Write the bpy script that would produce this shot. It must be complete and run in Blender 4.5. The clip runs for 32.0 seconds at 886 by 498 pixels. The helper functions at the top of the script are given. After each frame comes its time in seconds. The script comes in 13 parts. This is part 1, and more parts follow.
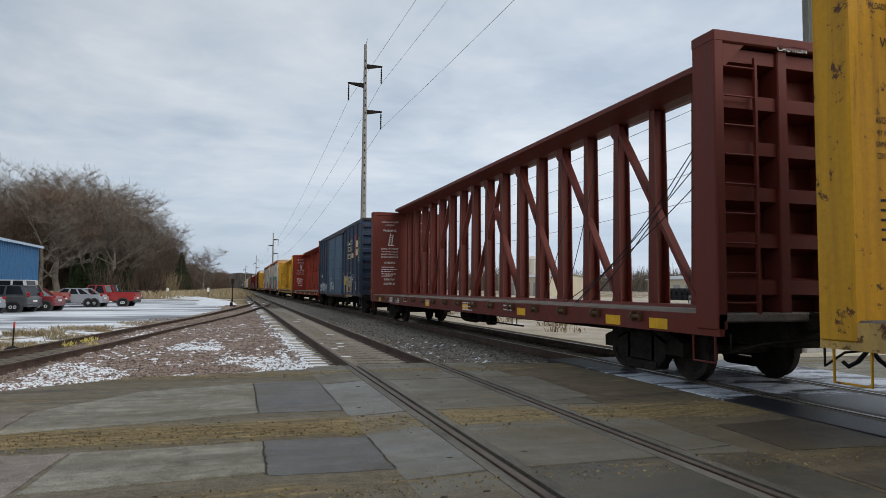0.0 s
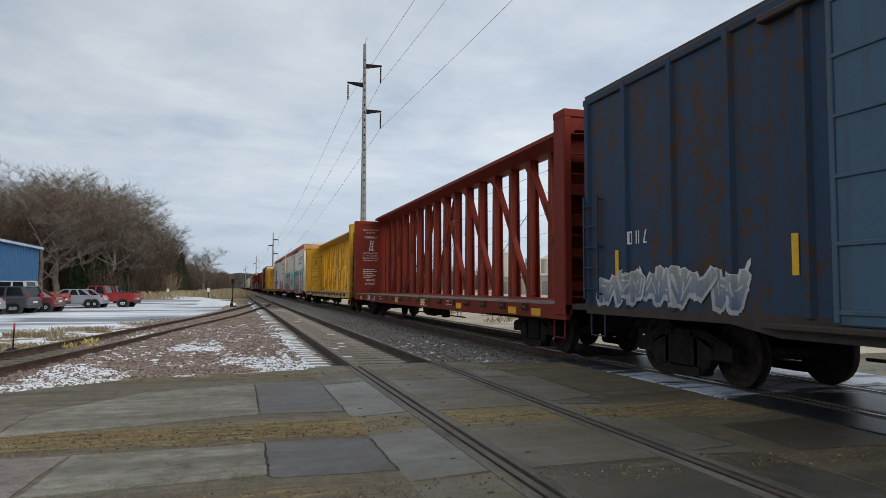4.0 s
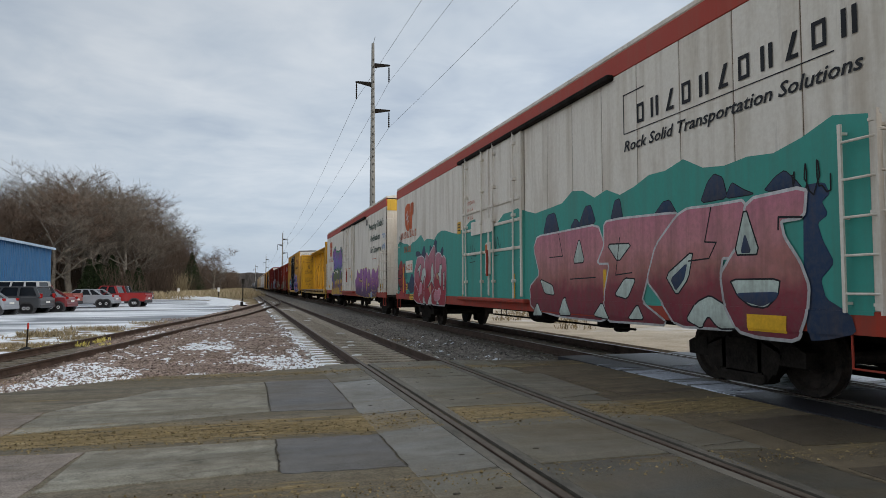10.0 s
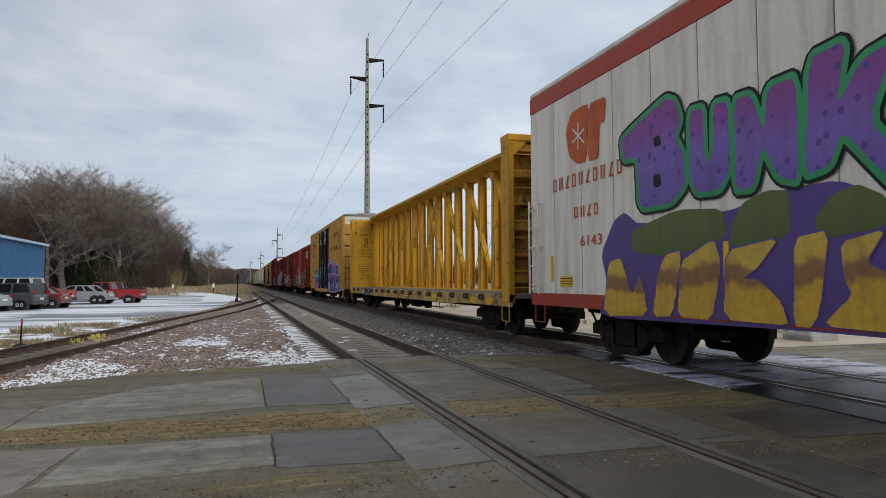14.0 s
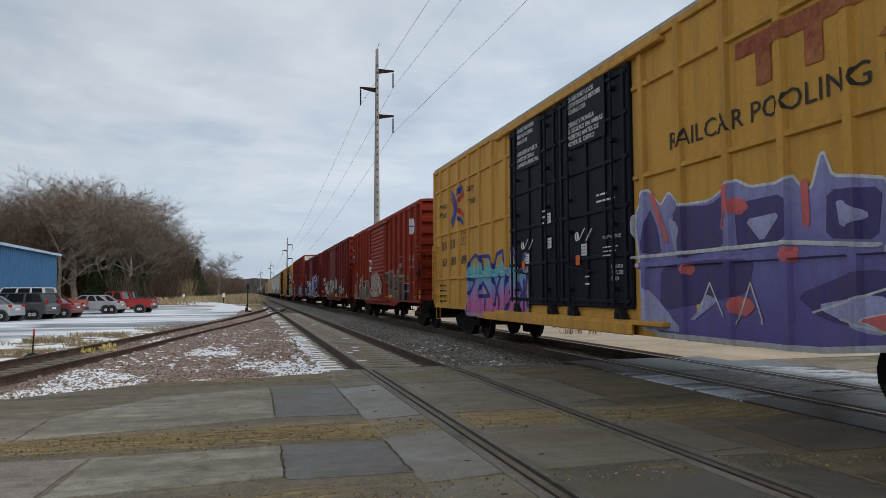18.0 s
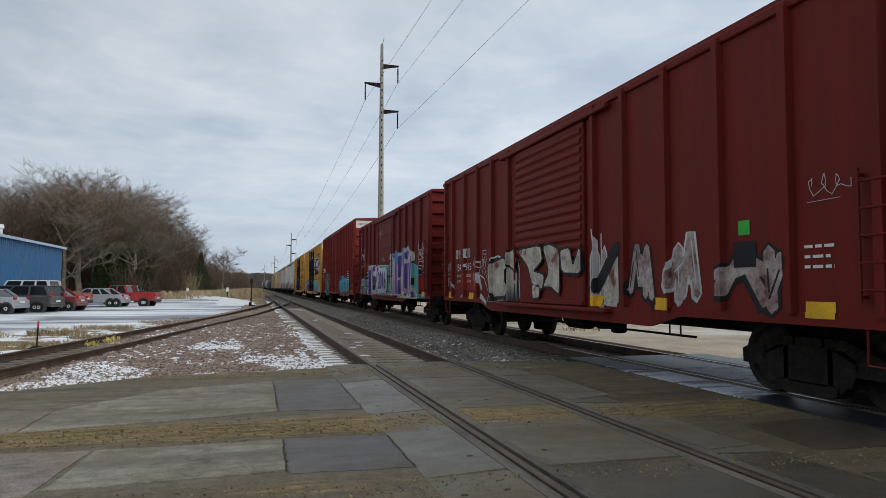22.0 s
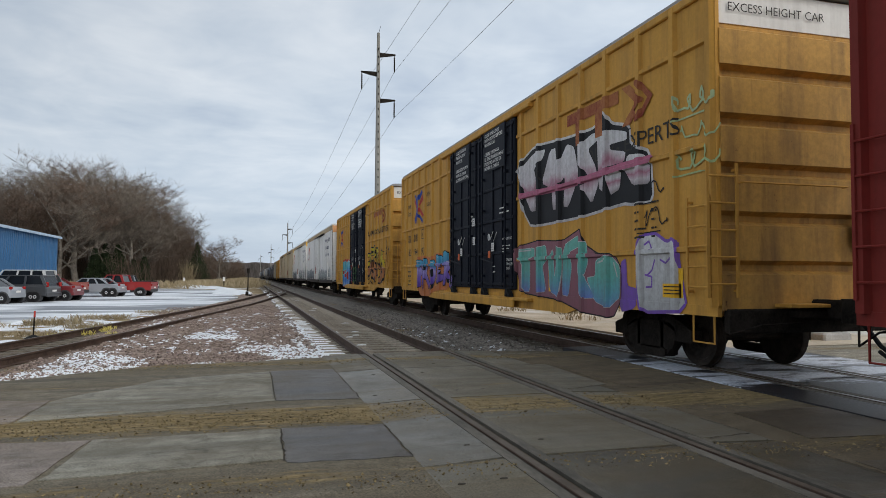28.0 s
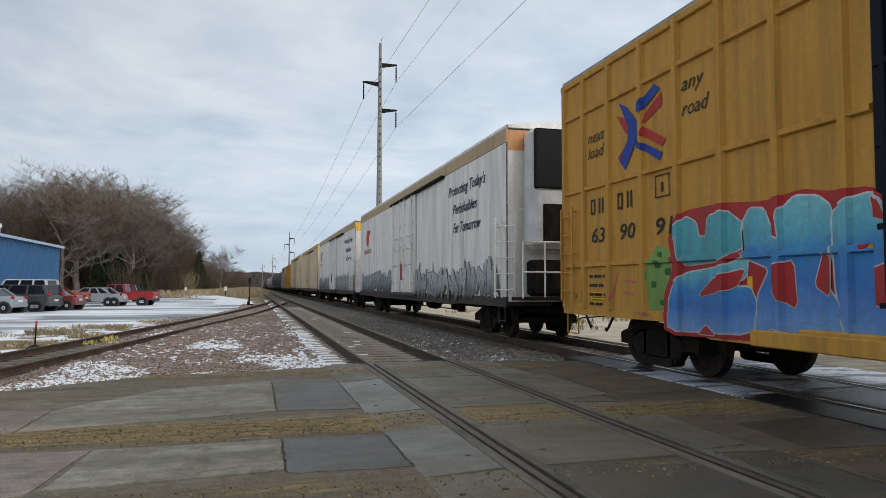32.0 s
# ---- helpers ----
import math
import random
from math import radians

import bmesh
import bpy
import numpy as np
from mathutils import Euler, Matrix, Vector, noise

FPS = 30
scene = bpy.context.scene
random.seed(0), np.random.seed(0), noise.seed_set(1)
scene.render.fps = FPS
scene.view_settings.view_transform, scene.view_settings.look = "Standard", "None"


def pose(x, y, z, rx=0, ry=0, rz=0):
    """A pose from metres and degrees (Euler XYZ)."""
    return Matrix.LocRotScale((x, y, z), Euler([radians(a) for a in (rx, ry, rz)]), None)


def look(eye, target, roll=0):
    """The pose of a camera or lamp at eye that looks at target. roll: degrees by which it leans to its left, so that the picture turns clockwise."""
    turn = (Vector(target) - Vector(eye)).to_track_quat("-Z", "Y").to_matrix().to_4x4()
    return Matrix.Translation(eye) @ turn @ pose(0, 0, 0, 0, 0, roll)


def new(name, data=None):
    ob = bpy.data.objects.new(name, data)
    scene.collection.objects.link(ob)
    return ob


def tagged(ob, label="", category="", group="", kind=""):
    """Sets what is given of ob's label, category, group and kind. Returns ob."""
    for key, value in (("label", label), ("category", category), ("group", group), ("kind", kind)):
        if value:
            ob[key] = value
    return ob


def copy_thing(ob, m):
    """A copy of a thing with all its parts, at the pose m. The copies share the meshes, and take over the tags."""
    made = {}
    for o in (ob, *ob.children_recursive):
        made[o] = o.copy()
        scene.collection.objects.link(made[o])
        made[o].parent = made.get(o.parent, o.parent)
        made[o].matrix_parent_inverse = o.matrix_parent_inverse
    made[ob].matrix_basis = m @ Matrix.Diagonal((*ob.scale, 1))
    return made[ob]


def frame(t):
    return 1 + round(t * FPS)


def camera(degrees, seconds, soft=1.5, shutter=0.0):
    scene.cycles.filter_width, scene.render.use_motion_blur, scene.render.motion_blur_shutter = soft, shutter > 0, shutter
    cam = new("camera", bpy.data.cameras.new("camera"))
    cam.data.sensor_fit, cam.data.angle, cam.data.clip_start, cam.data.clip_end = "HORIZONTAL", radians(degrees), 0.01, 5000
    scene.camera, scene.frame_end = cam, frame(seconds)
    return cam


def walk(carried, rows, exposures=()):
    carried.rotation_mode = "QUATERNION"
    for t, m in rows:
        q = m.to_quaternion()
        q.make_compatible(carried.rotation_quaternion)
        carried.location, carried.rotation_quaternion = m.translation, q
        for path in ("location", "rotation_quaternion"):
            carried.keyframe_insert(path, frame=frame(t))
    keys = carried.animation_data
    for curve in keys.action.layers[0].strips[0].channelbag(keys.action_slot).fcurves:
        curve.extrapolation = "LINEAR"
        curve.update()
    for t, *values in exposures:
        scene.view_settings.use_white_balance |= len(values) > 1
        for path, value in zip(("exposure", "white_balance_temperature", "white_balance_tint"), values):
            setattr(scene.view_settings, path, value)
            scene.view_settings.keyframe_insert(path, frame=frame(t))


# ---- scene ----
import itertools
cam = camera(66, 32.0, soft=0.65)


def aim(x, y, z, yaw, pitch, roll):
    """Pose of a hand-held camera: yaw to the right of the track's line, pitch up, roll, in degrees."""
    return pose(x, y, z, 0, 0, -yaw) @ pose(0, 0, 0, 90 + pitch) @ pose(0, 0, 0, 0, 0, roll)


walk(cam, [(r[0], aim(*r[1:])) for r in [
    (0, 0.012, -0.006, 1.376, 16.97, 3.28, 0.35), (0.5, 0.013, -0.007, 1.371, 17.04, 3.49, 0.42), (1, 0.017, 0.026, 1.380, 17.00, 3.58, 0.40),
    (1.5, 0.014, 0.019, 1.385, 17.03, 3.65, 0.42), (2, 0.008, 0.017, 1.381, 16.98, 3.62, 0.36), (2.5, 0.010, 0.023, 1.379, 16.99, 3.47, 0.22),
    (3, 0.012, 0.028, 1.377, 16.93, 3.39, 0.16), (3.5, 0.005, 0.033, 1.381, 17.01, 3.35, 0.13), (5.5, 0.010, 0.038, 1.377, 16.52, 2.67, -0.09),
    (6, 0.001, 0.001, 1.369, 16.25, 2.63, -0.04), (6.5, 0.006, 0.018, 1.362, 16.16, 3.02, -0.10), (7, 0.001, -0.008, 1.370, 16.20, 3.17, -0.08),
    (7.5, 0.008, 0.015, 1.368, 16.30, 3.11, -0.05), (8, 0.001, -0.004, 1.370, 16.38, 3.05, -0.04), (8.5, -0.005, 0.001, 1.367, 16.47, 3.03, 0.08),
    (9, -0.000, -0.000, 1.370, 16.45, 3.03, -0.00), (9.5, 0.004, 0.009, 1.368, 16.21, 3.05, -0.12), (10, 0.002, -0.015, 1.373, 16.21, 3.12, -0.10),
    (10.5, -0.001, 0.004, 1.370, 16.33, 2.92, -0.12), (11, 0.002, 0.004, 1.368, 16.44, 2.82, -0.27), (11.5, 0.010, 0.006, 1.368, 16.60, 2.74, -0.19),
    (12, 0.006, 0.014, 1.369, 16.90, 2.65, -0.26), (12.5, 0.005, 0.000, 1.370, 16.82, 2.80, -0.42), (13, 0.001, 0.008, 1.363, 16.61, 2.71, -0.31),
    (13.5, 0.007, 0.030, 1.375, 16.85, 2.51, -0.38), (14, -0.001, -0.013, 1.363, 16.63, 2.73, -0.28), (14.5, -0.002, -0.015, 1.365, 16.47, 2.80, -0.35),
    (16.5, -0.005, 0.013, 1.375, 16.29, 3.32, -0.24), (17, -0.001, 0.009, 1.367, 16.12, 3.55, -0.16), (17.5, 0.002, 0.013, 1.371, 15.87, 3.48, -0.35),
    (18, 0.000, -0.008, 1.374, 15.84, 3.55, -0.25), (18.5, 0.000, 0.004, 1.372, 16.03, 3.44, -0.31), (19, -0.001, 0.007, 1.368, 15.97, 3.37, -0.17),
    (19.5, 0.001, 0.003, 1.370, 15.98, 3.39, -0.15), (20, -0.001, 0.011, 1.372, 15.97, 3.37, -0.18), (20.5, 0.000, -0.010, 1.373, 15.96, 3.45, -0.10),
    (21, 0.004, 0.008, 1.371, 16.02, 3.51, -0.11), (21.5, 0.005, 0.005, 1.372, 15.78, 3.39, -0.06), (22, 0.004, 0.016, 1.364, 15.53, 3.21, 0.17),
    (22.5, -0.005, -0.000, 1.371, 15.40, 2.99, 0.19), (23, 0.004, 0.017, 1.370, 15.39, 2.99, 0.17), (23.5, 0.000, 0.007, 1.374, 15.32, 3.05, 0.11),
    (24, 0.004, 0.007, 1.370, 15.22, 3.20, 0.06), (24.5, 0.005, -0.001, 1.374, 15.33, 3.33, 0.28), (25, 0.004, 0.005, 1.375, 15.58, 3.15, 0.36),
    (25.5, 0.002, 0.005, 1.375, 15.96, 2.79, 0.03), (27.5, 0.002, 0.002, 1.368, 15.74, 2.31, -0.14), (28, 0.000, 0.011, 1.370, 15.81, 2.33, 0.17),
    (28.5, 0.006, 0.028, 1.373, 15.64, 2.33, 0.05), (29, 0.009, 0.022, 1.382, 15.63, 2.39, -0.02), (29.5, 0.001, 0.026, 1.376, 15.68, 2.61, 0.13),
    (30, 0.005, 0.020, 1.377, 15.49, 2.73, 0.16), (30.5, 0.008, 0.017, 1.374, 15.48, 2.83, 0.11), (31, -0.004, -0.001, 1.369, 15.54, 3.04, 0.15),
    (31.5, 0.007, -0.007, 1.374, 15.65, 3.09, -0.02), (32, 0.002, 0.005, 1.372, 15.67, 3.12, 0.15)]],
     exposures=[(0, 0), (6, 0), (8, -.09), (9.2, -.09), (11, 0), (25.5, 0), (27.5, 0.10), (32.0, 0.12)])

# ---- light ----
SUN_EL, SUN_AZ = radians(34), radians(148)      # azimuth clockwise from +y
world = bpy.data.worlds.new("winter_sky")
scene.world = world
world.use_nodes = True


class NT:
    """Short-hand for building node trees."""

    def __init__(self, tree):
        self.t = tree

    def n(self, kind, **inputs):
        node = self.t.nodes.new(kind)
        for k, v in inputs.items():
            if k in ("operation", "blend_type", "data_type", "noise_dimensions", "feature", "musgrave_type", "distance", "interpolation_type", "sky_type", "sun_disc", "sun_elevation", "sun_rotation", "air_density", "dust_density", "ozone_density", "clamp", "wave_type", "bands_direction"):
                if k == "operation": node.operation = v
                elif k == "blend_type": node.blend_type = v
                elif k == "data_type": node.data_type = v
                elif k == "noise_dimensions": node.noise_dimensions = v
                elif k == "feature": node.feature = v
                elif k == "distance": node.distance = v
                elif k == "sky_type": node.sky_type = v
                elif k == "sun_disc": node.sun_disc = v
                elif k == "sun_elevation": node.sun_elevation = v
                elif k == "sun_rotation": node.sun_rotation = v
                elif k == "air_density": node.air_density = v
                elif k == "dust_density": node.dust_density = v
                elif k == "clamp": node.clamp = v
                elif k == "wave_type": node.wave_type = v
                elif k == "bands_direction": node.bands_direction = v
                continue
            key = int(k[1:]) if k[0] == "i" and k[1:].isdigit() else k.replace("_", " ")
            sock = node.inputs[key]
            if isinstance(v, bpy.types.NodeSocket):
                self.t.links.new(v, sock)
            else:
                sock.default_value = v
        return node

    def math(self, op, a, b=0.0, clamp=False):
        m = self.n("ShaderNodeMath", operation=op, i0=a, i1=b)
        m.use_clamp = clamp
        return m.outputs[0]

    def mix(self, f, a, b, blend="MIX"):
        m = self.n("ShaderNodeMix", data_type="RGBA", blend_type=blend)
        for s, v in ((0, f), (6, a), (7, b)):
            if isinstance(v, bpy.types.NodeSocket):
                self.t.links.new(v, m.inputs[s])
            else:
                m.inputs[s].default_value = v if s == 0 else (*v[:3], 1)
        return m.outputs[2]

    def ramp(self, f, stops):
        r = self.n("ShaderNodeValToRGB", Fac=f)
        el = r.color_ramp.elements
        while len(el) < len(stops):
            el.new(0.5)
        for e, (p, c) in zip(el, stops):
            e.position = p
            e.color = (*c, 1) if not isinstance(c, (int, float)) else (c, c, c, 1)
        return r.outputs[0]

    def noise(self, vec, scale, detail=4.0, rough=0.55, dist=0.0):
        return self.n("ShaderNodeTexNoise", Vector=vec, Scale=scale, Detail=detail, Roughness=rough, Distortion=dist).outputs[0]

    def link(self, a, b):
        self.t.links.new(a, b)


def build_sky():
    w = NT(world.node_tree)
    world.node_tree.nodes.clear()
    co = w.n("ShaderNodeTexCoord").outputs["Generated"]
    sep = w.n("ShaderNodeSeparateXYZ", Vector=co)
    x, y, z = sep.outputs
    up = w.math("MAXIMUM", z, 0.0)
    flat = w.math("ADD", up, 0.10)
    u, v = w.math("DIVIDE", x, flat), w.math("DIVIDE", y, flat)
    vec = w.n("ShaderNodeCombineXYZ", X=u, Y=v, Z=0.0).outputs[0]
    big = w.noise(vec, 0.75, 5.0, 0.55, 0.35)
    small = w.noise(vec, 2.6, 4.0, 0.6, 0.5)
    cl = w.math("ADD", w.math("MULTIPLY", big, 0.75), w.math("MULTIPLY", small, 0.25))
    clouds = w.ramp(cl, [(0.36, (0.43, 0.50, 0.60)), (0.47, (0.55, 0.615, 0.69)), (0.56, (0.66, 0.71, 0.765)), (0.68, (0.80, 0.835, 0.865))])
    low = w.ramp(z, [(0.0, (0.44, 0.53, 0.66)), (0.06, (0.40, 0.485, 0.615)), (0.16, (0.47, 0.545, 0.65))])
    band = w.ramp(z, [(0.02, 1.0), (0.22, 0.0)])
    col = w.mix(w.math("MULTIPLY", band, 0.8), clouds, low)
    sky = w.n("ShaderNodeTexSky", sky_type="NISHITA", sun_disc=False, sun_elevation=SUN_EL, sun_rotation=SUN_AZ)
    skyc = w.mix(1.0, sky.outputs[0], (0.10, 0.10, 0.10), "MULTIPLY")
    col = w.mix(0.12, col, skyc)
    top = w.ramp(z, [(0.15, 1.0), (0.75, 0.80)])
    col = w.mix(1.0, col, top, "MULTIPLY")
    side = w.ramp(w.math("ADD", w.math("MULTIPLY", x, .5), .5), [(0.0, 1.15), (0.34, .85), (0.75, 1.12)])
    col = w.mix(1.0, col, side, "MULTIPLY")
    bg = w.n("ShaderNodeBackground", Color=col, Strength=SKY)
    out = w.n("ShaderNodeOutputWorld")
    w.link(bg.outputs[0], out.inputs[0])


SKY = 1.12
build_sky()
sun = new("sun", bpy.data.lights.new("sun", "SUN"))
sun.data.energy, sun.data.angle, sun.data.color = 1.7, radians(45), (1.0, 0.96, 0.90)
sun.matrix_world = look((0, 0, 0), (-math.sin(SUN_AZ) * math.cos(SUN_EL), -math.cos(SUN_AZ) * math.cos(SUN_EL), -math.sin(SUN_EL)))


# ---- materials ----
def mat(name, rough=0.7, metal=0.0, spec=0.25):
    m = bpy.data.materials.new(name)
    m.use_nodes = True
    w = NT(m.node_tree)
    p = m.node_tree.nodes["Principled BSDF"]
    p.inputs["Roughness"].default_value = rough
    p.inputs["Metallic"].default_value = metal
    p.inputs["Specular IOR Level"].default_value = spec
    return m, w, p


def bump(w, p, height, strength=0.3, dist=0.01):
    b = w.n("ShaderNodeBump", Strength=strength, Distance=dist, Height=height)
    w.link(b.outputs[0], p.inputs["Normal"])


def mottled(name, c1, c2, scale=3.0, fine=30.0, rough=0.8, b=0.25, bd=0.01, metal=0.0, stretch=(1, 1, 1), c3=None, t3=(0.6, 0.7), spec=0.25):
    """A surface of two tones at two scales, in metres of its own space, with a fine relief."""
    m, w, p = mat(name, rough, metal, spec)
    co = w.n("ShaderNodeTexCoord").outputs["Object"]
    vec = w.n("ShaderNodeMapping", Vector=co, Scale=stretch).outputs[0]
    a, f = w.noise(vec, scale), w.noise(vec, fine, 3.0, 0.65)
    k = w.math("ADD", w.math("MULTIPLY", a, 0.6), w.math("MULTIPLY", f, 0.4))
    col = w.ramp(k, [(0.36, c1), (0.62, c2)])
    if c3:
        g = w.noise(vec, scale * 0.45, 5.0, 0.6, 0.4)
        col = w.mix(w.ramp(g, [(t3[0], 0.0), (t3[1], 1.0)]), col, c3)
    w.link(col, p.inputs["Base Color"])
    bump(w, p, f, b, bd)
    return m


def paint(name, base, rust=0.25, dirt=0.35, fade=0.15, rough=0.55, rustc=(0.10, 0.045, 0.022), dirtc=(0.09, 0.075, 0.06), streak=1.0, spec=0.2):
    """Weathered enamel on steel: faded patches, vertical streaks of dirt, chips of rust."""
    m, w, p = mat(name, rough, 0.0, spec)
    co = w.n("ShaderNodeTexCoord").outputs["Object"]
    off = w.n("ShaderNodeVectorMath", operation="ADD", i0=co, i1=w.math("MULTIPLY", w.n("ShaderNodeObjectInfo").outputs["Random"], 3.0)).outputs[0]
    big = w.noise(off, 0.55, 4.0, 0.6)
    st = w.noise(w.n("ShaderNodeMapping", Vector=off, Scale=(5.0 * streak, 5.0 * streak, 0.35)).outputs[0], 1.0, 5.0, 0.6, 0.2)
    fine = w.noise(off, 14.0, 4.0, 0.7)
    chips = w.noise(off, 5.0, 6.0, 0.75)
    faded = tuple(min(1, c * 0.92 + 0.08 * (sum(base) / 3 + 0.10)) for c in base)
    col = w.mix(w.math("MULTIPLY", w.ramp(big, [(0.35, 0.0), (0.7, 1.0)]), fade * 3, True), base, faded)
    col = w.mix(w.math("MULTIPLY", w.ramp(st, [(0.44, 0.0), (0.72, 1.0)]), dirt), col, dirtc)
    col = w.mix(w.math("MULTIPLY", w.ramp(fine, [(0.35, 0.0), (0.75, 1.0)]), dirt * 0.45), col, dirtc)
    runs = w.noise(w.n("ShaderNodeMapping", Vector=off, Scale=(2.2, 2.2, 0.18)).outputs[0], 1.0, 6.0, 0.7, 0.3)
    col = w.mix(w.math("MULTIPLY", w.ramp(runs, [(0.60, 0.0), (0.74, 1.0)]), min(1.0, rust * 1.3)), col, rustc)
    k = w.math("ADD", w.math("MULTIPLY", chips, 0.75), w.math("MULTIPLY", st, 0.25))
    col = w.mix(w.ramp(k, [(0.72 - 0.2 * rust, 0.0), (0.76 - 0.2 * rust, 1.0)]), col, rustc)
    w.link(col, p.inputs["Base Color"])
    r = w.math("ADD", w.math("MULTIPLY", fine, 0.25), rough - 0.1)
    w.link(r, p.inputs["Roughness"])
    bump(w, p, w.math("ADD", fine, w.math("MULTIPLY", big, 2.0)), 0.12, 0.02)
    return m


def spray(name, stops, rough=0.55, spots=None):
    """Sprayed paint whose hue runs from the bottom to the top of the piece."""
    m, w, p = mat(name, rough)
    tc = w.n("ShaderNodeTexCoord")
    z = w.n("ShaderNodeSeparateXYZ", Vector=tc.outputs["Generated"]).outputs[2]
    nz = w.noise(tc.outputs["Object"], 1.6, 4.0, 0.6)
    f = w.math("ADD", z, w.math("MULTIPLY", w.math("SUBTRACT", nz, 0.5), 0.55))
    col = w.ramp(f, stops)
    g = w.noise(tc.outputs["Object"], 12.0, 4.0, 0.7)
    col = w.mix(w.math("MULTIPLY", w.ramp(g, [(0.4, 0.0), (0.75, 1.0)]), 0.35), col, (0.12, 0.10, 0.09))
    runs = w.noise(w.n("ShaderNodeMapping", Vector=tc.outputs["Object"], Scale=(6.0, 6.0, .5)).outputs[0], 1.0, 5.0, .65, .3)
    col = w.mix(w.math("MULTIPLY", w.ramp(runs, [(0.46, 0.0), (0.72, 1.0)]), 0.42), col, (0.11, 0.075, 0.055))
    if spots:
        v = w.n("ShaderNodeTexVoronoi", Vector=tc.outputs["Object"], Scale=5.5).outputs[0]
        col = w.mix(w.ramp(v, [(0.22, 1.0), (0.26, 0.0)]), col, spots)
    w.link(col, p.inputs["Base Color"])
    return m


def plain(name, c, rough=0.6, metal=0.0, v=0.18):
    d = tuple(x * (1 - v) for x in c)
    e = tuple(min(1, x * (1 + v)) for x in c)
    return mottled(name, d, e, 2.0, 22.0, rough, 0.1, 0.004, metal)


def glow(name, c, s):
    m, w, p = mat(name, 0.3)
    p.inputs["Base Color"].default_value = (*c, 1)
    p.inputs["Emission Color"].default_value = (*c, 1)
    p.inputs["Emission Strength"].default_value = s
    return m


def glass(name, c=(0.03, 0.035, 0.04)):
    m, w, p = mat(name, 0.08)
    p.inputs["Base Color"].default_value = (*c, 1)
    p.inputs["Specular IOR Level"].default_value = 0.6
    return m


MAT = {}
MAT["steel_dark"] = mottled("dark_steel", (0.008, 0.007, 0.006), (0.030, 0.025, 0.021), 4, 30, 0.85, 0.3, spec=.06)
MAT["wheel"] = mottled("wheel_steel", (0.012, 0.010, 0.009), (0.045, 0.035, 0.028), 6, 40, 0.7, 0.2, spec=.1)
MAT["rail"] = mottled("rail_side", (0.045, 0.028, 0.020), (0.10, 0.066, 0.05), 3, 30, 0.8, 0.3)
MAT["rail_top"] = mottled("rail_top", (0.20, 0.19, 0.185), (0.32, 0.31, 0.30), 2, 20, 0.32, 0.1, metal=0.8)
MAT["rail_worn"] = mottled("worn_rail_face", (0.075, 0.058, 0.046), (0.15, 0.125, 0.10), 2, 20, 0.55, 0.1, metal=0.2)
MAT["tie"] = mottled("tie_wood", (0.055, 0.045, 0.035), (0.24, 0.21, 0.17), 6, 40, 0.9, 0.6, 0.02, stretch=(0.4, 4, 2), c3=(0.60, 0.62, 0.65), t3=(0.62, 0.70))
MAT["black"] = plain("black_rubber", (0.012, 0.012, 0.012), 0.8)
MAT["rope"] = plain("cable_black", (0.02, 0.02, 0.02), 0.7)
MAT["white_mark"] = plain("white_lettering", (0.66, 0.65, 0.62), 0.6, v=0.12)
MAT["black_mark"] = plain("black_lettering", (0.02, 0.02, 0.022), 0.6)
MAT["yellow_mark"] = plain("yellow_reflector", (0.72, 0.40, 0.02), 0.45)


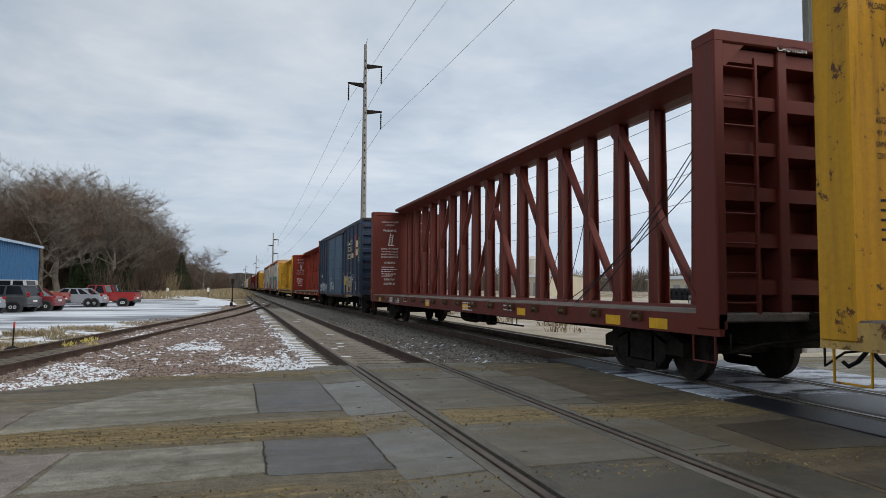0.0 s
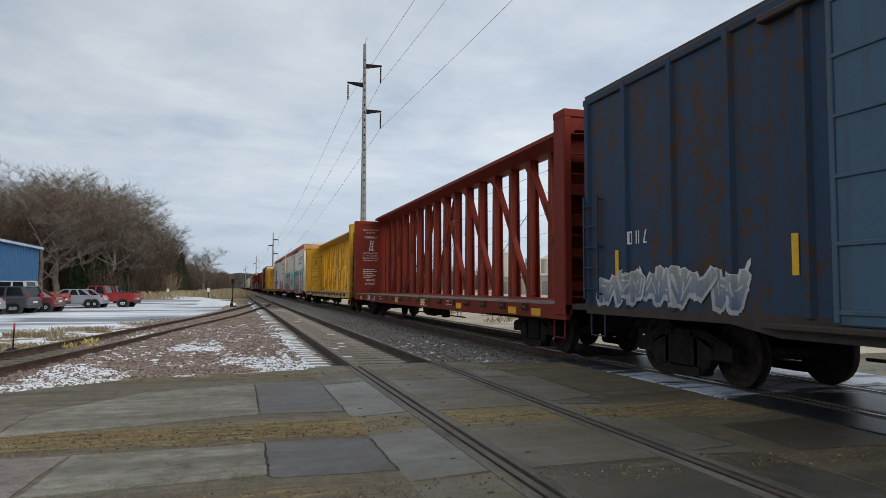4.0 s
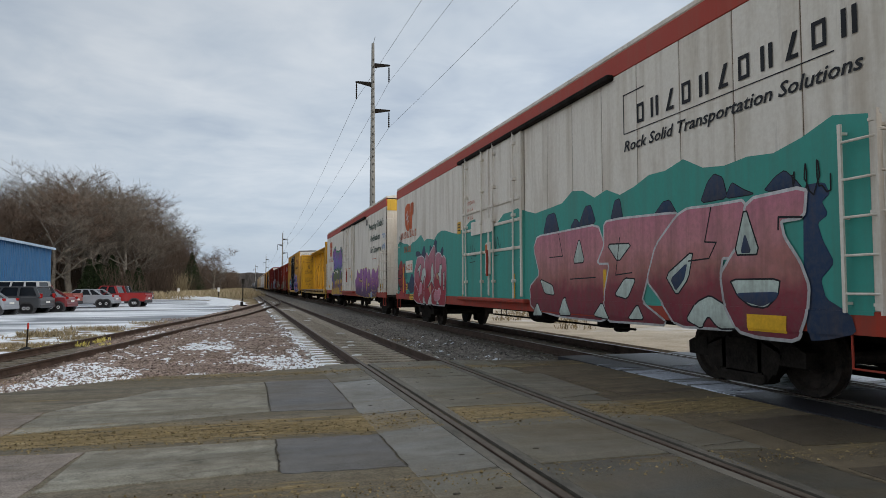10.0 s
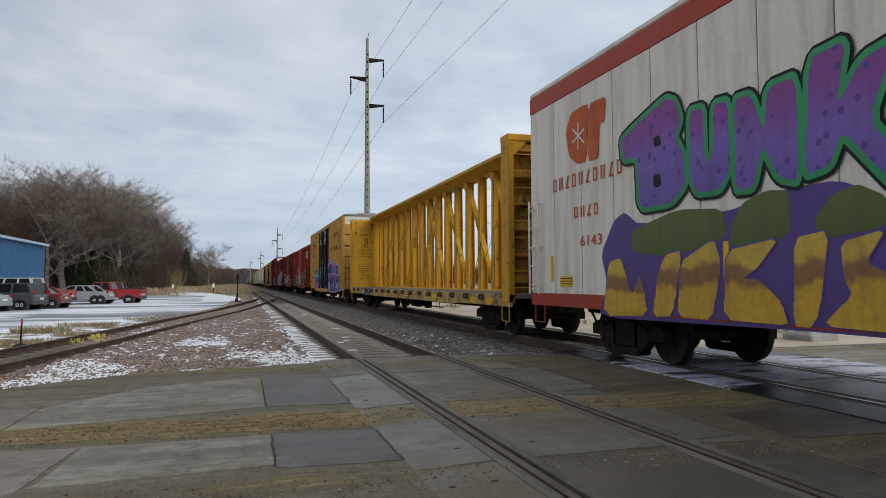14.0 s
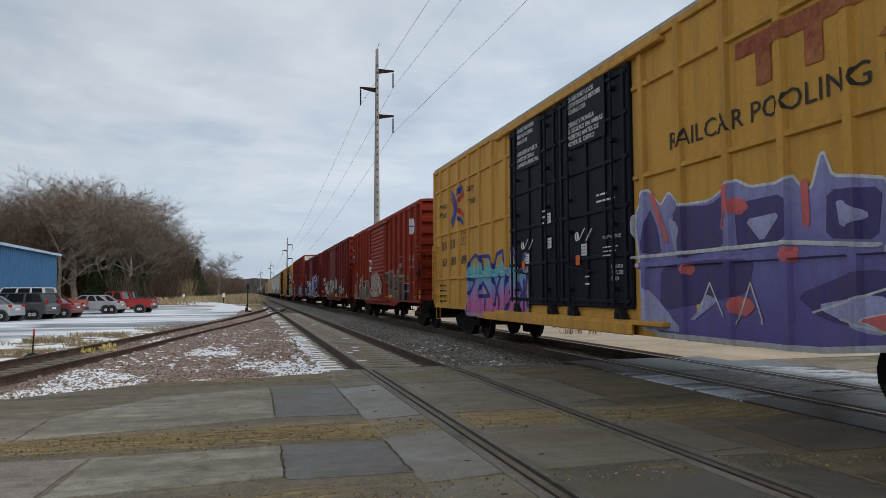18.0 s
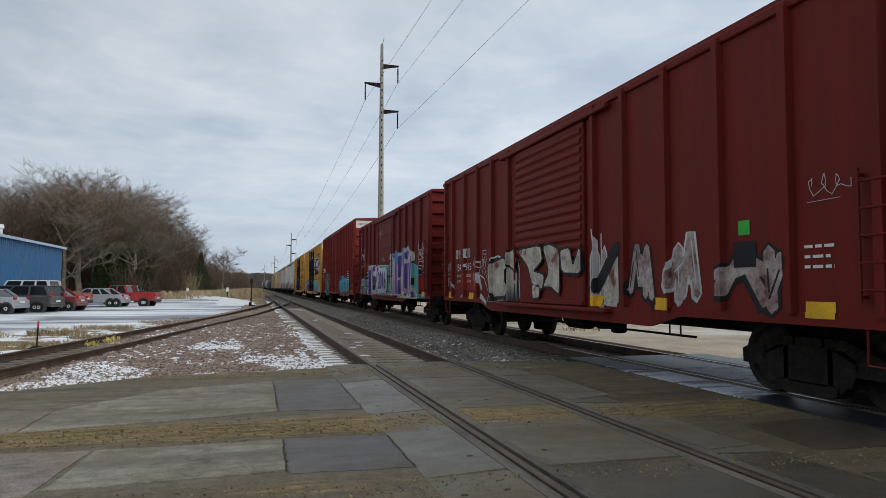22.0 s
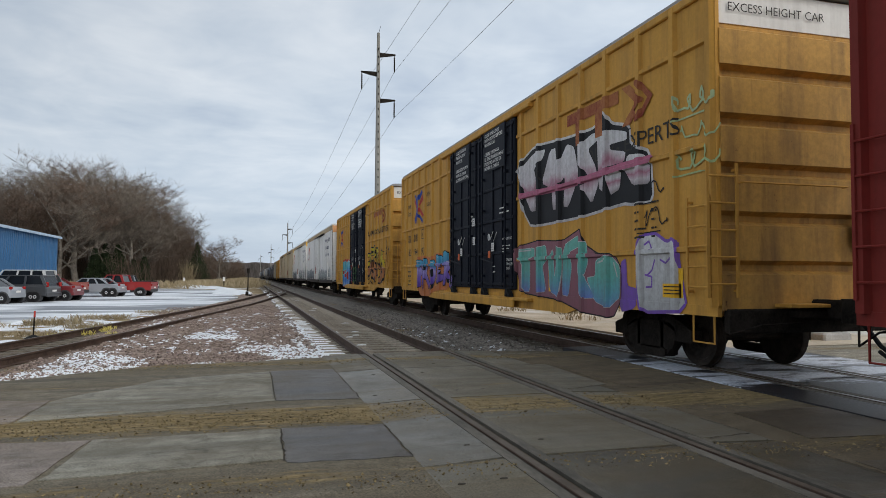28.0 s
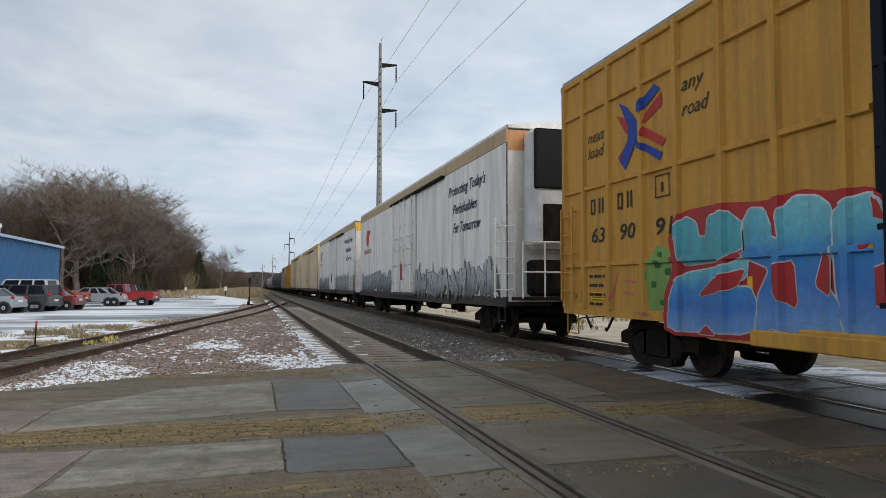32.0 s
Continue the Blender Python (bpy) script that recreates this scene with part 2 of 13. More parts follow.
# ---- mesh helpers ----
class M:
    """Collects the faces of one mesh."""

    def __init__(self):
        self.v, self.f = [], []

    def poly(self, pts):
        k = len(self.v)
        self.v += [tuple(p) for p in pts]
        self.f.append(tuple(range(k, k + len(pts))))
        return self

    def box(self, x0, x1, y0, y1, z0, z1):
        k = len(self.v)
        self.v += [(x0, y0, z0), (x1, y0, z0), (x1, y1, z0), (x0, y1, z0), (x0, y0, z1), (x1, y0, z1), (x1, y1, z1), (x0, y1, z1)]
        self.f += [tuple(k + i for i in q) for q in ((0, 3, 2, 1), (4, 5, 6, 7), (0, 1, 5, 4), (1, 2, 6, 5), (2, 3, 7, 6), (3, 0, 4, 7))]
        return self

    def bbox(self, x0, x1, y0, y1, z0, z1, b=0.01):
        """A box with chamfered upright and level edges."""
        k = len(self.v)
        b = min(b, (x1 - x0) / 2.1, (y1 - y0) / 2.1, (z1 - z0) / 2.1)
        for z, e in ((z0, b), (z0 + b, 0), (z1 - b, 0), (z1, b)):
            X0, X1, Y0, Y1 = x0 + e, x1 - e, y0 + e, y1 - e
            c = b
            self.v += [(X0 + c, Y0, z), (X1 - c, Y0, z), (X1, Y0 + c, z), (X1, Y1 - c, z), (X1 - c, Y1, z), (X0 + c, Y1, z), (X0, Y1 - c, z), (X0, Y0 + c, z)]
        for r in range(3):
            for i in range(8):
                j = (i + 1) % 8
                self.f.append((k + r * 8 + i, k + r * 8 + j, k + r * 8 + 8 + j, k + r * 8 + 8 + i))
        self.f.append(tuple(k + i for i in range(7, -1, -1)))
        self.f.append(tuple(k + 24 + i for i in range(8)))
        return self

    def prism(self, pts, axis, a0, a1):
        """An outline (two coordinates, in the order of the other two axes) drawn along an axis from a0 to a1."""
        k, n = len(self.v), len(pts)
        for a in (a0, a1):
            for p, q in pts:
                self.v.append({"x": (a, p, q), "y": (p, a, q), "z": (p, q, a)}[axis])
        self.f.append(tuple(k + i for i in range(n - 1, -1, -1)))
        self.f.append(tuple(k + n + i for i in range(n)))
        for i in range(n):
            j = (i + 1) % n
            self.f.append((k + i, k + j, k + n + j, k + n + i))
        return self

    def tube(self, p, q, r0, r1=None, n=6, cap=True):
        r1 = r0 if r1 is None else r1
        p, q = Vector(p), Vector(q)
        d = (q - p).normalized()
        a = d.orthogonal().normalized()
        b = d.cross(a)
        k = len(self.v)
        for c, r in ((p, r0), (q, r1)):
            for i in range(n):
                t = 2 * math.pi * i / n
                self.v.append(tuple(c + a * (r * math.cos(t)) + b * (r * math.sin(t))))
        for i in range(n):
            j = (i + 1) % n
            self.f.append((k + i, k + j, k + n + j, k + n + i))
        if cap:
            self.f.append(tuple(k + i for i in range(n - 1, -1, -1)))
            self.f.append(tuple(k + n + i for i in range(n)))
        return self

    def path(self, pts, r, n=5):
        """A bent rod, in one piece."""
        k, pts = len(self.v), [Vector(p) for p in pts]
        side = None
        for i, p in enumerate(pts):
            d = (pts[min(i + 1, len(pts) - 1)] - pts[max(i - 1, 0)]).normalized()
            a = d.orthogonal().normalized() if side is None else (side - d * side.dot(d)).normalized()
            side = a
            b = d.cross(a)
            for j in range(n):
                t = 2 * math.pi * j / n
                self.v.append(tuple(p + a * (r * math.cos(t)) + b * (r * math.sin(t))))
        for i in range(len(pts) - 1):
            for j in range(n):
                q = (j + 1) % n
                self.f.append((k + i * n + j, k + i * n + q, k + i * n + n + q, k + i * n + n + j))
        e = k + (len(pts) - 1) * n
        self.f.append(tuple(k + j for j in range(n - 1, -1, -1)))
        self.f.append(tuple(e + j for j in range(n)))
        return self

    def lathe(self, prof, axis="x", n=24, c=(0, 0, 0)):
        """prof: (along, radius) pairs round an axis."""
        k = len(self.v)
        for a, r in prof:
            for i in range(n):
                t = 2 * math.pi * i / n
                u, w = r * math.cos(t), r * math.sin(t)
                p = {"x": (a, u, w), "y": (w, a, u), "z": (u, w, a)}[axis]
                self.v.append((p[0] + c[0], p[1] + c[1], p[2] + c[2]))
        for s in range(len(prof) - 1):
            for i in range(n):
                j = (i + 1) % n
                self.f.append((k + s * n + i, k + s * n + j, k + s * n + n + j, k + s * n + n + i))
        self.f.append(tuple(k + i for i in range(n - 1, -1, -1)))
        e = k + (len(prof) - 1) * n
        self.f.append(tuple(e + i for i in range(n)))
        return self

    def mesh(self, name, material, smooth=False):
        me = bpy.data.meshes.new(name)
        me.from_pydata(self.v, [], self.f)
        me.validate()
        if material:
            me.materials.append(material)
        if smooth:
            me.shade_smooth()
        me.update()
        return me


def tidy(me):
    """Outward faces."""
    bm = bmesh.new()
    bm.from_mesh(me)
    bmesh.ops.recalc_face_normals(bm, faces=bm.faces)
    bm.to_mesh(me)
    bm.free()
    return me


def part(name, m, material, parent=None, label="", at=None, smooth=False, fix=True):
    """One mesh object under a thing or a part. m: an M, or mesh data to share."""
    if isinstance(m, M):
        me = m.mesh(name, material, smooth)
        if fix:
            tidy(me)
    else:
        me = m
    ob = new(name, me)
    if parent:
        ob.parent = parent
    if at is not None:
        ob.matrix_basis = at if isinstance(at, Matrix) else Matrix.Translation(at)
    if label:
        ob["label"] = label
    return ob


def thing(name, label, category, group="", at=None, kind=""):
    ob = new(name)
    ob.empty_display_size = 0.3
    if at is not None:
        ob.matrix_basis = at if isinstance(at, Matrix) else Matrix.Translation(at)
    return tagged(ob, label, category, group, kind)


# ---- the plan: near siding at x = 2.80, main line at x = 7.43 ----
NEAR_X, MAIN_X, MAIN_Z, BODY_Z = 2.80, 7.43, 0.02, 0.10
HW = 1.58          # half the width of a car's body


def run(t):
    """How far the train has rolled towards the camera by t seconds."""
    u = t / 32
    return 309.162 * u - 8.385 * u ** 2 - 4.400 * u ** 3 + 0.855 * u ** 4


CARS = []          # (thing, y of its centre at the start)
SPIN = []          # wheelsets, which all turn alike


def rolling(name, label, category, y0):
    ob = thing(name, label, category, "cars of the freight train", pose(MAIN_X, y0, BODY_Z))
    CARS.append((ob, y0))
    return ob


# ---- running gear, shared by all the cars ----
def side_frame_mesh():
    m = M()
    for a in (-1, 1):
        m.prism([(a * 1.09, .37), (a * 1.10, .55), (a * .98, .60), (a * .70, .62), (a * .68, .37)], "x", -.10, .10)
        m.prism([(a * .98, .60), (a * .52, .76), (a * .20, .76), (a * .20, .66), (a * .50, .64), (a * .74, .52)], "x", -.08, .08)
        m.prism([(a * .74, .48), (a * .68, .37), (a * .44, .13), (a * .30, .13), (a * .34, .24)], "x", -.08, .08)
        m.prism([(a * .30, .20), (a * .37, .22), (a * .37, .68), (a * .30, .68)], "x", -.10, .10)
        m.lathe([(-.10, .05), (-.10, .12), (-.16, .12), (-.19, .07)], "x", 12, (0, a * .89, .457))
    m.prism([(-.44, .13), (-.44, .22), (.44, .22), (.44, .13), (.34, .09), (-.34, .09)], "x", -.12, .12)
    m.prism([(-.24, .66), (-.24, .76), (.24, .76), (.24, .66)], "x", -.08, .08)
    # Plate added behind the springs, so that their gaps stay dark.
    m.prism([(-.62, .24), (-.72, .50), (-.30, .66), (.30, .66), (.72, .50), (.62, .24)], "x", .082, .10)
    return tidy(m.mesh("side_frame", MAT["steel_dark"]))


def spring_mesh():
    m = M()
    for y in (-.24, -.08, .08, .24):
        for k in range(7):
            z = .26 + .045 * k
            m.lathe([(z - .012, .05), (z - .012, .072), (z + .012, .072), (z + .012, .05)], "z", 10, (0, y, 0))
    return tidy(m.mesh("spring_group", MAT["wheel"]))


def wheelset_mesh():
    m = M()
    for s in (-1, 1):
        a = .755 * s
        prof = [(-.07 * s, .43), (-.07 * s, .47), (-.04 * s, .475), (-.03 * s, .457), (.065 * s, .45), (.065 * s, .37), (.02 * s, .34), (.0 * s, .18), (.06 * s, .13), (.06 * s, .08)]
        m.lathe([(a + p, r) for p, r in prof], "x", 28)
    m.tube((-1.05, 0, 0), (1.05, 0, 0), .08, .08, 10)
    for s in (-1, 1):
        for k in range(3):
            t = 2 * math.pi * k / 3
            m.tube((s * 1.04, .05 * math.cos(t), .05 * math.sin(t)), (s * 1.075, .05 * math.cos(t), .05 * math.sin(t)), .018, .018, 5)
    return tidy(m.mesh("wheelset", MAT["wheel"]))


GEAR = {"frame": side_frame_mesh(), "spring": spring_mesh(), "wheels": wheelset_mesh()}
GEAR["bolster"] = tidy(M().bbox(-1.05, 1.05, -.2, .2, .42, .72, .04).bbox(-.3, .3, -.3, .3, .72, .80, .02).mesh("bolster", MAT["steel_dark"]))
GEAR["brake"] = tidy(M().bbox(-.95, .95, -.06, .06, .36, .48, .02).bbox(-.84, -.66, -.03, .10, .30, .56, .02).bbox(.66, .84, -.03, .10, .30, .56, .02).mesh("brake_beam", MAT["steel_dark"]))
m = M().bbox(-.12, .12, -.55, .30, .72, .98, .03)
m.prism([(-.16, -.80), (-.20, -.62), (-.10, -.5), (.10, -.5), (.14, -.62), (.06, -.66), (.02, -.78), (.14, -.88), (.04, -.92), (-.1, -.9)], "z", .70, 1.0)
GEAR["coupler"] = tidy(m.mesh("coupler", MAT["steel_dark"]))
m = M()
hose = [(.22, -.35, .78), (.22, -.6, .62), (.2, -.8, .42), (.15, -.98, .34), (.1, -1.1, .38)]
m.path(hose, .028, 6).tube((.22, -.28, .84), (.22, -.36, .76), .05, .05, 8)
GEAR["hose"] = tidy(m.mesh("brake_hose", MAT["black"]))


def running_gear(car, length, truck_at):
    """Two trucks with their wheelsets, the couplers and the hoses."""
    for s in (-1, 1):
        truck = part("truck", GEAR["bolster"], None, car, "dark steel truck with two axles", (0, s * truck_at, MAIN_Z - BODY_Z))
        for a in (-1, 1):
            part("side_frame", GEAR["frame"], None, truck, at=pose(a * .99, 0, 0, 0, 0, 0 if a > 0 else 180))
            part("spring_group", GEAR["spring"], None, truck, at=(a * .99, 0, 0))
            part("brake_beam", GEAR["brake"], None, truck, at=pose(0, a * .30, 0, 0, 0, 0 if a > 0 else 180))
            wheels = part("wheelset", GEAR["wheels"], None, truck, "worn steel wheels on an axle")
            wheels.matrix_parent_inverse = Matrix.Translation((0, a * .89, .457))
            SPIN.append(wheels)
        turn = pose(0, s * (length / 2 - .05), 0, 0, 0, 0 if s < 0 else 180)
        part("coupler", GEAR["coupler"], None, car, at=turn)
        part("brake_hose", GEAR["hose"], None, car, "black rubber air hose", at=turn)


def ladder_mesh(name, w, h, n, material, r=.014, stand=.09):
    """A ladder in its own plane: rungs along y, standing out to -x."""
    m = M()
    for y in (0, w):
        m.box(-stand - .012, -stand + .012, y - .02, y + .02, 0, h)
        for z in (h * .05, h * .5, h * .95):
            m.box(-stand, 0, y - .015, y + .015, z - .015, z + .015)
    for k in range(n):
        z = h * (k + .5) / n
        m.tube((-stand, 0, z), (-stand, w, z), r, r, 6)
    return tidy(m.mesh(name, material))


# ---- lettering and sprayed pieces on the cars' near side ----
class Skin:
    """The near side of a car: flat panels with posts that stand out; posts: (centre, foot, top, depth)."""

    dy = 0.0

    def __init__(self, car, x, posts=(), rails=()):
        self.car, self.x, self.posts, self.rails = car, x, posts, rails

    def lift(self, y, z):
        h = 0.0
        for c, foot, top, d in self.posts:
            a = abs(y - c)
            if a < foot:
                h = max(h, d if a <= top else d * (foot - a) / (foot - top))
        for c, foot, top, d, y0, y1 in self.rails:
            a = abs(z - c)
            if a < foot and y0 <= y <= y1:
                h = max(h, d if a <= top else d * (foot - a) / (foot - top))
        return h

    def lay(self, me, off):
        """Lay a flat mesh (y, z drawn in its x = 0 plane) on the side, over posts and rails."""
        bm = bmesh.new()
        bm.from_mesh(me)
        bmesh.ops.remove_doubles(bm, verts=bm.verts[:], dist=1e-5)
        bmesh.ops.triangulate(bm, faces=bm.faces[:])
        for v in bm.verts:
            v.co.y += self.dy
        ys = [v.co.y for v in bm.verts]
        zs = [v.co.z for v in bm.verts]
        if not ys:
            return me
        cuts = [(1, c + s) for c, foot, top, d in self.posts for s in (-foot, -top, top, foot) if min(ys) < c + s < max(ys)]
        cuts += [(2, c + s) for c, foot, top, d, y0, y1 in self.rails for s in (-foot, -top, top, foot) if min(zs) < c + s < max(zs) and y0 < max(ys) and y1 > min(ys)]
        for axis, q in cuts:
            no = (0, 1, 0) if axis == 1 else (0, 0, 1)
            bmesh.ops.bisect_plane(bm, geom=bm.verts[:] + bm.edges[:] + bm.faces[:], dist=1e-5, plane_co=[q * n for n in no], plane_no=no)
        for v in bm.verts:
            v.co.x -= self.x + self.lift(v.co.y, v.co.z) + off
        bm.to_mesh(me)
        bm.free()
        return me

    def put(self, name, m, material, off=.004, label="", parent=None):
        me = m if isinstance(m, bpy.types.Mesh) else m.mesh(name, material)
        if isinstance(m, bpy.types.Mesh):
            me.materials.clear()
            me.materials.append(material)
        return part(name, self.lay(me, off), None, parent or self.car, label)


def text_mesh(s, size, slant=0.0, spacing=1.0, bold=0.0):
    """Flat letters from the built-in font in the x = 0 plane, read towards -y."""
    cu = bpy.data.curves.new("letters", "FONT")
    cu.body, cu.size, cu.shear, cu.space_character, cu.offset = s, size, slant, spacing, bold
    cu.resolution_u = 2
    tmp = bpy.data.objects.new("letters", cu)
    me = bpy.data.meshes.new_from_object(tmp)
    bpy.data.objects.remove(tmp)
    bpy.data.curves.remove(cu)
    for v in me.vertices:
        v.co = (0, -v.co.x, v.co.y)
    return me


def text_at(me, y, z, rise=0.0):
    for v in me.vertices:
        v.co.z += z - v.co.y * rise
        v.co.y += y
    return me


def bars(rows, y, z, h, gap, jit=0.0, seed=1):
    """Lines of writing too small to read: rows of (width) bars, drawn to -y from y, downwards from z."""
    rnd = random.Random(seed)
    m = M()
    for k, wdt in enumerate(rows):
        zz, yy, left = z - k * (h + gap), y, wdt
        while left > 0:
            q = min(left, h * rnd.uniform(1.2, 3.4))
            m.poly([(0, yy, zz - h * .8), (0, yy - q, zz - h * .8), (0, yy - q, zz - h * .25), (0, yy, zz - h * .25)])
            yy -= q + h * .55
            left -= q + h * .55
    return m


def blob(m, pts, width, n=10):
    """A round-ended stroke of even width through points in the y, z plane."""
    for (y0, z0), (y1, z1) in zip(pts, pts[1:]):
        d = math.hypot(y1 - y0, z1 - z0) or 1e-6
        u, w = (y1 - y0) / d, (z1 - z0) / d
        a = math.atan2(w, u)
        ring = [(y1 + width / 2 * math.cos(a - math.pi / 2 + math.pi * k / n), z1 + width / 2 * math.sin(a - math.pi / 2 + math.pi * k / n)) for k in range(n + 1)]
        ring += [(y0 + width / 2 * math.cos(a + math.pi / 2 + math.pi * k / n), z0 + width / 2 * math.sin(a + math.pi / 2 + math.pi * k / n)) for k in range(n + 1)]
        m.poly([(-.00005 * len(m.f), p, q) for p, q in ring])


SIGNS = [  # letter-like figures in a unit box: strokes of (across, up)
    [[(.1, 0), (.1, 1), (.8, .95), (.85, .6), (.2, .5), (.9, .4), (.85, .05), (.1, 0)]],
    [[(.1, 1), (.15, .2), (.5, .0), (.85, .2), (.9, 1)]],
    [[(.1, 0), (.15, 1), (.8, .05), (.9, 1)]],
    [[(.15, 0), (.15, 1)], [(.85, 1), (.2, .5), (.9, 0)]],
    [[(.9, .85), (.4, 1), (.1, .5), (.4, 0), (.9, .15)]],
    [[(.05, 0), (.5, 1), (.95, 0)], [(.25, .35), (.75, .35)]],
    [[(.9, .9), (.3, 1), (.15, .7), (.8, .4), (.75, .05), (.1, .1)]],
    [[(.05, .95), (.95, 1)], [(.5, 1), (.45, 0)]],
    [[(.1, 0), (.1, 1), (.9, .95)], [(.1, .5), (.7, .5)], [(.1, 0), (.9, .05)]],
    [[(.5, 0), (.1, .4), (.2, .9), (.6, 1), (.9, .6), (.8, .15), (.5, 0)]],
    [[(.1, 0), (.1, 1), (.8, .9), (.8, .55), (.15, .5), (.9, 0)]],
    [[(.05, 1), (.9, .95), (.1, .08), (.95, 0)]],
    [[(.1, 0), (.12, 1)], [(.88, 0), (.9, 1)], [(.12, .5), (.88, .52)]],
    [[(.05, 1), (.5, .5), (.95, 1)], [(.5, .5), (.48, 0)]],
    [[(.1, 0), (.1, 1), (.85, .92), (.85, .55), (.15, .45)]],
    [[(.05, 0), (.12, 1), (.5, .35), (.88, 1), (.95, 0)]],
    [[(.15, 1), (.12, .05), (.9, .02)]],
    [[(.1, 0), (.12, 1), (.7, .9), (.92, .5), (.7, .08), (.1, 0)]],
    [[(.05, 1), (.25, 0), (.5, .7), (.75, 0), (.95, 1)]],
    [[(.5, 1), (.48, 0)], [(.2, 1), (.8, 1)], [(.2, 0), (.8, 0)]],
    [[(.12, 0), (.1, 1), (.95, .95)], [(.1, .52), (.75, .5)]],
]
ALPHABET = "BUNKCASTEORZHYPMLDWIF"


def figure(rnd, tall=True):
    """A sprayed figure that is no letter: a jagged run of strokes with a bar or hook across it."""
    n = rnd.choice((4, 5, 5))
    up = rnd.random() < .5
    run_ = []
    for i in range(n):
        hi = (i % 2 == 0) == up
        run_.append(((i + rnd.uniform(-.28, .28)) / (n - 1), rnd.uniform(.78, 1.10) if hi else rnd.uniform(-.02, .30)))
    out = [run_]
    q = rnd.uniform(.25, .75)
    out.append([(rnd.uniform(-.05, .25), q), (rnd.uniform(.45, .65), q + rnd.uniform(-.3, .3)), (rnd.uniform(.8, 1.05), q + rnd.uniform(-.25, .25))])
    x = rnd.uniform(.1, .9)
    out.append([(x, rnd.uniform(-.02, .1)), (x + rnd.uniform(-.12, .12), rnd.uniform(.85, 1.16 if tall else 1.0))])
    return out


def spike(m, pts, width, sharp):
    """A stroke with mitred joints and cut or pointed ends through points in the y, z plane."""
    for i, ((y0, z0), (y1, z1)) in enumerate(zip(pts, pts[1:])):
        d = math.hypot(y1 - y0, z1 - z0) or 1e-6
        u, v = (y1 - y0) / d, (z1 - z0) / d
        h = width / 2
        e0, e1 = (h * sharp if i == 0 else h * .35), (h * sharp if i == len(pts) - 2 else h * .35)
        m.poly([(-.00005 * len(m.f), p, q) for p, q in (
            (y0 - u * e0, z0 - v * e0), (y0 + v * h - u * h * .1, z0 - u * h - v * h * .1), (y1 + v * h + u * h * .1, z1 - u * h + v * h * .1),
            (y1 + u * e1, z1 + v * e1), (y1 - v * h + u * h * .1, z1 + u * h + v * h * .1), (y0 - v * h - u * h * .1, z0 + u * h - v * h * .1))])


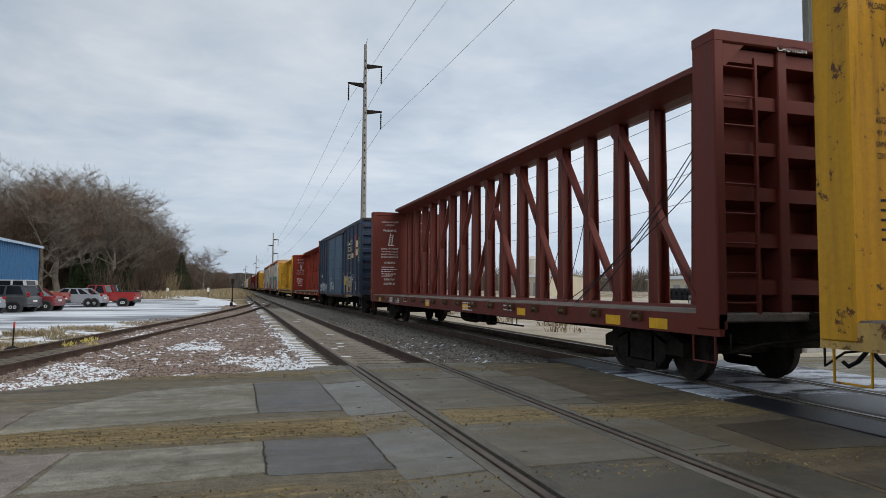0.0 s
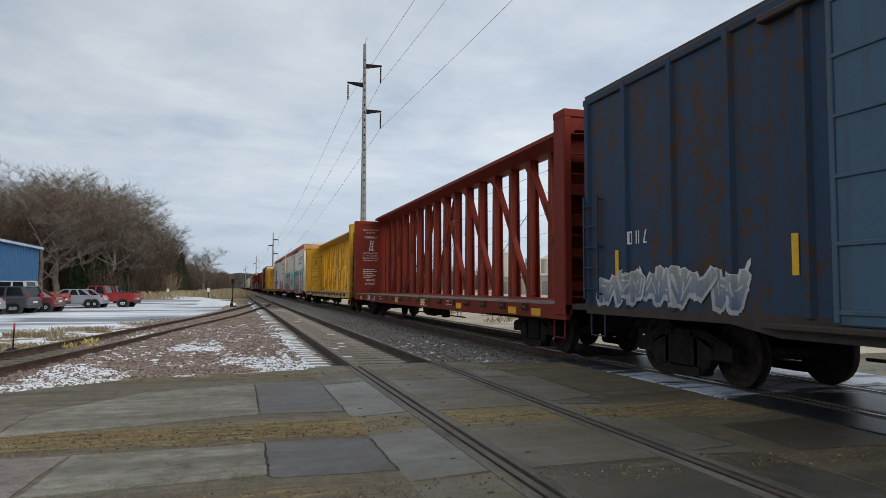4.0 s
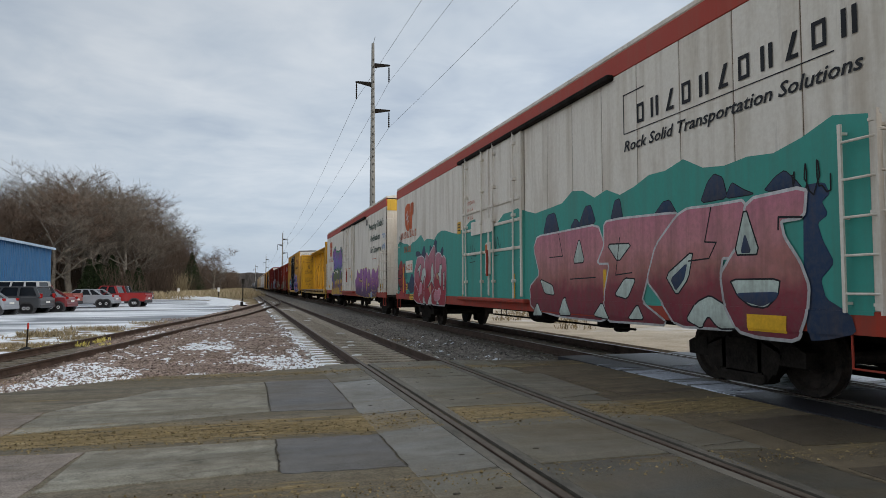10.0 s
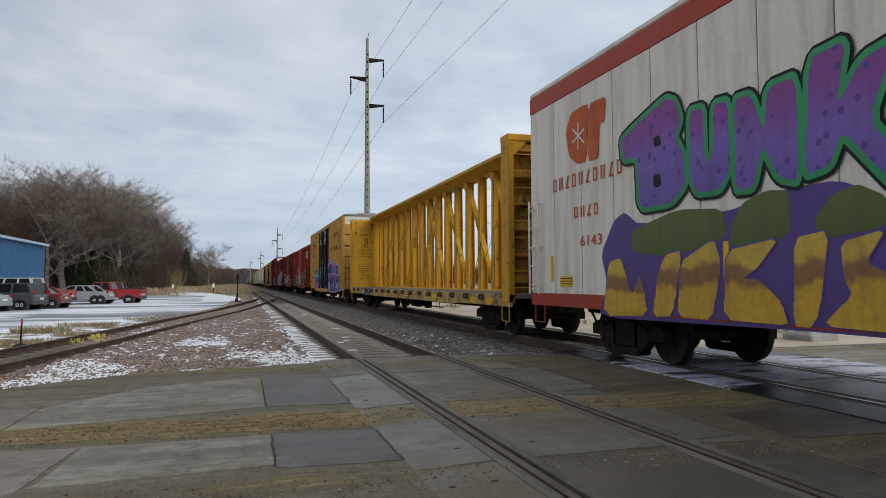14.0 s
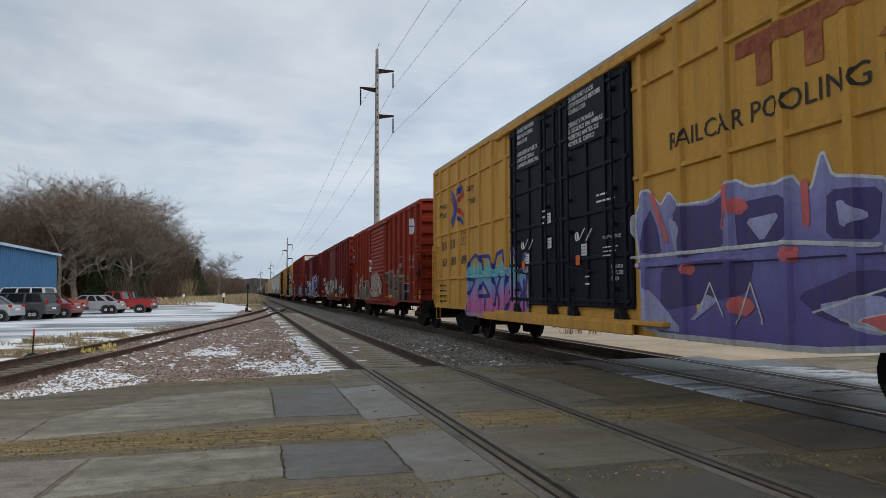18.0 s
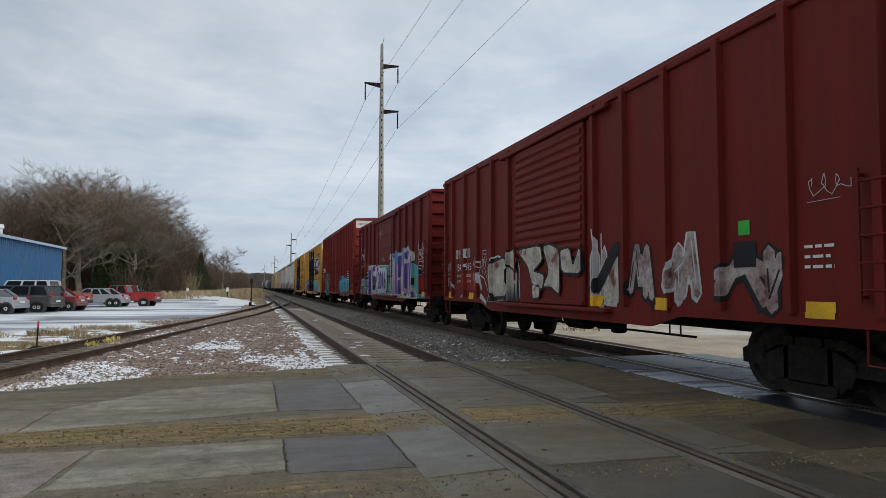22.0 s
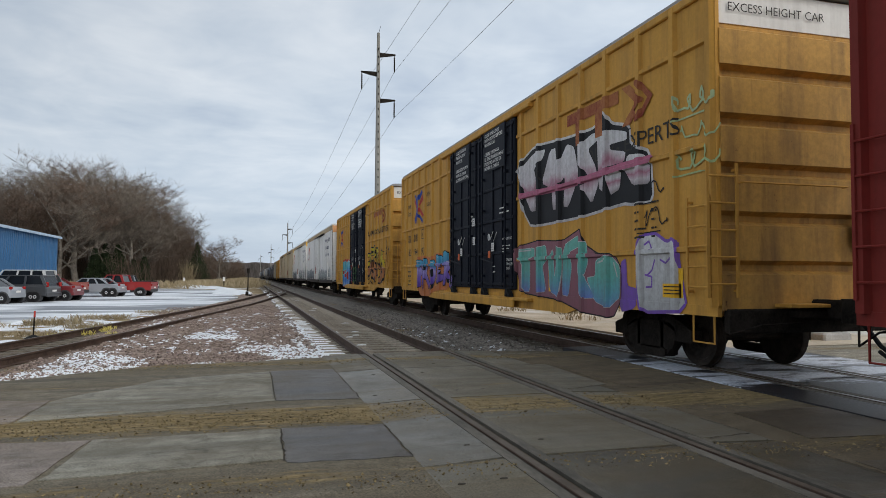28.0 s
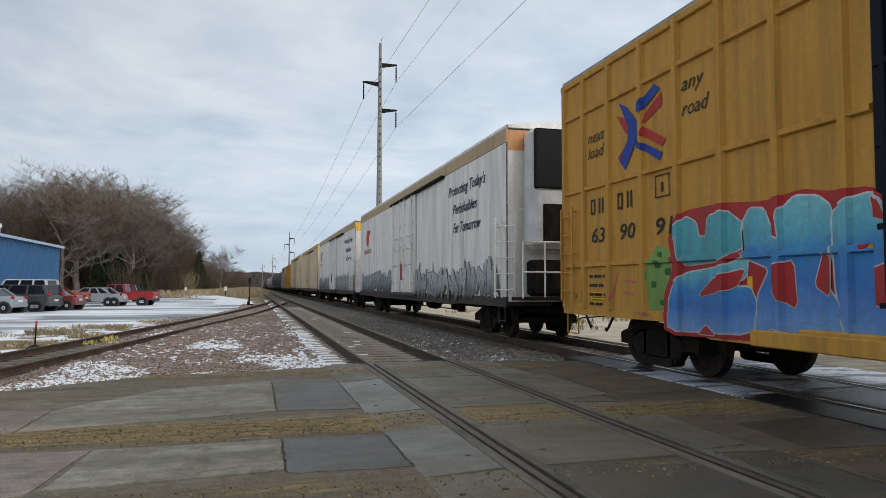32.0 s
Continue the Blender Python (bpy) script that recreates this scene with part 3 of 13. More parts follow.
def piece(skin, y, z, wide, high, n, fills, edge, seed, fat=.30, rim=.10, halo=None, shine=None, cloud=None, label="sprayed graffiti letters", word=""):
    """A sprayed piece of n letter-like figures that overlap, its left end at y, its foot at z."""
    rnd = random.Random(seed)
    n = len(word) or (n + 1 if n > 3 else n)
    cell = wide / n
    unit = min(cell * 1.15, high)
    w = unit * fat * (.66 if word else .80)
    rimw = rim * unit
    pad = w / 2 + .6 * rimw
    angular = seed % 3 != 0
    sharp = rnd.choice((.5, .9, 1.5)) if angular else 0
    draw = (lambda m, st, ww: spike(m, st, ww, sharp)) if angular else (lambda m, st, ww: blob(m, st, ww, 7))
    strokes, owner = [], []
    lean = rnd.uniform(-.18, .18)
    for k in range(n):
        sign = SIGNS[ALPHABET.index(word[k])] if word else figure(rnd)
        s, tilt, up = rnd.uniform(.84, 1.06), lean + rnd.uniform(-.16, .16), rnd.uniform(-.03, .10)
        wd = cell * (1.0 if word or n == 1 else rnd.uniform(1.08, 1.32))
        c = y - cell * (k + .5)
        for st in sign:
            owner.append(k)
            pts = [(c - (p - .5 + tilt * (q - .5)) * max(.1, wd - 1.4 * pad), z + pad + (up + q * s * .92) * max(.1, high - 2 * pad)) for p, q in st]
            pts = [(min(y - pad, max(y - wide + pad, a)), b) for a, b in pts]
            strokes.append(pts)
    if cloud or halo:      # one uneven ground behind the letters
        k = n * 5
        top = [(y - wide * i / k, z + high * (rnd.uniform(.62, .98) if 0 < i < k else .45)) for i in range(k + 1)]
        m = M()
        for (a, b), (c, d) in zip(top, top[1:]):
            m.poly([(0, a, z - .02), (0, c, z - .02), (0, c, d), (0, a, b)])
        skin.put("graffiti_ground", m, cloud or halo, .002, "sprayed ground behind the letters")
    letters = {}
    for k, st in zip(owner, strokes):
        letters.setdefault(k, []).append(st)
    order = list(letters)
    rnd.shuffle(order)
    for i, k in enumerate(order):
        sts, o = letters[k], .009 + .0040 * i
        if halo:
            m = M()
            for st in sts:
                draw(m, st, w + 2.6 * rimw + .03)
            m.v = [(a, b, max(c, z - .02)) for a, b, c in m.v]
            skin.put("graffiti_halo", m, halo, o - .002, "sprayed glow round the letters")
        m = M()
        for st in sts:
            draw(m, st, w + 1.7 * rimw)
            draw(m, [(a + .5 * rimw, b - .9 * rimw) for a, b in st], w + 1.2 * rimw)
        if rnd.random() < .7:      # an arrow or barb from the letter's end
            (a, b), (c, d) = sts[0][-2:]
            e = (c + (c - a) * .3 + rnd.uniform(-.1, .1), d + (d - b) * .3)
            spike(m, [(c, d), e], w * .5, 2.2)
        m.v = [(a, b, max(c, z - .01)) for a, b, c in m.v]
        root = skin.put("graffiti_letter", m, edge, o, label)
        m = M()
        for st in sts:
            draw(m, st, w)
        skin.put("letter_fill", m, fills, o + .0011, "", root)
        m = M()                    # inner lines where the strokes fold over
        for st in sts:
            for (a, b), (c, d) in zip(st, st[1:]):
                if rnd.random() < .45:
                    f, g = rnd.uniform(.05, .3), rnd.uniform(.6, .95)
                    q = rnd.uniform(-.22, .22) * w
                    spike(m, [(a + (c - a) * f + q, b + (d - b) * f), (a + (c - a) * g + q, b + (d - b) * g)], .30 * rimw + .012, 1)
        if m.f:
            skin.put("letter_line", m, edge, o + .0019, "", root)
        if shine:
            m = M()
            for st in sts:
                for (a, b), (c, d) in zip(st, st[1:]):
                    if rnd.random() < .6:
                        q = w * .26
                        blob(m, [(a + q, b + q), ((a + c) / 2 + q, (b + d) / 2 + q)], w * .12, 4)
            if m.f:
                skin.put("letter_shine", m, shine, o + .0026, "", root)


def outline(m, pts, width, closed=True):
    """Strokes of even width with round joints along points in the y, z plane."""
    ring = pts + pts[:1] if closed else pts
    blob(m, ring, width, 3)


def soften(pts, f=.13):
    """The outline with its corners cut, as a spray can turns them."""
    out = []
    for (a, b), (c, d) in zip(pts, pts[1:] + pts[:1]):
        out += [(a + (c - a) * f, b + (d - b) * f), (c + (a - c) * f, d + (b - d) * f)]
    return out


def sprayed(sk, pts, fill, edge, rim, off, label="sprayed graffiti letter", cuts=(), cut=None, lines=(), ink=None, w=.03, name="graffiti_letter"):
    """One sprayed shape with its edge, the gaps cut into it and the lines drawn on it."""
    if name not in ("patch_plate", "sticker", "data_panel", "number_patch", "warning_sticker"):
        pts, cuts = soften(pts), [soften(c) for c in cuts]
    m = M()
    outline(m, pts, 2 * rim)
    root = sk.put(name, m, edge, off, label)
    sk.put("fill", M().poly([(0, a, b) for a, b in pts]), fill, off + .0016, "", root)
    for c in cuts:
        sk.put("gap", M().poly([(0, a, b) for a, b in c]), cut, off + .0024, "", root)
        m = M()
        outline(m, c, .022)
        sk.put("gap_edge", m, BLK, off + .0030, "", root)
    for c in lines:
        m = M()
        outline(m, c, w, False)
        sk.put("line", m, ink, off + .0046, "", root)
    return root


LAYER = itertools.cycle([.0003 * k for k in range(6)])


def stroke(sk, pts, material, w, off, label):
    m = M()
    outline(m, pts, w, False)
    return sk.put("graffiti_stroke", m, material, off + next(LAYER), label)


def tag(skin, y, z, wide, high, n, material, seed, w=.035, label="small sprayed scribble"):
    """A quick scrawl: lines of running loops that are no letters."""
    rnd = random.Random(seed)
    lines = max(1, round(high / .42))
    m, h = M(), high / lines
    w = w * .62
    for q in range(lines):
        turns = max(2, n + rnd.randrange(0, 2))
        base, span_, off = z + high - (q + 1) * h, wide * rnd.uniform(.75, 1.0), wide * rnd.uniform(0, .12)
        amp = [rnd.uniform(.45, 1.0) for _ in range(turns * 2 + 2)]
        wob, lean = rnd.uniform(.25, .75), rnd.uniform(-.1, .35)
        pts = []
        for i in range(turns * 9 + 1):
            u = i / (turns * 9)
            t = 2 * math.pi * turns * u
            a = amp[int(u * turns * 2)]
            zz = .5 + .46 * a * math.sin(t) + .10 * math.sin(2.7 * t + seed)
            xx = u + wob / turns * .5 * math.cos(t * (1 if seed % 2 else .5)) + lean / turns * (zz - .5)
            pts.append((y - off - span_ * min(1.05, max(-.05, xx)), base + h * (.08 + .84 * zz)))
        blob(m, pts, w * rnd.uniform(.85, 1.1), 3)
        if rnd.random() < .4:
            blob(m, [(y - off, base), (y - off - span_ * .8, base + .03 * h)], w * .8, 3)
    return skin.put("graffiti_tag", m, material, .012, label)


# ---- the cars of the train ----
def underframe(car, length, z0, z1, material, w=.35):
    part("centre_sill", M().bbox(-w, w, -length / 2 + .1, length / 2 - .1, z0, z1, .02), material, car)


def steps_and_irons(car, length, z0, material, x=HW):
    """Sill steps at the corners and the uncoupling lever."""
    for s in (-1, 1):
        m = M()
        y = s * (length / 2 - .35)
        m.path([(-x + .02, y - .22, z0), (-x + .02, y - .22, z0 - .36), (-x + .02, y + .22, z0 - .36), (-x + .02, y + .22, z0)], .016, 5)
        part("sill_step", m, material, car)
        e = s * (length / 2 + .06)
        m = M().path([(-x + .1, e, z0 + .02), (-x + .1, e, z0 - .22), (-x + .5, e + s * .12, z0 - .1), (-.1, e + s * .12, z0 - .06)], .014, 5)
        part("uncoupling_lever", m, MAT["steel_dark"], car)


def brake_rigging(car, y, z, seed=0, rod=.22, valve=0.0):
    rnd = random.Random(seed)
    v = y + valve
    m = M().lathe([(-.45, .0), (-.45, .20), (-.38, .24), (.38, .24), (.45, .20), (.45, .0)], "y", 16, (-.55, y + .7, z - .1))
    part("air_reservoir", m, MAT["steel_dark"], car, "black air reservoir")
    m = M().bbox(-.7, -.3, v - .6, v - .2, z - .28, z + .1, .04).tube((-.5, v - .2, z - .1), (-.5, v + .1, z - .1), .10, .10, 12)
    m.bbox(-.62, -.38, v - .95, v - .7, z - .34, z, .03)
    part("brake_valve", m, MAT["steel_dark"], car)
    m = M().path([(-.75, y - 3.6, z - rod), (-.75, y + 3.6, z - rod)], .022, 5)
    for d in (-3.2, -2.9, 2.6, 3.0):
        m.path([(-.75, y + d, z + .1), (-.75, y + d, z - rod - .02)], .014, 4)
    part("brake_rod", m, MAT["steel_dark"], car)


def end_wall(car, s, length, hw, z0, z1, material, ribs, depth=.11, top=None, top_mat=None):
    """An end of a boxcar with its level corrugations; s: -1 the leading end, 1 the trailing end."""
    prof = [(0.0, z0)]
    zt = top if top else z1
    step = (zt - z0) / ribs
    for k in range(ribs):
        a = z0 + step * k
        p, q, r, u = (.05, .13, .84, .92) if ribs < 8 else (.08, .22, .60, .76)
        prof += [(0, a + step * p), (depth, a + step * q), (depth, a + step * r), (0, a + step * u)]
    prof += [(0, z1), (-.06, z1), (-.06, z0)]
    y = s * (length / 2 - depth)
    m = M().prism([(y + s * p, z) for p, z in prof], "x", -hw + .05, hw - .05)
    e = part("end_wall", m, material, car)
    for a in (-1, 1):
        part("corner_post", M().bbox(a * hw - .045 - .045 * a, a * hw + .045 - .045 * a, y - .02 * s - .05, y + .02 * s + .05, z0, z1, .015), material, e)
    if top and top_mat:
        part("end_panel", M().box(-hw + .06, hw - .06, y + s * .005 - .01, y + s * .005 + .012, top + .01, z1 - .01), top_mat, e, "white excess height panel")
    return e


def roof(car, length, hw, z, peak, material, panels, over=.0):
    m = M()
    out = [(-hw - over, z), (-hw - over, z + .07), (-hw + .15, z + .09), (0, z + peak), (hw - .15, z + .09), (hw + over, z + .07), (hw + over, z)]
    m.prism(out, "y", -length / 2, length / 2)
    for k in range(1, panels):
        y = -length / 2 + length * k / panels
        m.prism([(-hw + .02, z + .07), (-hw + .15, z + .13), (0, z + peak + .04), (hw - .15, z + .13), (hw - .02, z + .07)], "y", y - .05, y + .05)
    return part("roof", m, material, car)


def post_mesh(name, z0, z1, foot, top, depth, material):
    m = M().prism([(0, -foot), (-depth, -top), (-depth, top), (0, foot)], "z", z0, z1)
    return tidy(m.mesh(name, material))


def boxcar(car, length, high, body, roofm, skirt, door, posts, door_span, ribs, rails=(), doorkind="flat", top=None, top_mat=None, z0=.85, ladder_mat=None, roof_panels=12, truck_at=None, post_w=(.085, .05, .06), sill_drop=.0, post_z=None, endm=None, rig=(.72, .22), door_z=.06):
    """A steel boxcar. door_span: (y0, y1) of the doorway from the leading end's half; posts: their places."""
    hw = HW
    part("floor", M().bbox(-hw + .05, hw - .05, -length / 2 + .1, length / 2 - .1, z0 + .08, z0 + .30, .02), skirt, car)
    underframe(car, length, rig[0] - .10, z0 + .1, MAT["steel_dark"])
    z1 = high
    # side walls, with the doorway closed by doors that stand proud
    part("side_wall", M().box(-hw, -hw + .06, -length / 2 + .02, length / 2 - .02, z0 + .12, z1), body, car)
    far = M().box(hw - .06, hw, -length / 2 + .02, length / 2 - .02, z0 + .12, z1)
    for y in posts:
        far.prism([(hw, y - .085), (hw + .06, y - .05), (hw + .06, y + .05), (hw, y + .085)], "z", z0 + .12, z1)
    part("side_wall", far, body, car)
    foot, topw, d = post_w
    a, b = post_z or (z0 + .12, z1 - .02)
    pm = post_mesh("side_post", a, b, foot, topw, d, body)
    for y in posts:
        part("side_post", pm, None, car, at=(-hw, y, 0))
    for z, ft, tp, dd, y0, y1 in rails:
        m = M().prism([(-hw, z - ft), (-hw - dd, z - tp), (-hw - dd, z + tp), (-hw, z + ft)], "y", y0, y1)
        part("side_rail", m, body, car)
    # side sill: deeper in the middle
    c0, c1 = door_span
    out = [(-length / 2 + .02, z0 + .14), (length / 2 - .02, z0 + .14), (length / 2 - .02, z0), (length / 2 - 3.6, z0 - .0), (length / 2 - 4.4, z0 - sill_drop), (-length / 2 + 4.4, z0 - sill_drop), (-length / 2 + 3.6, z0), (-length / 2 + .02, z0)]
    part("side_sill", M().prism(out, "x", -hw - .015, -hw + .05), skirt, car)
    part("side_sill", M().prism(out, "x", hw - .05, hw + .015), skirt, car)
    part("eave_rail", M().bbox(-hw - .05, -hw + .04, -length / 2, length / 2, z1 - .10, z1 + .02, .015), body, car)
    part("eave_rail", M().bbox(hw - .04, hw + .05, -length / 2, length / 2, z1 - .10, z1 + .02, .015), roofm, car)
    for s in (-1, 1):
        end_wall(car, s, length, hw, z0, z1, endm or body, ribs, top=top, top_mat=top_mat)
    roof(car, length, hw, z1 + .02, .16, roofm, roof_panels)
    for k, (y0, y1, dm) in enumerate(door):
        slide_door(car, y0, y1, z0 + door_z, z1 - .22, dm, doorkind)
    t = part("door_track", M().bbox(-hw - .16, -hw + .01, min(d[0] for d in door) - .9, max(d[1] for d in door) + .9, z0 - .02, z0 + .055, .015), skirt, car)
    part("door_track", M().bbox(-hw - .13, -hw + .01, min(d[0] for d in door) - .9, max(d[1] for d in door) + .9, z1 - .21, z1 - .12, .015), skirt, car)
    lm = ladder_mat or body
    for s in (-1, 1):
        y = s * (length / 2 - .09) - (.45 if s > 0 else 0)
        part("ladder", ladder_mesh("ladder", .45, 1.75 if s > 0 else 1.35, 5, lm), None, car, at=(-hw, y, z0 + .25))
        part("end_ladder", ladder_mesh("end_ladder", .45, 1.75, 5, lm), None, car, at=pose(-1.35 if s < 0 else -.9, s * (length / 2 - .02), z0 + .25, 0, 0, 90 if s < 0 else -90))
    m = M().bbox(-.75, .75, -length / 2 - .32, -length / 2 - .02, z0 + .12, z0 + .17, .01)
    part("crossover_platform", m, lm, car)
    m = M().path([(.75 + .29 * math.cos(2 * math.pi * i / 20), -length / 2 - .16, z0 + 1.15 + .29 * math.sin(2 * math.pi * i / 20)) for i in range(21)], .018, 5)
    for k in range(4):
        t = math.pi * k / 4
        m.tube((.75 - .29 * math.cos(t), -length / 2 - .16, z0 + 1.15 - .29 * math.sin(t)), (.75 + .29 * math.cos(t), -length / 2 - .16, z0 + 1.15 + .29 * math.sin(t)), .012, .012, 5)
    part("brake_wheel", m, MAT["steel_dark"], car)
    e = -length / 2
    part("brake_housing", M().bbox(.58, .92, e - .14, e, z0 + .95, z0 + 1.35, .03).tube((.75, e - .08, z0 + .2), (.75, e - .08, z0 + 1.0), .022, .022, 6), MAT["steel_dark"], car)
    part("end_sill", M().bbox(-hw + .1, hw - .1, e - .06, e + .06, z0 - .22, z0 + .10, .02), MAT["steel_dark"], car)
    part("handrail", M().path([(-hw + .3, e - .03, z0 + 1.75), (-hw + .3, e - .12, z0 + 1.75), (.4, e - .12, z0 + 1.75), (.4, e - .03, z0 + 1.75)], .014, 5), lm, car)
    part("uncoupling_gear", M().bbox(-.55, .55, e - .26, e - .04, z0 - .02, z0 + .10, .02), MAT["steel_dark"], car)
    steps_and_irons(car, length, z0, lm)
    brake_rigging(car, 0, rig[0], int(length * 10), rig[1])
    running_gear(car, length, truck_at or length / 2 - 1.85)
    skin_posts = [(y, foot, topw, d) for y in posts] + [((q[0] + q[1]) / 2, (q[1] - q[0]) / 2, (q[1] - q[0]) / 2 - .015, DOOR_D) for q in door]
    sk = Skin(car, hw, skin_posts, [r for r in rails] + [(z0 + .07 - sill_drop / 2, .077 + sill_drop / 2, .076 + sill_drop / 2, .016, -length / 2, length / 2)])
    return sk


DOOR_D = .07


def slide_door(car, y0, y1, z0, z1, material, kind):
    """One leaf of a sliding door: its panel, ribs, locking bars and handle."""
    x = -HW
    d = part("door", M().bbox(x - DOOR_D, x + .01, y0 + .015, y1 - .015, z0, z1, .02), material, car, "sliding steel door")
    w = y1 - y0
    if kind == "plug":          # tall plug doors with a grid of ribs and locking bars
        m = M()
        for f in (.03, .22, .42, .62, .80, .97):
            z = z0 + (z1 - z0) * f
            m.bbox(x - DOOR_D - .03, x - DOOR_D + .005, y0 + .05, y1 - .05, z - .035, z + .035, .012)
        part("door_rib", m, material, d)
        for f in (.06, .30, .55, .94):
            part("door_rib", M().bbox(x - DOOR_D - .035, x - DOOR_D + .005, y0 + w * f - .035, y0 + w * f + .035, z0 + .05, z1 - .05, .012), material, d)
        for f in (.18, .80):
            m = M().tube((x - DOOR_D - .06, y0 + w * f, z0 + .02), (x - DOOR_D - .06, y0 + w * f, z1 - .02), .022, .022, 8)
            for q in (.08, .35, .5, .7, .92):
                z = z0 + (z1 - z0) * q
                m.box(x - DOOR_D - .09, x - DOOR_D, y0 + w * f - .05, y0 + w * f + .05, z - .03, z + .03)
            part("locking_bar", m, material, d)
        m = M().path([(x - DOOR_D - .1, y0 + w * .8, z0 + .75), (x - DOOR_D - .1, y0 + w * .45, z0 + .62)], .02, 6)
        part("door_handle", m, material, d)
    elif kind == "corrugated":   # level corrugations above, flat sheet below
        n = 13
        for k in range(n):
            z = z0 + (z1 - z0) * (.30 + .68 * k / n)
            dz = (z1 - z0) * .68 / n
            m = M().prism([(x - DOOR_D + .004, z), (x - DOOR_D - .035, z + dz * .3), (x - DOOR_D - .035, z + dz * .6), (x - DOOR_D + .004, z + dz * .9)], "y", y0 + .08, y1 - .08)
            part("door_rib", m, material, d)
        for z in (z0 + .06, z0 + (z1 - z0) * .28):
            part("door_rib", M().bbox(x - DOOR_D - .03, x - DOOR_D + .005, y0 + .04, y1 - .04, z - .04, z + .04, .01), material, d)
        part("door_handle", M().path([(x - DOOR_D - .07, y1 - .14, z0 + .5), (x - DOOR_D - .07, y1 - .14, z0 + 1.3)], .02, 6), material, d)
    else:                        # wide flat panels divided by level ribs
        for f in (.04, .24, .44, .62, .80, .97):
            z = z0 + (z1 - z0) * f
            part("door_rib", M().bbox(x - DOOR_D - .022, x - DOOR_D + .005, y0 + .04, y1 - .04, z - .025, z + .025, .008), material, d)
        for y in (y0 + .06, y1 - .06):
            part("door_rib", M().bbox(x - DOOR_D - .025, x - DOOR_D + .005, y - .035, y + .035, z0 + .03, z1 - .03, .010), material, d)
        part("door_handle", M().path([(x - DOOR_D - .08, y0 + .2, z0 + .5), (x - DOOR_D - .08, y0 + .2, z0 + 1.5)], .02, 6), material, d)
    return d


def centrebeam(car, length, body, deckm, cables=0, seed=1, sill=None, endm=None, shift=0.0):
    """A centre-beam flatcar: deck, end bulkheads, the truss of the centre partition."""
    hw, deck, top = 1.52, .98, 4.64
    inner = length - .84
    ctop = top + .09
    part("deck", M().bbox(-hw, hw, -length / 2, length / 2, deck - .12, deck, .02), deckm, car, "worn steel and timber deck")
    out = [(-length / 2, deck - .02), (length / 2, deck - .02), (length / 2, deck - .30), (length / 2 - 3.4, deck - .30), (length / 2 - 4.6, deck - .34), (-length / 2 + 4.6, deck - .34), (-length / 2 + 3.4, deck - .30), (-length / 2, deck - .30)]
    for s in (-1, 1):
        part("side_sill", M().prism(out, "x", s * hw - .04 - .02 * s, s * hw + .04 - .02 * s), sill or body, car)
    underframe(car, length, .5, deck - .1, MAT["steel_dark"], .4)
    m = M().prism([(-.14, ctop - .15), (-.48, ctop - .04), (-.56, ctop - .02), (-.56, ctop + .06), (-.51, ctop + .10), (.51, ctop + .10), (.56, ctop + .06), (.56, ctop - .02), (.48, ctop - .04), (.14, ctop - .15)], "y", -inner / 2, inner / 2)
    part("top_chord", m, body, car)
    part("bottom_chord", M().prism([(-.30, deck), (-.22, deck + .05), (.22, deck + .05), (.30, deck)], "y", -inner / 2, inner / 2), body, car)
    n = 18
    step = inner / n
    tall = ctop - .14 - deck
    place = lambda j: step * (j + .5) + shift
    pm = M()
    for z, w in ((0, .155), (tall, .075)):
        pm.v += [(p, q, z) for p, q in ((-.125, -w), (-.105, -w), (-.105, -.012), (.105, -.012), (.105, -w), (.125, -w), (.125, w), (.105, w), (.105, .012), (-.105, .012), (-.105, w), (-.125, w))]
    pm.f = [(i, (i + 1) % 12, (i + 1) % 12 + 12, i + 12) for i in range(12)]
    post = tidy(pm.mesh("centre_post", body))
    # Strips down the flange edges: rust and the post's shaded side in one colour.
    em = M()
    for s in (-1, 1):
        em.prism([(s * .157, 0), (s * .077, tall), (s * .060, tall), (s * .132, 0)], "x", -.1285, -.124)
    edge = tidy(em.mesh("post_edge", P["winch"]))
    for k in range(-n // 2, n // 2):
        y = place(k)
        q = part("centre_post", post, None, car, at=(0, y, deck))
        part("post_edge", edge, None, q, "dark rusty edges of the post, shade included")
    z0, z1 = deck + .08, ctop - .2
    for k in (7, 5, 3, 1, 0, -2, -4, -6):
        a, b = ((place(k), z0), (place(k - 2), z1)) if k > 0 else ((place(k), z1), (place(k - 2), z0))
        d = Vector((b[0] - a[0], b[1] - a[1])).normalized()
        q = (-d.y * .040, d.x * .040)
        x = -.05 if k > 0 else -.055
        m = M().prism([(a[0] + q[0], a[1] + q[1]), (b[0] + q[0], b[1] + q[1]), (b[0] - q[0], b[1] - q[1]), (a[0] - q[0], a[1] - q[1])], "x", x - .08, x + .07)
        part("diagonal_brace", m, body, car)
        for yy, zz in (a, b):
            part("gusset", M().prism([(yy - .17, zz - .13), (yy - .09, zz - .22), (yy + .09, zz - .22), (yy + .17, zz - .13), (yy + .12, zz + .12), (yy - .12, zz + .12)], "x", -.145, -.130), body, car)
    for s in (-1, 1):
        bulkhead(car, s, length, hw + .04, deck - .02, top, body, endm or body)
    # winches along the sill
    wm = tidy(M().bbox(-.08, 0, -.12, -.10, -.13, .02, .008).bbox(-.08, 0, .07, .09, -.13, .02, .008).tube((-.04, -.13, -.06), (-.04, .11, -.06), .030, .030, 10).tube((-.04, .09, -.06), (-.04, .13, -.06), .055, .055, 12).mesh("winch", P["winch"]))
    for k in range(1, n):
        y = -inner / 2 + step * k + .15
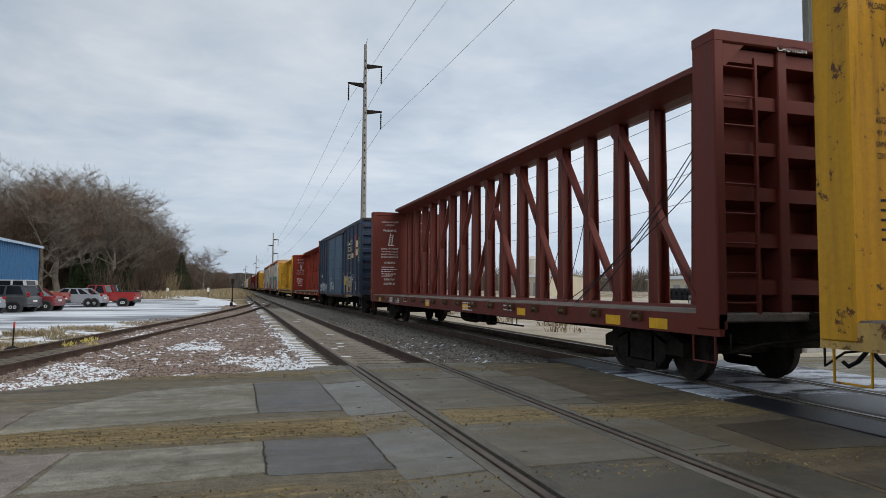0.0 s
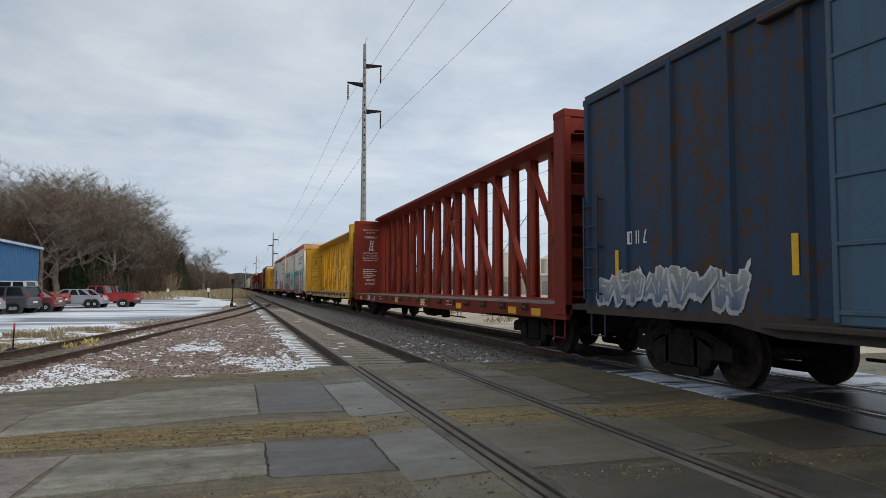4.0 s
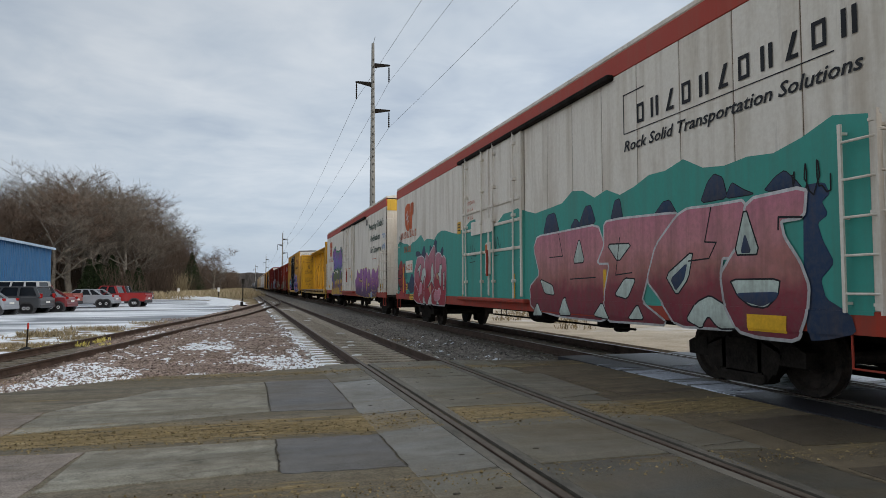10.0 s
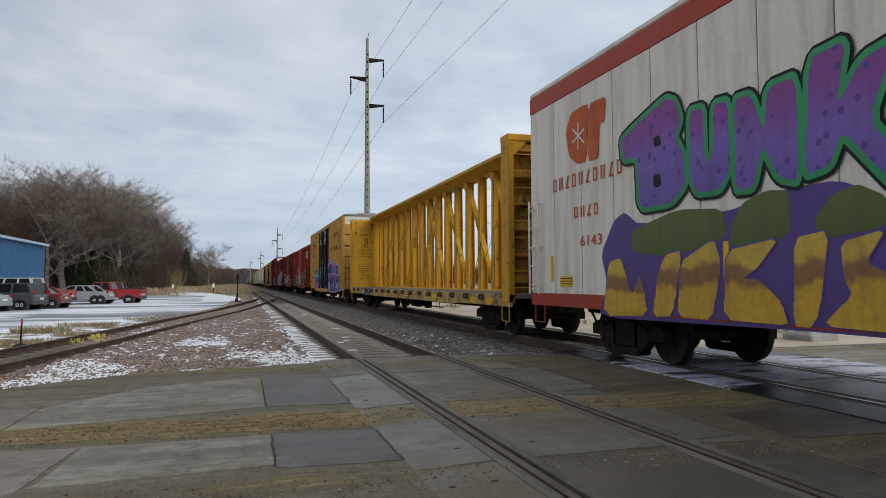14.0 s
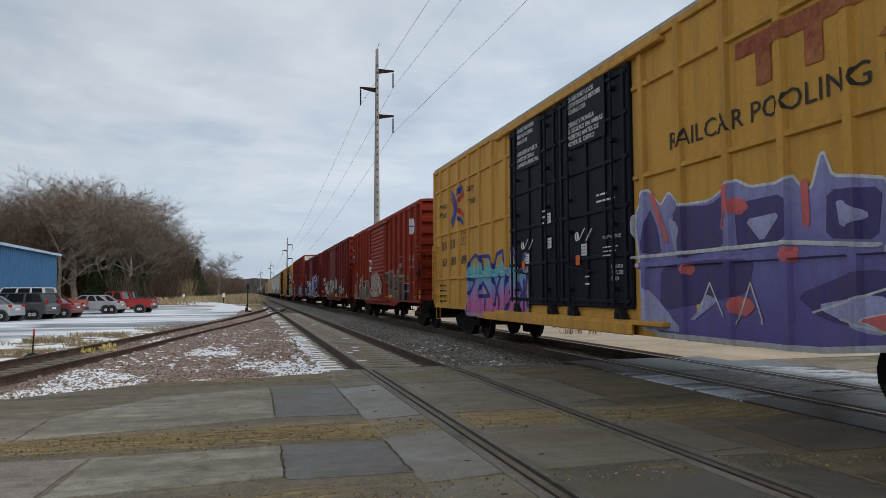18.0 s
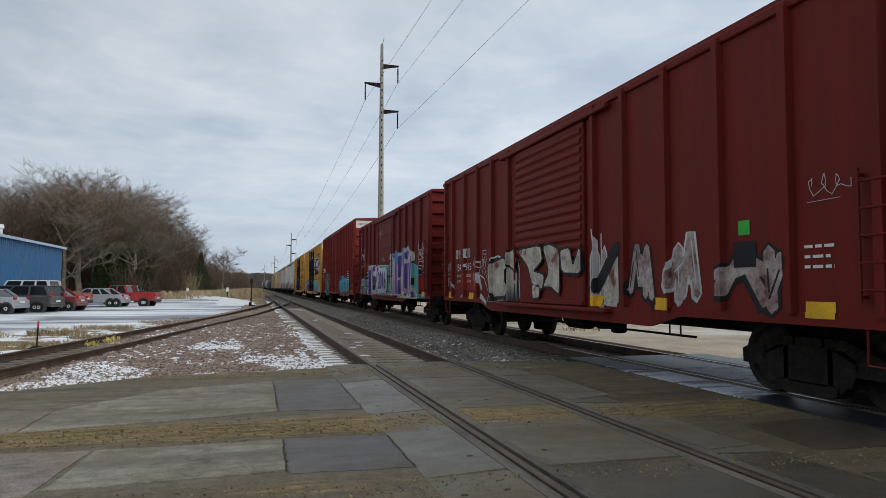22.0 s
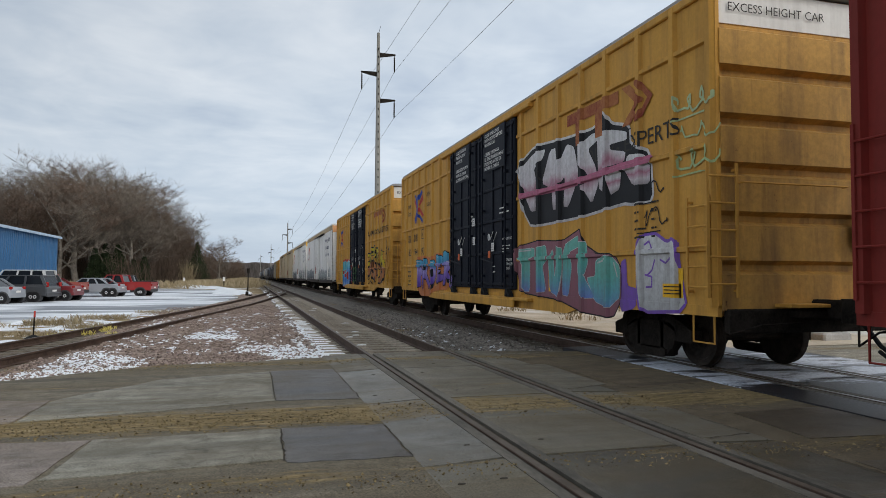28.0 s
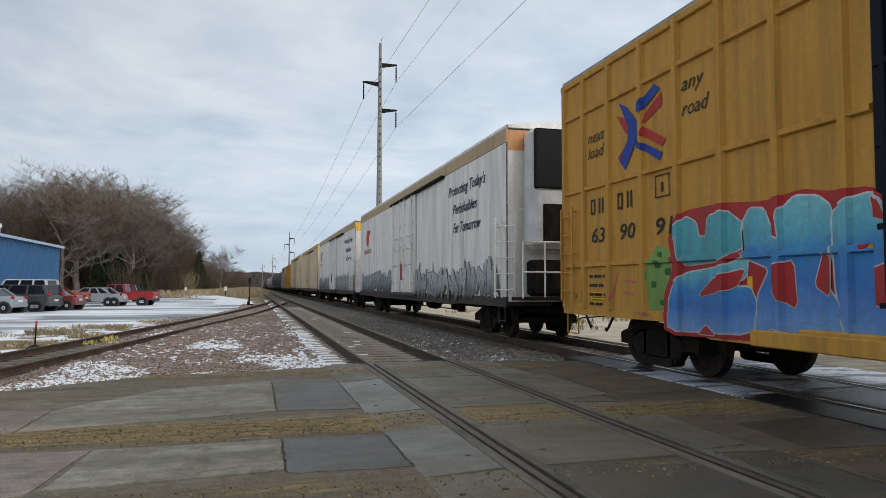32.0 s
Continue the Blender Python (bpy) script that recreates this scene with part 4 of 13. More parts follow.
        part("winch", wm, None, car, at=(-hw - .02, y, deck - .05))
    m = M()
    for k in (1, 2, 5, 8, 11, 17):
        y = -inner / 2 + step * k - .35
        m = M().box(-hw - .026, -hw - .018, y - .22, y + .22, deck - .27, deck - .12)
        part("reflector", m, MAT["yellow_mark"], car, "yellow reflective strip")
    rnd = random.Random(seed)
    for k in range(cables):
        i = rnd.randrange(1, n)
        y = -inner / 2 + step * i
        za = deck + tall * rnd.uniform(.35, .9)
        yb = y + rnd.choice((-1, 1)) * step * rnd.uniform(.8, 2.2)
        yb = max(-inner / 2, min(inner / 2, yb))
        sag = rnd.uniform(.05, .5)
        pts = [(-.2 + (-hw + .22) * f, y + (yb - y) * f, za + (deck + .05 - za) * f - sag * 4 * f * (1 - f) * .5) for f in [j / 6 for j in range(7)]]
        part("tie_cable", M().path(pts, .008, 4), MAT["rope"], car, "slack black tie-down cable")
    steps_and_irons(car, length, deck - .28, body, hw)
    brake_rigging(car, 0, .60, seed)
    running_gear(car, length, length / 2 - 2.45)
    return Skin(car, hw + .02)


def bulkhead(car, s, length, hw, z0, z1, body, inner):
    """An end bulkhead: a smooth inner plate, ribs and a ladder outside."""
    y1 = s * length / 2                 # outer face
    y0 = s * (length / 2 - .42)         # inner face
    b = part("bulkhead", M().box(-hw + .02, hw - .02, min(y0, y0 + s * .03), max(y0, y0 + s * .03), z0, z1 - .02), body, car)
    for a in (-1, 1):
        xa = a * hw
        part("bulkhead_post", M().bbox(min(xa, xa - a * .16), max(xa, xa - a * .16), min(y0 - s * .03, y1), max(y0 - s * .03, y1), z0 - .2, z1, .02), body, b)
        x2 = a * .42
        part("bulkhead_post", M().bbox(x2 - .08, x2 + .08, min(y0 + s * .035, y1 - s * .05), max(y0 + s * .035, y1 - s * .05), z0, z1 - .05, .015), body, b)
    for k in range(6):
        z = z0 + (z1 - z0) * (k + .55) / 6
        part("bulkhead_rib", M().prism([(y0 + s * .035, z - .16), (y1 - s * .10, z - .08), (y1 - s * .10, z + .10), (y0 + s * .035, z + .16)], "x", -hw + .15, hw - .15), inner, b)
    part("back_plate", M().box(-hw + .16, hw - .16, min(y0 + s * .031, y0 + s * .034), max(y0 + s * .031, y0 + s * .034), z0, z1 - .15), inner, b, "dark rusty outer side of the bulkhead")
    part("bulkhead_cap", M().bbox(-hw - .006, hw + .006, min(y0 - s * .036, y1 + s * .006), max(y0 - s * .036, y1 + s * .006), z1 - .14, z1 + .02, .02), body, b)
    for a in (-1, 1):
        g = [(a * (hw - .14), z1 - .14), (a * (hw - .5), z1 - .14), (a * (hw - .14), z1 - .5)]
        part("gusset", M().prism(g, "y", y1 - s * .04 - .015, y1 - s * .04 + .015), body, b)
    lad = M()
    for k in range(9):
        z = z0 + .15 + (z1 - z0 - .6) * k / 8
        lad.tube((-hw + .16, y1 - s * .02, z), (-hw + .66, y1 - s * .02, z), .014, .014, 5)
    lad.box(-hw + .64, -hw + .68, min(y1, y1 - s * .05), max(y1, y1 - s * .05), z0, z1 - .3)
    part("ladder", lad, body, b)


def reefer(car, length, high, body, skirt, stripe, end_top, under, unit=False, band=.34, ptop=None):
    """An insulated boxcar with smooth panelled sides and one plug door."""
    hw, z0, z1 = HW, .80, high
    joints = [-length / 2 + length * k / 20 for k in range(1, 20)]
    part("floor", M().bbox(-hw + .04, hw - .04, -length / 2 + .1, length / 2 - .1, z0, z0 + .35, .02), under, car)
    underframe(car, length, .60, z0 + .1, MAT["steel_dark"])
    dy0, dy1 = -2.1, 2.15
    edges = [-length / 2] + [j for j in joints if not dy0 - .3 < j < dy1 + .3]
    left = [e for e in edges if e < dy0] + [dy0]
    right = [dy1] + [e for e in edges if e > dy1] + [length / 2]
    for es in (left, right):
        for a, b in zip(es, es[1:]):
            part("side_panel", M().bbox(-hw, -hw + .08, a + .010, b - .010, z0 + .22, z1 - band, .008), body, car)
    part("side_wall", M().box(-hw + .010, -hw + .10, -length / 2 + .01, length / 2 - .01, z0 + .2, z1 - .02), P["seam"], car, "rust-stained seams between the panels")
    part("side_wall", M().box(hw - .1, hw, -length / 2 + .01, length / 2 - .01, z0 + .1, z1 - .02), body, car)
    part("side_stripe", M().bbox(-hw - .008, -hw + .06, -length / 2, length / 2, z1 - band + .004, z1, .01), stripe, car, "coloured band along the eaves")
    out = [(-length / 2, z0 + .215), (length / 2, z0 + .215), (length / 2, z0 - .02), (length / 2 - 3.9, z0 - .02), (length / 2 - 4.5, z0 - .06), (-length / 2 + 4.5, z0 - .06), (-length / 2 + 3.9, z0 - .02), (-length / 2, z0 - .02)]
    part("side_sill", M().prism(out, "x", -hw - .012, -hw + .05), skirt, car)
    part("side_sill", M().prism(out, "x", hw - .05, hw + .012), skirt, car)
    for s in (-1, 1):
        y = s * length / 2
        e = part("end_wall", M().bbox(-hw + .03, hw - .03, min(y - s * .1, y), max(y - s * .1, y), z0 + .1, z1 - .02, .02), body, car)
        for k in range(1, 4):
            part("end_seam", M().box(-hw + .05, hw - .05, y - .006, y + .006, z0 + .2 + (z1 - z0) * k / 4 - .02, z0 + .2 + (z1 - z0) * k / 4 + .02), body, e)
        part("end_panel", M().box(-hw + .05, hw - .05, min(y, y + s * .012), max(y, y + s * .012), z1 - .52, z1 - .03), end_top, e, "coloured excess height panel")
        yl = s * (length / 2 - .09) - (.45 if s > 0 else 0)
        part("ladder", ladder_mesh("ladder", .45, 1.9, 5, body), None, car, at=(-hw, yl, z0 + .2))
        part("end_ladder", ladder_mesh("end_ladder", .5, 1.9, 5, body), None, car, at=pose(-1.4 if s < 0 else -.9, y, z0 + .2, 0, 0, 90 if s < 0 else -90))
    part("eave_rail", M().bbox(-hw - .004, -hw + .07, -length / 2, length / 2, z1 + .004, z1 + .10, .02), ptop or body, car)
    roof(car, length, hw - .02, z1 + .03, .26, ptop or body, 24)
    d = part("door", M().bbox(-hw - .05, -hw + .02, dy0 + .02, dy1 - .02, z0 + .22, z1 - band - .02, .02), body, car, "wide insulated plug door")
    for f in (.30, .47, .60):
        z = z0 + .22 + (z1 - z0 - .6) * f
        part("door_rib", M().bbox(-hw - .085, -hw - .04, dy0 + .05, dy1 - .05, z - .035, z + .035, .012), body, d)
    for f in (.0, .5, 1.0):
        y = dy0 + .06 + (dy1 - dy0 - .12) * f
        part("door_rib", M().bbox(-hw - .085, -hw - .04, y - .04, y + .04, z0 + .24, z1 - band - .05, .012), body, d)
    for f in (.10, .40, .60, .90):
        y = dy0 + (dy1 - dy0) * f
        m = M().tube((-hw - .11, y, z0 + .2), (-hw - .11, y, z1 - band), .022, .022, 8)
        for q in (.1, .3, .5, .72, .94):
            z = z0 + .22 + (z1 - z0 - .6) * q
            m.bbox(-hw - .14, -hw - .04, y - .055, y + .055, z - .035, z + .035, .01)
        part("locking_bar", m, body, d)
    part("door_gear", M().bbox(-hw - .12, -hw - .04, -.14, .14, z0 + .75, z0 + 1.55, .03), body, d)
    part("door_lever", M().path([(-hw - .14, -.06, z0 + 1.35), (-hw - .15, -.10, z0 + 1.1), (-hw - .14, -.06, z0 + .72)], .03, 6), plain("gear_red", (.35, .05, .03)), d, "red door lever")
    part("door_sticker", M().box(-hw - .125, -hw - .12, -.02, .11, z0 + 1.3, z0 + 1.5), plain("orange_sticker", (.6, .14, .03)), d)
    part("door_track", M().bbox(-hw - .15, -hw + .01, dy0 - .25, dy1 + .3, z0 + .10, z0 + .19, .02), skirt, car)
    part("door_track", M().bbox(-hw - .13, -hw + .01, dy0 - 3.8, dy1 + .3, z1 - .40, z1 - .30, .02), MAT["steel_dark"], car)
    if unit:
        y = -length / 2
        u = part("cooling_unit", M().bbox(-1.15, 1.15, y - .62, y + .02, 2.15, z1 - .05, .12), plain("unit_white", (.6, .6, .6), .4), car, "white cooling unit with a black cowl")
        part("cowl", M().bbox(-1.12, 1.12, y - .66, y - .55, 3.55, z1 - .1, .05), MAT["black"], u)
        part("grille", M().bbox(-.9, .9, y - .655, y - .60, 2.3, 3.2, .03), MAT["steel_dark"], u)
        part("platform", M().bbox(-1.45, 1.45, y - .75, y, .95, 1.02, .01), MAT["steel_dark"], car)
        m = M()
        for x in (-1.45, -.9, .9, 1.45):
            m.tube((x, y - .72, 1.0), (x, y - .72, 2.3), .02, .02, 6)
        for z in (1.6, 2.3):
            m.tube((-1.45, y - .72, z), (1.45, y - .72, z), .02, .02, 6)
        part("railing", m, body, car)
        part("fuel_tank", M().bbox(-1.1, 1.1, y - .5, y - .05, 1.05, 1.9, .06), MAT["steel_dark"], car)
    steps_and_irons(car, length, z0, skirt)
    brake_rigging(car, -1.5, .74, int(length), .24, -1.9)
    running_gear(car, length, length / 2 - 2.75)
    return Skin(car, hw, [((dy0 + dy1) / 2, (dy1 - dy0) / 2, (dy1 - dy0) / 2 - .03, .055)], [(z0 + .09, .128, .127, .014, -length / 2, length / 2)])


P = {
    "tbox": paint("boxcar_yellow", (0.60, 0.315, 0.058), .24, .55, .12, dirtc=(.24, .13, .045), spec=.12),
    "tbox_end": paint("end_yellow", (0.56, 0.305, 0.065), .45, .85, .12, dirtc=(.16, .09, .04), streak=.5),
    "tbox_door": paint("black_door", (0.010, 0.012, 0.019), .05, .10, .05, .5, dirtc=(.030, .030, .032), spec=.08),
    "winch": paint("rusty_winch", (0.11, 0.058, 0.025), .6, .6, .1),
    "bright": paint("bright_white", (0.88, 0.86, 0.82), .22, .55, .05, dirtc=(.38, .31, .23), streak=.6),
    "seam": mottled("rusty_seam", (.12, .085, .055), (.30, .24, .18), 2, 12, .9),
    "cb_yellow": paint("flatcar_yellow", (0.60, 0.32, 0.018), .66, .55, .10, dirtc=(.26, .14, .03)),
    "cb_yellow2": paint("flatcar_golden", (0.60, 0.31, 0.014), .72, .55, .10, dirtc=(.22, .11, .025)),
    "cb_sill": paint("flatcar_sill", (0.56, 0.36, 0.10), .95, .80, .10, dirtc=(.24, .17, .09), streak=.4),
    # Ribs and back plate of the yellow bulkheads: rust plus the recess's shade.
    "cb_end": paint("flatcar_end", (0.46, 0.25, 0.03), .95, .95, .10, dirtc=(.10, .055, .025), streak=.5),
    "cb_red1": paint("flatcar_oxide", (0.14, 0.026, 0.017), .3, .35, .12, dirtc=(.05, .035, .03)),
    "cb_red2": paint("flatcar_red", (0.21, 0.026, 0.014), .22, .40, .10, dirtc=(.06, .03, .022), spec=.10),
    "blue": paint("boxcar_blue", (0.028, 0.058, 0.108), .90, .70, .12, rustc=(.085, .042, .022), dirtc=(.060, .048, .036), streak=.6, spec=.12),
    "blue_door": paint("door_blue", (0.070, 0.130, 0.195), .50, .60, .1, dirtc=(.075, .075, .07)),
    "red9": paint("boxcar_red", (0.27, 0.027, 0.012), .30, .60, .08, rustc=(.085, .030, .016), dirtc=(.12, .030, .018), spec=.10),
    "red10": paint("boxcar_oxide", (0.160, 0.017, 0.012), .22, .50, .08, dirtc=(.07, .022, .016), spec=.10),
    "red11": paint("boxcar_maroon", (0.140, 0.015, 0.014), .16, .45, .06, dirtc=(.06, .018, .016), spec=.10),
    "red12": paint("boxcar_crimson", (0.215, 0.028, 0.022), .16, .45, .06, dirtc=(.08, .026, .020), spec=.10),
    "white": paint("insulated_white", (0.80, 0.74, 0.65), .26, .55, .05, dirtc=(.40, .31, .21), streak=.7),
    "cream": paint("insulated_cream", (0.70, 0.58, 0.40), .12, .45, .05, dirtc=(.30, .21, .11)),
    "stripe_red": paint("eave_red", (0.42, 0.055, 0.035), .16, .35, .2, dirtc=(.30, .12, .08)),
    "stripe_tan": paint("eave_tan", (0.50, 0.36, 0.20), .15, .3, .2),
    "sill_red": paint("sill_red", (0.40, 0.045, 0.022), .35, .5, .1),
    "sill_dark": paint("sill_dark", (0.05, 0.035, 0.03), .3, .4, .1),
    "roof_gal": paint("galvanised_roof", (0.33, 0.33, 0.33), .2, .4, .1, .5),
    "white_panel": paint("white_panel", (0.72, 0.70, 0.66), .04, .2, .05),
    "yellow_panel": paint("yellow_panel", (0.75, 0.45, 0.05), .04, .2, .05),
    "orange_panel": paint("orange_panel", (0.62, 0.30, 0.13), .04, .25, .05),
    "deck": mottled("worn_deck", (0.10, 0.085, 0.07), (0.24, 0.20, 0.17), 2.5, 25, .85, .4, .01),
    "grey_hop": paint("hopper_grey", (0.30, 0.31, 0.32), .1, .3, .1),
    "dark_car": paint("tank_dark", (0.03, 0.035, 0.045), .15, .3, .1),
    "tan_car": paint("hopper_tan", (0.42, 0.37, 0.28), .1, .3, .1),
}

# Places along the train at the start: leading and trailing end of each car's body.
ENDS = {0: (-17.7, 5.71), 1: (7.26, 30.31), 2: (32.48, 49.15), 3: (50.0, 73.42), 4: (74.76, 98.37), 5: (100.55, 122.42), 6: (124.57, 146.42),
        7: (147.75, 170.92), 8: (173.2, 192.16), 9: (194.10, 210.12), 10: (212.2, 228.23), 11: (229.98, 246.05), 12: (248.22, 267.13),
        13: (269.19, 288.28), 14: (290.35, 309.38), 15: (312.49, 335.11)}


def span(k):
    a, b = ENDS[k]
    return b - a, (a + b) / 2


SK = {}
for k, (key, cab, lab) in {
        0: ("cb_yellow2", 0, "worn yellow steel centre-beam flatcar on the main line"),
        1: ("cb_red1", 8, "dark oxide-red steel centre-beam flatcar with slack cables"),
        3: ("cb_red2", 9, "red steel centre-beam flatcar with slack black cables"),
        4: ("cb_yellow", 10, "yellow steel centre-beam flatcar with slack black cables"),
        7: ("cb_yellow2", 3, "scuffed golden-yellow steel centre-beam flatcar, empty")}.items():
    L, c = span(k)
    SK[k] = centrebeam(rolling("centre_beam_flatcar", lab, "flatcar", c), L, P[key], P["deck"], cab, k, P["cb_sill"] if k in (0, 4, 7) else None, P["cb_end"] if k in (0, 4, 7) else None, .2 if k == 4 else 0)


def spread(L, n, gap):
    """n post places along a car of length L, leaving out the doorway."""
    out = [-L / 2 + .12 + (L - .24) * k / n for k in range(n + 1)]
    return [y for y in out if not gap[0] - .05 < y < gap[1] + .05]


L, c = span(2)
car = rolling("blue_boxcar", "dark blue steel boxcar with lighter blue double doors, rusty and sprayed", "boxcar", c)
SK[2] = boxcar(car, L, 4.54, P["blue"], P["sill_dark"], P["sill_dark"], [(-2.52, .38, P["blue_door"]), (.38, 3.18, P["blue_door"])], spread(L, 14, (-2.6, 3.25)), (-2.6, 3.25), 9, doorkind="flat", z0=.84, sill_drop=.12, truck_at=6.42)

for k in (8, 13, 14):
    L, c = span(k)
    car = rolling("yellow_boxcar", {8: "mustard-yellow high steel boxcar with black double doors and sprayed letters", 13: "mustard-yellow high boxcar with black doors, teal and white graffiti", 14: "mustard-yellow high boxcar with black doors, yellow and orange graffiti"}[k], "boxcar", c)
    g = (-2.68, 2.6)
    ps = [a * q for a in (-1, 1) for q in (2.93, 3.87, 4.84, 5.79, 6.70, 7.72, 8.62, L / 2 - .12)]
    rails = [(z, .05, .03, .05, a, b) for z in (4.46, 3.04, 1.66) for a, b in ((-L / 2 + .1, g[0]), (g[1], L / 2 - .1))]
    SK[k] = boxcar(car, L, 5.16, P["tbox"], P["roof_gal"], P["tbox"], [(-2.65, -.04, P["tbox_door"]), (-.04, 2.57, P["tbox_door"])], ps, g, 6, rails, "plug", top=4.66, top_mat=P["white_panel"], z0=.76, roof_panels=18, truck_at=L / 2 - (1.95 if k == 8 else 2.37), endm=P["tbox_end"], rig=(.98, .36), sill_drop=.18, door_z=.22)
    part("door_sill", M().bbox(-HW - .17, -HW - .12, -2.75, 4.2, .58, .77, .015), P["tbox"], car)
    for y in (2.07, .28, -.62, -2.31):      # rollers under the doors
        m = M().prism([(y - .20, .82), (y - .16, .88), (y - .03, .99), (y + .06, 1.0), (y + .09, .92), (y + .10, .82)], "x", -HW - .16, -HW - .05)
        m.tube((-HW - .18, y, .87), (-HW - .05, y, .87), .045, .045, 10)
        part("door_roller", m, MAT["black"], car, "black door roller on the track")

for k, key, h, nm, lab in ((9, "red9", 4.49, "red_boxcar", "bright oxide-red steel boxcar with a corrugated door and faded graffiti"),
                           (10, "red10", 4.55, "red_boxcar", "dark oxide-red steel boxcar with a corrugated door and white graffiti"),
                           (11, "red11", 4.55, "red_boxcar", "maroon steel boxcar with purple and teal graffiti")):
    L, c = span(k)
    car = rolling(nm, lab, "boxcar", c)
    g = (-1.68, 1.82)
    SK[k] = boxcar(car, L, h, P[key], P[key], P[key], [(-1.62, 1.76, P[key])], spread(L, 13, g) if k > 10 else [7.69, 6.92, 5.74, 4.57, 3.40, 2.23, -1.95, -2.96, -4.14, -5.33, -6.51, -7.69] if k > 9 else [7.88, 6.98, 6.05, 5.07, 4.13, 3.18, 2.2, -1.95, -2.91, -3.89, -4.85, -5.8, -6.74, -7.7], g, 9, (), "corrugated" if k < 11 else "flat", z0=.86, sill_drop=.18, roof_panels=14, post_w=(.075, .055, .09))
L, c = span(12)
car = rolling("red_boxcar", "tall crimson steel boxcar with teal graffiti and a white end panel", "boxcar", c)
SK[12] = boxcar(car, L, 5.30, P["red12"], P["red12"], P["red12"], [(-2.1, .2, P["red12"]), (.2, 2.48, P["red12"])], spread(L, 22, (-2.15, 2.52)), (-2.15, 2.52), 7, (), "plug", top=4.82, top_mat=P["white_panel"], z0=.80, roof_panels=18, post_w=(.07, .05, .08))

for k, b, st, et, lab in ((5, "white", "stripe_red", "orange_panel", "off-white insulated boxcar with a teal band and pink graffiti"), (6, "white", "stripe_red", "yellow_panel", "off-white insulated boxcar with a red eave band and purple graffiti"), (15, "bright", "stripe_tan", "orange_panel", "dirty white insulated boxcar with a cooling unit")):
    L, c = span(k)
    car = rolling("insulated_boxcar", lab, "insulated boxcar", c)
    SK[k] = reefer(car, L, 5.08, P[b], P["sill_red"] if k < 9 else P["sill_dark"], P[st], P[et], P["sill_dark"], unit=(k == 15))

SK[5].dy = .315
SK[2].dy, SK[8].dy, SK[10].dy, SK[11].dy = .075, .15, .20, .28


def hopper(car, length, high, body, dark):
    """A covered hopper: curved sides over sloping bays."""
    out = [(-1.0, 1.0), (-1.5, 1.6), (-1.58, 2.4), (-1.5, 3.4), (-1.1, high - .25), (-.5, high), (.5, high), (1.1, high - .25), (1.5, 3.4), (1.58, 2.4), (1.5, 1.6), (1.0, 1.0)]
    part("tank", M().prism(out, "y", -length / 2 + 1.3, length / 2 - 1.3), body, car)
    for k in range(3):
        y = -length / 2 + 1.9 + (length - 3.8) * (k + .5) / 3
        w = (length - 4) / 6
        part("bay", M().prism([(y - w, 1.2), (y - .5, .45), (y + .5, .45), (y + w, 1.2)], "x", -1.0, 1.0), body, car)
    part("side_sill", M().bbox(-1.5, -1.35, -length / 2, length / 2, .95, 1.2, .02), dark, car)
    part("side_sill", M().bbox(1.35, 1.5, -length / 2, length / 2, .95, 1.2, .02), dark, car)
    underframe(car, length, .62, .98, MAT["steel_dark"])
    for s in (-1, 1):
        part("end_frame", M().prism([(s * (length / 2 - .15), 1.0), (s * (length / 2 - .15), 1.25), (s * (length / 2 - 1.4), high - .3), (s * (length / 2 - 1.6), high - .3), (s * (length / 2 - .5), 1.0)], "x", -1.2, 1.2), body, car)
        part("end_ladder", ladder_mesh("end_ladder", .45, high - 1.4, 8, dark), None, car, at=pose(-1.4, s * (length / 2 - .1), 1.1, 0, 0, 90 if s < 0 else -90))
    part("running_board", M().bbox(-.45, .45, -length / 2 + .6, length / 2 - .6, high + .04, high + .12, .02), dark, car)
    running_gear(car, length, length / 2 - 1.9)


for a, b, kind, key in ((337.4, 358.9, "reefer", "bright"), (361.0, 381.8, "reefer", "cream"), (384.0, 404.6, "reefer", "cream"), (406.8, 420.6, "box", "tbox"), (422.6, 436.8, "box", "tan_car")):
    if kind == "reefer":
        car = rolling("insulated_boxcar", "dirty cream insulated boxcar with a tan eave band" if key == "cream" else "dirty white insulated boxcar sprayed along its foot", "insulated boxcar", (a + b) / 2)
        SK[int(a)] = reefer(car, b - a, 5.08, P[key], P["sill_dark"], P["stripe_tan"], P["yellow_panel"], P["sill_dark"])
    else:
        car = rolling("yellow_boxcar" if key == "tbox" else "tan_boxcar", "dusty yellow boxcar far back in the train" if key == "tbox" else "dusty tan boxcar far back in the train", "boxcar", (a + b) / 2)
        L = b - a
        boxcar(car, L, 4.6, P[key], P["roof_gal"], P[key], [(-1.6, 1.6, P[key])], spread(L, 12, (-1.7, 1.7)), (-1.7, 1.7), 7, (), "corrugated", z0=.84)
y = 439.0
for k in range(15):
    L = 16.5 if k % 3 else 15.2
    key = ("dark_car", "dark_car", "blue", "dark_car", "grey_hop", "grey_hop", "tan_car", "grey_hop")[k % 8]
    car = rolling("hopper_car", {"dark_car": "dark covered hopper far back in the train", "blue": "dark blue covered hopper far back in the train", "grey_hop": "grey covered hopper far back in the train", "tan_car": "tan covered hopper far back in the train"}[key], "hopper car", y + L / 2)
    hopper(car, L, 4.5, P[key], P["sill_dark"])
    y += L + 1.7


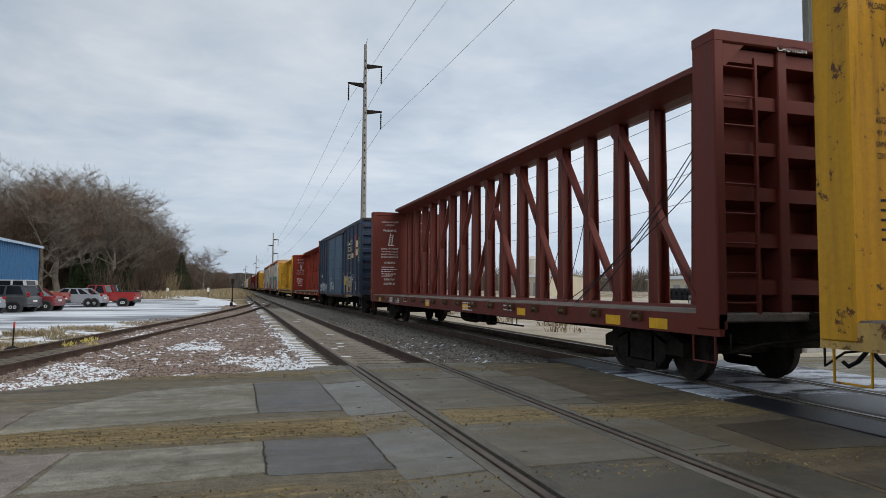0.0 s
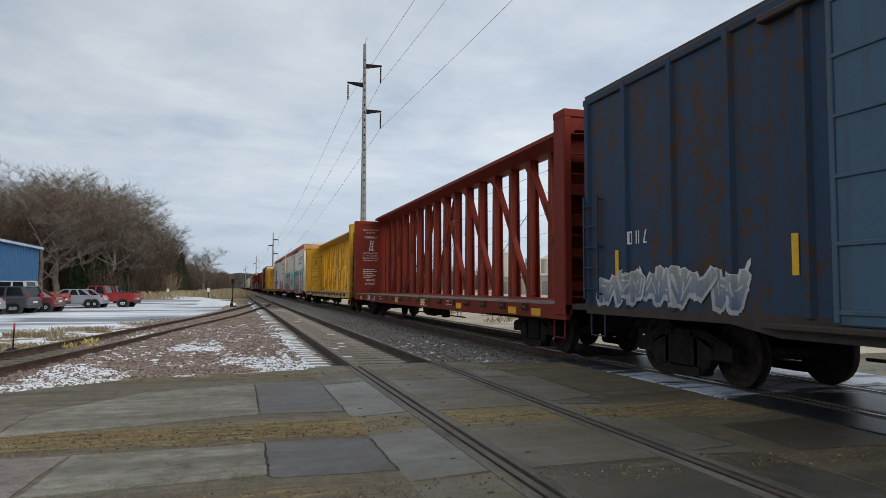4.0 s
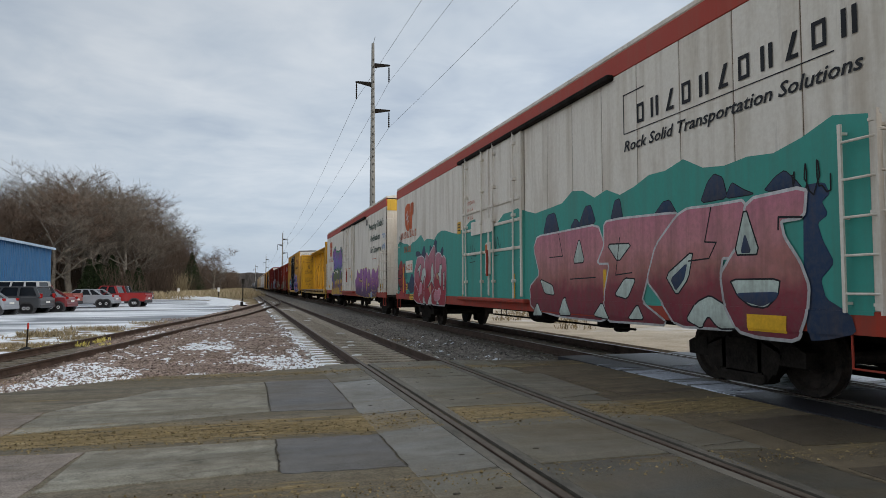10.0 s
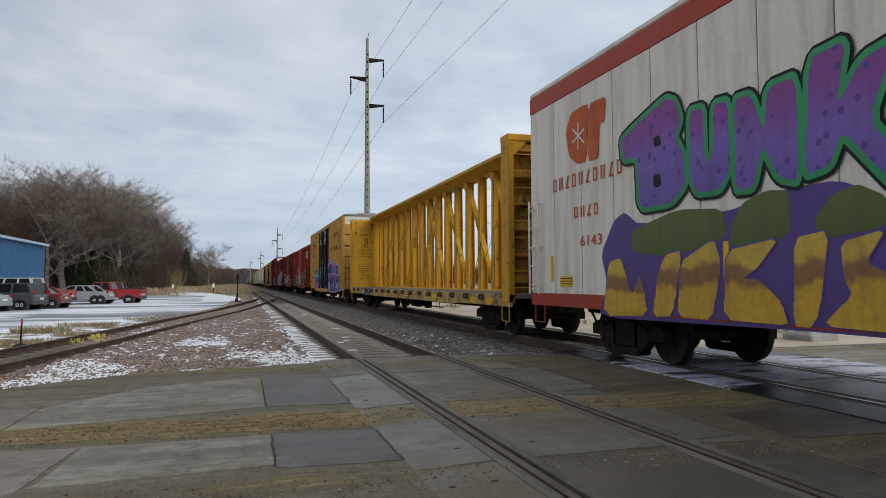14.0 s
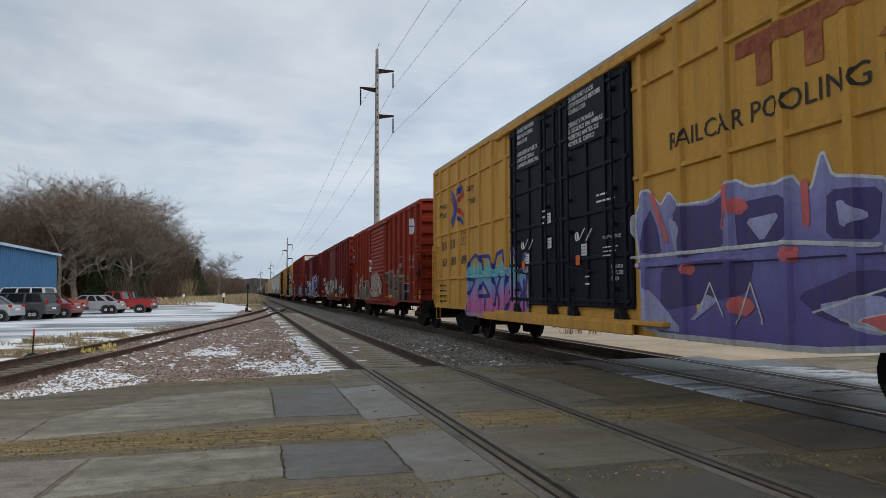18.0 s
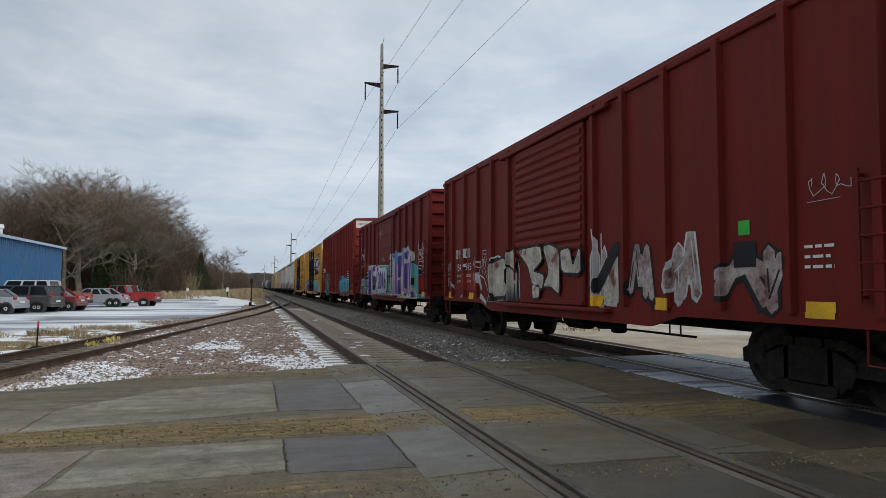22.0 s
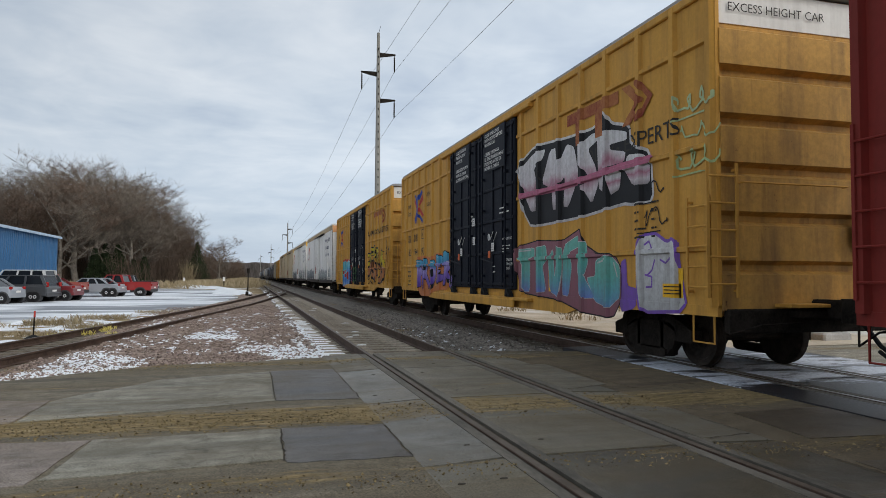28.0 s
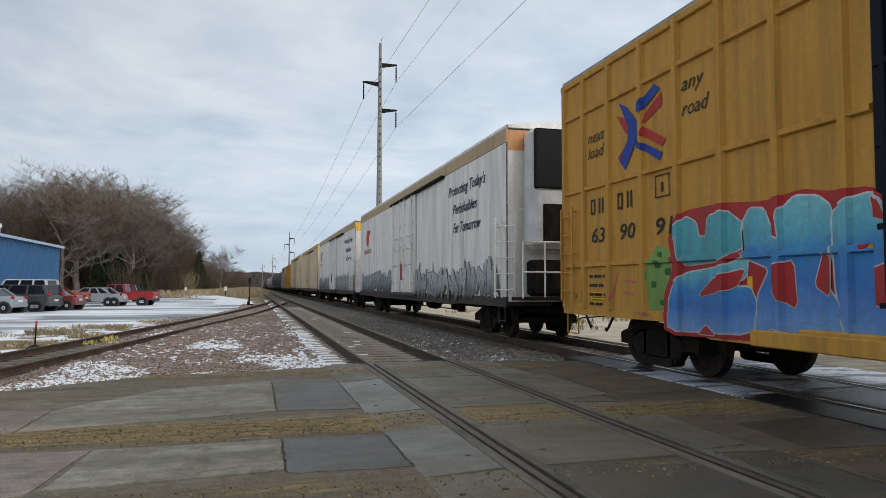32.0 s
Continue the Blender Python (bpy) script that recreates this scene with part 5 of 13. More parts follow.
# ---- ground, road and tracks ----
def curve_rail(pts, z, name, label, parent=None, face="rail_top"):
    """A rail drawn along points (x, y): foot, web and head, with a bright running face."""
    prof = [(-.07, -.17), (.07, -.17), (.07, -.155), (.012, -.14), (.012, -.045), (.036, -.035), (.036, -.002), (-.036, -.002), (-.036, -.035), (-.012, -.045), (-.012, -.14), (-.07, -.155)]
    m, n = M(), len(prof)
    up = z if callable(z) else (lambda y: z)
    for i, (x, y) in enumerate(pts):
        a, b = pts[max(0, i - 1)], pts[min(len(pts) - 1, i + 1)]
        t = Vector((b[0] - a[0], b[1] - a[1])).normalized()
        for p, q in prof:
            m.v.append((x + t.y * p, y - t.x * p, up(y) + q))
    for i in range(len(pts) - 1):
        for j in range(n):
            k = (j + 1) % n
            m.f.append((i * n + j, i * n + k, i * n + n + k, i * n + n + j))
    r = part(name, m, MAT["rail"], parent, label)
    h = M()
    for (x0, y0), (x1, y1) in zip(pts, pts[1:]):
        t = Vector((x1 - x0, y1 - y0)).normalized()
        h.poly([(x0 - t.y * .03, y0 + t.x * .03, up(y0)), (x0 + t.y * .03, y0 - t.x * .03, up(y0)), (x1 + t.y * .03, y1 - t.x * .03, up(y1)), (x1 - t.y * .03, y1 + t.x * .03, up(y1))])
    part("running_face", h, MAT[face], r, "worn running face", fix=False)
    return r




def road_mat(name, c1, c2, sand=1.0, rough=.8, tracks=.5, grain=.8, wet=0.0, vary=0.0):
    """Road surface: stones in the binder, tyre tracks along the road, cracks, and sand dropped in bands across the view."""
    m, w, p = mat(name, rough, 0.0, .22)
    co = w.n("ShaderNodeTexCoord").outputs["Object"]
    x, y, z = w.n("ShaderNodeSeparateXYZ", Vector=co).outputs
    big, mid, fine = w.noise(co, .8, 5.0, .6), w.noise(co, 5.0, 5.0, .65), w.noise(co, 75.0, 4.0, .8)
    st = w.noise(w.n("ShaderNodeMapping", Vector=co, Scale=(.13, 2.6, 1)).outputs[0], 1.0, 5.0, .6, .2)
    st2 = w.noise(w.n("ShaderNodeMapping", Vector=co, Scale=(1.4, 9.0, 1)).outputs[0], 1.0, 4.0, .6, .3)
    k = w.math("ADD", w.math("MULTIPLY", mid, .30), w.math("MULTIPLY", fine, .70))
    col = w.ramp(k, [(.40, c1), (.60, c2)])
    pebble = w.n("ShaderNodeTexVoronoi", Vector=co, Scale=48.0).outputs
    col = w.mix(w.math("MULTIPLY", w.ramp(pebble[0], [(.10, 1.0), (.30, 0.0)]), .35 * grain), col, tuple(min(1, 1.35 * a) for a in c2))
    col = w.mix(w.math("MULTIPLY", w.n("ShaderNodeObjectInfo").outputs["Random"], vary), col, tuple(.55 * a for a in c1))
    col = w.mix(w.math("MULTIPLY", w.ramp(st, [(.40, 0.0), (.60, 1.0)]), tracks), col, tuple(.62 * a + .010 for a in c1))
    col = w.mix(w.math("MULTIPLY", w.ramp(big, [(.46, 0.0), (.70, 1.0)]), .40), col, (.12, .098, .066))
    vor = w.n("ShaderNodeTexVoronoi", feature="DISTANCE_TO_EDGE", Vector=w.n("ShaderNodeVectorMath", operation="ADD", i0=co, i1=w.n("ShaderNodeTexNoise", Vector=co, Scale=2.5, Detail=5.0).outputs[1]).outputs[0], Scale=.30).outputs[0]
    col = w.mix(w.math("MULTIPLY", w.ramp(vor, [(.0015, 1.0), (.006, 0.0)]), .35), col, (.02, .019, .017))
    film = w.noise(w.n("ShaderNodeMapping", Vector=co, Scale=(.30, 1.9, 1)).outputs[0], 1.0, 7.0, .68, .6)
    col = w.mix(w.math("MULTIPLY", w.ramp(film, [(.40, 0.0), (.66, 1.0)]), .35 + .4 * sand), col, w.ramp(fine, [(.38, (.055, .042, .024)), (.62, (.17, .135, .080))]))
    col = w.mix(w.math("MULTIPLY", w.ramp(film, [(.30, 1.0), (.42, 0.0)]), .55), col, tuple(.5 * a for a in c1))
    grit_n = w.noise(w.n("ShaderNodeMapping", Vector=co, Scale=(.6, 1.3, 1)).outputs[0], 17.0, 6.0, .78)
    amount = None
    for c, half in ((7.12, .50), (11.45, .16), (4.95, .02), (9.42, -.02), (3.5, .10), (8.45, -.06)):
        d = w.math("ABSOLUTE", w.math("SUBTRACT", w.math("ADD", y, w.math("MULTIPLY", x, .045)), c))
        e = w.math("SUBTRACT", half, d)
        e = w.math("ADD", w.math("MULTIPLY", e, 1.9), w.math("MULTIPLY", w.math("SUBTRACT", w.math("ADD", st2, w.math("MULTIPLY", film, .8)), .88), 2.0))
        amount = e if amount is None else w.math("MAXIMUM", amount, e)
    s = w.math("MULTIPLY", w.ramp(amount, [(.0, 0.0), (.45, 1.0)]), sand)
    grit = w.ramp(w.math("ADD", w.math("MULTIPLY", grit_n, .60), w.math("MULTIPLY", st2, .40)), [(.38, (.028, .019, .010)), (.46, (.17, .125, .057)), (.56, (.27, .20, .095)), (.68, (.40, .32, .19))])
    col = w.mix(s, col, grit)
    w.link(col, p.inputs["Base Color"])
    hgt = w.math("ADD", w.math("MULTIPLY", fine, .6), w.math("ADD", w.math("MULTIPLY", mid, .5), w.math("MULTIPLY", w.math("MULTIPLY", grit_n, s), 2.2)))
    bump(w, p, hgt, grain, .014)
    if wet:
        w.link(w.ramp(w.math("ADD", big, w.math("MULTIPLY", s, .3)), [(.38, rough - wet), (.62, rough)]), p.inputs["Roughness"])
    return m


def slush_mat(name, dark, c=8.7, half=1.5):
    """Wet panels with bluish slush dragged along the road in a belt."""
    m, w, p = mat(name, .4, 0.0, .3)
    co = w.n("ShaderNodeTexCoord").outputs["Object"]
    x, y, z = w.n("ShaderNodeSeparateXYZ", Vector=co).outputs
    st = w.noise(w.n("ShaderNodeMapping", Vector=co, Scale=(.55, 2.3, 1)).outputs[0], 1.0, 6.0, .62, .5)
    fine = w.noise(co, 26.0, 4.0, .7)
    e = w.math("SUBTRACT", half, w.math("ABSOLUTE", w.math("SUBTRACT", y, c)))
    k = w.math("ADD", w.math("MULTIPLY", st, 1.5), w.math("MINIMUM", w.math("MULTIPLY", e, .28), .16))
    f = w.ramp(w.math("ADD", k, w.math("MULTIPLY", fine, .15)), [(.86, 0.0), (.97, 1.0)])
    base = w.ramp(fine, [(.35, dark), (.65, tuple(3.0 * a for a in dark))])
    col = w.mix(f, base, w.ramp(fine, [(.35, (.36, .39, .45)), (.65, (.62, .66, .73))]))
    w.link(col, p.inputs["Base Color"])
    w.link(w.ramp(f, [(0.0, .38), (1.0, .6)]), p.inputs["Roughness"])
    bump(w, p, w.math("ADD", fine, w.math("MULTIPLY", f, 1.2)), .35, .01)
    return m


MAT["asphalt"] = road_mat("worn_asphalt", (.080, .068, .047), (.30, .262, .195))
MAT["asphalt_dark"] = road_mat("patched_asphalt", (.062, .062, .064), (.185, .183, .182), .35, .6, .30, .8, .15)
MAT["asphalt_wet"] = road_mat("damp_asphalt", (.040, .031, .023), (.120, .098, .072), .5, .55, .4, .6, .2)
MAT["asphalt_light"] = road_mat("aggregate_patch", (.125, .120, .098), (.47, .45, .375), .45, .85, .40, 1.0)
MAT["asphalt_red"] = road_mat("reddish_asphalt", (.118, .098, .084), (.40, .345, .305), .35, .85, .25, .6)
MAT["concrete"] = road_mat("crossing_concrete", (.130, .122, .098), (.275, .258, .205), .9, .7, .45, .4, .25, .35)
MAT["concrete_pale"] = road_mat("bluish_concrete", (.125, .126, .116), (.255, .254, .236), .6, .6, .30, .35, .25, .1)
MAT["concrete_damp"] = road_mat("damp_concrete", (.060, .060, .052), (.145, .14, .118), .8, .6, .6, .4, .3, .5)
MAT["asphalt_mud"] = road_mat("muddy_asphalt", (.070, .055, .036), (.24, .19, .125), 1.0, .85, .35, .9, .0)
MAT["gravel_pink"] = mottled("pink_ballast", (0.095, 0.070, 0.055), (0.46, 0.355, 0.29), 6, 24, .9, 1.0, .03, c3=(.17, .12, .085), t3=(.5, .62))
MAT["gravel_grey"] = mottled("grey_ballast", (0.060, 0.053, 0.046), (0.34, 0.30, 0.255), 6, 24, .9, 1.0, .03)
MAT["grass"] = mottled("dry_grass", (0.16, 0.115, 0.055), (0.33, 0.25, 0.14), .35, 9, .95, .9, .05, c3=(.70, .72, .75), t3=(.56, .62))
MAT["snow"] = mottled("old_snow", (0.62, 0.65, 0.69), (0.84, 0.86, 0.88), 1.2, 12, .6, .5, .02)
MAT["dirt"] = mottled("sandy_ground", (0.32, 0.27, 0.20), (0.55, 0.48, 0.38), .5, 14, .95, .6, .03, c3=(.60, .58, .56), t3=(.56, .68))
# Near-black base: the wet, with the passing train's shade painted in.
MAT["wet_panel"] = slush_mat("wet_panel", (.012, .012, .014))
MAT["lot"] = mottled("snowy_lot", (0.50, 0.53, 0.57), (0.86, 0.88, 0.91), .5, 3, .6, .2, .01, stretch=(.30, .8, 1), c3=(.21, .225, .245), t3=(.47, .57))


def rough_outline(pts, jit, seed, sub=6):
    """A closed outline with uneven edges."""
    rnd = random.Random(seed)
    out = []
    for (x0, y0), (x1, y1) in zip(pts, pts[1:] + pts[:1]):
        for k in range(sub):
            f = k / sub
            out.append((x0 + (x1 - x0) * f + rnd.uniform(-jit, jit), y0 + (y1 - y0) * f + rnd.uniform(-jit, jit)))
    return out


def sheet(name, outline, z, material, thick=.012):
    m = M().prism(outline, "z", z - thick, z)
    return part(name, m, material)


def grid_ground(name, x0, x1, y0, y1, nx, ny, zf, material):
    m = M()
    for j in range(ny + 1):
        for i in range(nx + 1):
            x, y = x0 + (x1 - x0) * i / nx, y0 + (y1 - y0) * j / ny
            m.v.append((x, y, zf(x, y)))
    for j in range(ny):
        for i in range(nx):
            a = j * (nx + 1) + i
            m.f.append((a, a + 1, a + nx + 2, a + nx + 1))
    return part(name, m, material, fix=False, smooth=True)


ground = M()
for a, b in zip((-2500, -300, -60, 60, 300), (-300, -60, 60, 300, 2500)):
    for c, d in zip((-1500, -200, -30, 30, 120, 300), (-200, -30, 30, 120, 300, 4000)):
        ground.poly([(a, c, -.35), (b, c, -.35), (b, d, -.35), (a, d, -.35)])
tagged(part("ground", ground, MAT["grass"], fix=False), "dry winter grass with thin snow", "ground", kind="structure")

road = M().prism(rough_outline([(-70, -14), (60, -14), (60, 11.9), (6.6, 11.6), (3.6, 12.6), (.9, 11.95), (-1.5, 11.5), (-3.0, 10.5), (-9, 9.2), (-30, 9.0), (-70, 9)], .05, 3, 8), "z", -.34, -.035)
tagged(part("road", road, MAT["asphalt"]), "worn grey asphalt road with sand and patches", "road", kind="structure")


def hump(x, y):
    return noise.noise((x * 1.7, y * 1.7, 0)) * .03 + noise.noise((x * 5, y * 5, 3)) * .018


def ballast_z(x, y):
    z = -.34
    for c, zt, w in ((NEAR_X, -.295, 1.45), (MAIN_X, -.18, 1.6)):
        d = abs(x - c)
        z = max(z, zt if d < w else zt - (d - w) * .35)
    if x < NEAR_X:
        z = max(z, -.215)
    return z + hump(x, y)


def spur_foot(y):
    """How far left of the line the ballast of the spur reaches."""
    return 9.0 if y < 17 else max(.6, 5.9 - .145 * (y - 14))


b1 = grid_ground("ballast_bed", -4.2, 1.3, 10.8, 62, 60, 260, lambda x, y: -.20 - max(0, -x - 1.5) * .03 + hump(x, y) - max(0, (12.1 - y)) * .3 - min(.25, max(0, -x - spur_foot(y)) * .5), MAT["gravel_pink"])
tagged(b1, "pinkish brown track ballast beside the siding", "ballast", kind="structure")
b2 = grid_ground("ballast_bed", 1.3, 9.6, 11.3, 420, 40, 420, lambda x, y: ballast_z(x, y) - max(0, (12.3 - y)) * .35, MAT["gravel_grey"])
tagged(b2, "dark grey track ballast under both lines", "ballast", kind="structure")
b3 = grid_ground("ballast_bed", 1.3, 9.6, -320, -14.2, 12, 60, ballast_z, MAT["gravel_grey"])
tagged(b3, "dark grey track ballast under both lines", "ballast", kind="structure")
dirt = M().prism(rough_outline([(9.4, 11.8), (60, 11.8), (75, 75), (40, 260), (9.4, 260)], .25, 5, 14), "z", -.30, -.12)
tagged(part("verge", dirt, MAT["dirt"]), "sandy verge with trodden snow", "ground", kind="structure")
lot = M().prism(rough_outline([(-60, 20), (-12, 25.5), (-7.6, 28), (-4.9, 30.5), (-3.4, 36), (-2.0, 43), (-1.1, 50), (-1.2, 64), (-2.2, 84), (-10, 96), (-60, 98)], .45, 7, 12), "z", -.40, -.29)
tagged(part("parking_lot", lot, MAT["lot"]), "parking lot under thin rutted snow", "parking lot", kind="structure")

# tracks
SPUR = [(-5.35, 9.4), (-4.90, 11.2), (-4.55, 12.6), (-4.22, 14.0), (-3.74, 16.3), (-3.08, 19.7), (-2.10, 25.6), (-.95, 32.0), (.08, 38.0), (1.05, 44.5), (1.95, 51.0), (2.58, 56.0), (3.02, 61.0), (3.30, 67.0), (3.47, 74.0), (3.545, 84.0)]


def offset(pts, d):
    out = []
    for i, (x, y) in enumerate(pts):
        a, b = pts[max(0, i - 1)], pts[min(len(pts) - 1, i + 1)]
        t = Vector((b[0] - a[0], b[1] - a[1])).normalized()
        out.append((x - t.y * d, y + t.x * d))
    return out


def track(name, label, rails, z, face="rail_top"):
    t = tagged(thing(name, label, "railway track", kind="structure"), label)
    for pts in rails:
        curve_rail(pts, z, "rail", "rusty steel rail", t, face)
    return t


straight = lambda x: [(x, y) for y in (-300, -60, -14, 3, 6, 9, 12, 16, 22, 30, 45, 70, 120, 250, 600, 1500)]
near_track = track("siding_track", "rusty siding track on timber ties", [straight(NEAR_X - .755), straight(NEAR_X + .755)], 0.0, "rail_worn")
main_track = track("main_track", "main line track with polished rails", [straight(MAIN_X - .755), straight(MAIN_X + .755)], MAIN_Z)
spur_track = track("spur_track", "rusty spur track that joins the siding", [SPUR, offset(SPUR, 1.51)], lambda y: -.10 + .097 * min(1, max(0, (y - 38) / 14)), "rail_worn")

MAT["tie_pale"] = mottled("weathered_tie", (.105, .086, .066), (.43, .38, .31), 6, 40, .9, .6, .02, stretch=(.4, 4, 2), c3=(.60, .61, .63), t3=(.64, .72))
pale_tie = tidy(M().bbox(-1.28, 1.28, -.115, .115, -.16, 0, .012).mesh("tie", MAT["tie_pale"]))
tie = tidy(M().bbox(-1.28, 1.28, -.115, .115, -.16, 0, .012).mesh("tie", MAT["tie"]))
rnd = random.Random(5)
for k in range(75):
    part("tie", pale_tie, None, near_track, at=pose(NEAR_X + rnd.uniform(-.04, .04), 12.55 + .52 * k, -.168, 0, 0, rnd.uniform(-1, 1)))
for k in range(60):
    part("tie", tie, None, main_track, at=pose(MAIN_X + rnd.uniform(-.04, .04), 12.5 + .52 * k, -.148, 0, 0, rnd.uniform(-1, 1)))
m = M()
for k in range(300):
    y = 12.55 + .52 * 75 + .52 * k
    m.box(NEAR_X - 1.28, NEAR_X + 1.28, y - .115, y + .115, -.3, -.168)
    m.box(MAIN_X - 1.28, MAIN_X + 1.28, y - .115, y + .115, -.28, -.148)
tagged(part("far_ties", m, MAT["tie"], near_track), kind="stuff")
# old snow caught between the siding's tie ends
m, rnd = M(), random.Random(9)
for k in range(120):
    y = 12.81 + .52 * k
    for x0, x1, z, p in ((NEAR_X - 1.50, NEAR_X - .86, -.180, 1.25), (NEAR_X - .62, NEAR_X + .6, -.178, .5), (NEAR_X + .9, NEAR_X + 1.3, -.172, .25)):
        if rnd.random() > p * max(.3, 1 - k / 45):
            continue
        h = rnd.uniform(.10, .15)
        x0, x1 = x0 + rnd.uniform(0, .12), x1 - rnd.uniform(0, .12)
        if x1 - x0 > 1:
            x0 += rnd.uniform(0, .8)
            x1 = x0 + rnd.uniform(.2, .5)
            h *= .4
        c = ((x0 + x1) / 2, y + rnd.uniform(-.03, .03))
        ring = [(c[0] + (x1 - x0) / 2 * rnd.uniform(.8, 1.15) * math.copysign(abs(math.cos(t)) ** .5, math.cos(t)), c[1] + h * rnd.uniform(.75, 1.15) * math.copysign(abs(math.sin(t)) ** .6, math.sin(t)), z - .03) for t in [2 * math.pi * i / 12 for i in range(12)]]
        b = len(m.v)
        m.v += [(c[0], c[1], z + .02)] + ring + [(c[0] + (q[0] - c[0]) * .8, c[1] + (q[1] - c[1]) * .8, z + .012) for q in ring]
        for i in range(12):
            j = (i + 1) % 12
            m.f += [(b, b + 13 + i, b + 13 + j), (b + 13 + i, b + 1 + i, b + 1 + j, b + 13 + j)]
tagged(part("tie_snow", m, MAT["snow"], near_track, "old snow between the ties", fix=False, smooth=True), kind="stuff")
# ties of the spur
mid = offset(SPUR, .755)
d0 = 0.0
for (x0, y0), (x1, y1) in zip(mid, mid[1:]):
    L = math.hypot(x1 - x0, y1 - y0)
    while d0 < L:
        f = d0 / L
        if x0 + (x1 - x0) * f < 1.2 and y0 > 11:
            part("tie", tie, None, spur_track, at=pose(x0 + (x1 - x0) * f, y0 + (y1 - y0) * f, -.27, 0, 0, -math.degrees(math.atan2(x1 - x0, y1 - y0))))
        d0 += .54
    d0 -= L

# crossing surface: panels between and beside the rails, with grooves along them
NXL, NXR, MXL, MXR = NEAR_X - .755, NEAR_X + .755, MAIN_X - .755, MAIN_X + .755


def slab(name, x0, x1, y0, y1, z, material, label, parent=None, dl=0.0, dr=0.0):
    """A panel; dl, dr: how far its left and right edges dip towards the road."""
    return part(name, M().prism([(x0, z - .12), (x0, z - dl - .006), (x0 + .01, z - dl), (x1 - .01, z - dr), (x1, z - dr - .006), (x1, z - .12)], "y", y0, y1), material, parent, label)


MAT["groove"] = mottled("groove_dirt", (.018, .015, .012), (.06, .05, .036), 3, 25, .85, .5, .01)
MAT["rubber"] = mottled("flange_rubber", (.065, .060, .050), (.165, .15, .125), 2.5, 30, .7, .3, .006, stretch=(1, .3, 1))
crossing = thing("level_crossing", "worn concrete panels of the level crossing", "crossing", kind="structure")
for x0, x1, dl, dr in ((NXL + .185, NXR - .16, 0, 0), (NXL - .80, NXL - .16, .030, 0), (NXR + .185, NXR + .82, 0, .024)):
    for y0, y1 in ((-9, -5.0), (-4.98, -1.0), (-.98, 2.6), (2.62, 4.92), (4.95, 7.5), (7.53, 10.1), (10.12, 12.2)):
        slab("crossing_panel", x0, x1, y0 + .01, y1 - .01, -.004, MAT["concrete_damp"] if y0 == 2.62 and x0 > NXL else MAT["concrete_pale"] if x0 < NXL and y0 > 4 and y0 < 10 else MAT["concrete"], "", crossing, dl, dr)
for x0, x1 in ((MXL + .185, MXR - .16), (MXL - .80, MXL - .16), (MXR + .185, MXR + .82)):
    for y0, y1 in ((-9, -5.0), (-4.98, -1.0), (-.98, 2.6), (2.62, 4.92), (4.95, 7.5), (7.53, 10.1), (10.12, 12.2)):
        slab("crossing_panel", x0, x1, y0 + .01, y1 - .01, MAIN_Z - .006, MAT["wet_panel"], "", crossing)
ramp = M().prism([(NXR + .82, -.03), (MXL - .81, .0), (MXL - .81, -.2), (NXR + .82, -.2)], "y", -14, 11.6)
tagged(part("road_ramp", ramp, MAT["asphalt_mud"]), "muddy brown asphalt between the two tracks", "road", kind="structure")
ramp = M().prism([(MXR + .81, .0), (MXR + 1.75, -.012), (MXR + 1.75, -.2), (MXR + .81, -.2)], "y", -14, 11.4)
tagged(part("road_ramp", ramp, MAT["wet_panel"]), "wet asphalt with slush beyond the main line", "road", kind="structure")
ramp = M().prism([(MXR + 1.75, -.013), (MXR + 4, -.031), (MXR + 4, -.2), (MXR + 1.75, -.2)], "y", -14, 11.4)
tagged(part("road_ramp", ramp, MAT["asphalt_light"]), "dry pale asphalt beyond the main line", "road", kind="structure")
for pts, mk, lab, s in (([(.31, 7.98), (1.24, 7.88), (1.24, 10.5), (.32, 10.45)], "asphalt_dark", "dark asphalt patch", 1),
                        ([(.28, 5.32), (1.235, 5.26), (1.24, 6.45), (.30, 6.52)], "asphalt_dark", "dark asphalt patch", 2),
                        ([(-1.36, 5.30), (.265, 5.42), (.285, 6.50), (-1.27, 6.47)], "asphalt_light", "pale aggregate patch", 3),
                        ([(-2.13, 7.42), (.295, 7.96), (.305, 10.42), (-1.1, 10.0), (-2.09, 8.65)], "asphalt_light", "pale aggregate patch", 4),
                        ([(-8, 4.4), (-1.42, 5.22), (-1.29, 6.47), (-3, 6.6), (-8, 6.8)], "asphalt_red", "reddish grey asphalt lane", 8),
                        ([(-9, 7.3), (-2.16, 7.40), (-2.12, 8.62), (-4, 9.0), (-9, 8.9)], "asphalt_red", "reddish grey asphalt lane", 9)):
    tagged(sheet("road_patch", rough_outline(pts, .018, s, 8), -.028, MAT[mk]), lab, "road patch", kind="structure")
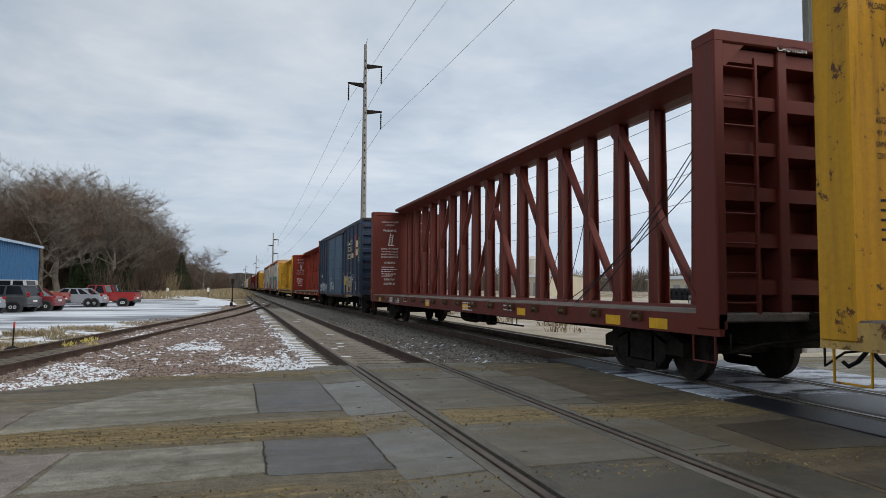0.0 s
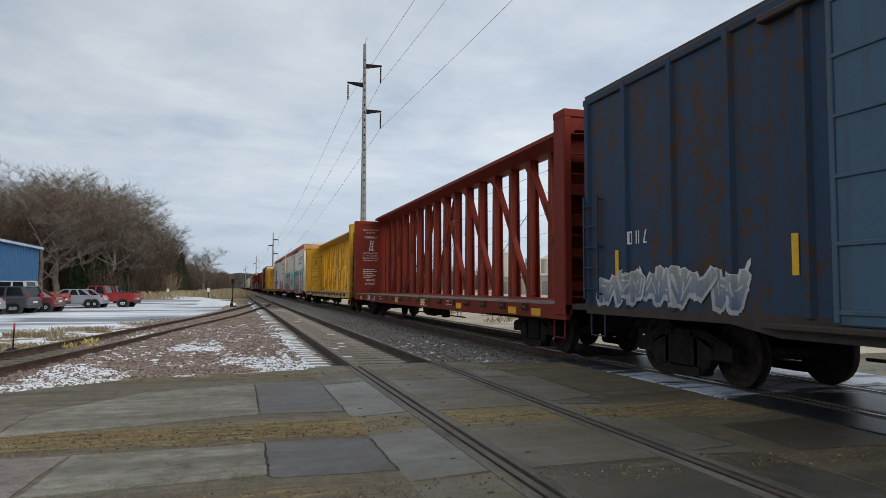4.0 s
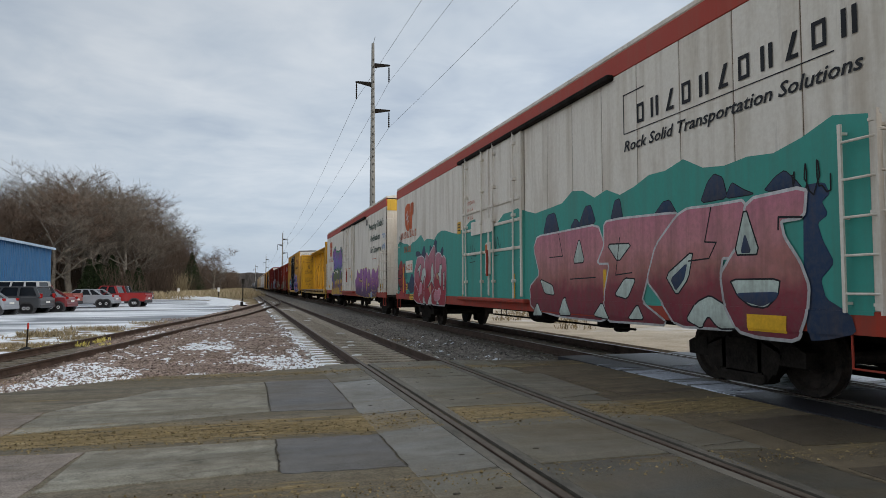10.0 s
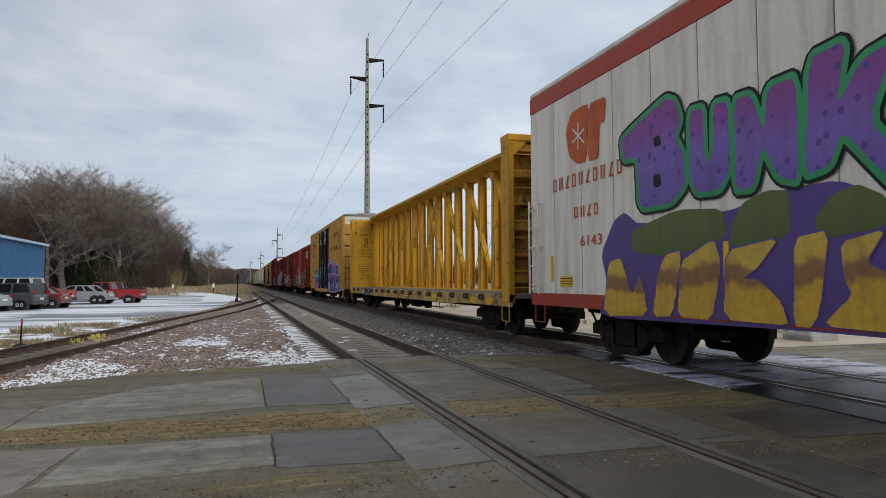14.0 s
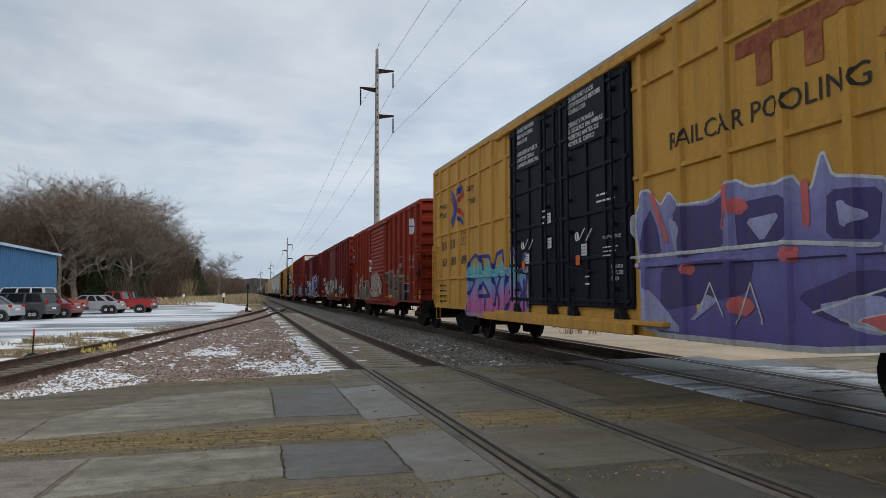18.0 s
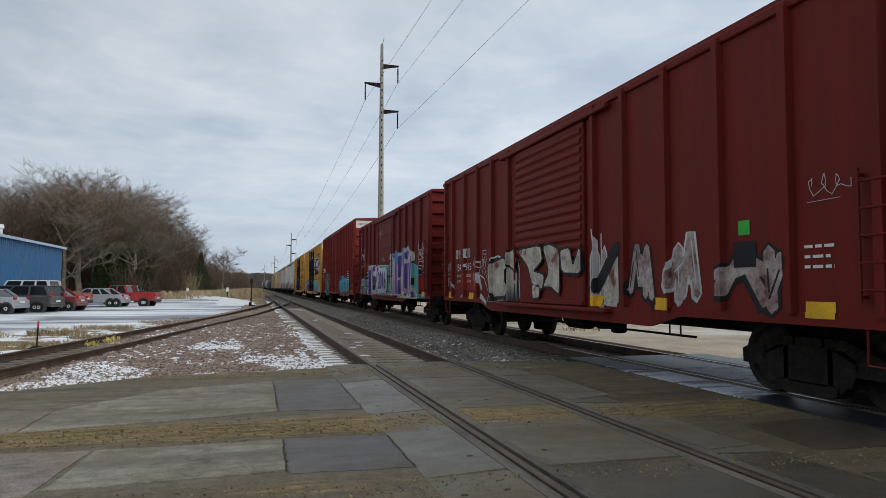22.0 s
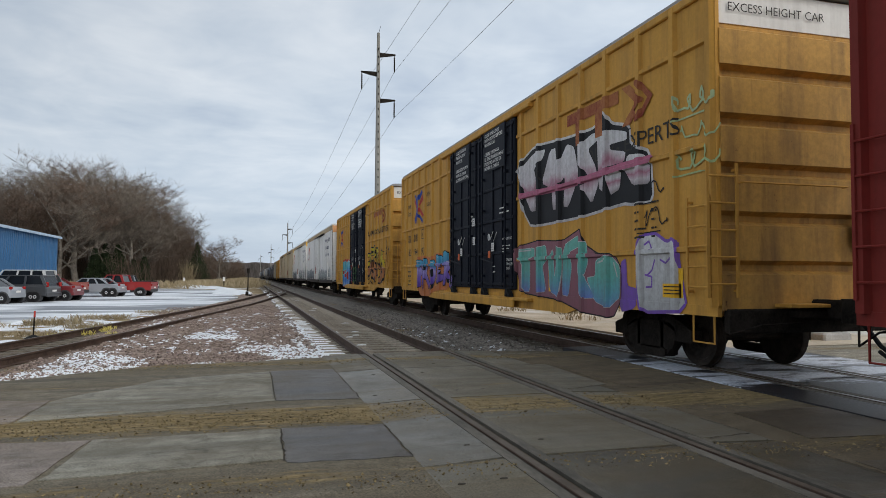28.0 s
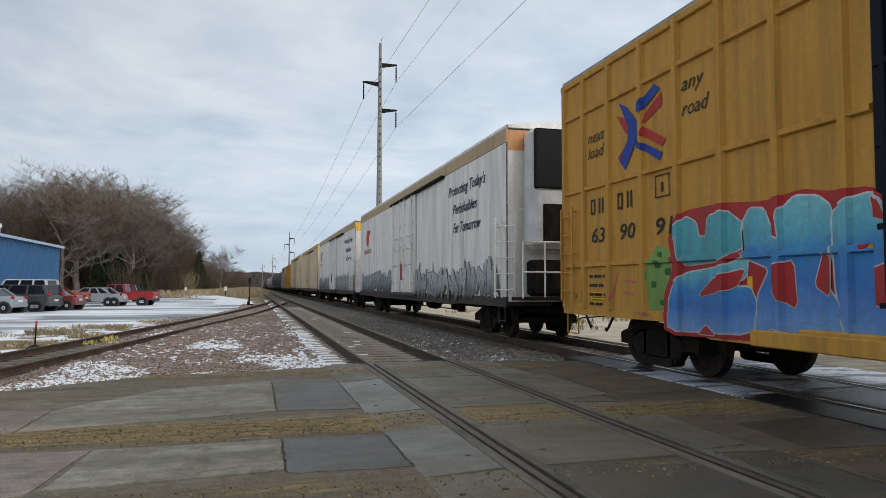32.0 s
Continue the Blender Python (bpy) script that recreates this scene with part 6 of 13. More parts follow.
for pts, mk, lab, s in (([(3.76, 7.72), (4.50, 8.08), (4.57, 10.17), (3.76, 10.0)], "concrete", "grey concrete patch beside the siding", 5),
                        ([(3.745, 5.08), (4.32, 5.22), (4.30, 5.86), (3.745, 5.86)], "concrete", "grey concrete patch beside the siding", 10),
                        ([(4.66, 7.7), (5.85, 7.7), (5.85, 9.9), (4.66, 9.9)], "asphalt_mud", "brown asphalt patch between the tracks", 6),
                        ([(4.7, 4.9), (5.84, 4.7), (5.85, 5.95), (4.8, 6.0)], "asphalt_wet", "damp dark asphalt between the tracks", 7),
                        ([(4.4, 2.6), (5.8, 2.7), (5.8, 4.1), (4.45, 4.2)], "asphalt_wet", "damp dark asphalt between the tracks", 11)):
    rise = lambda x: -.03 + max(0, x - 4.375) * .0201
    m = M()
    o = rough_outline(pts, .012, s, 6)
    m.v = [(x, y, max(rise(x), -.006 - (x - 3.74) * .04) + .006) for x, y in o] + [(x, y, -.1) for x, y in o]
    q = len(o)
    m.f = [tuple(range(q))] + [(i, i + q, (i + 1) % q + q, (i + 1) % q) for i in range(q)]
    tagged(part("road_patch", m, MAT[mk]), lab, "road patch", kind="structure")
# cracks where the patches meet the old surface
rnd = random.Random(61)
for x0, y0, x1, y1, w in ((.275, 5.35, .29, 6.5, .0090), (.30, 7.95, .31, 10.4, .0078), (-1.15, 5.75, .24, 6.02, .0036),
                          (1.242, 5.25, 1.242, 6.4, .0084), (1.242, 7.9, 1.242, 10.4, .0072), (4.34, 5.2, 4.31, 5.88, .0084), (3.80, 5.06, 4.32, 5.2, .0072), (3.85, 7.7, 4.5, 8.08, .0072), (4.55, 8.1, 4.59, 10.15, .0084), (3.8, 10.02, 4.57, 10.18, .0072), (4.38, 3.8, 4.36, 4.3, .0096), (4.4, 5.9, 4.78, 6.02, .0060)):
    m, n = M(), 26
    pts = []
    for i in range(n + 1):
        f = i / n
        pts.append((x0 + (x1 - x0) * f + rnd.uniform(-.012, .012), y0 + (y1 - y0) * f + rnd.uniform(-.012, .012), w * rnd.uniform(.15, 1.2)))
    zc = lambda x: -.0225 if x < 2 else max(-.03 + max(0, x - 4.375) * .0201, -.006 - (x - 3.74) * .04) + .0095
    for (a, b, u), (c, d, v) in zip(pts, pts[1:]):
        t = Vector((c - a, d - b)).normalized()
        m.poly([(a - t.y * u, b + t.x * u, zc(a)), (a + t.y * u, b - t.x * u, zc(a)), (c + t.y * v, d - t.x * v, zc(c)), (c - t.y * v, d + t.x * v, zc(c))])
    tagged(part("road_crack", m, MAT["groove"], fix=False), "dark crack along an asphalt patch", "crack", kind="structure")
bolt = tidy(M().lathe([(0, .0), (.0, .022), (-.02, .024)], "z", 9).mesh("panel_bolt", MAT["groove"]))
for x in (NXL - .62, NXL - .32, NXL + .38, NXL + .75, NXR - .38, NXR + .34, NXR + .66):
    for y0, y1 in ((2.62, 4.92), (4.95, 7.5), (7.53, 10.1), (10.12, 12.2)):
        for f in (.18, .8):
            if rnd.random() < .5:
                continue
            dip = .030 * (NXL - .16 - x) / .64 if x < NXL else (.024 * (x - NXR - .185) / .635 if x > NXR else 0)
            part("panel_bolt", bolt, None, crossing, at=pose(x + rnd.uniform(-.03, .03), y0 + (y1 - y0) * f, -.0015 - dip) @ Matrix.Diagonal((1.3, .8, 1, 1)))
# rubber flangeway strips along the rails through the crossing
for xr, z, nm in ((NXL, 0, near_track), (NXR, 0, near_track), (MXL, MAIN_Z, main_track), (MXR, MAIN_Z, main_track)):
    for a, b, dz in ((-.158, -.060, -.005), (.095, .183, -.005), (-.06, -.036, -.016), (.036, .095, -.040)):
        part("flange_strip", M().box(xr + a, xr + b, -9, 12.15, z + dz - .05, z + dz), MAT["groove"] if a in (-.06, .036) else MAT["rubber"], crossing)
# ---- loose stones, snow and grass ----
def island_mat(name, c1, c2, rough=.9):
    m, w, p = mat(name, rough, 0.0, .08)
    r = w.n("ShaderNodeNewGeometry").outputs["Random Per Island"]
    g = w.noise(w.n("ShaderNodeTexCoord").outputs["Object"], 40.0, 3.0)
    col = w.mix(w.math("ADD", w.math("MULTIPLY", r, .8), w.math("MULTIPLY", g, .2)), c1, c2)
    w.link(col, p.inputs["Base Color"])
    bump(w, p, g, .4, .005)
    return m


def stone(m, x, y, z, r, rnd):
    k = len(m.v)
    for d in ((1, 0, 0), (0, 1, 0), (-1, 0, 0), (0, -1, 0), (0, 0, .8), (0, 0, -.6)):
        q = r * rnd.uniform(.6, 1.15)
        a = rnd.uniform(-.3, .3)
        m.v.append((x + d[0] * q + a * r * .6, y + d[1] * q - a * r * .6, z + d[2] * q))
    for i in range(4):
        j = (i + 1) % 4
        m.f += [(k + i, k + j, k + 4), (k + j, k + i, k + 5)]


rnd = random.Random(21)
m = M()
for _ in range(16000):
    y = 11.9 + 26 * rnd.random() ** 1.9
    x = rnd.uniform(-4.0, 1.75)
    stone(m, x, y, -.195 - max(0, -x - 1.5) * .03 + hump(x, y) - max(0, 12.1 - y) * .3 + .008, rnd.uniform(.012, .034), rnd)
tagged(part("ballast_stones", m, island_mat("pink_stone", (.055, .038, .030), (.46, .36, .315)), fix=False), "loose pink and brown ballast stones", "gravel", kind="stuff")
m = M()
for _ in range(13000):
    y = 12.3 + 26 * rnd.random() ** 1.8
    x = rnd.choice((rnd.uniform(3.75, 6.6), rnd.uniform(3.75, 6.6), rnd.uniform(2.1, 3.5), rnd.uniform(6.8, 8.6)))
    stone(m, x, y, ballast_z(x, y) + .01, rnd.uniform(.014, .038), rnd)
tagged(part("ballast_stones", m, island_mat("grey_stone", (.035, .031, .028), (.44, .40, .355)), fix=False), "loose grey ballast stones", "gravel", kind="stuff")


m = M()
for _ in range(11000):
    c, half = rnd.choice(((7.0, .62), (7.0, .62), (7.0, .62), (11.3, .4), (4.8, .3)))
    x, y = rnd.uniform(-7, 5.6), c + half * (rnd.random() + rnd.random() - 1)
    if abs(x - NXL) < .12 or abs(x - NXR) < .12:
        continue
    y -= .045 * x
    zz = -.030 if x < 1.2 else (-.003 if x < 4.4 else -.03 + (x - 4.4) * .021)
    stone(m, x, y, zz, rnd.uniform(.003, .012) * (1.9 if rnd.random() < .06 else 1), rnd)
tagged(part("sand_grit", m, island_mat("sand_grit", (.022, .016, .008), (.38, .29, .15)), fix=False), "coarse tan sand strewn over the road", "sand", kind="stuff")


def flakes(regions, seed, zf, n_side=9):
    """Thin lumps of old snow strewn over regions of (x0, x1, y0, y1, count, size)."""
    rnd = random.Random(seed)
    m = M()
    for x0, x1, y0, y1, count, size in regions:
        for _ in range(count):
            cx, cy = rnd.uniform(x0, x1), y0 + (y1 - y0) * rnd.random() ** 1.3
            if noise.noise((cx * .9, cy * .55, 7)) < -.12:
                continue
            r = size * rnd.uniform(.3, 1.0)
            z = zf(cx, cy)
            k = len(m.v)
            m.v.append((cx, cy, z + .02 + r * .05))
            for i in range(n_side):
                t = 2 * math.pi * i / n_side
                q = r * rnd.uniform(.6, 1.15)
                px, py = cx + 1.7 * q * math.cos(t), cy + q * math.sin(t)
                m.v.append((px, py, zf(px, py) - .006))
            for i in range(n_side):
                m.f.append((k, k + 1 + i, k + 1 + (i + 1) % n_side))
    return m


zb = lambda x, y: -.195 - max(0, -x - 1.5) * .03 + hump(x, y) - max(0, 12.1 - y) * .3
m = flakes([(-4.2, 1.2, 11.7, 13.0, 900, .09), (-2.0, 1.3, 11.9, 12.6, 420, .12), (-.2, 1.3, 12, 16, 420, .10), (-3.6, -1.5, 12.5, 16, 420, .09), (-1.4, -.3, 18, 20.5, 120, .13), (-3.4, .8, 13, 30, 500, .07), (.2, 1.4, 12, 14.5, 260, .10)], 31, zb)
tagged(part("snow_patches", m, MAT["snow"], fix=False, smooth=True), "thin patches of old snow on the ballast", "snow", kind="stuff")
m = flakes([(1.05, 1.5, 12.1, 17, 240, .07), (1.0, 1.5, 17, 30, 120, .08), (3.8, 5.9, 12.8, 22, 130, .045), (2.15, 3.45, 13, 45, 160, .06)], 32, lambda x, y: ballast_z(x, y) + .015)
tagged(part("snow_patches", m, MAT["snow"], fix=False, smooth=True), "old snow along the siding's tie ends", "snow", kind="stuff")
# snow between the spur and the lot, banks beyond the lot
m = M()
for (x0, y0), (x1, y1), h, wd in (((-1.4, 62), (-2.4, 92), .14, 2.6), ((-2, 92), (-14, 118), .5, 2.2), ((-14, 116), (-40, 118), .5, 2.5)):
    n = 26
    k = len(m.v)
    for i in range(n + 1):
        f = i / n
        d = Vector((x1 - x0, y1 - y0)).normalized()
        cx, cy = x0 + (x1 - x0) * f, y0 + (y1 - y0) * f
        for j, (q, zz) in enumerate(((-1, 0), (-.5, .7), (0, 1), (.5, .75), (1, 0))):
            e = wd * (q + .25 * noise.noise((cx * .4 + j, cy * .4, 2)))
            m.v.append((cx - d.y * e, cy + d.x * e, -.36 - .12 * (1 - math.sin(math.pi * f)) ** 3 + math.sin(math.pi * f) ** .5 * (h + .13) * zz * (.75 + .4 * noise.noise((cx * .6, cy * .6, j))) + (0.0 if zz else -.1)))
    for i in range(n):
        for j in range(4):
            a = k + i * 5 + j
            m.f.append((a, a + 1, a + 6, a + 5))
tagged(part("snow_bank", m, MAT["snow"], fix=False, smooth=True), "ploughed banks of old snow round the lot", "snow", kind="stuff")

zl = lambda x, y: -.345 + hump(x * .6, y * .6)
m = flakes([(-14, -4.6, 18, 30, 200, .42), (-9, -3.6, 24, 42, 170, .5), (-4.6, -.6, 36, 60, 160, .5), (-26, -9, 17, 24, 160, .6), (-5.5, -2.2, 26, 38, 90, .3)], 33, zl, 11)
tagged(part("snow_patches", m, MAT["snow"], fix=False, smooth=True), "uneven old snow between the spur and the lot", "snow", kind="stuff")
MAT["straw"] = island_mat("dry_straw", (.20, .155, .085), (.46, .38, .25))


def tufts(spots, seed):
    rnd = random.Random(seed)
    m = M()
    for x, y, z, r, h, n in spots:
        for _ in range(int(n * (2.6 if h < .5 else 1.5))):
            a, q = rnd.uniform(0, 6.28), r * rnd.random() ** .5
            bx, by = x + 1.6 * q * math.cos(a), y + q * math.sin(a)
            hh, lean, w = h * rnd.uniform(.35, 1.0), rnd.uniform(-.5, .5) * h, .0032 * (1 + h * 3.0)
            m.poly([(bx - w, by, z), (bx + w, by, z), (bx + lean * .5 + w * .5, by + rnd.uniform(-.1, .1), z + hh * .7), (bx + lean, by, z + hh)])
    return m


rnd = random.Random(4)
spots = [(-6.5, 26.5, -.33, .6, .26, 210), (-5.6, 29.5, -.33, .7, .22, 200), (-4.9, 24.5, -.33, .5, .2, 140), (-8.6, 25, -.33, .6, .28, 90), (-10.5, 28, -.33, .6, .28, 90), (-4.0, 33.5, -.33, .6, .2, 120), (-5.8, 21.5, -.33, .5, .18, 120)]
spots += [(-5.0 - 8 * rnd.random(), 17 + 14 * rnd.random(), -.34, .8, .12, 60) for _ in range(22)]
tagged(part("dry_grass", tufts(spots, 8), MAT["straw"], fix=False), "tufts of dry straw-coloured grass by the spur", "grass", kind="stuff")
spots = [(x, y, -.35, 2.2, 1.25, 42) for x, y in [(rnd.uniform(-34, -1.2), rnd.uniform(98, 150)) for _ in range(190)]]
spots += [(rnd.uniform(-5, .6), 100 + 260 * rnd.random() ** 1.5, -.3, 1.6, 1.3, 40) for _ in range(110)]
spots += [(rnd.uniform(11, 32), rnd.uniform(14, 40), -.14, .5, .28, 26) for _ in range(46)]
tagged(part("dry_grass", tufts(spots, 9), MAT["straw"], fix=False), "tall dry grass along the tracks", "grass", kind="stuff")

# yellow weeds by the spur, and a short marker post
weeds = tufts([(-4.95, 20.35, -.27, .16, .14, 16), (-4.45, 20.9, -.27, .22, .18, 32), (-4.15, 22.1, -.27, .16, .18, 22), (-4.0, 22.7, -.27, .12, .16, 12), (-3.1, 21.9, -.26, .10, .10, 10), (-3.7, 21.0, -.26, .12, .10, 12)], 15)
tagged(part("yellow_weeds", weeds, island_mat("yellow_weed", (.50, .43, .10), (.85, .76, .30)), fix=False), "bright yellow weeds about the spur rail", "weeds", kind="stuff")
sign = thing("marker_post", "thin dark marker post with a red tip in a rubber foot", "post", at=(-5.43, 20.2, -.36))
part("foot", M().lathe([(0, .0), (0, .22), (.10, .20), (.16, .08), (.18, .0)], "z", 14), MAT["black"], sign)
part("rod", M().tube((0, 0, .1), (.02, 0, .78), .02, .018, 8), MAT["steel_dark"], sign)
part("tip", M().tube((.018, 0, .64), (.021, 0, .80), .026, .022, 8), plain("tip_red", (.45, .04, .03)), sign, "red tip")
for px, py, h in ((-.16, 79.4, 2.6), (-3.4, 99, 1.6), (-9.0, 104, 1.5)):
    post = thing("track_sign", "dark steel sign post beside the track", "post", at=(px, py, -.36))
    part("stake", M().bbox(-.06, .06, -.03, .03, 0, h, .01), MAT["steel_dark"], post)
    part("plate", M().bbox(-.16, .16, -.045, -.03, h - .55, h, .01), MAT["steel_dark"] if h > 2 else MAT["white_mark"], post)
m = M().bbox(-1.0, -.55, 0, .4, 0, .9, .05).bbox(-.6, .0, .1, .3, 0, .4, .03).tube((-.78, .2, .9), (-.78, .2, 1.5), .04, .04, 8)
stand = thing("switch_stand", "dark iron switch stand beside the turnout", "switch stand", at=pose(.2, 57, -.3) @ Matrix.Scale(.5, 4))
part("housing", m, MAT["steel_dark"], stand)


# ---- blue shed ----
MAT["clad"] = paint("blue_cladding", (.030, .125, .27), .02, .22, .15, .45, streak=1.6)
shed = thing("blue_shed", "blue ribbed metal shed with pale roof edge", "building", at=(-20.2, 40, -.35))
W2, D2, EV, RG = 20.0, 43.0, 5.85, 1.5
for y0, y1 in ((0, .2), (D2 - .2, D2)):
    part("gable_wall", M().prism([(-.21, 0), (-.21, EV), (-W2 / 2, EV + RG), (-W2 + .21, EV), (-W2 + .21, 0)], "y", y0, y1), MAT["clad"], shed)
part("side_wall", M().box(-.2, 0, 0, D2, 0, EV), MAT["clad"], shed)
part("side_wall", M().box(-W2, -W2 + .2, 0, D2, 0, EV), MAT["clad"], shed)
rib = tidy(M().prism([(-.05, 0), (-.025, -.04), (.025, -.04), (.05, 0)], "z", .1, EV - .05).mesh("wall_rib", MAT["clad"]))
for k in range(85):
    part("wall_rib", rib, None, shed, at=pose(0, .3 + .5 * k, 0, 0, 0, 90))
for k in range(38):
    part("wall_rib", rib, None, shed, at=(-.5 - .5 * k, 0, 0))
for s in (0, 1):
    a, b = ((.3, EV - .04), (-W2 / 2, EV + RG)) if s == 0 else ((-W2 - .3, EV - .04), (-W2 / 2, EV + RG))
    part("roof", M().prism([a, b, (b[0], b[1] + .14), (a[0], a[1] + .14)], "y", -.3, D2 + .3), plain("roof_pale", (.32, .38, .44), .5, .3), shed, "pale galvanised roof slope")
part("roof_trim", M().box(.30, .36, -.35, D2 + .35, EV - .12, EV + .12), plain("trim_pale", (.40, .50, .60)), shed, "pale blue roof edge")
part("vent", M().tube((-1.6, 29, EV), (-1.6, 29, EV + 1.1), .2, .2, 12).tube((-1.6, 29, EV + 1.0), (-1.6, 29, EV + 1.35), .32, .28, 12), plain("vent_white", (.6, .6, .58)), shed, "white roof vent")


# ---- trees without leaves ----
MAT["bark"] = mottled("grey_bark", (.075, .064, .052), (.24, .21, .175), 3, 18, .95, .6, .03)
MAT["twig"] = island_mat("bare_twigs", (.045, .038, .031), (.27, .225, .182))
MAT["twig_red"] = island_mat("reddish_twigs", (.045, .032, .025), (.22, .155, .115))


def bare_tree(seed, high, wide, twigs, thick=.36):
    """A leafless tree: trunk and limbs, and a crown of branches and fine twigs."""
    rnd = random.Random(seed)
    t, c = M(), M()

    def grow(p, d, length, r, level):
        n = 3 if level < 2 else 2
        q = Vector(p)
        for i in range(n):
            d = (d + Vector((rnd.uniform(-.22, .22), rnd.uniform(-.22, .22), rnd.uniform(-.05, .14)))).normalized()
            e = q + d * length / n
            r2 = r * (.82 if i < n - 1 else .6)
            (t if level < 2 else c).tube(q, e, r, r2, 6 if level < 2 else 3, cap=False)
            q, r = e, r2
            if level < 4:
                kids = {0: 3, 1: 3, 2: 3, 3: twigs}[level] if i else {0: 1, 1: 2, 2: 2, 3: twigs}[level]
                for _ in range(kids):
                    a = rnd.uniform(0, 6.28)
                    o = Vector((math.cos(a), math.sin(a), rnd.uniform(-.15, .7))).normalized()
                    nd = (d * rnd.uniform(.35, .8) + o * wide).normalized()
                    grow(q, nd, length * rnd.uniform(.48, .72), max(.014, r * rnd.uniform(.45, .65)), level + 1)

    grow((0, 0, 0), Vector((0, 0, 1)), high * .52, thick, 0)
    return t, c


def plant_tree(seed, high, wide, twigs, mt, label):
    t, c = bare_tree(seed, high, wide, twigs)
    top = max(v[2] for v in c.v)
    f = high / top
    t.v = [(x * f, y * f, z * f) for x, y, z in t.v]
    c.v = [(x * f, y * f, z * f) for x, y, z in c.v]
    ob = thing("bare_tree", label, "tree", "trees behind the lot", (0, -900, -.4))
    part("trunk", t, MAT["bark"], ob, fix=False, smooth=True)
    part("crown", c, mt, ob, "bare branches and fine twigs", fix=False)
    return ob


KINDS = [plant_tree(101 + k, h, w, tw, MAT[mt], lab) for k, (h, w, tw, mt, lab) in enumerate((
    (16, .8, 5, "twig", "tall bare grey-brown tree in winter"), (15, .95, 5, "twig", "broad bare brown tree in winter"), (13, .8, 6, "twig_red", "bare reddish-brown tree in winter"),
    (14, 1.0, 5, "twig", "spreading bare grey tree in winter"), (11, .9, 6, "twig_red", "dense bare reddish tree in winter")))]
rnd = random.Random(77)
spots = []
HIGH = (16, 15, 13, 14, 11)


def skyline(a):
    """Slope of the wood's upper edge over the bearing, in degrees from the line."""
    pts = [(-60, .12), (-34, .145), (-17, .148), (-13, .172), (-11.5, .168), (-10, .158), (-8.5, .142), (-7.4, .118), (-5.4, .099), (-4.4, .085), (-3.6, .06)]
    for (p, u), (q, v) in zip(pts, pts[1:]):
        if a <= q:
            return u + (v - u) * (a - p) / (q - p)
    return .05


for n, lo, hi, y0, y1 in ((17, -34, -8.6, 101, 108), (17, -34, -6.6, 112, 122), (16, -30, -5.0, 130, 145), (10, -12, -4.3, 150, 172)):
    for k in range(n):
        a = lo + (hi - lo) * (k + rnd.uniform(.1, .9)) / n
        y = rnd.uniform(y0, y1)
        spots.append((y * math.tan(math.radians(a)), y, skyline(a) * y * rnd.uniform(.86, 1.02) + 1.4))
for k in range(12):      # along the line into the distance
    y = 185 + 14 * k
    spots.append((-13.5 - rnd.uniform(0, 4), y, rnd.uniform(9, 12.5)))
spots += [(-9.6, 226, 15.2), (-8.0, 262, 11), (-6.0, 330, 11), (-4.5, 400, 11), (-9, 300, 12.5), (-7, 370, 12)]
used = set()
for k, (x, y, s) in enumerate(spots):
    q = k % len(KINDS)
    ma = pose(x, y, -.4, 0, 0, rnd.uniform(0, 360)) @ Matrix.Scale(s / HIGH[q], 4)
    if q in used:
        o = copy_thing(KINDS[q], pose(0, 0, 0))
        o.matrix_basis = ma
    else:
        used.add(q)
        KINDS[q].matrix_basis = ma


def brush(spots, seed):
    rnd = random.Random(seed)
    m = M()
    for x, y, r, h, n in spots:
        for _ in range(n):
            a, q = rnd.uniform(0, 6.28), r * rnd.random() ** .5
            p = Vector((x + q * math.cos(a), y + q * math.sin(a), -.4))
            d = Vector((rnd.uniform(-.35, .35), rnd.uniform(-.35, .35), 1)).normalized()
            e = p + d * h * rnd.uniform(.5, 1.1)
            w = rnd.uniform(.02, .05)
            m.tube(p, e, w, w * .3, 3, cap=False)
            for _k in range(3):
                f = rnd.uniform(.35, .9)
                s = p.lerp(e, f)
                g = s + Vector((rnd.uniform(-.6, .6), rnd.uniform(-.6, .6), rnd.uniform(.3, .9))) * h * .3
                m.tube(s, g, w * .5, w * .2, 3, cap=False)
    return m


rnd = random.Random(12)
MAT["brushwood"] = island_mat("brushwood", (.035, .026, .020), (.17, .122, .090))
sp = [(rnd.uniform(-62, -12), rnd.uniform(102, 128), 2.2, rnd.uniform(3, 5.5), 46) for _ in range(70)]
sp += [(-12 - rnd.uniform(0, 5), 125 + 170 * rnd.random(), 2.0, rnd.uniform(3, 5), 46) for _ in range(46)]
sp += [(-4 - rnd.uniform(0, 6), 250 + 220 * rnd.random(), 3.0, rnd.uniform(3.5, 6), 46) for _ in range(40)]
sp += [(rnd.uniform(-75, -14), rnd.uniform(118, 150), 3.2, rnd.uniform(9, 15), 60) for _ in range(120)]
sp += [(-15 - rnd.uniform(0, 7), 140 + 170 * rnd.random(), 2.6, rnd.uniform(7, 11), 50) for _ in range(60)]
tagged(part("pale_bush", brush([(-10.9, 132, 1.3, 4.6, 60), (-11.8, 134, 1.3, 4.2, 50)], 5), MAT["straw"], fix=False), "pale straw-coloured bush before the wood", "bush", kind="stuff")
tagged(part("underbrush", brush(sp, 3), MAT["brushwood"], fix=False), "tangled brown winter underbrush below the trees", "brush", kind="stuff")
MAT["cedar"] = island_mat("cedar_needles", (.010, .016, .008), (.04, .055, .025))


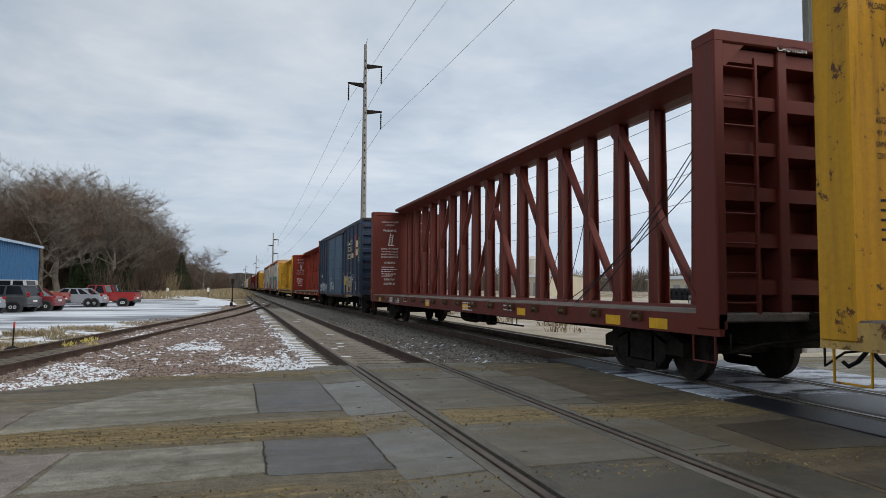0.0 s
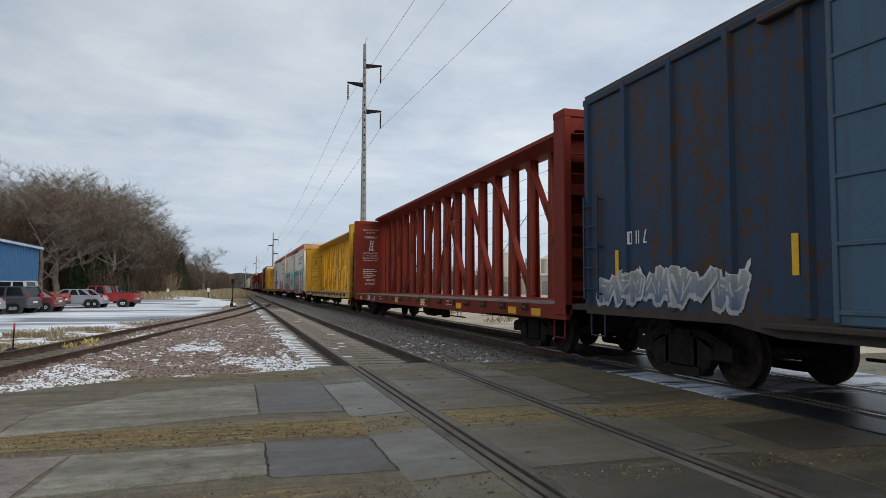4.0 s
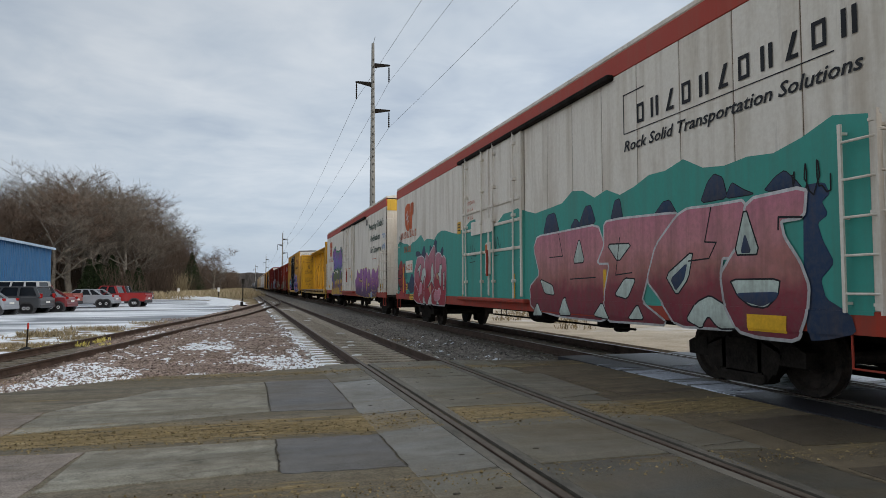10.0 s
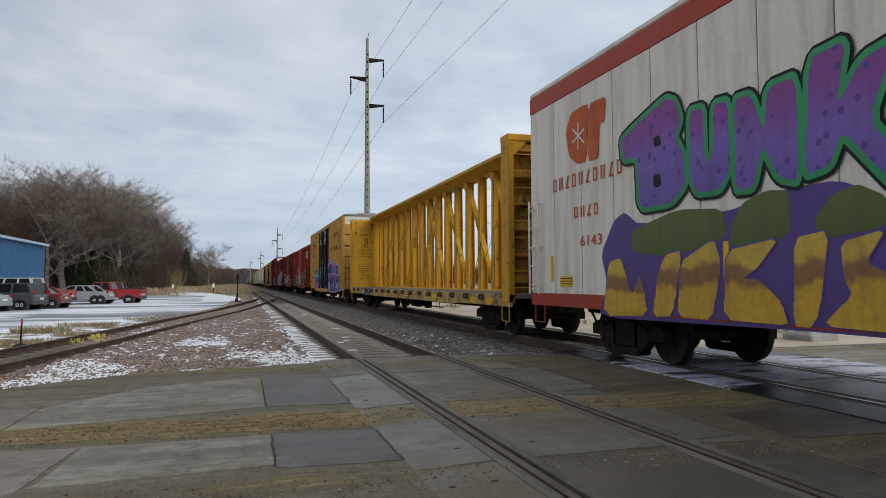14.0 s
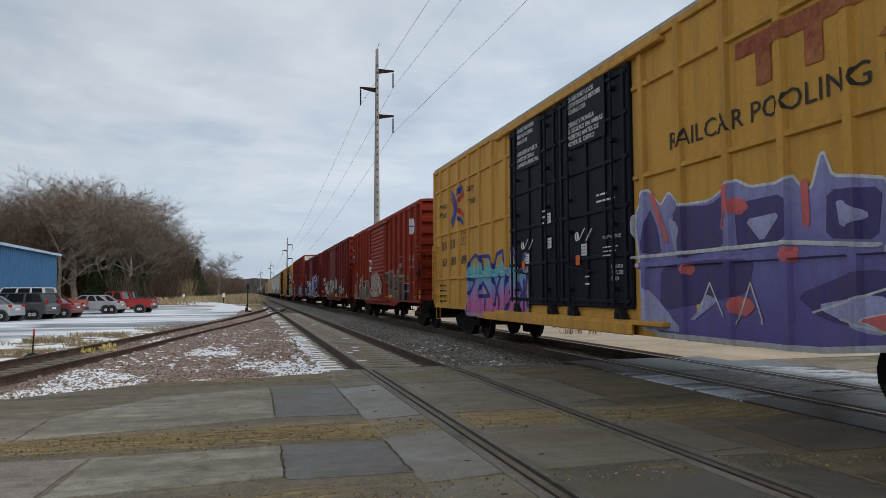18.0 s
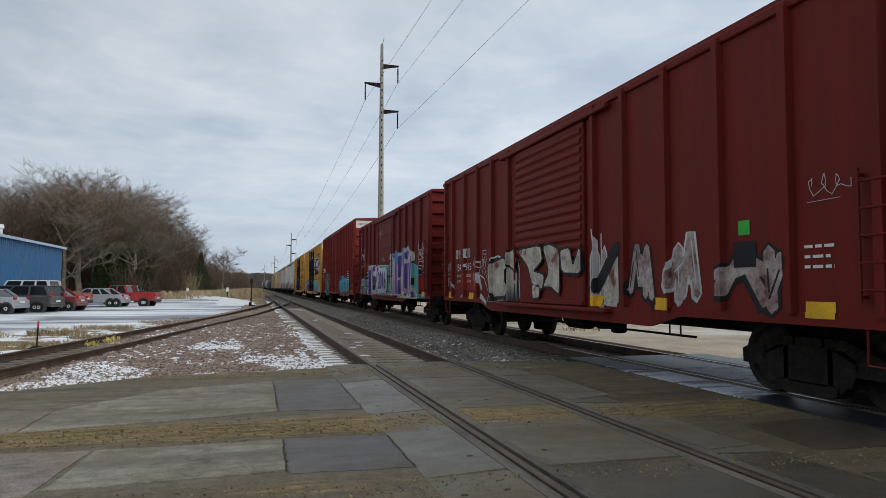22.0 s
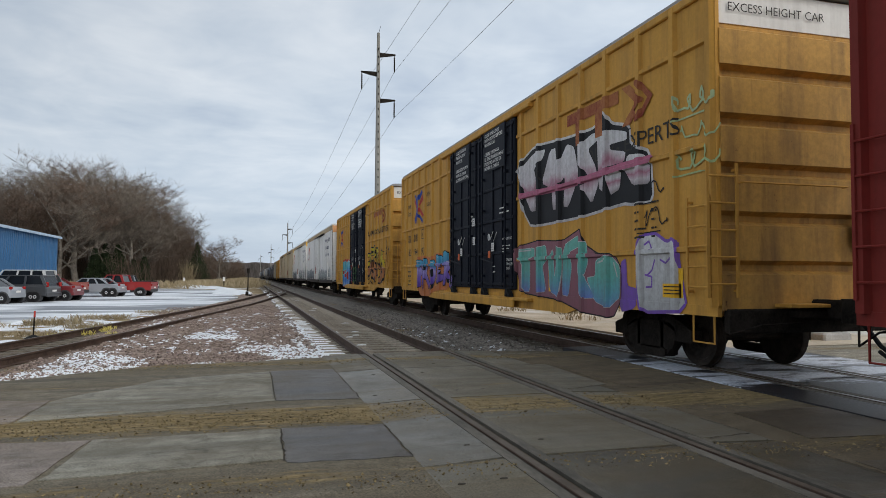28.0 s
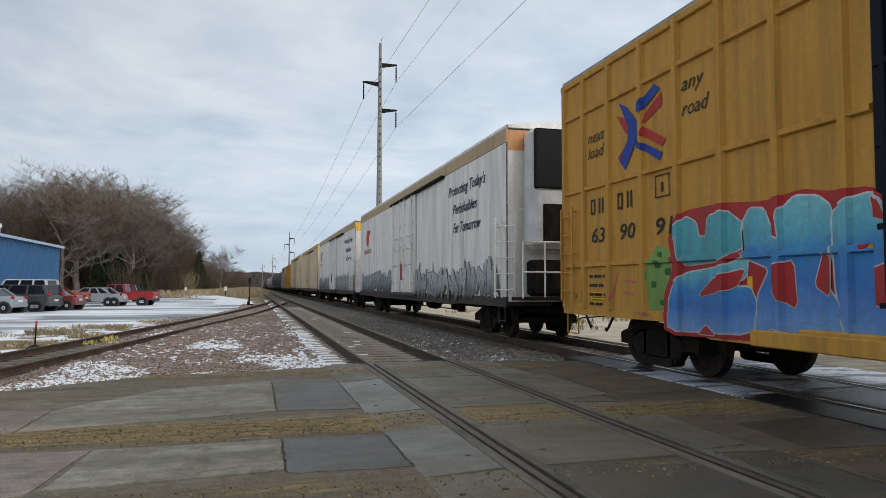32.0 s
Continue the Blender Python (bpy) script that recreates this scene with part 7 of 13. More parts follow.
def cedar(x, y, h, seed):
    rnd = random.Random(seed)
    ob = thing("cedar_tree", "dark green cedar among the bare trees", "tree", at=(x, y, -.4))
    part("trunk", M().tube((0, 0, 0), (0, 0, h), .16, .03, 7), MAT["bark"], ob)
    m = M()
    for _ in range(2600):
        z = h * (.06 + .94 * rnd.random() ** 1.2)
        r = (1 - z / h) * h * .34 * rnd.uniform(.25, 1.1) + .08
        a = rnd.uniform(0, 6.28)
        c = Vector((r * math.cos(a), r * math.sin(a), z))
        u = Vector((rnd.uniform(-1, 1), rnd.uniform(-1, 1), rnd.uniform(-.3, 1))).normalized() * .28
        v = u.orthogonal().normalized() * .10
        m.poly([c, c + u * .5 + v, c + u, c + u * .5 - v])
    part("crown", m, MAT["cedar"], ob, "dense dark needles", fix=False)


for k, (x, y, h) in enumerate(((-19.5, 106, 4.9), (-21.2, 107, 5.6), (-17.8, 108, 4.6), (-16.2, 107, 4.0), (-18.6, 109, 6.2), (-20.4, 110, 6.4), (-15.4, 112, 4.6), (-13.6, 166, 9.0), (-11.4, 163, 9.4), (-14.2, 192, 9))):
    cedar(x, y, h, k)


# ---- far side of the line ----
m = M()
rnd = random.Random(55)
for k in range(1300):
    f = rnd.random()
    x, y = 40 + 560 * f ** .8 + rnd.uniform(-10, 10), 330 - 200 * f + rnd.uniform(-25, 25)
    h = rnd.uniform(8, 15)
    p = Vector((x, y, -.4))
    for _ in range(7):
        d = Vector((rnd.uniform(-.4, .4), rnd.uniform(-.4, .4), 1))
        m.tube(p + d * h * .15, p + d * h * rnd.uniform(.6, 1), .11, .04, 3, cap=False)
        e = p + d * h * .55
        for _q in range(3):
            g = e + Vector((rnd.uniform(-1, 1), rnd.uniform(-1, 1), rnd.uniform(.2, 1))) * h * .28
            m.tube(e, g, .07, .03, 3, cap=False)
tagged(part("far_wood", m, MAT["twig"], fix=False), "grey winter woods on the horizon", "woods", kind="stuff")
hill = M()
pts = [(-400, 900), (-60, 760), (60, 660), (150, 520), (420, 330), (700, 180), (900, -100)]
line = []
for (x0, y0), (x1, y1) in zip(pts, pts[1:]):
    for i in range(40):
        f = i / 40
        line.append((x0 + (x1 - x0) * f, y0 + (y1 - y0) * f))
for i, (x, y) in enumerate(line):
    d = math.hypot(x, y) / 500
    h = d * (9.5 + 3.0 * noise.noise((x * .012, y * .012, 1)) + 1.6 * noise.noise((x * .07, y * .07, 4)) + .8 * noise.noise((x * .3, y * .3, 6)))
    hill.v += [(x, y, -1), (x, y, h), (x + 60 * d, y + 110 * d, h * .9), (x + 60 * d, y + 110 * d, -1)]
for i in range(len(line) - 1):
    k = i * 4
    for j in range(3):
        hill.f.append((k + j, k + j + 1, k + j + 5, k + j + 4))
tagged(part("far_ridge", hill, mottled("far_woods", (.055, .047, .042), (.15, .13, .12), .25, 1.6, 1, .5, .8, stretch=(1, 1, .25))), "low wooded ridge in the distance", "hill", kind="structure")


def shed_at(name, label, x, y, w, d, h, ridge, wallm, roofm, yaw=0, bays=4):
    ob = thing(name, label, "building", at=pose(x, y, -.35, 0, 0, yaw))
    part("wall", M().prism([(-w / 2, 0), (-w / 2, h), (0, h + ridge), (w / 2, h), (w / 2, 0)], "y", -d / 2, d / 2), wallm, ob)
    for s in (-1, 1):
        part("roof", M().prism([(0, h + ridge + .02), (s * (w / 2 + .3), h - .1), (s * (w / 2 + .3), h + .06), (0, h + ridge + .2)], "y", -d / 2 - .3, d / 2 + .3), roofm, ob)
    for k in range(bays):
        y0 = -d / 2 + d * (k + .5) / bays
        part("door", M().box(-w / 2 - .05, -w / 2 + .02, y0 - d / bays * .28, y0 + d / bays * .28, .05, h * .72), plain("shed_door", (.28, .28, .27)), ob, "roller door")
    return ob


cream = paint("cream_cladding", (.55, .50, .38), .03, .2, .1)
shed_at("cream_shed", "long low cream metal shed", 74, 97, 10, 13, 3.4, .5, cream, plain("roof_grey", (.36, .37, .38)))
shed_at("cream_shed", "cream metal workshop beyond the line", 66, 140, 9, 26, 4.2, .6, cream, plain("roof_grey_b", (.4, .4, .4)), 0, 6)
shed_at("grey_shed", "grey metal barn with a pale roof", 103, 90, 14, 18, 3.6, 1.8, paint("grey_cladding", (.26, .28, .30), .03, .2, .1), plain("barn_roof", (.42, .44, .47), .5), 0, 3)
silo = paint("silo_cream", (.58, .55, .47), .05, .25, .1)
for k, (x, y, r, h) in enumerate(((72, 158, 2.0, 9), (77, 160, 2.0, 9), (70, 172, 1.6, 11))):
    ob = thing("silo", "pale round steel silo", "silo", at=(x, y, -.35))
    part("shell", M().lathe([(0, r), (h, r)], "z", 20), silo, ob)
    part("cap", M().lathe([(h, r + .1), (h + 1.0, .3)], "z", 20), silo, ob)
for k in range(15):
    ob = thing("culvert_pipe", "black corrugated culvert pipe in a stack", "pipe", "stacked pipes", (62 + k * .05, 86 - 1.15 * k, .15))
    part("shell", M().lathe([(-2, .38), (-2, .52), (2, .52), (2, .38)], "x", 14), MAT["black"], ob)
for k in range(12):
    ob = thing("culvert_pipe", "black corrugated culvert pipe in a stack", "pipe", "stacked pipes", (62.4 + k * .05, 85.4 - 1.15 * k, 1.05))
    part("shell", M().lathe([(-2, .38), (-2, .52), (2, .52), (2, .38)], "x", 14), MAT["black"], ob)


# ---- poles, wires and the crossing signal ----
MAT["pole_steel"] = mottled("weathered_pole", (.17, .165, .15), (.30, .29, .265), .8, 14, .8, .3, .01, stretch=(1, 1, .3))
MAT["wood_pole"] = mottled("grey_green_pole", (.10, .105, .09), (.20, .205, .18), 1.0, 16, .9, .5, .01, stretch=(4, 4, .25))
MAT["wire"] = plain("wire", (.03, .03, .033), .6)


def power_pole(x, y, top, arms):
    ob = thing("power_pole", "tall weathered steel power pole with three arms", "power pole", "power line", (x, y, -.4))
    part("mast", M().tube((0, 0, 0), (0, 0, top + .4), .42, .17, 10), MAT["pole_steel"], ob)
    m = M()
    for k in range(int(top * 1.1)):
        z = 3.5 + k * .85
        if z < top - 1:
            m.box(-.05, .05, -.47 + .25 * z / top, -.40 + .25 * z / top, z - .1, z + .1)
    tagged(part("step_bolts", m, MAT["steel_dark"], ob), kind="stuff")
    for s, z in arms:
        a = part("arm", M().prism([(s * .15, z + .22), (s * .15, z + .75), (s * 1.95, z + .72), (s * 1.95, z + .58)], "y", -.10, .10), MAT["steel_dark"], ob)
        part("insulator", M().lathe([(z - 1.35, .03)] + [(z - 1.3 + .12 * i, .05 + .05 * (i % 2)) for i in range(15)] + [(z + .55, .03)], "z", 8, (s * 1.85, 0, 0)), MAT["steel_dark"], a)
    part("tip", M().tube((0, 0, top + .3), (.25, 0, top + 1.2), .03, .02, 5), MAT["steel_dark"], ob)


ARMS = [(1, 26.2), (-1, 24.0), (1, 21.0)]
power_pole(13.6, 75, 28.8, ARMS)
power_pole(13.6, -113, 28.8, ARMS)
power_pole(13.6, 263, 21.6, [(s, z - 7.2) for s, z in ARMS])
power_pole(13.6, 470, 22, [(s, z - 7) for s, z in ARMS])
power_pole(9.5, 640, 21, [(s, z - 7) for s, z in ARMS])


def wire(a, b, sag, r=.022, n=22, name="power_wire", lab="thin dark overhead wire"):
    a, b = Vector(a), Vector(b)
    pts = []
    for i in range(n + 1):
        f = i / n
        p = a.lerp(b, f)
        p.z -= sag * 4 * f * (1 - f)
        pts.append(p)
    tagged(part(name, M().path(pts, r, 4), MAT["wire"]), lab, "wire", "overhead wires")


for s, z in ARMS:
    wire((13.6 + s * 1.85, -113, z - 1.7), (13.6 + s * 1.85, 75, z - 1.7), 1.4, .013)
    wire((13.6 + s * 1.85, 75, z - 1.7), (13.6 + s * 1.85, 263, z - 8.9), 2.4, .016)
    wire((13.6 + s * 1.85, 263, z - 8.9), (13.6 + s * 1.85, 470, z - 8.8), 3, .02)
ob = thing("utility_pole", "thick grey-green utility pole behind the crossing signal", "utility pole", at=(14.5, 14.2, -.3))
part("mast", M().tube((0, 0, 0), (0, 0, 12.5), .17, .13, 12), MAT["wood_pole"], ob)
part("cross_arm", M().bbox(-1.1, 1.1, -.07, .07, 11.6, 11.75, .01), MAT["wood_pole"], ob)
part("guy_plate", M().bbox(.15, .36, -.1, .1, 2.6, 3.5, .02), MAT["steel_dark"], ob)
for z, x in ((7.5, 14.4), (6.5, 14.6), (5.4, 14.4), (4.5, 14.5)):
    wire((x, -45, z + .3), (x, 14.2, z), .5, .009)
    wire((x, 14.2, z), (x, 75, z + .3), .7, .009)

sig = thing("crossing_signal", "grey crossing signal mast with crossbuck and red lamps, one lit", "crossing signal", at=pose(13.55, 13.65, -.3, 0, 0, -86))
MAT["mast"] = plain("aluminium_mast", (.42, .43, .41), .5, .5)
part("base", M().bbox(-.45, .45, -.45, .45, 0, .35, .04), mottled("footing", (.22, .21, .2), (.36, .35, .33), 2, 20), sig, "concrete footing")
part("mast", M().tube((0, 0, .3), (0, 0, 5.75), .075, .065, 12).tube((0, 0, .3), (0, 0, .75), .14, .09, 12), MAT["mast"], sig)
part("cross_arm", M().tube((-.75, -.12, 3.5), (.75, -.12, 3.5), .035, .035, 8), MAT["mast"], sig)
part("junction_box", M().bbox(-.2, .2, -.16, .05, 3.95, 4.25, .03), MAT["steel_dark"], sig)
LIT, UNLIT = glow("lamp_lit", (.9, .02, .015), 1.6), glass("lamp_dark", (.07, .005, .005))
for s in (-1, 1):
    for f in (-1, 1):
        lamp = part("lamp_head", M().lathe([(-.02, .05), (-.02, .27), (.0, .27), (.0, .05)], "y", 22, (s * .58, f * .18 - .06, 3.5)), MAT["black"], sig, "round black lamp backing")
        part("lens", M().lathe([(f * .005, .0), (f * .005, .15), (f * .02, .13), (f * .03, .0)], "y", 18, (s * .58, f * .18 - .06 + f * .004, 3.5)), LIT if (s == -1) else UNLIT, lamp)
        m = M()
        for i in range(11):
            a0, a1 = math.pi * i / 10 - 0.05, math.pi * (i + 1) / 10 - .05
            if i < 10:
                y = f * .18 - .06
                p = [(s * .58 + .17 * math.cos(a), 3.5 + .17 * math.sin(a)) for a in (a0, a1)]
                m.poly([(p[0][0], y, p[0][1]), (p[1][0], y, p[1][1]), (p[1][0], y + f * .26, p[1][1]), (p[0][0], y + f * .26, p[0][1])])
        part("hood", m, MAT["black"], lamp)
        m = M().bbox(s * .58 - .1, s * .58 + .1, f * .09 - .11, f * .09 - .01, 3.42, 3.58, .03)
        part("housing", m, MAT["black"], lamp)
part("sign_bracket", M().bbox(-.03, .24, .02, .05, 4.96, 5.04, .008).bbox(.17, .23, .03, .245, 4.96, 5.04, .008), MAT["mast"], sig)
MAT["sign_white"] = mottled("sign_white", (.30, .30, .29), (.52, .52, .50), 3, 20, .6)
for a, word in ((-42, "RAIL      ROAD"), (42, "CROSSING")):
    b = part("crossbuck_blade", M().bbox(-.61, .61, -.012, .012, -.115, .115, .01), MAT["sign_white"], sig, "white crossbuck blade with black letters", pose(.20, .24 - .026 * (a > 0), 5.0, 0, -a, 0))
    me = text_mesh(word, .19, 0, 1.05)
    w = max(v.co.y for v in me.vertices) - min(v.co.y for v in me.vertices)
    me.materials.append(MAT["black_mark"])
    part("letters", me, None, b, "black painted word", pose(-w / 2, -.016, -.068, 0, 0, 90))
part("number_plate", M().bbox(-.13, .13, -.1, -.085, 2.55, 2.85, .01), plain("sign_blue", (.03, .13, .35)), sig, "small blue notice plate")
m = M()
for k in range(3):
    m.poly([(-.1, -.103, 2.78 - .07 * k), (.1, -.103, 2.78 - .07 * k), (.1, -.103, 2.75 - .07 * k), (-.1, -.103, 2.75 - .07 * k)])
part("notice_lines", m, MAT["white_mark"], sig, fix=False)
part("gate_motor", M().bbox(-.2, .22, -.45, -.08, .9, 1.35, .04), MAT["mast"], sig)
part("gate_arm", M().bbox(-.05, .05, -.42, -.36, 1.1, 1.75, .01), MAT["mast"], sig)
case = thing("signal_case", "low pale equipment slab beside the signal", "signal case", at=(15.6, 15.2, -.3))
part("cabinet", M().bbox(-.7, .7, -.4, .4, 0, 1.05, .04), MAT["mast"], case)
part("lid", M().bbox(-.78, .78, -.48, .48, 1.05, 1.12, .02), MAT["mast"], case)

# far road bridge over the line
bridge = thing("road_bridge", "grey concrete road bridge far along the line", "bridge", at=(0, 760, -.3))
part("deck", M().bbox(-140, 60, -5, 5, 5.4, 7.4, .1), plain("bridge_concrete", (.30, .31, .33)), bridge)
for x in (-60, -12, 22):
    part("pier", M().bbox(x - 1, x + 1, -4, 4, 0, 5.4, .1), plain("pier_concrete", (.26, .27, .28)), bridge)


# ---- parked vehicles ----
MAT["tyre"] = plain("tyre_rubber", (.014, .014, .015), .85)
MAT["alloy"] = plain("alloy_rim", (.60, .60, .61), .45, .3)
MAT["window"] = glass("car_window", (.010, .012, .015))
MAT["window"].node_tree.nodes["Principled BSDF"].inputs["Specular IOR Level"].default_value = .22
MAT["tail"] = glass("tail_lamp", (.30, .012, .012))
MAT["bumper"] = plain("bumper_plastic", (.05, .05, .052), .6)


def car_paint(name, c, rough=.28):
    m, w, p = mat(name, rough)
    g = w.noise(w.n("ShaderNodeTexCoord").outputs["Object"], 3.0, 5.0, .6)
    w.link(w.mix(w.math("MULTIPLY", g, .55), c, tuple(x * .55 + .06 for x in c)), p.inputs["Base Color"])
    p.inputs["Coat Weight"].default_value = .5
    return m


def vehicle(name, label, kind, L, W, H, color, x, y, yaw=0):
    """A parked vehicle, its front towards -x of its own space."""
    ob = thing(name, label, "car", "parked vehicles", pose(x - L / 2, y + W / 2, -.29, 0, 0, yaw))
    h = W / 2
    f, r = -L / 2, L / 2
    if kind == "sedan":
        low = [(f, .34), (f + .03, .60), (f + .25, .74), (f + 1.25, .92), (r - .95, 1.0), (r - .12, .98), (r, .78), (r - .02, .34)]
        base, roofp = (f + 1.2, r - .75), (f + 1.95, r - 1.5)
    elif kind == "van":
        low = [(f, .36), (f + .03, .70), (f + .3, .86), (f + 1.0, 1.02), (r - .05, 1.05), (r, .8), (r - .02, .36)]
        base, roofp = (f + .85, r - .04), (f + 1.75, r - .35)
    elif kind == "suv":
        low = [(f, .42), (f + .03, .85), (f + .15, 1.0), (f + 1.3, 1.12), (r - .03, 1.15), (r, .8), (r - .02, .42)]
        base, roofp = (f + 1.3, r - .05), (f + 1.9, r - .25)
    else:
        low = [(f, .46), (f + .03, .85), (f + .15, 1.0), (f + 1.3, 1.10), (r - .02, 1.06), (r, .8), (r - .02, .46)]
        base, roofp = (f + 1.3, r - 2.15), (f + 1.85, r - 2.4)
    beltz = 1.0 if kind == "sedan" else 1.08
    m = M().prism(low, "y", -h, h)
    body = part("body", m, color, ob)
    mod = body.modifiers.new("round", "BEVEL")
    mod.width, mod.segments, mod.limit_method = .07, 2, "ANGLE"
    t = h * .80
    k = M()
    b4 = [(base[0], -h + .05, beltz - .06), (base[1], -h + .05, beltz - .06), (base[1], h - .05, beltz - .06), (base[0], h - .05, beltz - .06)]
    t4 = [(roofp[0], -t, H), (roofp[1], -t, H), (roofp[1], t, H), (roofp[0], t, H)]
    k.v = b4 + t4
    k.f = [(4, 5, 6, 7), (0, 1, 5, 4), (1, 2, 6, 5), (2, 3, 7, 6), (3, 0, 4, 7)]
    cab = part("cabin", k, MAT["window"], ob, "dark tinted windows")
    mod = cab.modifiers.new("round", "BEVEL")
    mod.width, mod.segments, mod.limit_method = .05, 2, "ANGLE"
    part("roof_panel", M().bbox(roofp[0] - .04, roofp[1] + .05, -t - .02, t + .02, H - .05, H + .03, .03), color, ob)
    for s in (-1, 1):
        y0, y1 = s * (h - .05), s * t
        for f in (0.0, .38, .70, 1.0) if kind != "pickup" else (0.0, .5, 1.0):
            lo, hi = base[0] + (base[1] - base[0]) * f, roofp[0] + (roofp[1] - roofp[0]) * f
            wd = .06 if 0 < f < 1 else (.05 if f == 0 else .10)
            part("pillar", M().prism([(lo - wd, beltz - .06), (lo + wd, beltz - .06), (hi + wd, H), (hi - wd, H)], "y", -.02, .02), color, ob, at=Matrix.Translation((0, (y0 + y1) / 2 + s * .012, 0)) @ Matrix(((1, 0, 0, 0), (0, 1, (y1 - y0) / (H - beltz + .06), -(y1 - y0) / (H - beltz + .06) * (H + beltz - .06) / 2), (0, 0, 1, 0), (0, 0, 0, 1))))
        part("belt_line", M().box(base[0] + .05, base[1] - .05, s * (h - .045) - .012, s * (h - .045) + .012, beltz - .10, beltz + .03), color, ob)
    if kind == "pickup":
        a, b = base[1] + .05, r - .03
        m = M().box(a, b, -h, -h + .08, 1.0, 1.16).box(a, b, h - .08, h, 1.0, 1.16).box(b - .06, b, -h, h, 1.0, 1.16).box(a, b, -h + .08, h - .08, .98, 1.02)
        part("bed_rail", m, color, ob)
    for wx in (f + .85, r - .95):
        for s in (-1, 1):
            c = (wx, s * (h - .11), .33)
            part("wheel_arch", M().lathe([(-.12, .0), (-.12, .40), (.125, .40), (.125, .0)], "y", 20, c), MAT["bumper"], ob)
            wh = part("wheel", M().lathe([(-.12, .20), (-.12, .30), (-.10, .33), (.10, .33), (.13, .30), (.13, .20)] if s > 0 else [(.12, .20), (.12, .30), (.10, .33), (-.10, .33), (-.135, .30), (-.135, .20)], "y", 20, c), MAT["tyre"], ob)
            part("rim", M().lathe([(s * .10, .0), (s * .137, .06), (s * .130, .23), (s * .09, .235)], "y", 16, c), MAT["alloy"], wh)
    for s in (-1, 1):
        part("tail_light", M().bbox(r - .10, r + .015, s * (h - .16) - .12, s * (h - .16) + .12, .84 if kind != "van" else .95, 1.0 if kind != "van" else 1.25, .02), MAT["tail"], ob, "red tail light")
        part("headlight", M().bbox(f - .015, f + .12, s * (h - .25) - .2, s * (h - .25) + .2, .62, .78, .02), glass("lamp_clear", (.4, .4, .4)), ob)
        part("mirror", M().bbox(base[0] + .25, base[0] + .38, s * (h + .09) - .09, s * (h + .09) + .09, beltz - .02, beltz + .12, .02), color, ob)
    for e in (f - .03, r - .09):
        part("bumper", M().bbox(e, e + .12, -h + .03, h - .03, .34, .58, .03), MAT["bumper"] if kind == "pickup" else color, ob)
    part("licence_plate", M().box(r + .012, r + .02, -.26, .26, .64, .76), MAT["white_mark"], ob)
    return ob


C_SILVER, C_GREY, C_RED = car_paint("silver_paint", (.30, .32, .35)), car_paint("grey_paint", (.045, .048, .053)), car_paint("crimson_paint", (.17, .012, .016))
C_WHITE, C_PICK, C_ORANGE, C_DARK = car_paint("white_paint", (.62, .62, .61)), car_paint("red_paint", (.30, .015, .014)), car_paint("faded_red_paint", (.34, .075, .05)), car_paint("dark_paint", (.025, .027, .03))
vehicle("sedan", "silver sedan parked on the snowy lot", "sedan", 4.6, 1.8, 1.45, C_SILVER, -13.2, 45.6, -11)
vehicle("minivan", "dark grey minivan parked on the snowy lot", "van", 5.1, 1.95, 1.66, C_GREY, -11.95, 48.4, -12)
vehicle("sedan", "dark red sedan parked on the snowy lot", "sedan", 4.7, 1.8, 1.45, C_RED, -11.05, 50.6, -10)
vehicle("sport_utility_car", "white sport utility car behind the minivan", "suv", 4.9, 1.9, 2.05, C_WHITE, -14.0, 56.0, -9)
vehicle("pickup_truck", "faded red pickup truck in the lot", "pickup", 5.3, 1.9, 1.75, C_ORANGE, -12.2, 57.6, -9)
vehicle("sedan", "silver sedan with alloy wheels in the lot", "sedan", 4.7, 1.8, 1.45, C_SILVER, -9.78, 59.6, -10)
vehicle("pickup_truck", "bright red pickup truck in the lot", "pickup", 5.3, 1.9, 1.72, C_PICK, -7.62, 61.2, -9)
vehicle("sedan", "dark sedan in the lot's back row", "sedan", 4.6, 1.8, 1.42, C_DARK, -11.8, 68, 0)
vehicle("pickup_truck", "dark pickup truck in the lot's back row", "pickup", 5.2, 1.9, 1.7, C_DARK, -9.2, 76, 0)
vehicle("pickup_truck", "red truck parked beyond the main line", "pickup", 5.3, 1.9, 1.75, C_PICK, 44, 34, 90)
vehicle("sport_utility_car", "white car parked beyond the main line", "suv", 4.7, 1.9, 1.7, C_WHITE, 52, 50, 80)
vehicle("sedan", "dark car parked beyond the main line", "sedan", 4.6, 1.8, 1.45, C_DARK, 50, 60, 80)


# ---- lettering, emblems and graffiti on the cars ----
K, WH = MAT["black_mark"], MAT["white_mark"]
CREAM = plain("cream_lettering", (.62, .58, .38))
ORANGE = plain("orange_lettering", (.50, .095, .02))
RED = plain("red_emblem", (.42, .04, .03))
BLUE = plain("blue_emblem", (.02, .055, .30))
DKRED = mottled("dark_red_emblem", (.22, .04, .025), (.42, .17, .06), 1.4, 12, .7)
GREEN = plain("green_sticker", (.05, .42, .06))
BLK = plain("black_spray", (.012, .012, .014))
NAVY = spray("navy_spray", [(0, (.012, .03, .07)), (1, (.02, .05, .12))])
WSPRAY = spray("white_spray", [(0, (.42, .42, .42)), (1, (.66, .66, .66))])
LIME = spray("lime_spray", [(0, (.38, .50, .22)), (1, (.45, .55, .30))])


def rect(sk, name, y0, y1, z0, z1, material, label="", off=.006):
    return sk.put(name, M().poly([(0, y0, z0), (0, y1, z0), (0, y1, z1), (0, y0, z1)]), material, off, label)


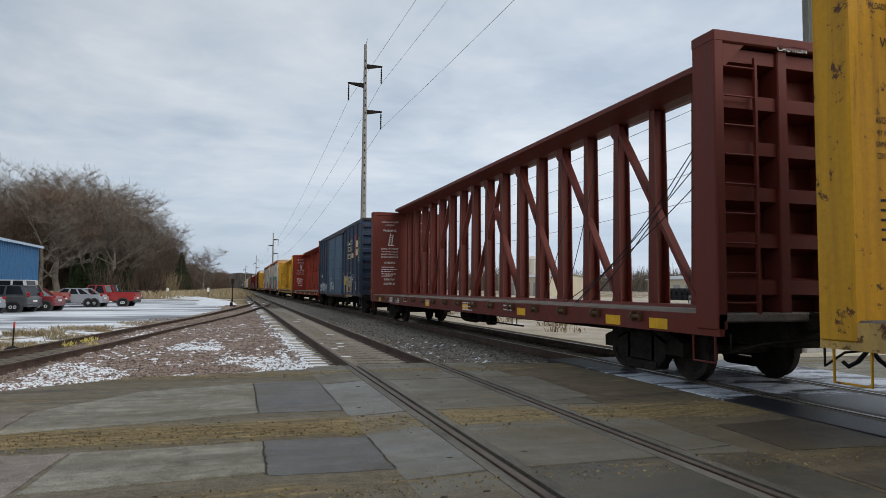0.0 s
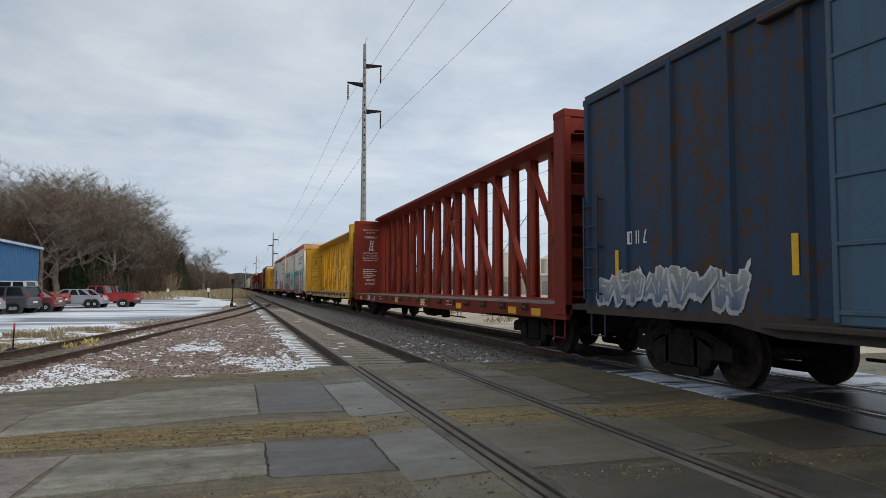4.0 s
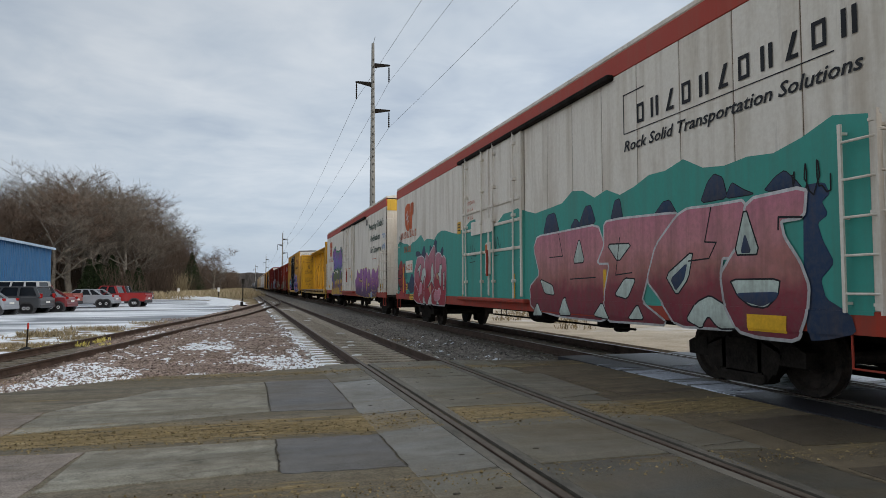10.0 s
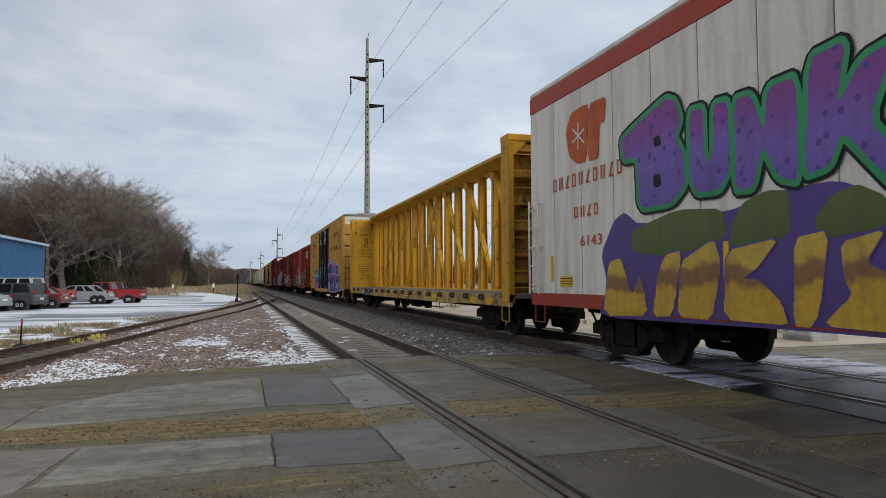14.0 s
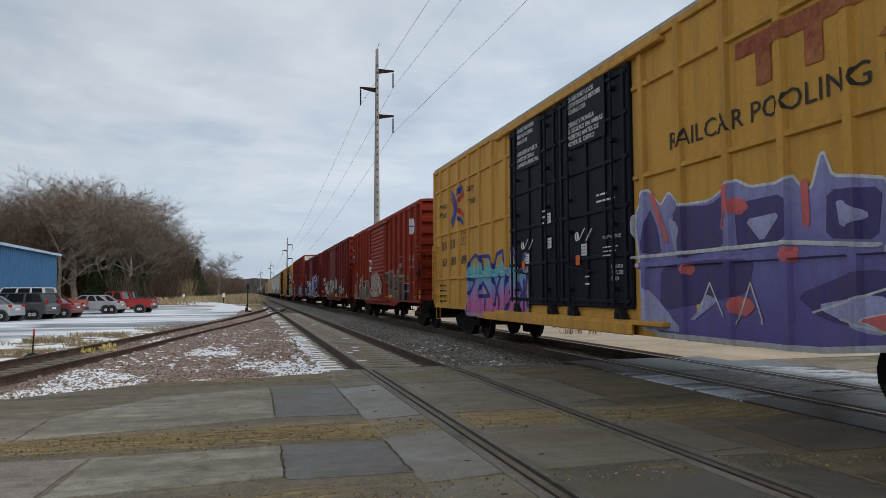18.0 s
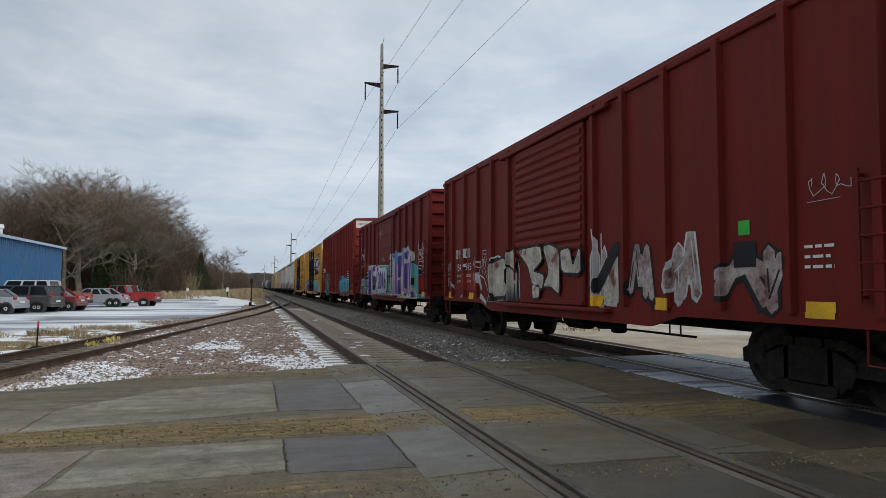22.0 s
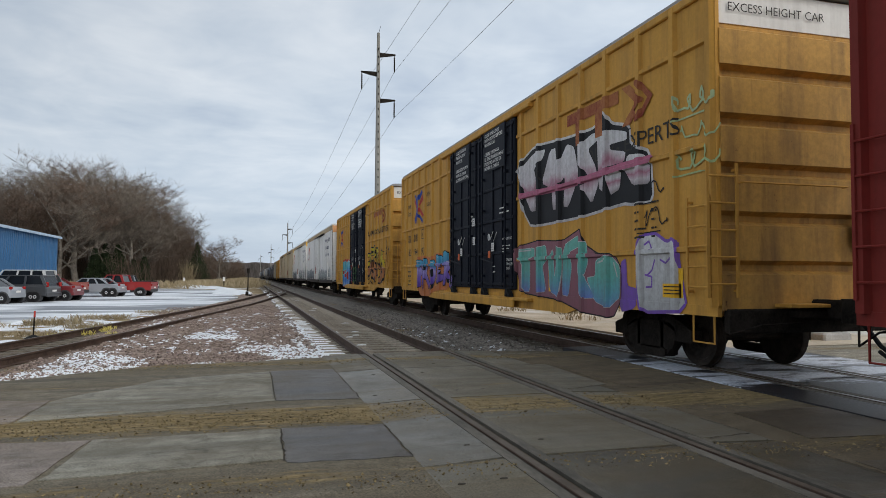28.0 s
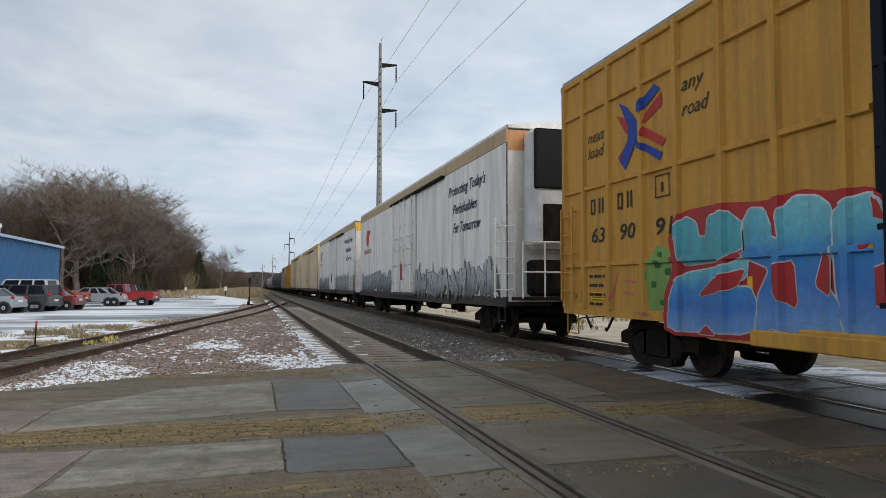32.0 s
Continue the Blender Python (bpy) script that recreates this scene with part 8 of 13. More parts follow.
def words(sk, s, y, z, size, material, slant=0.0, wide=None, label="painted lettering", bold=0.0, rise=0.0, off=.013):
    """Words whose left end stands at y; wide: the length that they should take."""
    me = text_mesh(s, size, slant, 1.0, bold)
    w = -min(v.co.y for v in me.vertices)
    if wide:
        for v in me.vertices:
            v.co.y *= wide / w
    return sk.put("lettering", text_at(me, y, z, rise), material, off, label)


def stamps(sk, rows, y, z, h, gap, material, seed, label="lines of small print"):
    return sk.put("small_print", bars(rows, y, z, h, gap, 0, seed), material, .012, label)


def glyphs(sk, n, y, z, w, h, gap, material, label, seed=0):
    """A word in an emblem's style, as plain open shapes of its size and weight."""
    t = min(w * .2, h * .2)
    for k in range(n):
        a = y - k * (w + gap)
        b = a - w * .8
        m, q = M(), (k + seed) % 3
        box = lambda p, r, u, v: m.poly([(0, p, u), (0, r, u), (0, r, v), (0, p, v)])
        if q == 0:      # a hollow block
            box(a, a - t, z, z + h), box(b + t, b, z, z + h), box(a - t, b + t, z, z + t), box(a - t, b + t, z + h - t, z + h)
        elif q == 1:    # two uprights
            box(a, a - t * 1.3, z, z + h), box(b + t * 1.3, b, z, z + h)
        else:           # a wedge
            m.poly([(0, a, z), (0, a - t * 1.5, z), (0, b, z + h), (0, b + t * 1.5, z + h)])
            box(a - t * 1.6, b, z, z + t)
        sk.put("emblem_word", m, material, .012, label)


def disc(sk, name, y, z, r, material, label="", off=.012, n=28):
    return sk.put(name, M().poly([(0, y + r * math.cos(2 * math.pi * i / n), z + r * math.sin(2 * math.pi * i / n)) for i in range(n)]), material, off, label)


def yellow_tag(sk, y, z, w=.34, h=.2):
    rect(sk, "warning_sticker", y, y - w, z, z + h, MAT["yellow_mark"], "yellow warning sticker", .012)
    m = M()
    for k in range(3):
        m.poly([(0, y - .03, z + h * (.25 + .25 * k)), (0, y - w + .03, z + h * (.25 + .25 * k)), (0, y - w + .03, z + h * (.33 + .25 * k)), (0, y - .03, z + h * (.33 + .25 * k))])
    sk.put("small_print", m, K, .016, "black print on the sticker")


def reflectors(sk, L, z, step=2.4, w=.09, h=.42, gap=0.0):
    n = int(L / step)
    for k in range(n + 1):
        y = -L / 2 + .5 + (L - 1.0) * k / n
        if abs(y) > gap:
            rect(sk, "reflector", y + w / 2, y - w / 2, z, z + h, MAT["yellow_mark"], "upright yellow reflector", .012)


# centre-beam flatcars: notices on the inner faces of the trailing bulkheads, numbers on the sill
def bulkhead_notice(k, material, seed, dims):
    L, c = span(k)
    car = SK[k].car
    y0 = L / 2 - .42 - .006
    for x0 in (-1.22, .42):
        def put(nm, me, x, z, lab=""):
            me.materials.clear()
            me.materials.append(material)
            part(nm, me, None, car, lab, pose(x, y0, z, 0, 0, 90))

        def line(s, z, size, wide):
            me = text_mesh(s, size)
            w = -min(v.co.y for v in me.vertices)
            for v in me.vertices:
                v.co.y *= wide / w
            put("lettering", me, x0 + (.85 - wide) / 2, z, "stencilled words on the bulkhead")

        line("LOADING AND UNLOADING", 4.18, .10, .80)
        line("INSTRUCTION", 4.04, .10, .45)
        line("WARNING", 3.78, .16, .62)
        m = M()
        for a, b, cc, d in ((.36, 3.2, .44, 3.7), (.50, 3.2, .56, 3.66), (.36, 3.16, .62, 3.2)):
            m.poly([(0, -a, b), (0, -a - .035, b), (0, -cc - .035, d), (0, -cc, d)] if a != .36 or d > 3.3 else [(0, -a, b), (0, -cc, b), (0, -cc, d), (0, -a, d)])
        for q in range(5):
            m.poly([(0, -.39 - .015 * q, 3.28 + .08 * q), (0, -.53 - .01 * q, 3.28 + .08 * q), (0, -.53 - .01 * q, 3.30 + .08 * q), (0, -.39 - .015 * q, 3.30 + .08 * q)])
        put("pictogram", m.mesh("pictogram", material), x0, 0, "stencilled ladder pictogram")
        line(dims[0], 2.98, .11, .80)
        line("BY KEEPING LOAD AT ABOUT", 2.86, .085, .74)
        line("SAME LEVEL ON EACH SIDE OF", 2.74, .085, .80)
        line("CENTERBEAM DURING LOADING", 2.62, .085, .78)
        if dims[1]:
            line(dims[1], 2.35, .13, .52)
        put("small_print", bars([.6, .72, .5, .66, .4], -.06, 2.22, .05, .05, 0, seed + 3).mesh("small_print", material), x0, 0, "lines of stencilled print")
        line("73'-0\"", 1.78, .13, .34)
        line("BETWEEN", 1.60, .13, .46)
        line("BULKHEADS", 1.42, .13, .52)


bulkhead_notice(1, WH, 3, ("SAFETY FIRST", "WARNING"))
bulkhead_notice(3, WH, 5, ("AVOID TIPPING ACCIDENT", ""))
bulkhead_notice(4, K, 7, ("AVOID TIPPING ACCIDENT", ""))
bulkhead_notice(7, K, 9, ("AVOID TIPPING ACCIDENT", ""))
bulkhead_notice(0, K, 11, ("AVOID TIPPING ACCIDENT", ""))
for k, num, back in ((1, "85696", None), (3, "86130", None), (4, "86549", K), (7, "855 236", K)):
    L, c = span(k)
    sk = SK[k]
    if back:
        rect(sk, "number_board", L / 2 - 3.80, L / 2 - 6.0, .67, .95, back, "black number board on the sill", .024)
    me = text_mesh(num, .29)
    sk.put("lettering", text_at(me, L / 2 - 4.98, .715), WH, .05, "white car number on the sill")
    m = M()
    for q in range(4):
        a = L / 2 - 3.95 - q * .17
        m.poly([(0, a, .72), (0, a - .12, .72), (0, a - .12, .92), (0, a, .92)])
    sk.put("emblem_word", m, WH, .05, "white reporting mark as bars")
    for y, rows in ((2.2, [.5, .42]), (-1.5, [.9, .7, .8]), (-4.4, [.5, .5]), (5.2, [.4, .6])):
        if k == 4 and y < 0:
            continue
        sk.put("small_print", bars(rows, y, .92, .05, .04, 0, int(y * 3) + 40), WH if k in (1, 3) else K, .05, "stencilled print on the sill")
    if k == 4:
        for s, y, z, wd in (("IH 11-5", -3.3, .84, .42), ("IL 73-0 L 75-0", -3.3, .70, .95), ("LD LMT 224800", -6.6, .84, 1.0), ("LT WT  61600", -6.6, .70, 1.0)):
            me = text_mesh(s, .15)
            w = -min(v.co.y for v in me.vertices)
            for v in me.vertices:
                v.co.y *= wd / w
            sk.put("lettering", text_at(me, y, z), K, .05, "black stencilled words on the sill")
    me = text_mesh("CAUTION", .11)
    me.materials.append(K if k in (4, 7) else WH)
    part("lettering", me, None, sk.car, "small word on the bulkhead's cap", pose(-.55, -L / 2 - .006, 4.475, 0, 0, 90))

# blue boxcar
sk = SK[2]
glyphs(sk, 6, -4.12, 3.52, .25, .24, .08, CREAM, "cream company name as plain bars")
glyphs(sk, 4, -4.75, 3.18, .25, .24, .08, CREAM, "cream company name as plain bars")
glyphs(sk, 7, -4.12, 2.80, .22, .24, .07, CREAM, "cream company name as plain bars")
for k in range(3):
    rect(sk, "emblem", -6.42, -6.82, 3.62 - .40 * k, 3.95 - .40 * k, RED, "red emblem square")
for k in range(2):
    rect(sk, "emblem", -6.92, -7.3, 3.30 - .42 * k, 3.62 - .42 * k, CREAM, "cream emblem square")
piece(sk, 7.9, .95, 3.6, .75, 4, spray("dusty_fill", [(0, (.10, .16, .28)), (1, (.42, .40, .36))]), WSPRAY, 14, .22, .07, label="small blue and white graffiti")
piece(sk, 2.05, 1.0, 1.6, .75, 3, WSPRAY, BLK, 24, .22, .06, label="white outlined graffiti on the door")
tag(sk, -7.2, 2.5, .6, 1.3, 1, plain("lime_paint", (.45, .5, .03)), 5, .05)
reflectors(sk, 15.5, 1.42, 3.4, .10, .46)
disc(sk, "sticker", -5.85, 1.35, .09, GREEN, "round green sticker")
rect(sk, "data_panel", -6.75, -7.15, 1.15, 1.55, WH, "white data panel")
rect(sk, "data_panel", -6.79, -7.11, 1.19, 1.51, BLK, "", .010)
stamps(sk, [.5, .6, .5], -5.6, 1.95, .06, .05, WH, 3)
glyphs(sk, 3, 6.9, 1.95, .12, .2, .07, WH, "white reporting mark as bars")

# insulated boxcar with the teal band
sk = SK[5]
teal = paint("teal_paint", (.055, .33, .27), .05, .35, .1, dirtc=(.10, .16, .13))
pts = [(10.45, .98)] + [(10.45 - .42 * k, 2.90 + .11 * math.sin(k * .9) + .05 * math.sin(k * 2.3) - .10 * (k % 7 == 3)) for k in range(52)] + [(-10.97, .98)]
m = M()
for (a, b), (c, d) in zip(pts[1:-1], pts[2:-1]):
    m.poly([(0, a, .98), (0, c, .98), (0, c, d), (0, a, b)])
sk.put("painted_band", m, teal, .003, "teal band painted along the lower side")
glyphs(sk, 11, -6.9, 3.80, .24, .30, .14, BLK, "black company name as plain bars")
rect(sk, "emblem", -6.5, -6.52, 3.7, 4.35, BLK, "thin black emblem frame")
rect(sk, "emblem", -6.5, -7.1, 4.33, 4.35, BLK, "thin black emblem frame")
rect(sk, "lettering", -6.5, -10.6, 3.70, 3.715, BLK, "thin black rule")
words(sk, "Rock Solid Transportation Solutions", -6.5, 3.42, .24, K, .25, 4.45, "black italic slogan", .004)
glyphs(sk, 10, 9.85, 3.08, .18, .24, .08, ORANGE, "orange company name as plain bars")
glyphs(sk, 4, 9.2, 2.55, .2, .22, .08, ORANGE, "orange reporting mark as bars")
rect(sk, "number_patch", 9.0, 7.9, 1.78, 2.22, P["white"], "white patch under the number", .008)
words(sk, "6003", 8.9, 1.86, .32, ORANGE, 0, .9, "orange car number")
crim = spray("crimson_spray", [(0, (.42, .03, .04)), (1, (.36, .03, .035))])
m = M()
for c, d, r in ((9.95, 1.7, .36), (9.75, 1.95, .26), (9.6, 1.45, .42), (9.3, 1.2, .36), (9.15, .98, .24), (9.7, .98, .3), (9.25, 1.95, .16)):
    m.poly([(-.00005 * len(m.f), c + r * math.cos(math.pi * i / 10), max(.84, d + r * 1.25 * math.sin(math.pi * i / 10))) for i in range(20)])
sk.put("graffiti", m, crim, .012, "crimson sprayed figure")
tag(sk, 10.3, 1.1, .8, .95, 3, BLK, 161, .07)
tag(sk, 9.5, .85, .55, .45, 3, BLK, 162, .045)
tag(sk, 9.18, 1.45, .45, .42, 3, NAVY, 163, .03)
tag(sk, 8.58, .82, .3, .34, 3, BLK, 164, .03)
tag(sk, 10.15, 2.75, .65, .6, 4, BLK, 165, .025)
yellow_tag(sk, 9.16, 1.14, .48, .22)
yellow_tag(sk, 8.3, .78, .6, .2)
rect(sk, "reflector", 9.37, 9.27, 1.04, 2.0, MAT["yellow_mark"], "upright yellow reflector", .02)
reflectors(sk, 20.5, 1.0, 4.0, .10, .55)
yellow_tag(sk, 1.95 + .5, 2.75, .3, .34)
yellow_tag(sk, -8.9, .98, .5, .2)
rect(sk, "data_panel", -7.6, -8.0, 1.55, 1.9, BLK, "black data panel", .016)
tag(sk, 1.2, 1.9, .7, .5, 2, BLK, 61, .03)
tag(sk, -.6, 2.0, .6, .5, 2, BLK, 62, .03)
tag(sk, -9.9, 2.1, .6, .6, 2, BLK, 63, .03)
words(sk, "OPENING", 1.35, 3.45, .14, ORANGE, 0, .6, "small orange words")
words(sk, "H 11-3", 1.35, 3.25, .14, ORANGE, 0, .45, "small orange words")
words(sk, "W 12-0", 1.35, 3.05, .14, ORANGE, 0, .45, "small orange words")
rect(sk, "lettering", .95, -.7, 2.60, 2.95, P["white"], "white notice panel on the door", .05)

# insulated boxcar with the script slogan
sk = SK[6]
DG = plain("dark_green_script", (.02, .06, .04))
for s, y, z, w in (("Protecting Today's", -6.65, 4.0, 3.7), ("Perishables", -7.1, 3.42, 2.45), ("For Tomorrow", -7.15, 2.86, 2.75)):
    words(sk, s, y, z, .42, DG, .35, w, "dark script slogan", .006)
stamps(sk, [1.1], -7.6, 2.6, .06, .04, ORANGE, 6)
glyphs(sk, 10, 9.85, 2.98, .18, .24, .08, ORANGE, "orange company name as plain bars")
glyphs(sk, 4, 9.0, 2.40, .17, .2, .07, ORANGE, "orange reporting mark as bars")
words(sk, "6143", 8.8, 1.88, .27, ORANGE, 0, .78, "orange car number")
tag(sk, -10.05, 2.75, .9, 1.0, 2, spray("blue_tag_spray", [(0, (.05, .22, .5)), (1, (.1, .3, .6))]), 8, .07)
for y in (-.85, .78):
    words(sk, "MRIEFF", y, 1.75, .26, BLK, .3, .72, "black sprayed scrawl on the door")
rect(sk, "reflector", -1.74, -1.86, 1.60, 2.15, MAT["yellow_mark"], "upright yellow reflector", .06)
for z in (3.9, 1.95):
    rect(sk, "door_seal", 1.99, 1.88, z, z + .38, BLK, "black rubber stop", .012)
yellow_tag(sk, 2.46, 3.07, .4, .4)
yellow_tag(sk, -9.67, 1.15, .55, .24)
words(sk, "OPENING", 1.35, 3.45, .14, ORANGE, 0, .6, "small orange words")
words(sk, "H 11-4", 1.35, 3.25, .14, ORANGE, 0, .45, "small orange words")
words(sk, "W 12-0", 1.35, 3.05, .14, ORANGE, 0, .45, "small orange words")
stamps(sk, [2.4], 1.2, 2.35, .07, .04, ORANGE, 16)
yellow_tag(sk, 2.55, 2.75, .3, .34)
yellow_tag(sk, -9.6, 1.08, .5, .2)
yellow_tag(sk, 9.6, 1.15, .5, .2)
reflectors(sk, 20.9, 1.25, 4.2, .10, .5)
rect(sk, "data_panel", -6.0, -6.3, 4.3, 4.6, BLK, "small dark vent", .016)

# yellow boxcars
TX = plain("lettering_black", (.03, .026, .022))


def yellow_marks(k, num):
    sk = SK[k]
    L, c = span(k)
    # the crossed emblem: two bent bars in red and blue
    for pts, mt in (([(7.45, 4.12), (7.14, 4.01), (7.06, 3.83), (7.14, 3.74)], RED), ([(7.42, 3.41), (7.03, 3.67), (7.03, 3.49), (7.33, 3.29)], RED), ([(6.61, 3.95), (6.15, 4.19), (6.15, 3.97), (6.64, 3.81)], RED), ([(6.63, 3.76), (6.05, 3.45), (6.15, 3.36), (6.71, 3.64)], RED), ([(7.37, 4.32), (7.11, 4.18), (6.77, 3.84), (6.85, 3.58), (7.19, 3.18), (7.37, 3.35), (7.11, 3.64), (7.08, 3.86)], BLUE), ([(6.85, 4.12), (6.33, 4.35), (6.18, 4.24), (6.71, 3.99)], BLUE), ([(6.78, 3.57), (6.15, 3.27), (6.21, 3.15), (6.77, 3.46)], BLUE)):
        sk.put("emblem", M().poly([(0, a, b) for a, b in pts]), mt, .013 if mt is RED else .017, "crossed red and blue emblem")
    words(sk, "next", 8.48, 3.84, .30, TX, .3, .62, "black slanted words")
    words(sk, "load", 8.48, 3.56, .30, TX, .3, .60, "black slanted words")
    words(sk, "any", 5.68, 4.04, .30, TX, .3, .52, "black slanted words")
    words(sk, "road", 5.68, 3.68, .30, TX, .3, .62, "black slanted words")
    glyphs(sk, 2, 8.38, 2.55, .2, .27, .09, TX, "black reporting mark as bars")
    glyphs(sk, 2, 7.45, 2.55, .2, .27, .09, TX, "black reporting mark as bars")
    for s, y in zip(num, (8.38, 7.42, 6.40)):
        words(sk, s, y, 2.05, .36, TX, .15, .50, "black car number", .004)
    m = M()
    for a, b, c, d in ((6.35, 5.98, 2.60, 2.62), (6.35, 5.98, 2.92, 2.94), (6.35, 6.33, 2.6, 2.94), (6.0, 5.98, 2.6, 2.94), (6.2, 6.14, 2.68, 2.82)):
        m.poly([(0, a, c), (0, b, c), (0, b, d), (0, a, d)])
    sk.put("small_print", m, TX, .013, "small framed letter")
    words(sk, "RAILCAR POOLING EXPERTS", -3.75, 3.30, .36, TX, 0, 5.0, "black slogan lettering")
    for i, pts in enumerate(([(-5.2, 4.15), (-7.1, 4.15), (-7.1, 4.36), (-5.2, 4.36)], [(-5.55, 3.72), (-5.8, 3.72), (-5.8, 4.15), (-5.55, 4.15)], [(-6.3, 3.72), (-6.55, 3.72), (-6.55, 4.15), (-6.3, 4.15)], [(-7.2, 3.72), (-7.45, 3.72), (-7.85, 4.04), (-7.45, 4.36), (-7.2, 4.36), (-7.6, 4.04)], [(-7.6, 3.72), (-7.75, 3.72), (-8.1, 4.04), (-7.75, 4.36), (-7.6, 4.36), (-7.95, 4.04)])):
        sk.put("emblem", M().poly([(0, p, q) for p, q in pts]), DKRED, .013 + .0012 * i, "faded red company emblem as plain shapes")
    stamps(sk, [.55, .5, .55, .5], 8.45, 1.50, .09, .07, TX, k)
    stamps(sk, [.26, .22, .2, .34, .28], -7.55, 2.44, .055, .075, TX, k + 1)
    stamps(sk, [.12, .14, .12, .13, .1], -8.02, 2.44, .055, .075, TX, k + 2)
    # notices on the doors
    for y, w, z, dz, lines in ((1.79, 1.10, 4.78, .130, ("CLOSE THIS DOOR", "BEFORE CLOSING", "MAIN DOOR", "", "CIERRE ESTA PUERTA", "ANTES DE CERRAR", "LA PUERTA PRINCIPAL")), (-.70, 1.34, 4.80, .120, ("CLOSE AND LOCK", "BOTH DOORS BEFORE", "MOVING CAR", "", "CIERRE Y PONGA", "EL SEGURO EN AMBAS", "PUERTAS ANTES DE", "MOVER EL CARRO"))):
        rect(sk, "notice_plate", y + .06, y - w - .06, z - dz * len(lines) + .06, z + .14, P["tbox_door"], "black notice plate on the door", .042)
        for q, s in enumerate(lines):
            if s:
                words(sk, s, y, z - q * dz, .12, WH, 0, w * len(s) / 18, "white door notice", .002, 0, .046)
    for i, s in enumerate(("DO NOT LUBE DOORS",)):
        words(sk, s, -1.95, 2.14, .08, WH, 0, .60, "white words on the door", 0, 0, .042)
    for i, s in enumerate(("UNLATCH", "TO CLOSE", "DOOR")):
        words(sk, s, -2.22, 1.64 - .1 * i, .09, WH, 0, (.36, .38, .24)[i], "white words on the door", 0, 0, .042)
    sk.put("small_print", bars([.5, .42, .25], -1.95, 2.02, .035, .035, 0, k + 6), WH, .042, "lines of small print")
    sk.put("small_print", bars([.35, .62], -1.76, 2.94, .06, .05, 0, k + 5), WH, .042, "lines of small print")
    sk.put("small_print", bars([.22, .18, .12], .50, 2.92, .06, .06, 0, k + 4), WH, .042, "lines of small print")
    for y, z in ((.30, 2.62), (.28, 2.12), (-1.18, 1.90), (1.40, 1.86)):
        rect(sk, "sticker", y, y - .20, z, z + .21, WH, "white sticker on the door", .042)
        sk.put("small_print", bars([.13, .10, .13], y - .03, z + .17, .025, .03, 0, 3), K, .044, "print on the sticker")
    for y in (-.95, 1.62):
        rect(sk, "sticker", y, y - .16, 1.74, 1.92, plain("orange_sticker", (.65, .13, .03)), "orange sticker on the door", .042)
        # a round mark beside tilted square notices
        disc(sk, "sticker", y - .06, 2.26, .085, WH, "round white mark on the door", .042)
        rect(sk, "sticker_line", y - .05, y - .07, 2.20, 2.32, BLK, "black stroke on the mark", .044)
        for d, e in ((.30, 2.33), (.56, 2.30)):
            for i in range(3):
                c, h = y - d + .05 * i, e - .05 * i
                sk.put("small_print", M().poly([(0, c + .07, h - .03), (0, c - .06, h + .07), (0, c - .075, h + .045), (0, c + .055, h - .055)]), WH, .042, "tilted print on the door")
    for y, z in ((-1.3, 1.55), (-1.3, 1.42)):
        sk.put("small_print", bars([.16], y, z, .05, .03, 0, 2), WH, .042, "small print on the door")
    yellow_tag(sk, 8.4, .98, .45, .2)
    yellow_tag(sk, -8.3, .98, .45, .2)
    reflectors(sk, L - .6, .98, 4.4, .09, .42, 2.9)
    return sk


sk = yellow_marks(8, ("63", "81", "89"))
stamps(sk, [.6], -7.0, .95, .14, .05, TX, 9)
sk = yellow_marks(13, ("63", "94", "93"))
tag(sk, -8.6, 2.7, 1.0, 1.2, 2, LIME, 77, .05, "lime sprayed scrawl")
tag(sk, -7.7, 1.95, .7, .9, 2, BLK, 78, .035)
tag(sk, -6.4, 3.5, 1.1, .35, 3, BLK, 79, .03)
sk = yellow_marks(14, ("63", "90", "91"))
tag(sk, 1.2, .95, 1.1, 1.0, 3, spray("leaf_green", [(0, (.08, .30, .06)), (1, (.14, .38, .10))]), 88, .10)

# red boxcars
sk = SK[9]
disc(sk, "emblem", -6.84, 3.70, .30, WH, "round white company emblem")
rect(sk, "emblem", -6.60, -7.08, 3.68, 3.72, BLUE, "blue bar on the emblem", .016)
for st in ([(-6.43, 2.60), (-6.62, 2.26), (-6.76, 2.66)], [(-6.86, 2.62), (-6.84, 2.28)], [(-7.03, 2.68), (-7.02, 2.24)], [(-6.85, 2.44), (-7.05, 2.46)], [(-7.28, 2.64), (-7.14, 2.56), (-7.17, 2.46), (-7.33, 2.40), (-7.30, 2.28), (-7.10, 2.24)]):
    stroke(sk, st, WSPRAY, .034, .012, "white sprayed tag")
m = M()
outline(m, [(-6.60, 2.17), (-6.9, 2.19), (-7.22, 2.17)], .03, False)
sk.put("graffiti_stroke", m, WSPRAY, .012, "white sprayed underline")
words(sk, "606", 6.85, 1.75, .26, WH, 0, .5, "white car number")
words(sk, "220", 5.85, 1.75, .26, WH, 0, .55, "white car number")
glyphs(sk, 3, 6.85, 2.10, .14, .22, .05, WH, "white reporting mark as bars")
rect(sk, "sticker", -5.93, -6.13, 1.72, 1.90, GREEN, "green sticker", .012)
rect(sk, "data_panel", -5.76, -6.20, 1.28, 1.60, WH, "black data panels in a white frame", .010)
rect(sk, "data_panel", -5.78, -5.97, 1.30, 1.58, BLK, "black data panel", .014)
rect(sk, "data_panel", -5.99, -6.18, 1.30, 1.58, BLK, "black data panel", .014)
rect(sk, "data_panel", -5.72, -6.36, .94, 1.24, BLK, "black data panel", .014)
